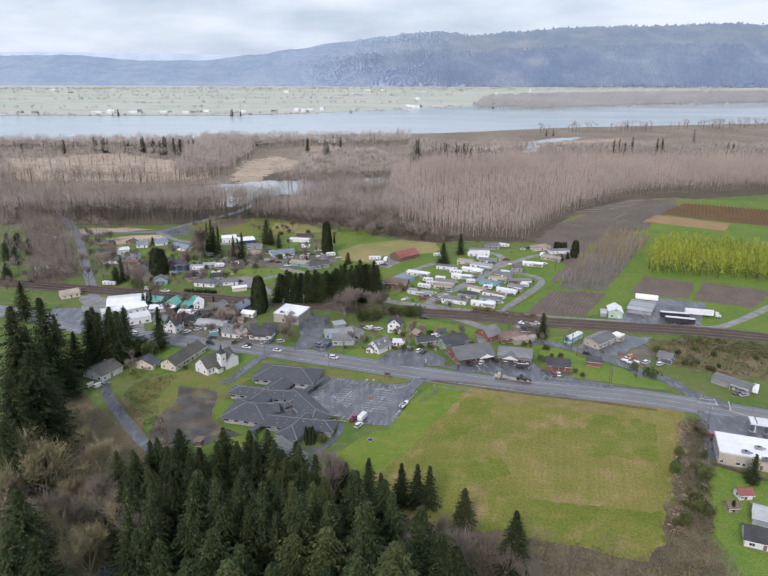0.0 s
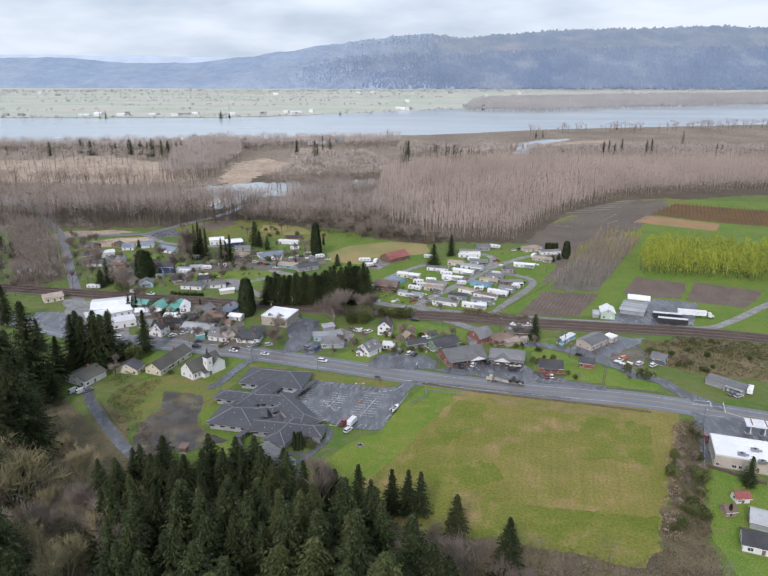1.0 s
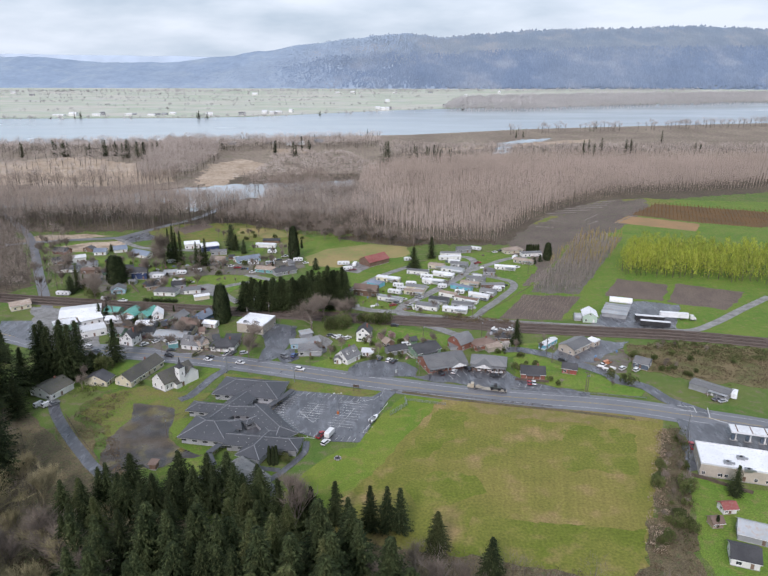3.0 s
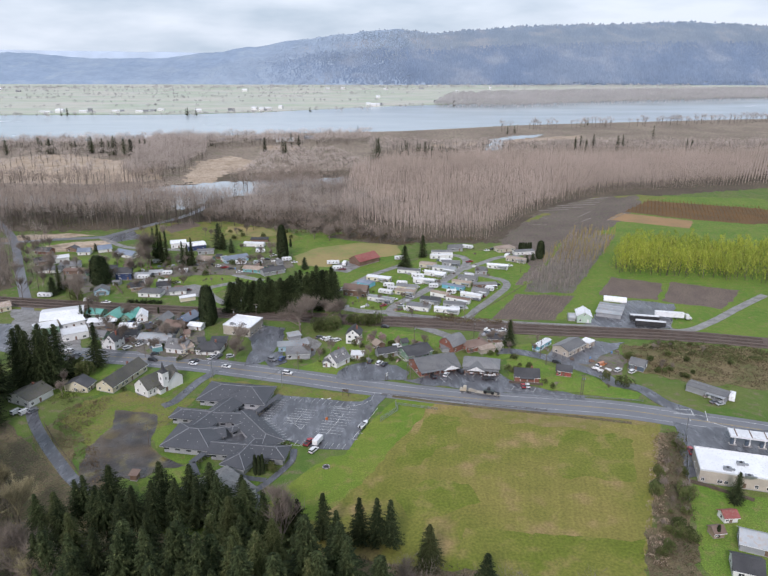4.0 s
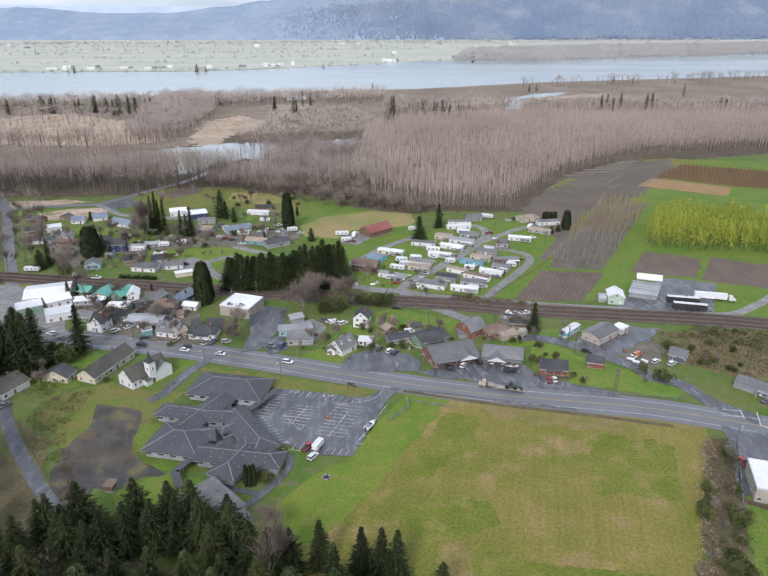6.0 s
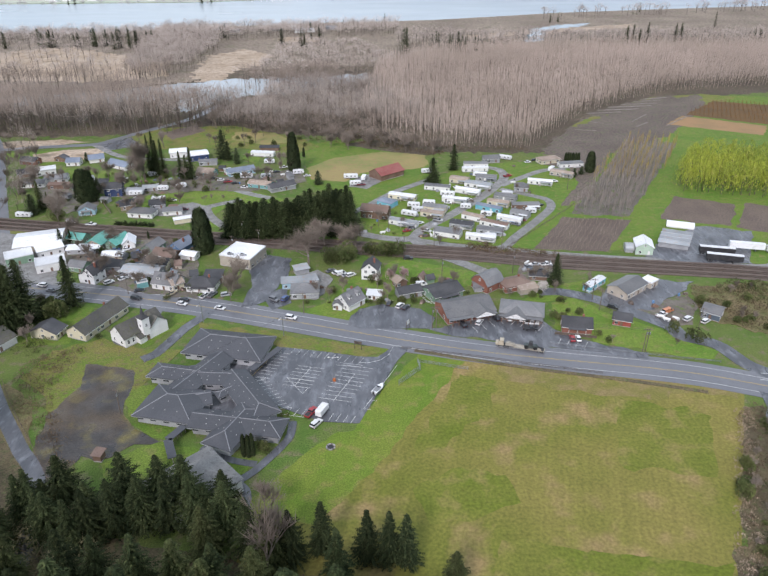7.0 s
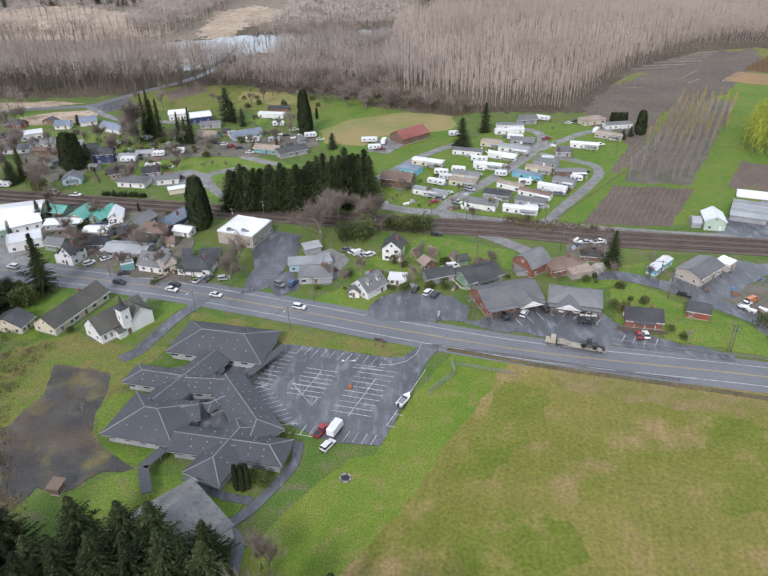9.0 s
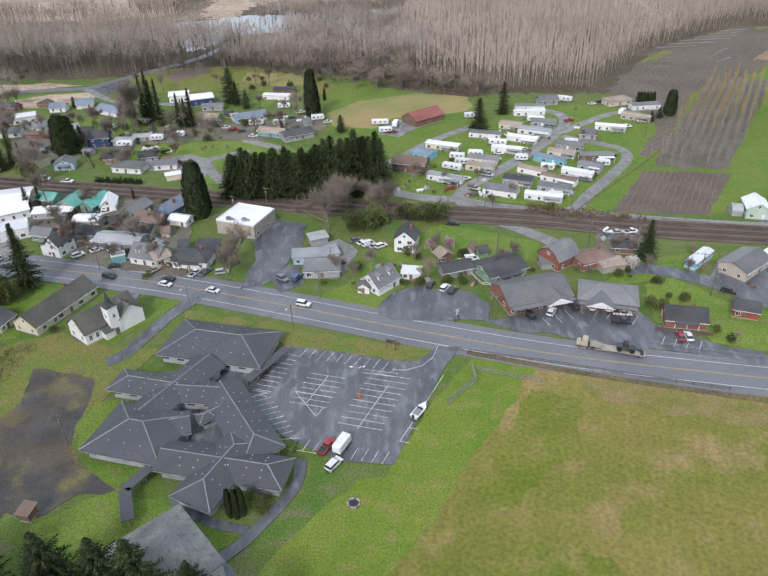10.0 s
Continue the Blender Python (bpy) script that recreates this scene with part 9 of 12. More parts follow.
clutter(-104.8, 353.1, 103.5, 'drum')
clutter(-79.0, 334.9, 29.7, 'tank')
clutter(-71.0, 336.7, 121.5, 'crate')
clutter(-117.9, 348.8, 85.8, 'drum')
clutter(-138.1, 372.2, 24.6, 'crate')
clutter(-95.5, 349.8, 41.2, 'tank')
clutter(-76.5, 338.5, 142.7, 'drum')
clutter(-83.2, 354.9, 74.2, 'heap')
clutter(-105.2, 366.5, 30.3, 'tank')
clutter(-113.9, 347.5, -1.3, 'heap')
clutter(-133.3, 367.1, 164.2, 'crate')
clutter(-75.3, 333.5, 120.4, 'heap')
clutter(-99.8, 344.9, 77.6, 'tank')
clutter(-136.1, 368.2, 36.9, 'crate')
clutter(-108.6, 349.6, 81.1, 'tank')
clutter(-121.6, 353.9, -0.5, 'heap')
clutter(-98.7, 361.9, 14.0, 'heap')
clutter(-86.7, 360.7, 177.0, 'tank')
clutter(-98.7, 365.3, 139.8, 'drum')
clutter(-109.4, 357.4, 158.2, 'crate')
clutter(-115.5, 347.9, 15.8, 'crate')
clutter(-122.5, 478.8, 16.7, 'crate')
clutter(-61.1, 469.0, 7.3, 'drum')
clutter(-58.2, 481.1, 114.1, 'crate')
clutter(-118.3, 455.4, 9.1, 'heap')
clutter(-129.3, 479.0, 157.0, 'heap')
clutter(-67.1, 465.9, 24.1, 'drum')
clutter(-45.4, 483.2, 13.3, 'drum')
clutter(-77.9, 492.6, 136.9, 'crate')
clutter(-157.3, 472.2, 159.6, 'crate')
clutter(-100.6, 471.1, 34.4, 'crate')
clutter(-60.0, 467.4, 86.1, 'crate')
clutter(-98.5, 477.1, 116.2, 'crate')
clutter(-95.9, 487.7, 151.7, 'drum')
clutter(-126.6, 479.7, 130.9, 'crate')
clutter(-75.2, 471.2, 23.2, 'drum')
clutter(-96.4, 485.9, 19.4, 'heap')
clutter(-120.3, 481.3, 37.3, 'heap')
clutter(-154.1, 472.9, 139.8, 'crate')
clutter(-147.1, 465.1, 51.8, 'crate')
clutter(-134.3, 476.5, 117.2, 'heap')
clutter(-108.5, 484.5, 167.2, 'tank')
clutter(-126.6, 479.7, 104.7, 'heap')
clutter(-95.0, 487.6, 160.4, 'crate')
clutter(-115.5, 482.9, 46.5, 'drum')
clutter(-97.6, 469.4, 91.9, 'crate')
clutter(-52.3, 477.3, 39.7, 'crate')
clutter(-138.2, 469.8, 150.0, 'tank')
clutter(-63.6, 476.0, 127.9, 'crate')
clutter(-102.7, 486.1, 14.1, 'crate')
clutter(-91.9, 481.3, 6.4, 'crate')
clutter(-85.0, 477.5, 172.2, 'crate')
clutter(-42.0, 498.0, 101.6, 'tank')
clutter(-45.6, 474.5, 146.3, 'heap')
clutter(-137.5, 476.6, 24.8, 'crate')
clutter(-128.2, 457.3, 27.7, 'crate')
clutter(-87.6, 490.1, 55.4, 'heap')
clutter(-104.6, 485.3, 161.3, 'heap')
clutter(-50.4, 486.1, 21.3, 'tank')
clutter(-129.2, 464.5, 146.3, 'drum')
clutter(-59.0, 493.8, 2.1, 'tank')
clutter(79.3, 350.0, 147.2, 'heap')
clutter(79.2, 353.2, 33.1, 'tank')
clutter(89.4, 354.4, 104.4, 'heap')
clutter(76.3, 349.7, 96.3, 'heap')
clutter(78.1, 348.7, 70.8, 'crate')
clutter(76.6, 356.1, 151.8, 'crate')
clutter(87.8, 354.4, 128.0, 'crate')
clutter(86.4, 350.3, 19.9, 'crate')
clutter(84.4, 350.8, 75.4, 'crate')
clutter(83.3, 349.5, 49.6, 'heap')
clutter(78.6, 355.5, 47.4, 'tank')
clutter(31.7, 388.5, 28.8, 'heap')
clutter(90.0, 422.3, 30.7, 'crate')
clutter(26.7, 399.8, 30.6, 'heap')
clutter(36.6, 388.5, 98.5, 'tank')
clutter(45.5, 455.1, 77.3, 'heap')
clutter(2.9, 395.1, 146.3, 'heap')
clutter(71.7, 417.5, 56.8, 'tank')
clutter(14.9, 396.5, 118.5, 'heap')
clutter(73.9, 402.8, 145.3, 'heap')
clutter(99.5, 500.7, 17.0, 'crate')
clutter(53.5, 462.9, 75.0, 'tank')
clutter(30.8, 416.0, 31.5, 'heap')
clutter(57.7, 442.4, 43.6, 'crate')
clutter(12.1, 392.5, 22.1, 'tank')
clutter(92.8, 467.5, 173.0, 'tank')
clutter(33.8, 389.1, 175.9, 'heap')
clutter(76.5, 469.7, 119.8, 'heap')
clutter(34.5, 388.5, 31.7, 'heap')
clutter(73.6, 389.2, 135.9, 'heap')
clutter(76.3, 454.2, 57.8, 'crate')
clutter(39.5, 387.3, 45.9, 'tank')
clutter(99.5, 450.3, 64.8, 'crate')
clutter(38.8, 387.3, 122.8, 'heap')
clutter(28.3, 410.9, 140.7, 'crate')
clutter(47.0, 457.4, 174.7, 'drum')
clutter(48.8, 385.3, 97.4, 'crate')
clutter(74.6, 477.5, 153.3, 'crate')
clutter(54.5, 405.8, 172.4, 'crate')
clutter(69.7, 484.8, 3.9, 'heap')
clutter(39.9, 433.5, 134.0, 'drum')
clutter(78.2, 491.9, 9.9, 'heap')
clutter(88.8, 419.7, 160.4, 'heap')
clutter(44.2, 420.2, 106.5, 'tank')
clutter(54.5, 396.6, 17.6, 'tank')
clutter(55.8, 384.7, 13.2, 'heap')
clutter(41.8, 460.9, 1.5, 'heap')
clutter(40.0, 403.7, 7.8, 'heap')
clutter(48.1, 385.9, 138.8, 'crate')
clutter(9.3, 408.9, 15.7, 'drum')
clutter(77.7, 443.3, 21.0, 'crate')
clutter(12.5, 336.7, 89.0, 'crate')
clutter(14.3, 320.5, 87.8, 'crate')
clutter(-11.0, 331.1, 115.1, 'crate')
clutter(32.4, 333.9, 149.1, 'heap')
clutter(-15.6, 334.4, 176.2, 'heap')
clutter(0.0, 323.0, 78.4, 'heap')
clutter(17.2, 336.2, 146.4, 'drum')
clutter(4.6, 331.6, 120.5, 'crate')
clutter(44.9, 334.3, 8.3, 'crate')
clutter(13.4, 322.4, 105.1, 'heap')
clutter(27.9, 320.6, 62.5, 'heap')
clutter(30.6, 339.3, 61.3, 'crate')
clutter(-1.2, 330.4, 6.5, 'heap')
clutter(-2.8, 331.3, 32.9, 'heap')
clutter(1.7, 332.4, 133.9, 'crate')
clutter(9.9, 340.1, 110.8, 'crate')
clutter(140.2, 324.9, 176.2, 'crate')
clutter(123.4, 314.8, 176.3, 'heap')
clutter(123.7, 303.4, 143.5, 'tank')
clutter(122.2, 305.7, 145.4, 'tank')
clutter(129.4, 312.1, 17.5, 'crate')
clutter(127.6, 304.0, 137.8, 'tank')
clutter(114.5, 317.9, 102.2, 'heap')
clutter(126.6, 304.0, 124.9, 'heap')
clutter(136.9, 323.8, 40.6, 'drum')
clutter(123.7, 317.7, 10.2, 'drum')
cable([(-97.9, 330.7, 9.7), (-20.8, 312.1, 9.7), (30.4, 299.7, 9.7), (106.8, 282.2, 9.7), (133.5, 296.7, 9.7)])
cable([(-73.9, 249.4, 8.7), (-27.0, 295.7, 8.7)])
cable([(-60.0, 369.4, 9.7), (-22.0, 350.8, 9.7), (19.1, 365.1, 9.7), (37.9, 341.6, 9.7), (70.4, 346.6, 9.7)])
caravan(40.0, 424.4, -11.9, 6.0)
caravan(44.3, 422.2, -11.9, 6.0)
caravan(30.0, 429.5, -11.9, 7.0)
caravan(68.5, 414.9, -11.9, 6.0)
caravan(85.5, 446.1, -12.0, 6.5)
caravan(93.7, 418.9, -11.9, 6.0)
caravan(58.9, 426.6, -11.9, 6.0)
car(41.9, 408.6, -27.4, 'silver', 'pickup')
car(61.1, 415.1, 34.6, 'grey', 'car')
car(65.7, 382.2, -11.7, 'white', 'car')
car(86.9, 408.1, -27.5, 'maroon', 'car')
car(34.7, 394.3, -27.4, 'white', 'pickup')
car(20.6, 409.8, 15.7, 'blue', 'car')
car(57.6, 460.3, 15.4, 'white', 'car')
car(91.8, 480.5, 24.5, 'red', 'pickup')
car(-101.8, 480.7, 10.6, 'grey', 'pickup')
car(-87.9, 477.6, 10.7, 'white', 'car')
car(-65.5, 473.4, 2.2, 'silver', 'car')
car(-60.8, 470.8, 2.2, 'red', 'car')
car(-51.8, 502.1, 14.9, 'white', 'pickup')
car(-100.5, 380.8, 15.6, 'silver', 'car')
car(-81.1, 339.8, 55.0, 'white', 'car')
car(-79.6, 341.9, 55.0, 'grey', 'car')
car(-109.6, 340.5, 44.3, 'white', 'suv')
car(-121.3, 363.4, 7.1, 'maroon', 'car')
car(87.3, 354.0, 16.2, 'white', 'pickup')


# ---- trees ----
tree('fir_full', -64.8, 391.0, 18.7, lean=1.3, label='dark fir in a dense row by the railway')
tree('fir_full', -64.5, 392.1, 18.1, lean=1.3, label='dark fir in a dense row by the railway')
tree('fir_full', -63.3, 394.4, 16.8, lean=1.3, label='dark fir in a dense row by the railway')
tree('fir_full', -60.5, 390.9, 17.5, lean=1.3, label='dark fir in a dense row by the railway')
tree('fir_full', -60.6, 393.8, 20.2, lean=1.3, label='dark fir in a dense row by the railway')
tree('fir_full', -58.9, 394.9, 18.6, lean=1.3, label='dark fir in a dense row by the railway')
tree('fir_full', -56.7, 389.6, 18.8, lean=1.3, label='dark fir in a dense row by the railway')
tree('fir_full', -56.8, 393.7, 16.9, lean=1.3, label='dark fir in a dense row by the railway')
tree('fir_full', -55.3, 396.0, 17.5, lean=1.3, label='dark fir in a dense row by the railway')
tree('fir_full', -52.8, 391.3, 16.7, lean=1.3, label='dark fir in a dense row by the railway')
tree('fir_full', -51.9, 391.9, 18.6, lean=1.3, label='dark fir in a dense row by the railway')
tree('fir_full', -51.5, 394.7, 17.9, lean=1.3, label='dark fir in a dense row by the railway')
tree('fir_full', -48.9, 390.0, 17.2, lean=1.3, label='dark fir in a dense row by the railway')
tree('fir_full', -48.1, 392.3, 19.7, lean=1.3, label='dark fir in a dense row by the railway')
tree('fir_full', -47.7, 394.6, 19.7, lean=1.3, label='dark fir in a dense row by the railway')
tree('fir_full', -45.5, 390.5, 17.5, lean=1.3, label='dark fir in a dense row by the railway')
tree('fir_full', -45.2, 393.3, 16.9, lean=1.3, label='dark fir in a dense row by the railway')
tree('fir_full', -43.0, 394.5, 20.3, lean=1.3, label='dark fir in a dense row by the railway')
tree('fir_full', -41.8, 391.0, 18.7, lean=1.3, label='dark fir in a dense row by the railway')
tree('fir_full', -40.8, 392.6, 19.2, lean=1.3, label='dark fir in a dense row by the railway')
tree('fir_full', -39.1, 394.4, 17.4, lean=1.3, label='dark fir in a dense row by the railway')
tree('fir_full', -37.4, 389.2, 19.3, lean=1.3, label='dark fir in a dense row by the railway')
tree('fir_full', -36.3, 392.0, 19.7, lean=1.3, label='dark fir in a dense row by the railway')
tree('fir_full', -35.9, 394.3, 19.7, lean=1.3, label='dark fir in a dense row by the railway')
tree('fir_full', -33.7, 390.2, 19.0, lean=1.3, label='dark fir in a dense row by the railway')
tree('fir_full', -31.9, 393.1, 19.4, lean=1.3, label='dark fir in a dense row by the railway')
tree('fir_full', -26.5, 392.3, 24.0, lean=1.15, label='broad dark fir in a dense clump')
tree('fir_full', -21.7, 392.8, 20.8, lean=1.15, label='broad dark fir in a dense clump')
tree('fir_full', -17.2, 394.4, 23.5, lean=1.15, label='broad dark fir in a dense clump')
tree('fir_full', -12.4, 393.1, 24.1, lean=1.15, label='broad dark fir in a dense clump')
tree('fir_full', -8.2, 394.2, 21.9, lean=1.15, label='broad dark fir in a dense clump')
tree('fir_full', -4.2, 395.3, 22.7, lean=1.15, label='broad dark fir in a dense clump')
tree('fir_full', -24.8, 400.5, 22.3, lean=1.15, label='broad dark fir in a dense clump')
tree('fir_full', -15.2, 401.5, 24.7, lean=1.15, label='broad dark fir in a dense clump')
tree('fir_full', -9.2, 401.3, 21.5, lean=1.15, label='broad dark fir in a dense clump')
tree('fir_full', -29.9, 391.9, 22.0, lean=1.15, label='broad dark fir in a dense clump')
tree('fir_full', -28.7, 397.0, 20.0, lean=1.15, label='broad dark fir in a dense clump')
tree('fir_full', -20.3, 398.0, 22.0, lean=1.15, label='broad dark fir in a dense clump')
tree('fir_full', -11.2, 397.8, 23.1, lean=1.15, label='broad dark fir in a dense clump')
tree('fir_full', -6.3, 398.8, 24.6, lean=1.15, label='broad dark fir in a dense clump')
tree('cypress', -44.2, 494.2, 25.4, lean=1.1)
tree('cypress', -42.4, 499.9, 15.6)
tree('fir_full', 43.6, 469.1, 16.6, lean=1.35)
tree('fir_full', 59.2, 495.4, 17.4)
tree('round', -26.8, 469.7, 8.9)
tree('fir_full', 86.8, 335.2, 15.1)
tree('cypress', 145.6, 487.7, 13.5, lean=1.7)
tree('bush', -120.0, 311.0, 7.8)
tree('bush', -124.5, 313.1, 7.8)
tree('fir_thin', -144.0, 384.8, 9.2)
tree('bare', -140.3, 383.3, 17.3)
tree('bare', -195.5, 416.4, 17.2)
tree('bare', -214.4, 450.9, 17.1)
tree('bare', -226.4, 490.8, 17.0)
tree('round', -180.2, 423.7, 12.1)
tree('fir_full', -145.9, 303.5, 28.1, lean=1.05)
tree('fir_full', -139.8, 301.1, 28.1, lean=1.05)
tree('fir_full', -135.3, 301.7, 28.1, lean=1.05)
tree('fir_full', -131.7, 303.7, 28.0, lean=1.05)
tree('fir_full', -129.7, 308.0, 28.0, lean=1.05)
tree('fir_full', -145.8, 308.7, 28.0, lean=1.05)
tree('fir_full', -137.4, 309.1, 28.0, lean=1.05)
tree('fir_thin', -117.3, 320.2, 23.7, lean=1.25)
tree('bush', -163.0, 414.7, 7.1)
tree('bare_wide', -22.9, 358.8, 20.2, lean=1.35)
tree('bare_wide', -52.5, 323.2, 12.4)
tree('bare_wide', -5.7, 370.7, 15.1)
tree('bare_wide', -1.3, 373.2, 15.1)
tree('bare_wide', -53.1, 331.1, 11.3)
tree('bare', 39.9, 374.7, 8.0)
tree('bare', -158.0, 405.2, 16.2)
tree('bare', -141.6, 477.6, 19.8)
tree('bare', -135.8, 473.2, 19.8)
tree('bush', -12.7, 359.5, 7.6)
tree('bush', -8.0, 360.3, 7.6)
tree('bush', -4.3, 363.2, 7.6)
tree('bush', 6.4, 367.9, 6.6)
tree('bush', 10.9, 366.8, 6.6)
tree('bush', 15.7, 366.7, 6.6)
tree('bush', 19.2, 367.6, 6.6)
tree('blossom', 14.7, 340.8, 6.1)
tree('blossom', 20.8, 342.0, 6.1)
tree('white_blossom', 80.1, 328.5, 5.1)
tree('fir', -154.2, 277.8, 44.5, lean=1.25)
tree('fir', -152.0, 251.6, 50.6, lean=1.25)
tree('fir', -127.8, 217.5, 47.1, lean=1.25)
tree('fir', -148.0, 290.7, 22.4, lean=1.25)
tree('fir', -172.0, 321.3, 18.4, lean=1.25)
tree('fir', -207.1, 356.5, 24.7, lean=1.25)
tree('fir', -128.9, 204.9, 44.0, lean=1.25)
tree('fir', -124.6, 190.2, 33.8, lean=1.25)
tree('fir', -152.9, 260.4, 38.3, lean=1.25)
tree('fir', -140.2, 267.1, 20.0, lean=1.25)
tree('fir', -130.4, 229.5, 33.8, lean=1.25)
tree('fir', -175.1, 286.8, 21.7, lean=1.25)
tree('fir', -73.9, 208.6, 19.9, lean=1.45)
tree('fir', -66.0, 204.3, 15.1, lean=1.45)
tree('fir', -58.1, 209.5, 20.0, lean=1.45)
tree('fir', -52.5, 204.2, 15.8, lean=1.45)
tree('fir', -48.6, 209.4, 18.8, lean=1.45)
tree('fir', -41.8, 208.3, 20.0, lean=1.45)
tree('fir', -36.0, 204.0, 14.4, lean=1.45)
tree('fir', -31.6, 207.2, 15.7, lean=1.45)
tree('fir', -81.0, 204.5, 13.8, lean=1.45)
tree('fir', -77.9, 206.5, 13.9, lean=1.45)
tree('cedar', -28.2, 173.1, 23.2, lean=1.45)
tree('cedar', 26.5, 181.1, 15.2, lean=1.2)
tree('fir_full', 41.3, 169.0, 14.7, lean=1.0)
tree('fir', 38.4, 158.8, 23.9, lean=1.0)
tree('mossy', -100.8, 164.3, 20.6)
tree('fir', -106.0, 160.1, 31.3, lean=1.2)
tree('mossy', -92.3, 159.9, 17.4)
tree('fir_thin', -76.3, 168.3, 27.5, lean=1.5)
tree('fir_thin', -66.3, 161.1, 26.8, lean=1.5)
tree('fir_thin', -55.1, 167.0, 31.4, lean=1.5)
tree('fir_thin', -40.7, 164.0, 32.7, lean=1.5)
tree('fir_thin', -32.3, 164.1, 28.4, lean=1.5)
tree('fir_thin', -21.4, 161.7, 25.9, lean=1.5)
tree('fir_thin', -8.1, 159.2, 36.9, lean=1.5)
tree('fir', 0.5, 167.1, 28.1, lean=1.5)
tree('fir_thin', -64.6, 150.7, 30.5, lean=1.5)
tree('fir_thin', -54.9, 149.7, 27.1, lean=1.5)
tree('fir_thin', -43.9, 151.7, 30.6, lean=1.5)
tree('fir_thin', -33.6, 152.5, 28.9, lean=1.5)
tree('fir_thin', -22.0, 146.8, 38.6, lean=1.5)
tree('fir_thin', -14.4, 148.1, 35.3, lean=1.5)
tree('fir_thin', -4.4, 151.4, 32.8, lean=1.5)
tree('fir_thin', 10.3, 149.3, 32.9, lean=1.5)
tree('fir_thin', -58.8, 141.6, 27.9, lean=1.5)
tree('fir', -44.4, 140.8, 31.8, lean=1.5)
tree('fir', -36.3, 136.6, 30.6, lean=1.5)
tree('cedar', -23.2, 140.7, 30.4, lean=1.5)
tree('cedar', -14.4, 138.6, 34.2, lean=1.5)
tree('fir', -5.3, 138.9, 36.8, lean=1.5)
tree('fir', 6.5, 134.4, 32.3, lean=1.5)
tree('fir', 14.6, 139.3, 31.8, lean=1.5)
tree('fir', -46.7, 127.5, 34.2, lean=1.5)
tree('cedar', -36.5, 124.8, 35.9, lean=1.5)
tree('fir', -25.8, 124.1, 35.8, lean=1.5)
tree('fir_thin', -14.3, 130.6, 29.1, lean=1.5)
tree('fir', -6.2, 124.6, 37.6, lean=1.5)
tree('cedar', 3.0, 124.4, 41.8, lean=1.5)
tree('fir', 17.2, 128.1, 37.3, lean=1.5)
tree('fir', -99.6, 151.4, 36.1, lean=1.3)
tree('mossy', -89.6, 147.1, 21.5)
tree('fir', -94.0, 136.0, 36.0, lean=1.3)
tree('fir', -86.0, 134.2, 34.5, lean=1.3)
tree('mossy', -78.6, 135.8, 18.7)
tree('fir', -132.3, 492.4, 28.4, lean=0.75)
tree('fir', -135.0, 490.5, 26.4, lean=0.7)
tree('fir_thin', -125.5, 486.2, 24.9, lean=0.9)
tree('fir_thin', -128.7, 486.3, 24.3, lean=0.9)
tree('fir_thin', -113.0, 479.9, 18.9, lean=1.0)
tree('fir_thin', -106.4, 479.8, 21.4, lean=1.0)
tree('fir_thin', -109.5, 479.8, 16.4, lean=1.0)
tree('round', -95.5, 524.1, 20.4, lean=0.8)
tree('fir', -91.2, 519.3, 14.0, lean=1.2)
tree('round', -84.1, 512.4, 11.1, lean=0.7)
tree('cypress', -158.2, 441.9, 19.4, lean=1.9)
tree('cypress', -155.6, 443.5, 18.3, lean=1.6)
tree('round', -157.0, 458.0, 9.8, lean=0.7)
tree('cedar', -179.0, 431.3, 17.3, lean=0.9)
tree('cedar', -174.7, 431.2, 10.8, lean=0.9)
tree('cypress', -74.6, 371.9, 22.6, lean=1.5)
tree('cypress', -73.2, 373.1, 18.5, lean=1.3)
tree('round', -147.2, 381.0, 9.7, lean=0.6)
tree('cypress', -106.6, 389.2, 4.2, lean=1.0)
tree('fir_full', -56.9, 468.9, 6.5, lean=1.0)
tree('cypress', -40.8, 526.0, 6.8, lean=1.0)
tree('bare_wide', -135.3, 478.6, 28.0)
tree('bare_wide', -162.3, 418.0, 16.0)
tree('bare_wide', -197.5, 463.6, 12.7)
tree('bare', -76.0, 509.9, 10.4)
tree('bare', -52.7, 498.5, 13.6)
tree('bare', -45.6, 493.1, 10.1)
tree('bare_wide', -20.9, 380.7, 15.4)
tree('bare_wide', -16.9, 377.6, 14.8)
tree('bare_wide', -7.0, 380.4, 10.9)
tree('bare_wide', -9.7, 384.8, 10.1)
tree('bare_wide', -51.8, 335.5, 15.9)
tree('bare', -191.8, 438.0, 12.1)
tree('bare', -217.2, 473.3, 12.9)
tree('bare', 10.0, 402.8, 11.9)
tree('bare_wide', -116.8, 602.1, 15.9)
tree('bare_wide', 2.9, 553.3, 13.8)
tree('bare_wide', -49.9, 568.2, 14.1)


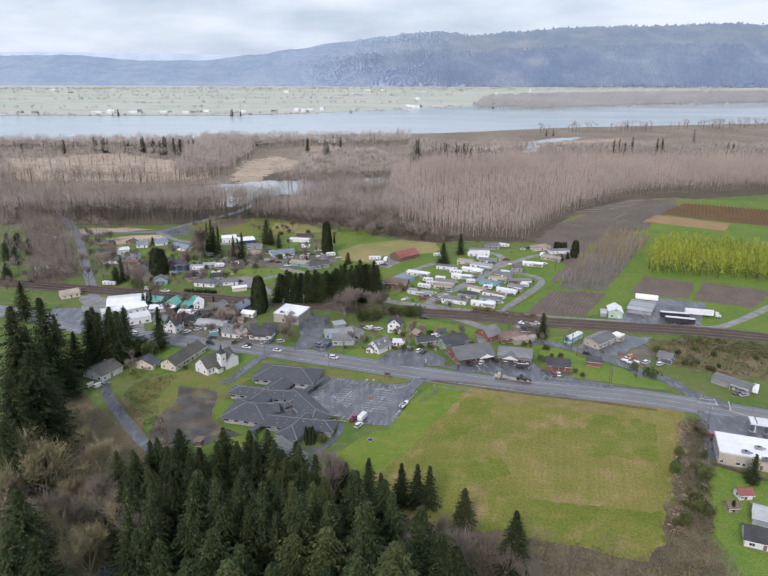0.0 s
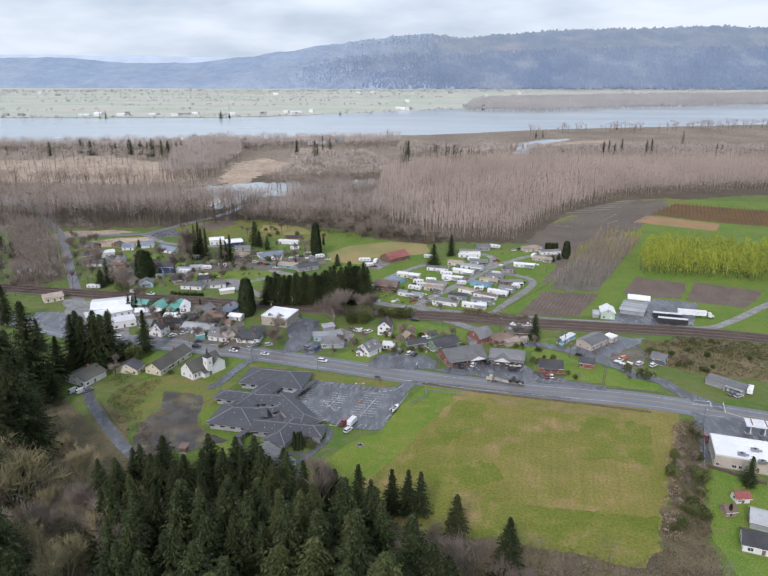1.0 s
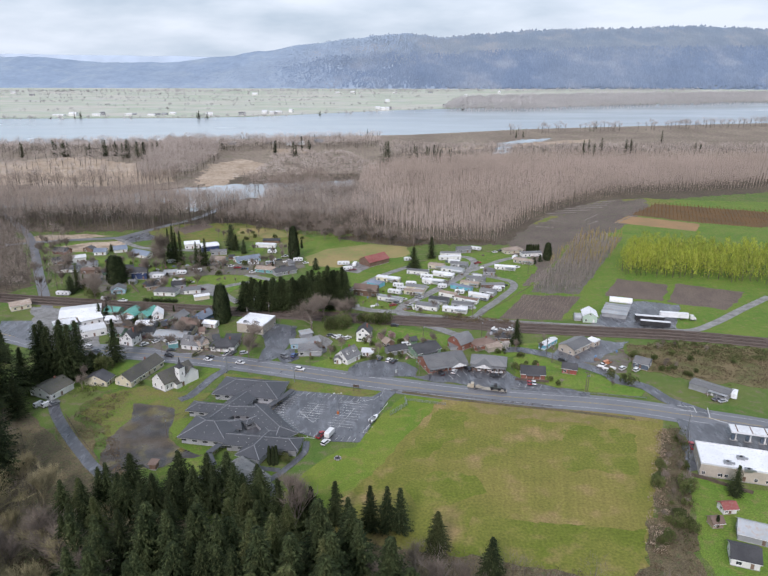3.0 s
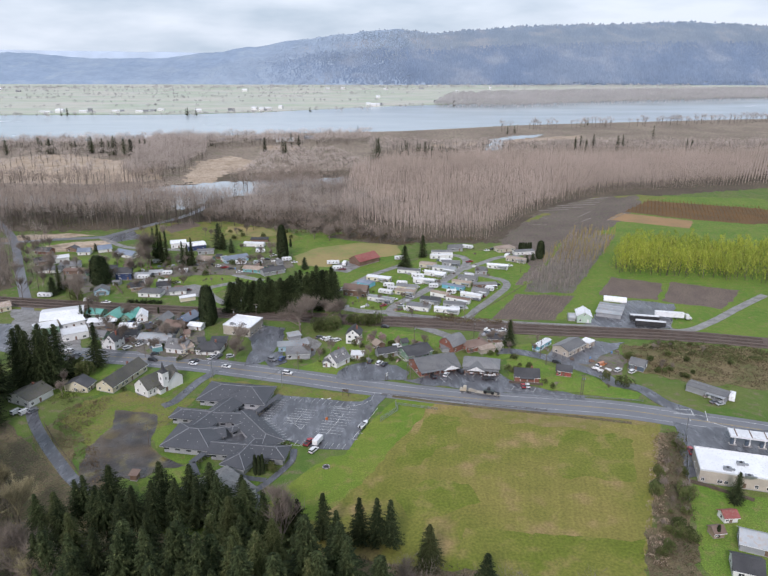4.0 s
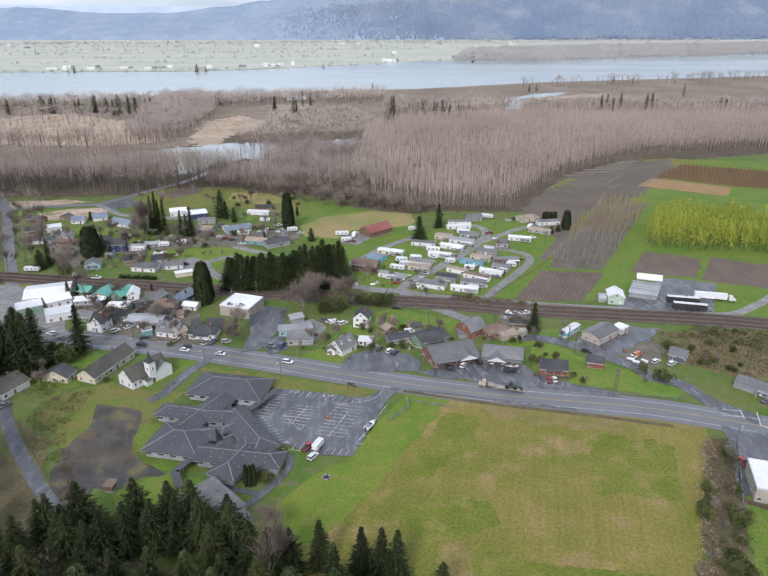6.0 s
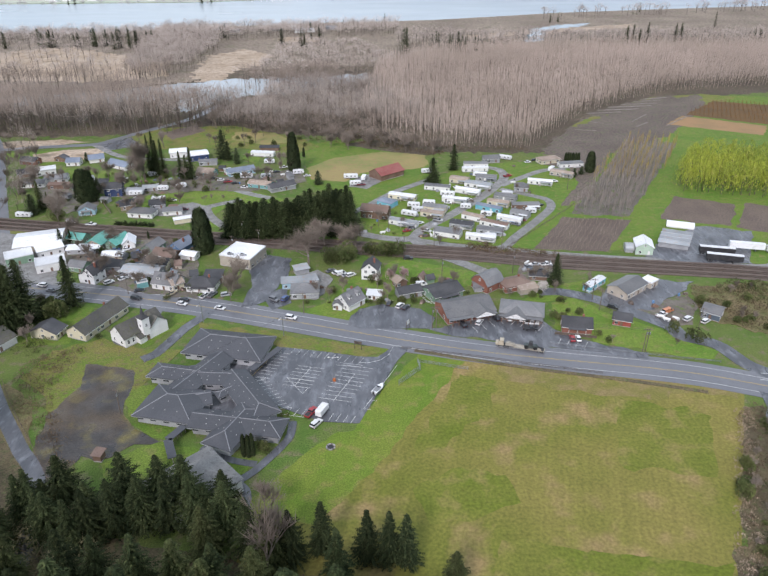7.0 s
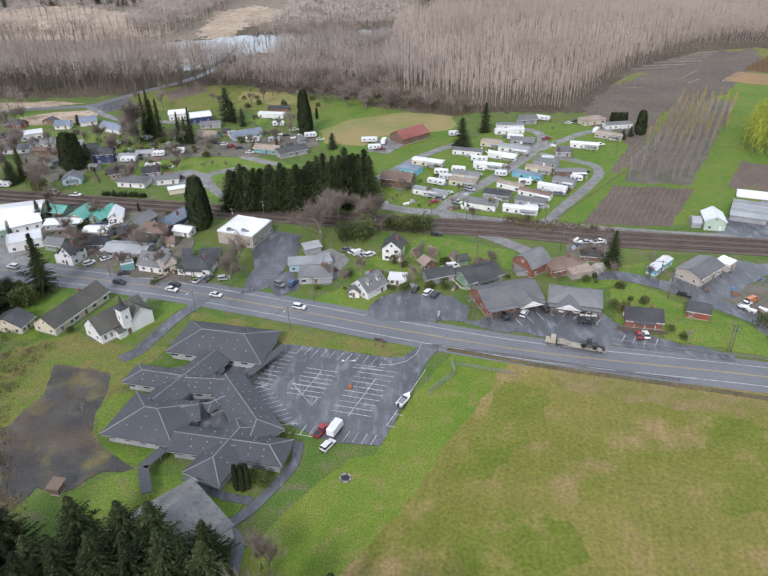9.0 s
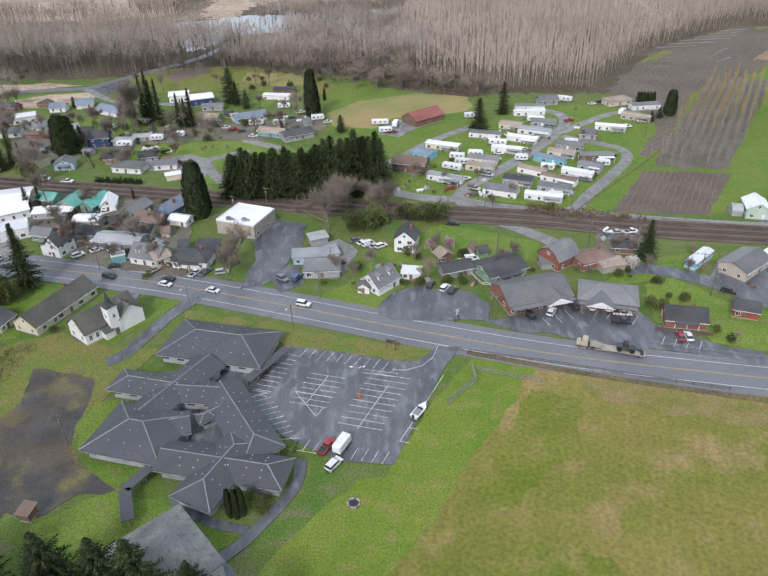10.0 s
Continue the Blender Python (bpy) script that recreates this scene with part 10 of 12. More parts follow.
# ---- woods ----
wood('poplar_plantation', [(-3.6, 619.7), (12.1, 849.7), (66.0, 931.6), (209.9, 979.9), (612.3, 967.5), (771.3, 953.2), (636.4, 782.3), (489.8, 768.8), (290.5, 727.0), (241.1, 693.6), (179.2, 638.4), (116.0, 539.2), (63.3, 548.4), (17.5, 579.3)], 4.3, 20.0, 'twigs_pale', 'dense plantation of pale leafless poplars', seed=3, rows=12, twigs=40, crown=0.34, spread=34, base=0.34, twig_w=0.08, trunk_r=0.09)
wood('bare_wood', [(-337.5, 576.6), (-279.5, 580.5), (-236.5, 586.3), (-167.3, 585.7), (-123.8, 597.7), (-103.8, 617.4), (-143.7, 649.2), (-193.3, 672.8), (-261.7, 678.7), (-325.3, 673.1), (-387.5, 660.2)], 8.0, 30.0, 'twigs', 'tall bare brown trees along the slough', seed=4, twigs=120, crown=0.5, twig_w=0.11, vase=0.55, trunk_r=0.3, clump=0.25)
wood('bare_wood', [(-337.5, 576.6), (-279.5, 580.5), (-236.5, 586.3), (-167.3, 585.7), (-123.8, 597.7), (-103.8, 617.4), (-143.7, 649.2), (-193.3, 672.8), (-261.7, 678.7), (-325.3, 673.1), (-387.5, 660.2)], 11.0, 26.0, 'twigs_grey', 'tall bare grey-brown trees along the slough', seed=41, twigs=120, crown=0.5, twig_w=0.11, vase=0.6, trunk_r=0.26, clump=0.3)
wood('bare_wood', [(-440.0, 747.8), (-363.4, 750.0), (-277.9, 756.7), (-203.7, 794.7), (-213.1, 834.2), (-272.2, 797.0), (-354.3, 794.4), (-467.0, 792.9)], 8.0, 20.0, 'twigs', 'bare trees on the far bank of the slough', seed=5, twigs=90, crown=0.5, twig_w=0.13, vase=0.6, trunk_r=0.26, clump=0.3)
wood('bare_wood', [(-473.4, 803.6), (-391.3, 806.3), (-225.3, 834.6), (-207.6, 978.6), (-268.0, 1119.6), (-329.4, 1016.6), (-428.5, 1047.0), (-591.5, 1000.7)], 15.0, 17.0, 'twigs_hazed', 'sparse bare trees on the reed meadow', seed=66, twigs=90, crown=0.5, twig_w=0.15, vase=0.65, trunk_r=0.22, density=0.8, clump=0.42)
wood('bare_wood', [(-252.0, 799.0), (-197.6, 833.6), (-194.9, 1011.6), (-253.3, 1186.2), (-320.9, 1177.1), (-292.1, 981.7)], 9.0, 20.0, 'twigs_hazed', 'bare trees between the reed meadows', seed=67, twigs=100, crown=0.5, twig_w=0.14, vase=0.6, trunk_r=0.24, clump=0.1)
wood('bare_wood', [(-115.6, 596.0), (-66.8, 582.8), (-13.0, 587.0), (26.3, 597.8), (49.6, 589.6), (27.9, 647.5), (-0.9, 724.6), (-36.2, 712.5), (-83.5, 714.0), (-117.7, 670.4), (-129.6, 643.4)], 7.0, 16.0, 'twigs', 'bushy brown riverside trees', seed=6, twigs=130, crown=0.5, twig_w=0.11, vase=0.95, trunk_r=0.2, clump=0.1)
wood('bare_wood', [(-115.6, 596.0), (-66.8, 582.8), (-13.0, 587.0), (26.3, 597.8), (49.6, 589.6), (27.9, 647.5), (-0.9, 724.6), (-36.2, 712.5), (-83.5, 714.0), (-117.7, 670.4), (-129.6, 643.4)], 10.0, 24.0, 'twigs_grey', 'tall bare grey-brown riverside trees', seed=63, twigs=120, crown=0.5, twig_w=0.12, vase=0.6, clump=0.25)
wood('bare_wood', [(-85.9, 712.7), (-48.2, 699.0), (5.8, 709.3), (10.5, 753.1), (-33.7, 764.3), (-87.5, 761.6)], 7.0, 19.0, 'twigs', 'bare trees screening the slough', seed=81, twigs=100, crown=0.5, twig_w=0.12, vase=0.7, trunk_r=0.2)
wood('bare_wood', [(-327.6, 595.5), (-298.9, 595.3), (-238.7, 492.0), (-210.8, 440.3), (-220.8, 425.4), (-236.9, 419.9)], 7.0, 15.0, 'twigs_dark', 'leafless brown trees beside the lane', seed=83, twigs=110, crown=0.5, twig_w=0.1, vase=0.8, trunk_r=0.18)
wood('bare_wood', [(-138.3, 729.0), (-66.8, 735.8), (1.0, 782.7), (11.6, 826.6), (-75.2, 818.0), (-143.7, 809.0)], 8.0, 19.0, 'twigs', 'bare trees standing along the slough', seed=68, twigs=90, crown=0.5, twig_w=0.12, vase=0.7, trunk_r=0.22, density=0.85, clump=0.15)
wood('bare_wood', [(-145.8, 820.3), (-76.3, 829.5), (11.7, 844.5), (36.1, 909.4), (-15.4, 1059.6), (-100.9, 1072.5), (-121.2, 959.6), (-122.2, 880.8)], 10.0, 11.0, 'twigs_hazed', 'low reddish brown marsh scrub and trees', seed=69, twigs=90, crown=0.55, twig_w=0.17, vase=1.0, trunk_r=0.2, clump=0.15)
wood('bare_wood', [(-623.5, 1054.2), (-516.6, 1059.5), (-379.9, 1063.8), (-243.6, 1077.9), (-133.3, 1104.0), (43.1, 1129.1), (46.5, 1236.6), (-146.3, 1206.2), (-340.8, 1166.4), (-557.1, 1141.4), (-672.0, 1135.1)], 10.0, 18.0, 'twigs_hazed', 'bare tree belt along the lowland shore', seed=71, twigs=70, crown=0.5, twig_w=0.2, vase=0.7, trunk_r=0.25, clump=0.15)
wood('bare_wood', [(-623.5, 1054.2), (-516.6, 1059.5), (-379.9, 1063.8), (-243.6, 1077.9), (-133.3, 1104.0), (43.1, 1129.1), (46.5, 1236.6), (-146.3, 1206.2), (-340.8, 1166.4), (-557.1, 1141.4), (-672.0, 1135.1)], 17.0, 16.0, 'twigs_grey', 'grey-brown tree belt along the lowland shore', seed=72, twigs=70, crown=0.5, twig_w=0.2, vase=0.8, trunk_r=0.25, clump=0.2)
wood('bare_wood', [(39.6, 1020.6), (176.3, 1024.5), (348.9, 1027.2), (560.2, 1010.2), (709.4, 995.8), (806.0, 1132.7), (624.9, 1128.5), (385.7, 1137.9), (192.6, 1123.2), (44.1, 1162.8)], 11.0, 12.0, 'twigs_hazed', 'bare lowland scrub behind the plantation', seed=73, twigs=70, crown=0.55, twig_w=0.2, vase=0.95, trunk_r=0.2, clump=0.1)
wood('bare_wood', [(39.4, 1011.7), (174.8, 1015.6), (345.9, 1018.2), (555.4, 1001.5), (703.4, 987.3), (768.6, 1079.7), (596.2, 1076.0), (371.4, 1095.0), (187.4, 1091.7), (42.4, 1107.6)], 19.0, 17.0, 'twigs_grey', 'taller bare trees behind the plantation', seed=74, twigs=80, crown=0.5, twig_w=0.18, vase=0.6, trunk_r=0.22, clump=0.2)
wood('nursery_rows', [(269.0, 635.9), (313.9, 685.1), (408.7, 645.0), (432.6, 594.2), (366.3, 582.5), (321.7, 600.9)], 3.4, 3.2, 'rust_twigs', 'low reddish brown nursery saplings in rows', seed=20, rows=-24, twigs=9, crown=0.5, trunk_r=0.05, twig_w=0.12, spread=22)
wood('orchard', [(115.0, 416.9), (185.3, 535.9), (219.6, 532.3), (145.9, 412.8)], 3.6, 10.0, 'twigs_grey', 'young leafless orchard trees in rows', seed=8, rows=-28, twigs=40, crown=0.42, trunk_r=0.09, twig_w=0.07, spread=24)
wood('orchard_buds', [(141.8, 468.4), (192.0, 554.0), (230.2, 548.8), (180.8, 467.2)], 4.4, 11.0, 'orchard_leaf', 'yellowish budding orchard saplings', seed=18, rows=-28, twigs=26, crown=0.4, trunk_r=0.06, twig_w=0.07, spread=18)
wood('nursery_rows', [(86.3, 373.2), (110.3, 410.6), (143.9, 407.2), (120.4, 370.3)], 2.3, 2.2, 'twigs', 'low brown nursery saplings in rows', seed=19, rows=-28, twigs=7, crown=0.5, trunk_r=0.05, twig_w=0.06, spread=20)
road('felled_timber', 'debris', [(188.6, 642.5), (218.1, 647.0)], 1.6, 'pale felled timber and brash on the clearing', category='brush')
road('felled_timber', 'debris', [(200.3, 653.1), (237.0, 657.6)], 1.6, 'pale felled timber and brash on the clearing', category='brush')
road('felled_timber', 'debris', [(212.5, 664.0), (252.1, 668.6)], 1.6, 'pale felled timber and brash on the clearing', category='brush')
road('felled_timber', 'debris', [(226.6, 673.3), (260.2, 678.2)], 1.6, 'pale felled timber and brash on the clearing', category='brush')
road('felled_timber', 'debris', [(241.9, 684.8), (268.4, 690.2)], 1.6, 'pale felled timber and brash on the clearing', category='brush')
road('felled_timber', 'debris', [(254.7, 694.8), (277.9, 700.4)], 1.6, 'pale felled timber and brash on the clearing', category='brush')
road('felled_timber', 'debris', [(183.0, 615.3), (196.2, 602.0)], 1.0, 'pale felled timber and brash on the clearing', category='brush')
road('felled_timber', 'debris', [(164.1, 590.7), (179.7, 587.2)], 1.0, 'pale felled timber and brash on the clearing', category='brush')
road('felled_timber', 'debris', [(216.5, 614.3), (236.4, 637.5)], 1.0, 'pale felled timber and brash on the clearing', category='brush')
road('felled_timber', 'debris', [(214.3, 598.4), (227.6, 610.7)], 1.0, 'pale felled timber and brash on the clearing', category='brush')
road('felled_timber', 'debris', [(239.4, 600.8), (267.5, 629.6)], 1.0, 'pale felled timber and brash on the clearing', category='brush')
wood('spring_grove', [(184.8, 449.1), (230.4, 440.4), (271.2, 428.4), (315.4, 409.6), (355.7, 465.8), (301.9, 480.7), (253.1, 501.9), (217.6, 504.2)], 5.0, 17.0, 'spring_leaf', 'grove of fresh yellow-green poplars', seed=9, twigs=170, crown=0.46, leaf=True, base=0.03, spread=64, twig_w=0.10, clump=0.12, density=0.95)
wood('river_trees', [(291.7, 1325.9), (413.0, 1381.8), (631.0, 1426.0), (833.9, 1482.1), (1141.6, 1568.2), (1109.7, 1522.9), (811.8, 1441.4), (614.8, 1388.2), (402.8, 1346.2), (284.8, 1293.0)], 11.0, 20.0, 'twigs_grey', 'row of bare trees on the river spit', seed=13, twigs=60, crown=0.5, twig_w=0.22, vase=0.5, trunk_r=0.3, density=0.75, clump=0.4)
wood('far_bank_wood', [(244.6, 1907.7), (415.5, 1849.4), (726.6, 1981.3), (1190.0, 2137.9), (1705.1, 2368.5), (2058.7, 2870.6), (960.4, 2636.0), (369.6, 2427.8)], 15.0, 17.0, 'hazed_wood', 'bare wood coloured hazy on the far bank', seed=10, twigs=46, crown=0.6, twig_w=0.7, vase=0.9, trunk_r=0.5)
wood('far_bank_trees', [(-1061.5, 1582.8), (-901.1, 1601.0), (-552.9, 1589.4), (-331.5, 1622.3), (18.7, 1771.8), (237.7, 1907.4), (246.3, 1978.0), (19.3, 1832.8), (-344.3, 1686.8), (-573.9, 1651.4), (-935.5, 1663.9), (-1101.4, 1644.3)], 17.0, 12.0, 'hazed_wood', 'scattered trees coloured hazy along the far shore', seed=11, twigs=40, crown=0.6, twig_w=0.7, vase=1.0, trunk_r=0.4, density=0.45, clump=0.5)
wood('far_hedgerow', [(-1856.6, 2661.9), (1487.8, 2946.8), (1571.4, 3115.4), (-1950.6, 2799.2)], 20.0, 13.0, 'hazed_wood', 'hedgerow trees coloured hazy on the far plain', seed=70, twigs=34, crown=0.6, twig_w=0.8, vase=1.0, trunk_r=0.4, density=0.8, clump=0.45)
wood('far_hedgerow', [(-1646.8, 2484.0), (272.2, 2659.2), (278.9, 2726.0), (-1684.8, 2542.3)], 20.0, 13.0, 'hazed_wood', 'hedgerow trees coloured hazy on the far plain', seed=71, twigs=34, crown=0.6, twig_w=0.8, vase=1.0, trunk_r=0.4, density=0.6, clump=0.45)
wood('far_hedgerow', [(-1140.8, 2345.5), (342.4, 2481.6), (350.2, 2539.9), (-1165.6, 2397.6)], 15.0, 10.0, 'hazed_wood', 'hedgerow trees coloured hazy on the far plain', seed=72, twigs=34, crown=0.6, twig_w=0.8, vase=1.0, trunk_r=0.4, density=0.4, clump=0.45)
wood('far_hedgerow', [(-1436.7, 2160.4), (-137.8, 2273.3), (-140.7, 2322.3), (-1465.4, 2204.7)], 15.0, 10.0, 'hazed_wood', 'hedgerow trees coloured hazy on the far plain', seed=73, twigs=34, crown=0.6, twig_w=0.8, vase=1.0, trunk_r=0.4, density=0.4, clump=0.45)
wood('far_hedgerow', [(-772.1, 2025.5), (172.2, 2110.3), (175.5, 2152.6), (-786.6, 2064.6)], 15.0, 10.0, 'hazed_wood', 'hedgerow trees coloured hazy on the far plain', seed=74, twigs=34, crown=0.6, twig_w=0.8, vase=1.0, trunk_r=0.4, density=0.3, clump=0.45)
wood('far_hedgerow', [(-1220.9, 1828.2), (-359.2, 1898.5), (-365.6, 1932.9), (-1241.6, 1860.1)], 15.0, 10.0, 'hazed_wood', 'hedgerow trees coloured hazy on the far plain', seed=75, twigs=34, crown=0.6, twig_w=0.8, vase=1.0, trunk_r=0.4, density=0.28, clump=0.45)
tree('fir_far', -488.9, 1026.2, 22.9, lean=1.3, label='dark fir among bare lowland trees')
tree('fir_far', -491.1, 1033.7, 19.6, lean=1.4, label='dark fir among bare lowland trees')
tree('fir_far', -449.6, 1042.7, 24.2, lean=1.2, label='dark fir among bare lowland trees')
tree('fir_far', -427.2, 1039.4, 21.4, lean=1.1, label='dark fir among bare lowland trees')
tree('fir_far', -432.0, 1033.0, 20.5, lean=1.4, label='dark fir among bare lowland trees')
tree('fir_far', -435.8, 1045.8, 22.3, lean=1.3, label='dark fir among bare lowland trees')
tree('fir_far', -449.4, 1046.0, 23.2, lean=1.2, label='dark fir among bare lowland trees')
tree('fir_far', -429.0, 1032.9, 22.0, lean=1.5, label='dark fir among bare lowland trees')
tree('fir_far', -441.1, 1033.9, 19.9, lean=1.5, label='dark fir among bare lowland trees')
tree('fir_far', -398.0, 1046.2, 16.0, lean=1.1, label='dark fir among bare lowland trees')
tree('fir_far', -395.0, 1040.8, 19.4, lean=1.2, label='dark fir among bare lowland trees')
tree('fir_far', -400.8, 1041.5, 17.5, lean=1.3, label='dark fir among bare lowland trees')
tree('fir_far', -375.2, 1039.1, 22.7, lean=1.5, label='dark fir among bare lowland trees')
tree('fir_far', -370.7, 1037.8, 22.7, lean=1.1, label='dark fir among bare lowland trees')
tree('fir_far', -370.7, 1038.3, 24.5, lean=1.3, label='dark fir among bare lowland trees')
tree('fir_far', -377.1, 1050.3, 23.9, lean=1.3, label='dark fir among bare lowland trees')
tree('fir_far', -361.3, 1053.1, 21.0, lean=1.5, label='dark fir among bare lowland trees')
tree('fir_far', -360.1, 1041.2, 17.9, lean=1.1, label='dark fir among bare lowland trees')
tree('fir_far', -357.4, 1041.7, 21.1, lean=1.0, label='dark fir among bare lowland trees')
tree('fir_far', -321.9, 1027.7, 26.0, lean=1.2, label='dark fir among bare lowland trees')
tree('fir_far', -308.3, 1013.6, 24.1, lean=1.5, label='dark fir among bare lowland trees')
tree('fir_far', -332.7, 1026.9, 25.0, lean=1.0, label='dark fir among bare lowland trees')
tree('fir_far', -335.1, 1021.7, 25.1, lean=1.1, label='dark fir among bare lowland trees')
tree('fir_far', -338.4, 1014.6, 22.4, lean=1.5, label='dark fir among bare lowland trees')
tree('fir_far', -310.4, 1022.8, 23.7, lean=1.3, label='dark fir among bare lowland trees')
tree('fir_far', -318.4, 1019.2, 24.6, lean=1.3, label='dark fir among bare lowland trees')
tree('fir_far', -308.2, 1020.8, 23.4, lean=1.4, label='dark fir among bare lowland trees')
tree('fir_far', -334.2, 1023.4, 28.4, lean=1.3, label='dark fir among bare lowland trees')
tree('fir_far', -296.4, 1044.7, 19.7, lean=1.3, label='dark fir among bare lowland trees')
tree('fir_far', -300.1, 1034.9, 21.4, lean=1.0, label='dark fir among bare lowland trees')
tree('fir_far', -293.4, 1037.5, 21.7, lean=1.2, label='dark fir among bare lowland trees')
tree('fir_far', -553.4, 1026.9, 13.6, lean=1.0, label='dark fir among bare lowland trees')
tree('fir_far', -552.3, 1023.4, 15.1, lean=1.2, label='dark fir among bare lowland trees')
tree('fir_far', -213.4, 1115.8, 17.5, lean=1.2, label='dark fir among bare lowland trees')
tree('fir_far', -216.0, 1110.7, 17.1, lean=1.2, label='dark fir among bare lowland trees')
tree('fir_far', -211.4, 1121.2, 19.0, lean=1.4, label='dark fir among bare lowland trees')
tree('fir_far', -118.9, 1045.6, 22.7, lean=1.1, label='dark fir among bare lowland trees')
tree('fir_far', -120.0, 1042.2, 21.9, lean=1.1, label='dark fir among bare lowland trees')
tree('fir_far', -118.5, 1043.8, 22.9, lean=1.2, label='dark fir among bare lowland trees')
tree('fir_far', -85.9, 1021.1, 20.0, lean=1.3, label='dark fir among bare lowland trees')
tree('fir_far', -85.2, 1016.8, 19.1, lean=1.1, label='dark fir among bare lowland trees')
tree('fir_far', -89.7, 1020.6, 23.7, lean=1.4, label='dark fir among bare lowland trees')
tree('fir_far', -83.8, 1101.9, 22.7, lean=1.3, label='dark fir among bare lowland trees')
tree('fir_far', -71.8, 1101.0, 17.5, lean=1.1, label='dark fir among bare lowland trees')
tree('fir_far', -72.1, 1102.3, 19.2, lean=1.2, label='dark fir among bare lowland trees')
tree('fir_far', 48.7, 962.7, 32.2, lean=1.1, label='dark fir among bare lowland trees')
tree('fir_far', 44.9, 955.3, 31.7, lean=1.5, label='dark fir among bare lowland trees')
tree('fir_far', 48.5, 955.3, 32.2, lean=1.1, label='dark fir among bare lowland trees')
tree('fir_far', 91.6, 995.3, 21.6, lean=1.3, label='dark fir among bare lowland trees')
tree('fir_far', 84.2, 1002.4, 18.3, lean=1.0, label='dark fir among bare lowland trees')
tree('fir_far', 89.5, 1003.3, 22.7, lean=1.0, label='dark fir among bare lowland trees')
tree('fir_far', 114.3, 969.4, 25.8, lean=1.4, label='dark fir among bare lowland trees')
tree('fir_far', 114.4, 971.0, 18.1, lean=1.4, label='dark fir among bare lowland trees')
tree('fir_far', 104.5, 974.7, 23.6, lean=1.3, label='dark fir among bare lowland trees')
tree('fir_far', 107.0, 965.9, 23.1, lean=1.2, label='dark fir among bare lowland trees')
tree('fir_far', 120.1, 958.1, 18.3, lean=1.4, label='dark fir among bare lowland trees')
tree('fir_far', 123.7, 967.3, 18.7, lean=1.4, label='dark fir among bare lowland trees')
tree('fir_far', 118.1, 959.0, 21.5, lean=1.4, label='dark fir among bare lowland trees')
tree('fir_far', 136.1, 970.2, 19.4, lean=1.4, label='dark fir among bare lowland trees')
tree('fir_far', 115.9, 966.1, 16.9, lean=1.3, label='dark fir among bare lowland trees')
tree('fir_far', 125.0, 963.5, 20.4, lean=1.0, label='dark fir among bare lowland trees')
tree('fir_far', 138.0, 977.9, 17.5, lean=1.0, label='dark fir among bare lowland trees')
tree('fir_far', 147.1, 967.9, 17.2, lean=1.3, label='dark fir among bare lowland trees')
tree('fir_far', 140.6, 975.3, 19.2, lean=1.3, label='dark fir among bare lowland trees')
tree('fir_far', 24.8, 1257.5, 18.0, lean=1.2, label='dark fir among bare lowland trees')
tree('fir_far', 352.8, 1035.9, 24.0, lean=1.2, label='dark fir among bare lowland trees')
tree('fir_far', 354.2, 1041.8, 21.1, lean=1.3, label='dark fir among bare lowland trees')
tree('fir_far', 361.7, 1038.8, 24.7, lean=1.3, label='dark fir among bare lowland trees')
tree('fir_far', 367.3, 1028.7, 20.3, lean=1.4, label='dark fir among bare lowland trees')
tree('fir_far', 365.6, 1023.7, 20.0, lean=1.1, label='dark fir among bare lowland trees')
tree('fir_far', 380.4, 1034.3, 20.2, lean=1.2, label='dark fir among bare lowland trees')
tree('fir_far', 378.8, 1031.4, 28.0, lean=1.2, label='dark fir among bare lowland trees')
tree('fir_far', 430.6, 1044.5, 21.0, lean=1.2, label='dark fir among bare lowland trees')
tree('fir_far', 422.2, 1044.0, 24.5, lean=1.4, label='dark fir among bare lowland trees')
tree('fir_far', 430.3, 1046.5, 25.2, lean=1.3, label='dark fir among bare lowland trees')
tree('fir_far', 423.4, 1047.6, 18.8, lean=1.1, label='dark fir among bare lowland trees')
tree('fir_far', 542.1, 1048.5, 15.6, lean=1.0, label='dark fir among bare lowland trees')
tree('fir_far', 542.3, 1046.3, 15.2, lean=1.4, label='dark fir among bare lowland trees')
tree('fir_far', 527.8, 1035.5, 19.7, lean=1.4, label='dark fir among bare lowland trees')
tree('fir_far', 546.3, 1195.4, 22.7, lean=1.0, label='dark fir among bare lowland trees')
tree('fir_far', 304.3, 1277.5, 14.0, lean=1.1, label='dark fir among bare lowland trees')
tree('fir_far', 301.8, 1267.6, 10.8, lean=1.2, label='dark fir among bare lowland trees')
tree('fir_far', 319.0, 1278.4, 10.9, lean=1.1, label='dark fir among bare lowland trees')
tree('fir_far', 318.4, 1283.3, 13.2, lean=1.2, label='dark fir among bare lowland trees')
tree('fir_far', 508.0, 1424.9, 17.5, lean=1.2, label='dark fir among bare lowland trees')
tree('fir_far', -654.9, 1648.3, 19.6, lean=1.2, label='dark fir among bare lowland trees')
tree('fir_far', -645.9, 1662.0, 17.9, lean=1.4, label='dark fir among bare lowland trees')
tree('fir_far', -642.2, 1648.2, 16.5, lean=1.3, label='dark fir among bare lowland trees')
tree('fir_far', -352.4, 1673.8, 14.9, lean=1.4, label='dark fir among bare lowland trees')
tree('fir_far', -348.8, 1659.4, 17.2, lean=1.4, label='dark fir among bare lowland trees')
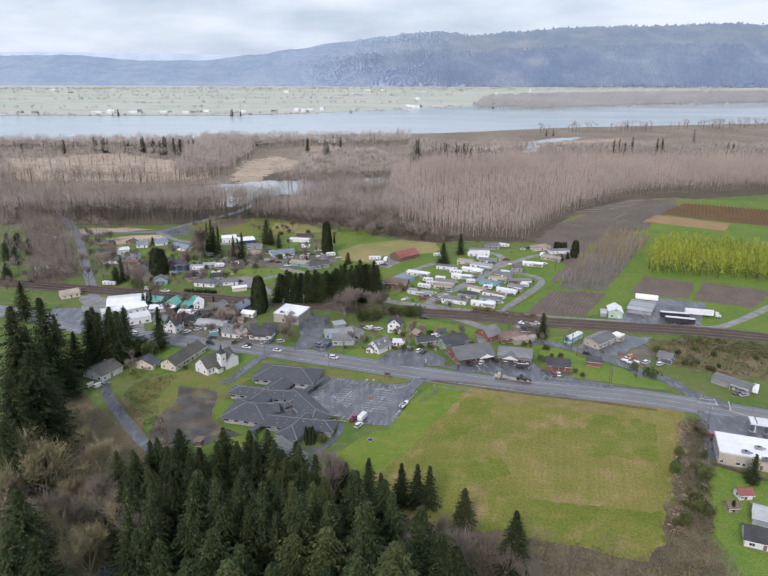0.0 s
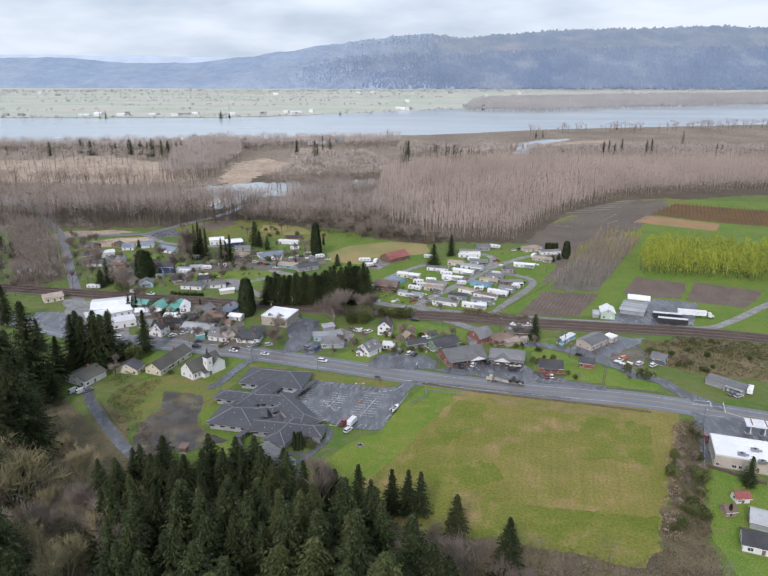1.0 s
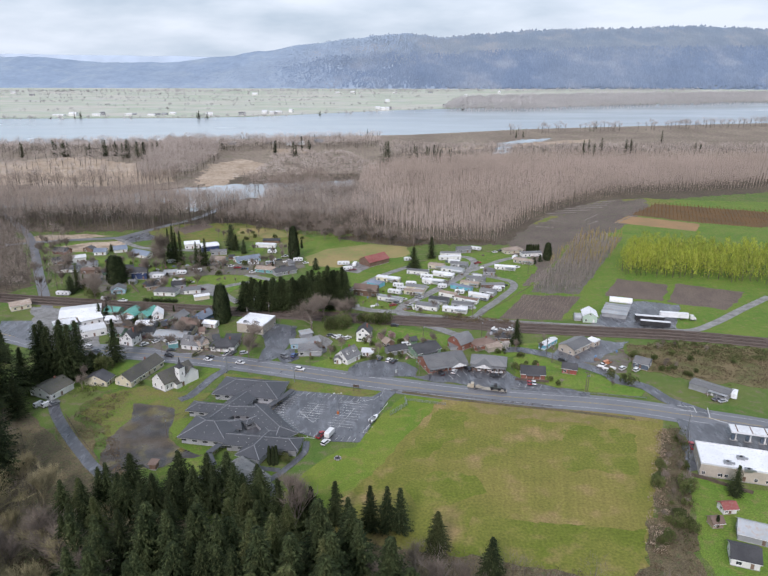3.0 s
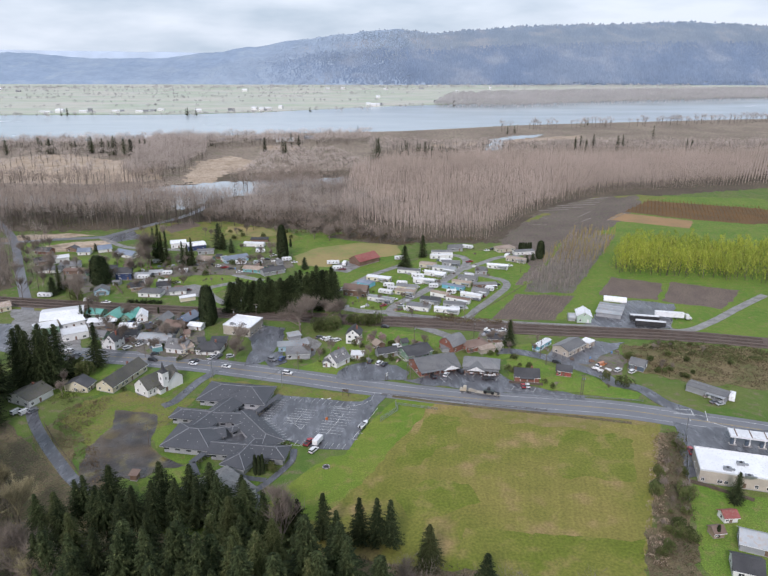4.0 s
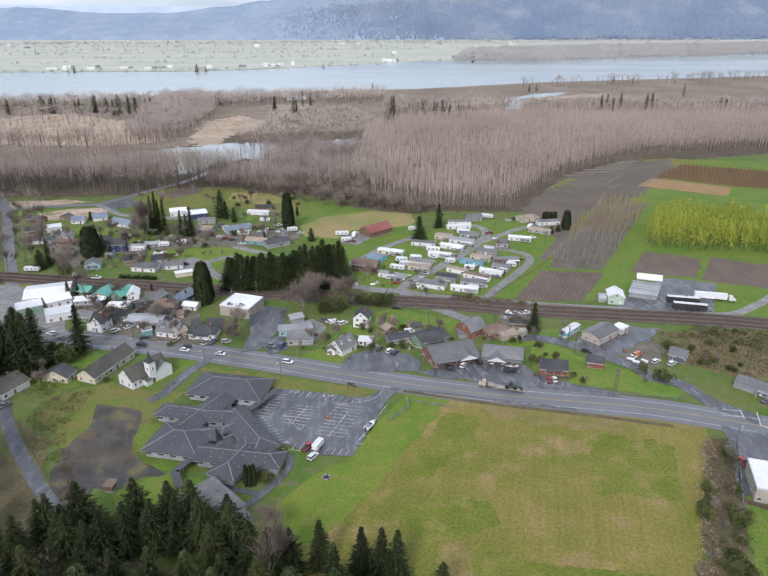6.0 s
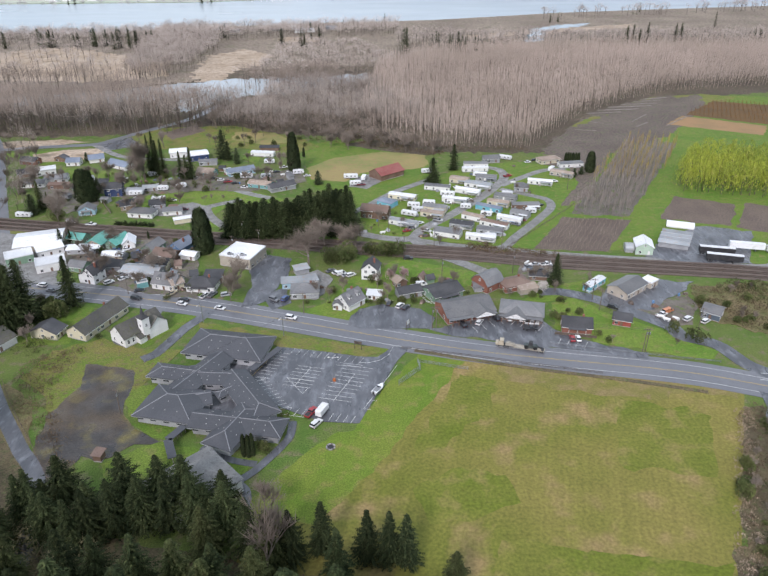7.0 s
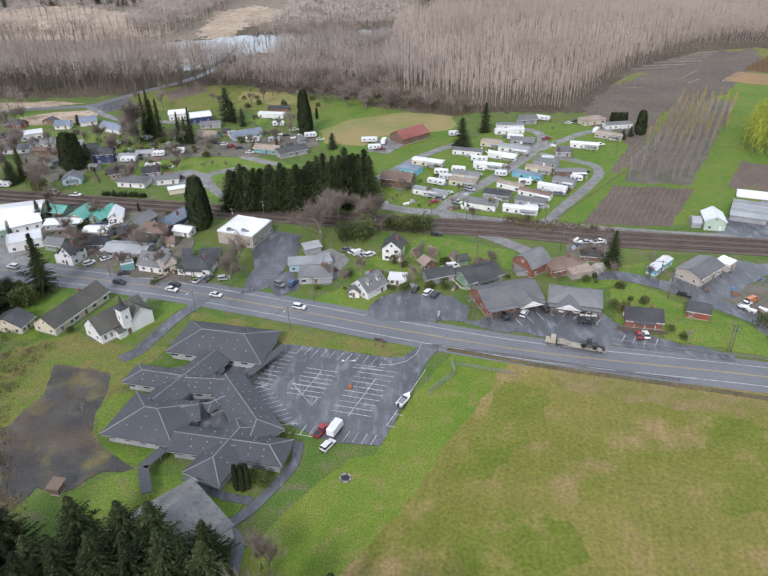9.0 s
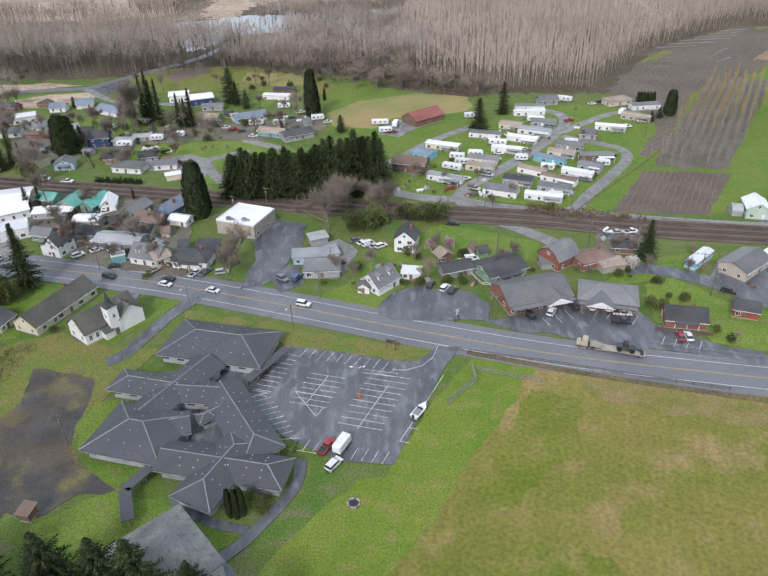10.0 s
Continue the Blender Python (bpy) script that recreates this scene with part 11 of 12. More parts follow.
tree('fir_far', -375.0, 1668.2, 15.6, lean=1.3, label='dark fir among bare lowland trees')
tree('fir_far', -371.1, 1669.8, 18.8, lean=1.5, label='dark fir among bare lowland trees')
tree('fir_far', -367.7, 1651.3, 17.0, lean=1.4, label='dark fir among bare lowland trees')
tree('fir_far', 309.6, 1939.8, 16.5, lean=1.0, label='dark fir among bare lowland trees')
tree('fir_far', 306.7, 1933.6, 16.2, lean=1.2, label='dark fir among bare lowland trees')
tree('fir_far', 300.5, 1913.2, 16.0, lean=1.5, label='dark fir among bare lowland trees')
tree('fir_far', -88.0, 1748.6, 11.9, lean=1.4, label='dark fir among bare lowland trees')
tree('fir_far', -84.7, 1750.6, 11.9, lean=1.4, label='dark fir among bare lowland trees')
far_house(-735.9, 1737.6, 21.4, 14, 7, 3.2, True)
far_house(66.8, 1972.8, 7.0, 13, 8, 5.1, True)
far_house(-504.4, 1743.7, -1.5, 17, 9, 3.5, True)
far_house(101.7, 1955.4, 22.4, 8, 8, 5.3, False)
far_house(-286.1, 1779.3, 17.8, 16, 9, 4.7, False)
far_house(-564.9, 1756.5, 3.6, 17, 9, 3.1, True)
far_house(79.8, 1937.2, 5.3, 13, 8, 5.2, True)
far_house(92.7, 1936.8, 22.4, 10, 7, 5.7, True)
far_house(-632.7, 1769.6, 6.2, 10, 9, 5.0, False)
far_house(-921.8, 1732.9, -4.1, 13, 9, 3.8, False)
far_house(-696.4, 1753.1, -17.8, 15, 11, 5.6, True)
far_house(-210.9, 1796.3, -16.2, 13, 10, 5.2, True)
far_house(-195.9, 1812.3, -8.4, 16, 9, 5.1, True)
far_house(-554.9, 1771.8, 20.5, 10, 8, 3.0, False)
far_house(271.6, 2075.8, -13.8, 10, 9, 4.5, False)
far_house(-694.4, 1739.1, -3.2, 18, 10, 5.7, True)
far_house(-231.9, 1811.5, -17.0, 14, 11, 5.7, True)
far_house(-168.8, 1861.5, -19.7, 10, 10, 5.9, True)
far_house(-495.3, 1759.0, 15.1, 17, 7, 3.6, False)
far_house(-365.4, 1762.5, 12.4, 16, 10, 4.6, True)
far_house(-714.6, 1724.1, -26.6, 16, 11, 3.7, True)
far_house(-480.2, 1774.2, -3.2, 13, 11, 3.4, False)
far_house(-877.0, 1719.6, -10.0, 17, 7, 4.3, False)
far_house(-206.9, 1796.2, -18.8, 13, 9, 3.1, False)
far_house(-463.1, 1789.3, -15.3, 16, 7, 3.7, True)
far_house(-637.7, 1740.2, 2.8, 19, 10, 3.9, True)
far_house(-1180.5, 2601.5, 3.1, 17, 8, 4.0, False)
far_house(308.5, 2814.2, -23.9, 17, 9, 4.3, False)
far_house(-69.1, 2794.2, 21.9, 19, 9, 4.4, True)
far_house(-379.1, 2673.5, -0.4, 19, 9, 5.5, True)
far_house(162.4, 2770.8, -16.8, 17, 8, 3.4, True)
far_house(-6.1, 2835.0, -24.7, 19, 10, 4.1, True)
far_house(107.7, 2268.3, 6.8, 14, 9, 5.9, True)
far_house(-1308.0, 2729.3, 2.2, 17, 10, 5.2, True)
far_house(427.4, 2647.4, -8.1, 11, 10, 3.4, True)
far_house(570.5, 2559.1, -9.8, 20, 11, 3.7, True)
far_house(441.1, 2410.1, -9.7, 15, 10, 5.4, True)
far_house(593.4, 2829.0, -24.8, 9, 7, 5.3, True)
far_house(-294.8, 1194.1, -15.8, 10, 9, 4.8, True)
far_house(-332.9, 1208.7, 11.0, 16, 9, 4.3, True)
far_house(-254.7, 1186.4, 2.3, 17, 11, 3.6, True)
far_house(-514.0, 1207.2, 14.5, 15, 10, 3.6, False)
far_house(-240.6, 1206.8, 13.6, 10, 9, 4.7, True)
far_house(-467.6, 1199.3, 9.2, 15, 8, 3.9, False)
far_house(-368.1, 1209.4, -26.4, 12, 11, 3.6, False)
far_house(-92.6, 1176.2, -12.3, 15, 8, 4.2, True)
far_house(-108.6, 1169.7, 11.9, 13, 10, 5.0, True)
far_house(-283.8, 1214.5, -21.1, 16, 8, 4.4, True)
far_house(-208.6, 1178.6, 21.8, 13, 9, 4.1, False)
far_house(-155.6, 1211.0, -9.8, 10, 9, 4.6, False)
far_house(-60.7, 1208.2, -5.5, 17, 10, 4.0, False)
far_house(-118.6, 1210.3, -0.3, 11, 9, 4.3, True)
far_house(-145.6, 1197.1, -17.6, 15, 9, 3.6, False)
far_house(-449.5, 1218.8, -2.0, 10, 10, 3.6, True)


# ---- foreground brush ----
thicket('bramble_bank', [(127.5, 249.3), (133.8, 249.7), (137.1, 245.6), (123.8, 217.8), (107.4, 176.9), (96.8, 132.6), (69.0, 132.8), (91.1, 177.6), (112.3, 218.4)], 3.0, 2.2, 'bramble', 'brown brambles and bushes beside the field', seed=21, size=0.32, density=0.8)
thicket('bush_bank', [(132.5, 249.1), (137.1, 245.6), (123.5, 217.8), (106.7, 177.0), (100.4, 177.2), (118.9, 218.1)], 4.5, 3.0, 'bush_leaf', 'dark green bushes among brambles', seed=22, size=0.35, density=0.75, blades=60)
thicket('bramble_bank', [(138.3, 308.0), (145.3, 331.5), (174.4, 335.7), (210.4, 325.2), (319.4, 245.5), (158.5, 292.8)], 4.5, 1.6, 'bramble', 'brown scrub below the railway', seed=23, size=0.38, blades=60)
thicket('bush_bank', [(155.7, 332.6), (174.4, 335.7), (210.4, 325.2), (318.6, 270.4), (201.2, 309.8), (165.5, 316.8)], 5.0, 2.2, 'bush_leaf', 'dark bushes below the railway', seed=24, size=0.4, blades=110)
thicket('bramble_bank', [(-119.1, 268.3), (-118.5, 278.3), (-112.1, 287.1), (-100.3, 288.6), (-103.0, 262.2), (-90.7, 242.2), (-76.3, 219.2), (-82.5, 219.5), (-94.7, 235.1), (-108.9, 252.5)], 3.0, 1.6, 'bramble', 'brown brambles on the bank', seed=25, size=0.28, blades=60)
thicket('bush_bank', [(-125.9, 285.7), (-125.6, 300.6), (-115.0, 306.8), (-108.8, 295.4), (-117.6, 285.3)], 4.0, 2.4, 'bush_leaf', 'dark bushes beside the cottage', seed=26)
thicket('bramble_bank', [(58.1, 377.0), (77.3, 372.3), (97.7, 365.7), (96.7, 361.8), (76.1, 366.3), (54.8, 369.3)], 2.6, 1.6, 'bramble', 'brown brambles along the railway', seed=27)
thicket('bush_bank', [(52.0, 372.9), (61.8, 371.7), (64.8, 376.8), (56.2, 379.7)], 2.6, 2.6, 'bramble', 'brown brambles along the railway', seed=28)
thicket('undergrowth', [(-130.2, 91.7), (108.7, 89.7), (98.8, 162.5), (39.1, 177.6), (-20.6, 189.3), (-75.3, 194.3), (-110.2, 173.0)], 3.2, 2.6, 'bramble', 'tangled brown undergrowth beneath the firs', seed=29, size=0.35)
thicket('bush_bank', [(-130.2, 91.7), (-20.5, 90.8), (-30.5, 180.8), (-75.3, 189.8), (-110.2, 173.0)], 5.0, 3.0, 'bush_leaf', 'green undergrowth beneath the firs', seed=30)
tree('fir', -92.3, 197.3, 18, lean=1.2)
tree('cedar', -87.0, 198.1, 18, lean=1.2)
tree('fir', -82.9, 204.0, 18, lean=1.2)
tree('fir', -75.3, 198.6, 18, lean=1.2)
tree('fir', -61.4, 180.8, 24, lean=1.1)
tree('fir', -53.2, 179.1, 24, lean=1.1)
tree('fir', -44.8, 179.5, 24, lean=1.1)
tree('cedar', -35.5, 177.8, 24, lean=1.1)
tree('fir', -26.9, 176.8, 24, lean=1.1)
tree('cedar', -18.5, 177.5, 22, lean=1.1)
tree('fir_thin', -18.0, 189.6, 17, lean=1.2)
tree('cedar', -76.2, 182.9, 22, lean=1.1)
tree('fir', -82.1, 179.5, 22, lean=1.1)
tree('fir', -80.6, 204.8, 19, lean=1.25)
tree('fir', -84.7, 194.6, 19, lean=1.25)
tree('fir', -72.4, 197.1, 19, lean=1.25)
tree('fir_thin', -66.3, 194.3, 19, lean=1.3)
tree('fir', -63.4, 197.6, 19, lean=1.25)
tree('fir', -58.4, 200.9, 19, lean=1.25)
tree('fir', -51.5, 202.0, 19, lean=1.25)
tree('fir_thin', -44.9, 201.9, 19, lean=1.3)
tree('fir', -38.7, 203.0, 19, lean=1.25)
tree('cedar', -33.1, 191.9, 19, lean=1.25)
tree('fir', -29.5, 199.9, 19, lean=1.25)
tree('fir_thin', -23.2, 194.2, 19, lean=1.3)
tree('cedar', -17.6, 190.3, 19, lean=1.25)
tree('fir', -12.6, 191.6, 17.5, lean=1.25)
tree('cedar', -6.9, 162.6, 32, lean=0.9)
tree('fir_thin', -5.0, 194.2, 17.5, lean=1.3)
tree('fir_thin', -0.8, 185.7, 17.5, lean=1.3)
tree('fir_thin', 6.2, 191.3, 17.5, lean=1.3)
tree('fir_thin', 11.5, 190.7, 17.5, lean=1.3)
tree('fir_thin', 15.6, 189.8, 17.5, lean=1.3)
tree('fir', -69.2, 166.8, 28, lean=0.98)
tree('fir', -62.6, 166.2, 30, lean=0.98)
tree('fir', -55.3, 162.6, 31, lean=0.98)
tree('fir', -48.3, 161.9, 33, lean=0.98)
tree('fir', -41.6, 161.8, 33, lean=0.98)
tree('fir', -34.5, 159.5, 33, lean=0.98)
tree('cedar', -25.9, 158.6, 32, lean=0.9)
tree('cedar', -20.0, 159.3, 33, lean=0.9)
tree('cedar', -14.3, 153.6, 31, lean=0.9)
tree('fir', 2.5, 157.4, 31, lean=0.98)
tree('fir', -79.5, 169.7, 26, lean=0.98)
tree('fir', -71.9, 154.4, 28, lean=0.98)
tree('fir', -64.8, 142.7, 30, lean=0.98)
tree('fir', -67.0, 140.0, 28, lean=0.98)
tree('fir', -37.1, 152.0, 31, lean=0.98)
tree('fir', -44.7, 151.5, 30, lean=0.98)
tree('fir', -29.0, 149.1, 31, lean=0.98)
tree('fir', -53.0, 149.7, 30, lean=0.98)
tree('cedar', -6.5, 151.6, 31, lean=0.9)
tree('cedar', -21.2, 147.1, 31, lean=0.9)
tree('bare', 2.0, 164.2, 16.3)
tree('bare', 10.5, 159.0, 18.7)
tree('bare', 18.7, 169.2, 14.0)
tree('bare', 23.3, 158.9, 18.0)
tree('bare', 31.4, 164.0, 12.9)
tree('bare', 35.7, 155.4, 14.8)
tree('bare', 6.0, 150.5, 19.0)
tree('bare', -12.0, 155.8, 19.7)
tree('bare', 18.3, 150.4, 17.4)
tree('bare', 41.5, 150.2, 15.9)
tree('mossy', -113.1, 217.3, 15.6)
tree('mossy', -103.5, 206.8, 16.0)
tree('mossy', -103.4, 217.3, 12.4)
tree('mossy', -104.0, 190.1, 15.4)
tree('mossy', -79.1, 168.4, 21.9)
tree('mossy', -92.3, 181.4, 16.0)
tree('mossy', -124.5, 194.8, 27.5)
tree('mossy', -114.9, 185.9, 29.4)
tree('mossy', -96.9, 164.3, 16.3)
tree('mossy', -85.6, 155.6, 19.9)
tree('bare_wide', -91.8, 181.4, 21.5)
tree('bare_wide', -81.0, 170.1, 24.0)
tree('bare_wide', -71.6, 159.8, 23.2)
tree('bare_wide', -103.1, 160.0, 19.7)
tree('bare_wide', -121.3, 181.6, 23.0)
tree('bare_wide', -99.0, 172.9, 20.3)
tree('bare_wide', -114.0, 173.0, 20.2)
tree('bare', -19.4, 206.9, 12.5)
tree('bare', -21.3, 207.8, 12.3)
tree('bare', -17.3, 186.7, 25.8)
tree('shrub', 122.8, 295.9, 4.6)
tree('shrub', 127.8, 291.2, 4.6)
tree('shrub', 130.7, 288.2, 4.6)
tree('shrub', 93.9, 293.3, 2.5)
tree('shrub', 95.8, 288.7, 2.5)
tree('shrub', -8.3, 316.8, 2.5)
tree('shrub', -97.9, 294.9, 2.5)
tree('shrub', 23.8, 323.7, 2.5)
tree('shrub', -79.8, 325.0, 2.5)
tree('cypress', -30.6, 229.1, 8.2, lean=0.75)
tree('cypress', -29.2, 228.8, 8.2, lean=0.75)
tree('cypress', -28.1, 229.4, 8.2, lean=0.75)
tree('shrub', -26.1, 231.7, 3.3)
tree('shrub', -24.5, 230.6, 3.3)
tree('shrub', -23.6, 246.6, 1.4)
tree('shrub', -22.0, 247.3, 1.4)
tree('shrub', -20.1, 247.5, 1.4)
tree('fir_full', 134.1, 205.1, 12.4)
tree('cypress', 119.1, 188.7, 4.7)
tree('bare', 97.5, 288.7, 4.1)
tree('bare', 101.7, 301.1, 4.1)
tree('bare', 120.3, 285.4, 4.1)
tree('bare', 59.0, 334.9, 6.1)
tree('bare', 64.5, 322.9, 6.1)
tree('bare_wide', -203.1, 454.8, 11.1)
tree('bare_wide', -172.0, 428.3, 11.1)
tree('bare_wide', -171.4, 438.9, 11.1)
tree('bare_wide', -203.5, 479.7, 11.0)
tree('bare', -61.1, 502.5, 8.8)
tree('bare', -52.2, 492.6, 8.8)
tree('bare', -89.3, 440.1, 5.0)
tree('bare', -85.8, 442.2, 5.0)
tree('bare', -79.0, 442.0, 5.0)
tree('round', -188.2, 522.0, 6.0)
tree('cypress', 136.5, 512.4, 5.7, lean=1.3)
tree('cypress', 138.1, 512.4, 5.7, lean=1.3)
tree('cypress', 139.6, 512.3, 5.7, lean=1.3)
tree('cypress', 141.4, 512.2, 5.7, lean=1.3)
tree('cypress', 143.3, 512.2, 5.7, lean=1.3)
tree('cypress', 145.1, 512.1, 5.7, lean=1.3)
tree('round', 133.5, 479.2, 5.8)
tree('round', 139.3, 484.3, 5.8)
tree('shrub', -92.4, 341.4, 2.7)
tree('shrub', -84.5, 338.6, 1.4)
tree('shrub', -108.8, 366.0, 1.5)
tree('shrub', -126.4, 381.9, 2.1)
tree('shrub', -88.6, 338.7, 1.9)
tree('shrub', -100.6, 351.2, 1.9)
tree('shrub', -80.4, 361.5, 1.6)
tree('shrub', -102.2, 348.1, 1.9)
tree('shrub', -89.9, 366.6, 2.8)
tree('shrub', -91.5, 377.9, 1.8)
tree('shrub', -110.6, 370.6, 1.6)
tree('shrub', -106.5, 367.0, 2.4)
tree('shrub', -101.2, 351.2, 2.0)
tree('shrub', -80.1, 334.5, 1.9)
tree('shrub', -122.3, 363.9, 1.7)
tree('shrub', -108.2, 347.3, 2.4)
tree('shrub', -82.6, 336.1, 1.8)
tree('shrub', -87.5, 378.9, 1.7)
tree('shrub', -105.9, 352.2, 2.0)
tree('shrub', -72.9, 333.5, 1.6)
tree('shrub', -103.2, 347.6, 2.0)
tree('shrub', -88.0, 340.8, 2.6)
tree('shrub', -87.8, 340.8, 2.1)
tree('shrub', -88.1, 364.1, 1.3)
tree('shrub', -103.4, 366.9, 2.4)
tree('shrub', -132.2, 373.2, 2.4)
tree('shrub', -91.6, 370.1, 1.5)
tree('shrub', -70.1, 331.8, 1.2)
tree('shrub', -84.5, 337.8, 2.0)
tree('shrub', -95.3, 346.6, 1.2)
tree('bare', -89.0, 365.1, 7.7)
tree('bare', -106.7, 340.8, 8.4)
tree('bare', -124.0, 359.6, 8.8)
tree('bare', -90.8, 374.2, 7.1)
tree('bare', -80.1, 335.2, 9.5)
tree('bare', -111.7, 360.8, 7.3)
tree('bare', -121.9, 378.7, 9.3)
tree('bare', -89.0, 351.8, 8.4)
tree('bare', -134.1, 372.2, 8.3)
tree('bare', -85.3, 357.8, 9.4)
tree('bare', -95.2, 354.3, 8.5)
tree('bare', -122.6, 357.2, 9.0)
tree('bush', -105.0, 358.7, 2.7)
tree('bush', -81.0, 370.9, 2.7)
tree('bush', -71.2, 332.2, 3.8)
tree('bush', -119.1, 377.5, 3.9)
tree('bush', -90.8, 381.1, 3.6)
tree('bush', -113.2, 367.6, 3.7)
tree('bush', -117.5, 365.2, 3.0)
tree('bush', -124.8, 372.5, 3.3)
tree('shrub', -160.0, 491.6, 1.9)
tree('shrub', -119.6, 423.5, 1.3)
tree('shrub', -102.4, 470.4, 2.9)
tree('shrub', -142.0, 458.5, 1.8)
tree('shrub', -170.7, 472.5, 2.8)
tree('shrub', -131.7, 486.1, 1.6)
tree('shrub', -158.7, 430.0, 2.7)
tree('shrub', -190.3, 474.0, 2.0)
tree('shrub', -90.6, 477.7, 1.8)
tree('shrub', -137.9, 434.3, 1.3)
tree('shrub', -130.0, 483.4, 1.9)
tree('shrub', -138.6, 464.0, 2.7)
tree('shrub', -161.3, 486.2, 2.5)
tree('shrub', -127.5, 468.6, 2.9)
tree('shrub', -194.7, 474.2, 2.2)
tree('shrub', -156.2, 445.0, 2.4)
tree('shrub', -130.7, 468.8, 2.6)
tree('shrub', -87.3, 461.6, 1.5)
tree('shrub', -126.7, 454.9, 1.7)
tree('shrub', -169.3, 443.9, 2.0)
tree('shrub', -151.9, 483.2, 2.3)
tree('shrub', -108.8, 442.2, 2.6)
tree('shrub', -110.4, 483.6, 2.1)
tree('shrub', -124.3, 471.9, 2.2)
tree('shrub', -124.3, 482.3, 1.4)
tree('shrub', -163.7, 480.1, 2.0)
tree('shrub', -119.1, 471.8, 1.7)
tree('shrub', -181.3, 471.2, 1.7)
tree('shrub', -101.1, 465.3, 2.2)
tree('shrub', -55.6, 472.2, 1.3)
tree('shrub', -146.9, 439.6, 2.6)
tree('shrub', -117.5, 440.2, 2.0)
tree('shrub', -94.4, 471.8, 2.8)
tree('shrub', -110.4, 441.5, 2.5)
tree('bare', -143.7, 479.4, 10.5)
tree('bare', -114.9, 473.3, 11.3)
tree('bare', -58.9, 477.5, 12.2)
tree('bare', -188.1, 466.4, 11.6)
tree('bare', -98.8, 468.6, 10.2)
tree('bare', -90.7, 476.8, 7.0)
tree('bare', -147.5, 473.5, 10.7)
tree('bare', -130.1, 428.5, 9.9)
tree('bare', -164.2, 476.6, 10.8)
tree('bare', -150.5, 448.6, 10.6)
tree('bare', -143.1, 460.2, 11.8)
tree('bare', -120.9, 463.5, 10.1)
tree('bare', -63.9, 474.3, 11.5)
tree('bare', -58.0, 476.6, 10.0)
tree('bare', -109.9, 431.4, 8.9)
tree('bare', -184.5, 474.7, 12.4)
tree('bare', -123.4, 484.1, 7.3)
tree('bare', -114.1, 485.6, 12.1)
tree('bare', -136.0, 461.5, 12.6)
tree('bare', -122.7, 429.0, 9.3)
tree('bare_wide', -174.0, 487.6, 9.1)
tree('bare_wide', -175.6, 456.4, 8.5)
tree('bare_wide', -110.1, 478.3, 11.7)
tree('bare_wide', -124.2, 435.3, 8.8)
tree('bare_wide', -168.0, 456.1, 10.7)
tree('bare_wide', -103.3, 437.6, 8.7)
tree('bare_wide', -71.4, 471.0, 9.9)
tree('bare_wide', -105.8, 450.4, 9.4)
tree('bare_wide', -159.6, 456.7, 8.2)
tree('bush', -78.8, 480.0, 4.1)
tree('bush', -170.9, 481.2, 2.6)
tree('bush', -175.7, 482.2, 3.2)
tree('bush', -174.1, 484.8, 3.2)
tree('bush', -188.2, 480.0, 3.2)
tree('bush', -124.3, 483.2, 3.6)
tree('bush', -158.5, 463.0, 3.5)
tree('bush', -69.5, 470.2, 3.3)
tree('bush', -142.2, 479.4, 2.9)
tree('bush', -93.1, 458.6, 3.6)
tree('bush', -118.1, 443.9, 4.4)
tree('bush', -137.1, 484.5, 3.3)
tree('shrub', 41.6, 319.6, 1.7)
tree('shrub', 39.6, 319.6, 2.1)
tree('shrub', 57.2, 331.7, 1.5)
tree('shrub', 70.7, 334.3, 1.7)
tree('shrub', 24.5, 333.6, 1.4)
tree('shrub', 6.8, 338.4, 2.0)
tree('shrub', 1.0, 320.4, 2.6)
tree('shrub', 47.6, 327.5, 1.6)
tree('shrub', 45.8, 330.7, 1.6)
tree('shrub', 0.8, 330.4, 2.1)
tree('shrub', 35.9, 328.9, 2.0)
tree('shrub', 15.1, 320.1, 1.4)
tree('shrub', 24.5, 319.9, 2.5)
tree('shrub', -10.9, 320.6, 1.2)
tree('shrub', 9.3, 320.2, 2.6)
tree('shrub', 46.4, 319.5, 2.2)
tree('shrub', 6.4, 320.3, 1.9)
tree('shrub', 62.6, 328.0, 1.7)
tree('shrub', 5.0, 320.3, 1.5)
tree('shrub', 78.1, 323.1, 1.4)
tree('shrub', -6.2, 320.5, 2.5)
tree('shrub', -20.6, 320.8, 1.9)
tree('shrub', 85.1, 448.4, 1.9)
tree('shrub', 76.4, 468.8, 1.1)
tree('shrub', 71.7, 488.4, 1.3)
tree('shrub', 47.9, 443.5, 1.2)
tree('shrub', 89.8, 411.1, 1.3)
tree('shrub', 73.5, 416.8, 1.8)
tree('shrub', 57.6, 400.2, 1.0)
tree('shrub', 47.1, 445.8, 1.1)
tree('shrub', 85.6, 403.7, 1.9)
tree('shrub', 19.6, 418.9, 1.6)
tree('shrub', 65.9, 408.6, 1.3)
tree('shrub', 83.1, 418.5, 1.1)
tree('shrub', 94.0, 423.6, 1.9)
tree('shrub', 46.6, 430.4, 1.1)
tree('shrub', 73.7, 406.5, 1.3)
tree('shrub', 73.5, 436.8, 1.7)
tree('shrub', 39.9, 386.2, 1.8)
tree('shrub', 95.0, 473.4, 1.1)
tree('shrub', 48.3, 399.8, 1.8)
tree('shrub', 85.9, 443.9, 1.8)
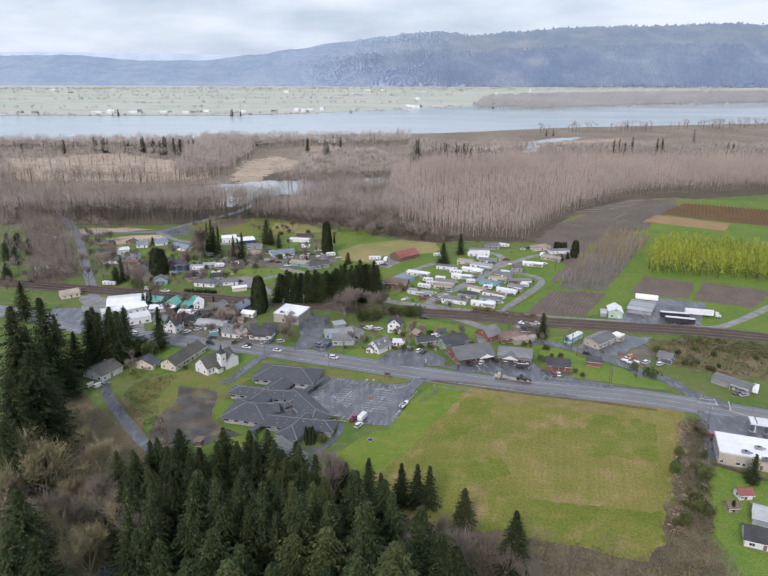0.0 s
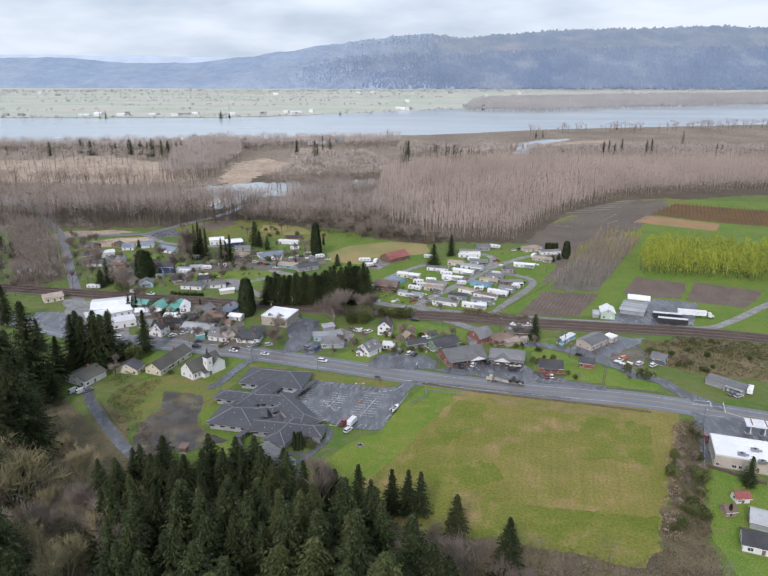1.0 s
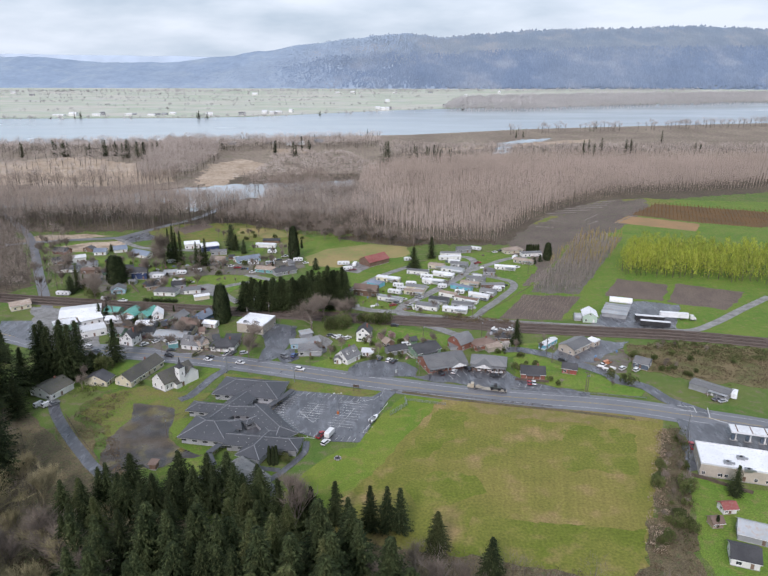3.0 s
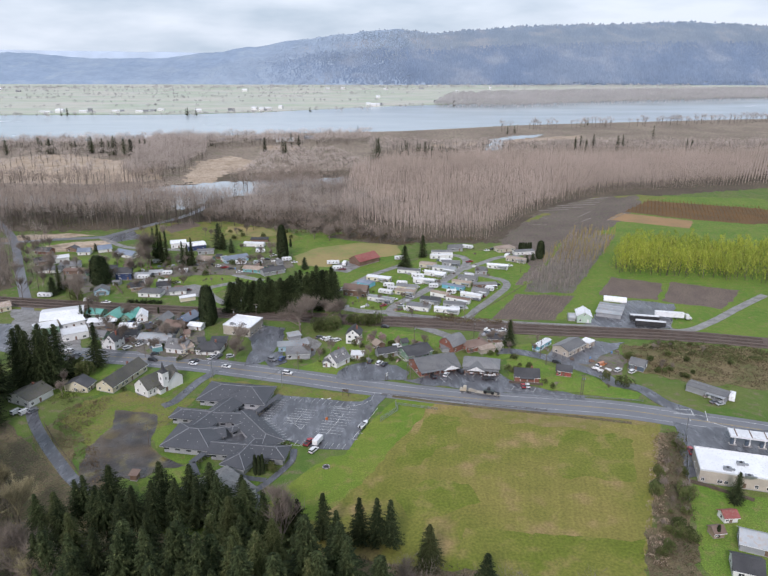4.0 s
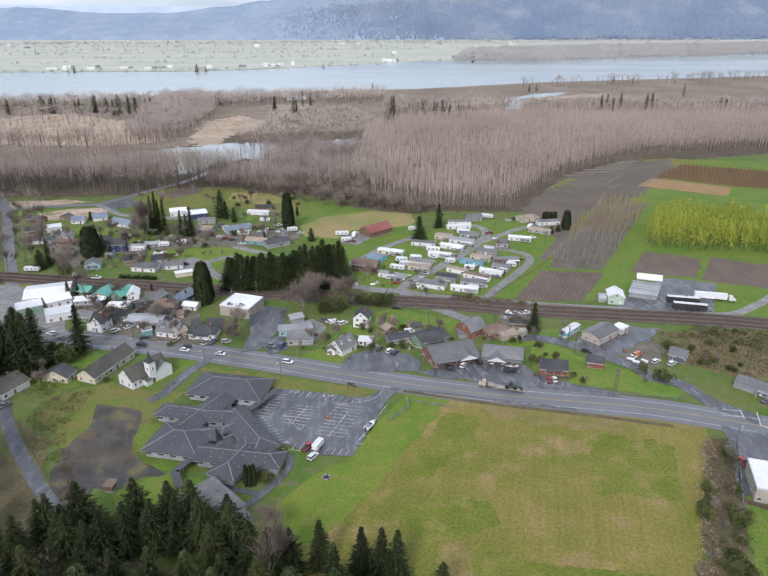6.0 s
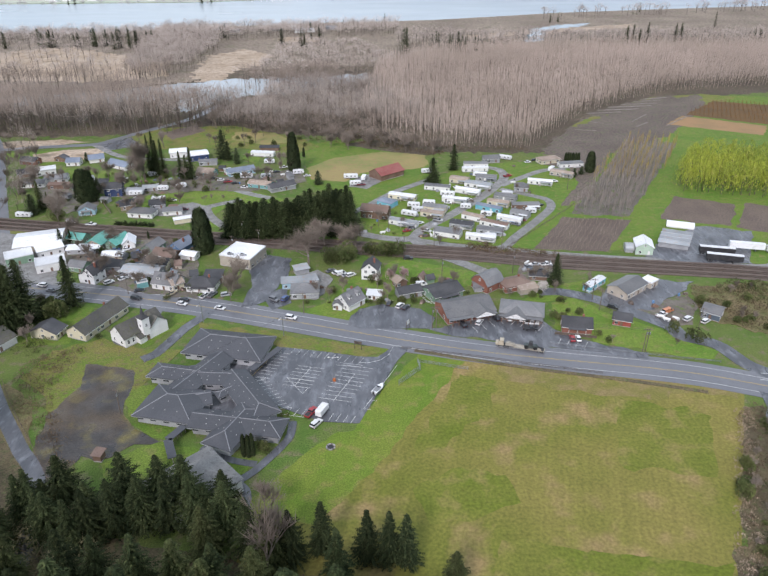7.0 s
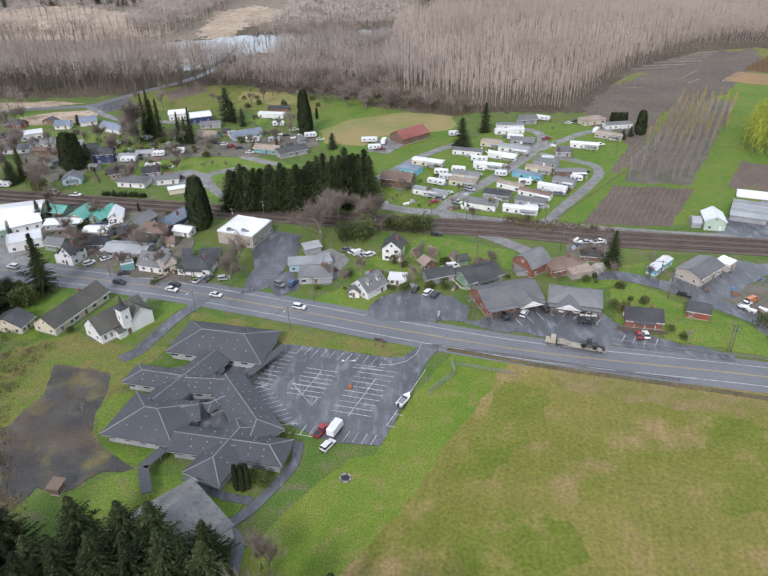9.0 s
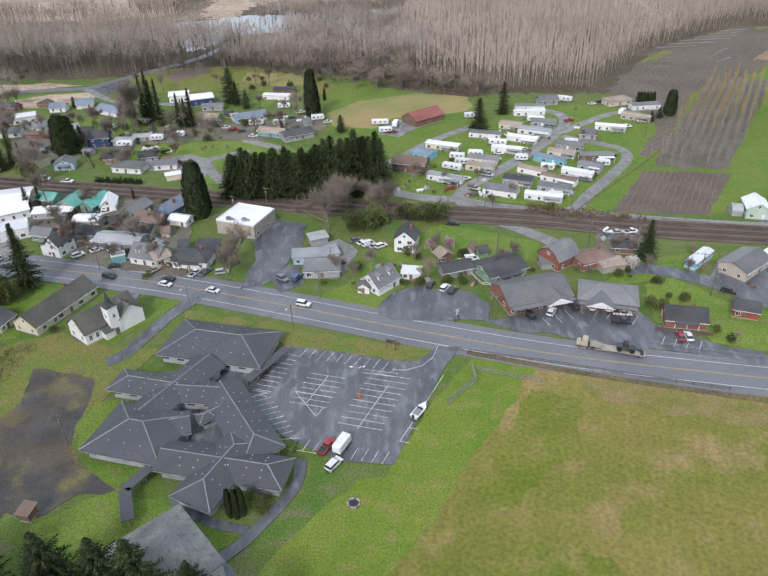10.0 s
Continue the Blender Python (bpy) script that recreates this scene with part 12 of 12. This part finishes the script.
tree('shrub', 7.8, 403.3, 1.2)
tree('shrub', 101.3, 434.6, 1.3)
tree('shrub', 22.4, 391.7, 1.0)
tree('shrub', 17.7, 391.2, 1.5)
tree('shrub', 27.0, 426.1, 1.9)
tree('shrub', 76.6, 420.0, 1.4)
tree('bare_wide', -51.0, 604.0, 10.9)
tree('bare_wide', -76.7, 580.3, 12.0)
tree('bare_wide', -43.2, 568.8, 8.9)
tree('bare_wide', -85.6, 609.6, 9.9)
tree('bare_wide', -20.1, 596.9, 7.7)
tree('bare_wide', -5.1, 601.3, 7.9)
tree('bare_wide', -9.4, 605.1, 11.1)
tree('bare_wide', 30.3, 549.1, 10.8)
tree('bare_wide', -42.6, 584.7, 11.8)
tree('bare_wide', -47.2, 572.1, 8.4)
tree('bare_wide', -16.2, 562.5, 10.9)
tree('bare_wide', -27.3, 563.1, 10.9)
tree('bare_wide', 22.5, 548.2, 7.6)
tree('bare_wide', -89.7, 618.9, 11.2)
tree('bare_wide', 16.0, 552.9, 11.8)
tree('bare_wide', 15.1, 548.6, 10.0)
tree('bare_wide', -74.0, 608.9, 11.8)
tree('bare_wide', -88.9, 622.6, 11.4)
tree('bare_wide', 52.8, 536.2, 11.3)
tree('bare_wide', 22.1, 548.2, 9.2)
tree('bare_wide', 29.7, 544.7, 8.5)
tree('bare_wide', -87.9, 608.0, 7.6)
tree('bare_wide', -1.7, 602.9, 9.6)
tree('bare_wide', -92.2, 619.1, 9.3)
tree('bare_wide', 24.6, 585.5, 10.1)
tree('bare_wide', 49.2, 537.8, 9.1)
tree('bare_wide', -23.3, 548.1, 11.0)
tree('bare_wide', -23.8, 579.9, 12.1)
tree('bare_wide', 29.8, 535.8, 9.5)
tree('bare_wide', -29.4, 577.4, 8.9)
tree('bare_wide', -11.0, 543.0, 12.5)
tree('bare_wide', -29.9, 569.5, 8.9)
tree('bare_wide', 48.6, 530.6, 11.3)
tree('bare_wide', -10.9, 550.0, 10.9)
tree('bare_wide', 36.9, 547.1, 11.2)
tree('bare_wide', -23.4, 571.8, 11.2)
tree('bare_wide', -7.4, 567.4, 10.6)
tree('bare_wide', -12.4, 553.7, 12.1)
tree('bare_wide', -24.6, 579.9, 10.4)
tree('bare_wide', 4.6, 544.7, 13.2)
tree('bare', -255.8, 554.7, 12.7)
tree('bare', -223.2, 525.2, 11.2)
tree('bare', -228.6, 524.3, 10.5)
tree('bare', -200.7, 476.9, 13.0)
tree('bare', -224.7, 527.8, 10.8)
tree('bare', -197.9, 452.8, 12.5)
tree('bare', -239.8, 514.0, 10.7)
tree('bare', -236.4, 552.0, 11.0)
tree('bare', -229.5, 507.5, 8.4)
tree('bare', -243.5, 530.2, 13.0)
tree('bare', -208.1, 455.3, 8.7)
tree('bare', -230.2, 512.3, 9.0)
tree('bare', -240.7, 569.2, 8.9)
tree('bare', -242.5, 575.2, 12.7)
tree('bare', -204.6, 479.2, 12.9)
tree('bare', -228.9, 515.7, 11.9)
tree('bare', -263.7, 563.5, 11.7)
tree('bare', -240.9, 521.4, 8.8)
tree('bare', -292.5, 554.9, 12.1)
tree('bare', -250.4, 463.7, 9.9)
tree('bare', -277.4, 505.9, 10.5)
tree('bare', -244.5, 411.4, 10.9)
tree('bare', -221.8, 416.7, 11.5)
tree('bare', -263.6, 508.3, 10.4)
tree('bare', -269.8, 516.6, 9.6)
tree('bare', -241.8, 402.3, 9.2)
tree('bare', -276.9, 511.3, 11.9)
tree('bare', -244.6, 430.5, 8.2)
tree('bare', -258.0, 499.0, 10.8)
tree('bare', -268.6, 460.6, 8.2)
tree('bare', -243.9, 426.6, 10.2)
tree('bare', -228.1, 406.6, 13.2)
tree('bare', -256.1, 496.3, 8.4)
tree('bare', -234.5, 432.4, 11.7)
tree('round', -287.9, 504.8, 13.8)
tree('round', -302.6, 515.8, 10.4)
tree('round', -259.3, 433.8, 11.3)
tree('round', -290.3, 504.8, 11.9)
tree('round', -269.2, 465.1, 13.3)
tree('round', -273.2, 492.8, 12.6)
tree('round', -281.4, 474.6, 14.5)
tree('bare_wide', -125.4, 301.8, 8.4)
tree('bare_wide', -123.5, 292.3, 8.5)
tree('bare_wide', -129.1, 319.1, 8.3)
tree('round', -129.1, 319.1, 6.3)
tree('round', -124.9, 318.4, 6.3)
thicket('bush_bank', [(-331.2, 600.5), (-289.1, 598.0), (-206.7, 596.3), (-136.4, 612.5), (-134.7, 642.5), (-219.6, 631.7), (-303.7, 627.4), (-347.7, 629.8)], 9.0, 3.5, 'bush_leaf', 'dark evergreen undergrowth in the wood', seed=81, density=0.6)
thicket('bramble_bank', [(-101.6, 632.9), (-58.3, 600.9), (1.1, 567.5), (62.0, 537.0), (114.9, 533.6), (117.3, 544.9), (63.6, 551.3), (1.0, 592.1), (-61.7, 632.7)], 6.0, 2.6, 'bramble', "reddish brown brush at the wood's edge", seed=82, density=0.8)
thicket('bramble_bank', [(-43.0, 568.6), (-1.5, 583.3), (45.3, 538.6), (60.9, 531.2), (53.7, 523.8), (12.5, 544.4), (-21.7, 561.5)], 5.0, 2.4, 'bramble', "reddish brown brush at the wood's edge", seed=83, density=0.8)
def moored_boat(x, y, rot, L):
    b = thing("moored_boat", x, y, rot, 0.0, "small white boat moored at the slough", "boat", "moored boats")
    w = L * 0.17
    part("hull", hull(bmesh.new(), [(-L / 2, -w * .7, 0), (L * .2, -w * .7, 0), (L * .42, 0, 0), (L * .2, w * .7, 0), (-L / 2, w * .7, 0)], [(-L / 2, -w, 1.0), (L * .2, -w, 1.05), (L / 2, 0, 1.2), (L * .2, w, 1.05), (-L / 2, w, 1.0)]), "wall_white", b)
    part("cabin", hull(bmesh.new(), [(-L * .2, -w * .7, 1.0), (L * .18, -w * .6, 1.0), (L * .18, w * .6, 1.0), (-L * .2, w * .7, 1.0)], [(-L * .18, -w * .6, 2.2), (L * .08, -w * .5, 2.2), (L * .08, w * .5, 2.2), (-L * .18, w * .6, 2.2)]), "roof_white", b)
moored_boat(-164.2, 683.5, 20, 7.0)
moored_boat(-163.5, 689.4, 35, 8.0)
moored_boat(-162.7, 695.5, 50, 9.0)
moored_boat(-161.4, 701.6, 20, 7.0)
moored_boat(-160.1, 707.9, 35, 8.0)
moored_boat(-158.8, 681.4, 50, 9.0)
moored_boat(-157.5, 689.3, 20, 7.0)
moored_boat(-156.3, 697.3, 35, 8.0)
wood('roadside_wood', [(-381.5, 643.8), (-298.4, 626.0), (-243.7, 513.3), (-204.1, 425.0), (-255.9, 422.3)], 9.0, 14.0, 'twigs_grey', 'bare grey trees beside the side road', seed=91, twigs=110, crown=0.5, twig_w=0.07, vase=0.95, trunk_r=0.2, clump=0.2)
wood('roadside_wood', [(-266.9, 586.4), (-250.7, 585.7), (-206.7, 487.2), (-185.0, 424.4), (-194.0, 424.7)], 9.0, 12.0, 'twigs_grey', 'bare grey trees beside the side road', seed=92, twigs=110, crown=0.5, twig_w=0.07, vase=0.95, trunk_r=0.2, clump=0.2)
wood('park_edge_wood', [(-43.6, 573.9), (-1.6, 588.8), (45.7, 543.3), (64.2, 531.2), (56.9, 523.7), (12.5, 546.8), (-21.9, 565.2)], 8.0, 13.0, 'twigs', "bare brown trees at the wood's edge", seed=93, twigs=120, crown=0.5, twig_w=0.1, vase=1.0, trunk_r=0.2)
thicket('dry_grass_bank', [(126.0, 249.4), (131.0, 249.9), (116.4, 218.2), (97.6, 177.4), (91.1, 177.6), (110.6, 218.5)], 1.6, 0.9, 'reed', 'tall tan grass beside the field', seed=94, size=0.25, density=0.7)
wood('woodland_edge_wood', [(-150.2, 164.8), (-95.3, 178.8), (-101.5, 204.6), (-116.9, 230.3), (-130.9, 251.4), (-153.3, 262.1)], 5.5, 9.0, 'twigs_mossy', 'tangled bare trees on the wooded bank', seed=64, twigs=150, crown=0.55, twig_w=0.05, vase=1.0, trunk_r=0.12)
wood('woodland_edge_wood', [(-150.2, 164.8), (-95.3, 178.8), (-101.5, 204.6), (-116.9, 230.3), (-130.9, 251.4), (-153.3, 262.1)], 7.0, 12.0, 'twigs_dark', 'tangled bare trees on the wooded bank', seed=82, twigs=150, crown=0.55, twig_w=0.05, vase=1.0, trunk_r=0.12)
wood('woodland_edge_wood', [(-80.3, 217.0), (-70.3, 204.4), (-58.4, 192.3), (-72.4, 178.6), (-86.3, 194.4)], 4.5, 8.0, 'twigs_mossy', 'tangled bare trees on the wooded bank', seed=53, twigs=150, crown=0.55, twig_w=0.05, vase=1.0, trunk_r=0.12)
wood('woodland_edge_wood', [(-20.5, 116.5), (108.7, 98.3), (102.7, 154.8), (44.1, 170.7), (-0.6, 172.0)], 6.5, 11.0, 'twigs_dark', 'tangled bare trees on the wooded bank', seed=76, twigs=150, crown=0.55, twig_w=0.05, vase=1.0, trunk_r=0.12)
wood('woodland_edge_wood', [(-20.5, 116.5), (108.7, 98.3), (102.7, 154.8), (44.1, 170.7), (-0.6, 172.0)], 9.0, 9.0, 'twigs_mossy', 'tangled bare trees on the wooded bank', seed=99, twigs=150, crown=0.55, twig_w=0.05, vase=1.0, trunk_r=0.12)
tree('bare_wide', -113.1, 348.3, 12.5)
tree('bare_wide', -128.2, 366.0, 10.0)
tree('bare_wide', -95.1, 336.4, 9.8)
tree('bare_wide', -98.6, 359.5, 9.6)
tree('bare_wide', -122.1, 382.9, 10.9)
tree('bare_wide', -91.5, 348.7, 13.0)
tree('bare', 36.6, 330.1, 8.2)
tree('bare', 13.3, 321.7, 9.4)
tree('bare', -17.2, 327.2, 8.4)
tree('bare', -5.6, 328.6, 9.2)
tree('bare', 42.4, 332.0, 10.0)
tree('bare', 9.2, 333.5, 8.8)
tree('bare', -11.1, 322.8, 7.9)
tree('bare', 11.0, 321.3, 7.0)
tree('bare', 16.8, 339.9, 10.1)
tree('bush', 10.2, 336.8, 2.4)
tree('bush', 10.6, 320.5, 2.5)
tree('bush', 6.8, 341.4, 3.3)
tree('bush', 39.0, 338.7, 2.4)
tree('bush', 1.9, 321.1, 2.9)
tree('bush', 25.7, 337.7, 3.5)
tree('bush', 19.1, 320.5, 3.1)
tree('bush', -10.0, 330.2, 3.1)
tree('bare', 82.8, 339.0, 7.4)
tree('bare', 101.7, 335.3, 6.5)
tree('bare', 84.3, 326.0, 7.7)
tree('bare', 79.4, 339.5, 8.8)
tree('bare', 97.3, 325.4, 7.3)
tree('bare', 77.4, 339.9, 5.9)
tree('bare', 92.4, 452.9, 6.3)
tree('bare', 36.7, 401.9, 7.3)
tree('bare', 62.1, 428.6, 5.9)
tree('bare', 32.5, 388.5, 7.1)
tree('bare', 27.8, 435.3, 4.1)
tree('bare', 22.9, 401.1, 7.0)
tree('bare', 48.6, 385.9, 7.3)
tree('bare', 6.2, 394.4, 4.1)
tree('bare', 98.9, 452.7, 5.3)
tree('bare', 67.0, 411.8, 4.5)
tree('bush', 79.9, 307.2, 3.1)
tree('bush', 83.4, 306.4, 2.9)
tree('bush', 86.5, 310.9, 2.1)
tree('bush', 85.6, 319.6, 3.0)
tree('bush', 74.8, 324.3, 2.7)
tree('bush', 78.4, 326.9, 2.1)
tree('bush', 90.8, 309.0, 3.2)
tree('bush', 81.0, 305.1, 2.5)
tree('bare', -133.7, 598.6, 7.8)
tree('bare', -86.7, 555.9, 10.0)
tree('bare', -157.4, 591.9, 8.8)
tree('bare', -113.3, 561.9, 9.5)
tree('bare', -40.6, 560.7, 9.0)
tree('bare', -164.5, 562.4, 10.1)
tree('bare', -146.3, 558.0, 12.0)
tree('bare', -108.8, 600.8, 9.2)
tree('bare', -103.0, 554.0, 10.1)
tree('bare', -54.7, 556.0, 11.2)
tree('bare', -143.7, 550.5, 13.2)
tree('bare', -79.5, 562.0, 12.4)
tree('bare', -144.9, 597.4, 9.1)
tree('bare', -107.0, 552.9, 10.4)
tree('bush', -82.8, 559.6, 3.4)
tree('bush', -48.2, 568.9, 3.1)
tree('bush', -94.7, 571.8, 2.7)
tree('bush', -42.2, 551.8, 3.0)
tree('bush', -65.3, 555.1, 3.8)
tree('bush', -88.1, 552.2, 2.7)
tree('bush', -89.2, 552.3, 3.1)
tree('bush', -85.7, 572.8, 2.9)
tree('bare_wide', -158.4, 479.9, 13.9)
tree('bare_wide', -136.3, 479.2, 12.3)
tree('bare_wide', -90.1, 460.1, 14.2)
tree('bare_wide', -120.9, 422.8, 11.3)
tree('bare_wide', -108.5, 455.1, 10.9)
tree('bare_wide', -140.9, 455.3, 14.9)
tree('bush', 124.1, 221.2, 3.3)
tree('bush', 109.3, 210.4, 4.7)
tree('bush', 110.8, 187.1, 3.4)
tree('bush', 107.1, 189.7, 4.1)
tree('bush', 98.2, 181.7, 3.2)
tree('bush', 109.7, 200.8, 1.6)
tree('bush', 130.9, 236.6, 3.6)
tree('bush', 117.9, 208.4, 6.3)
tree('bush', 114.3, 221.2, 4.2)
tree('bush', 104.3, 191.9, 2.6)
tree('bush', 108.6, 189.8, 3.4)
tree('bush', 130.3, 239.8, 3.3)
tree('bush', 116.5, 201.1, 1.6)
tree('bush', 110.9, 213.9, 3.9)
tree('bush', 114.6, 200.3, 2.9)
tree('bush', 101.2, 183.9, 3.4)
tree('bush', 111.0, 189.7, 3.2)
tree('bush', 109.2, 193.6, 4.0)
tree('bare', 103.5, 193.6, 4.5)
tree('bare', 119.3, 225.4, 5.1)
tree('bare', 114.6, 200.0, 3.7)
tree('bare', 118.6, 209.0, 7.7)
tree('bare', 120.5, 218.5, 6.1)
tree('bare', 111.3, 211.5, 7.4)
tree('bare', 128.6, 235.8, 6.4)
tree('bare', 111.7, 204.6, 4.4)
tree('bare', 115.9, 220.8, 5.1)
tree('bush', 153.9, 301.9, 2.3)
tree('bush', 190.7, 308.8, 2.5)
tree('bush', 171.1, 331.2, 3.1)
tree('bush', 152.8, 313.9, 3.1)
tree('bush', 162.0, 295.4, 2.7)
tree('bush', 143.9, 318.0, 3.5)
tree('bush', 164.3, 320.1, 3.1)
tree('bush', 167.1, 299.3, 2.2)
tree('bush', 181.7, 331.3, 2.1)
tree('bush', 151.2, 302.0, 2.8)
tree('bush', 142.4, 316.5, 3.3)
tree('bush', 170.4, 312.4, 2.8)
tree('bush', 160.4, 296.8, 2.4)
tree('bush', 157.4, 303.2, 2.9)
tree('bare', 169.1, 328.0, 4.2)
tree('bare', 152.6, 302.4, 6.1)
tree('bare', 158.3, 302.6, 5.5)
tree('bare', 181.9, 319.6, 5.7)
tree('bare', 158.8, 324.7, 6.2)
tree('bare', 155.6, 307.1, 5.1)
tree('bare', 162.9, 327.8, 5.5)
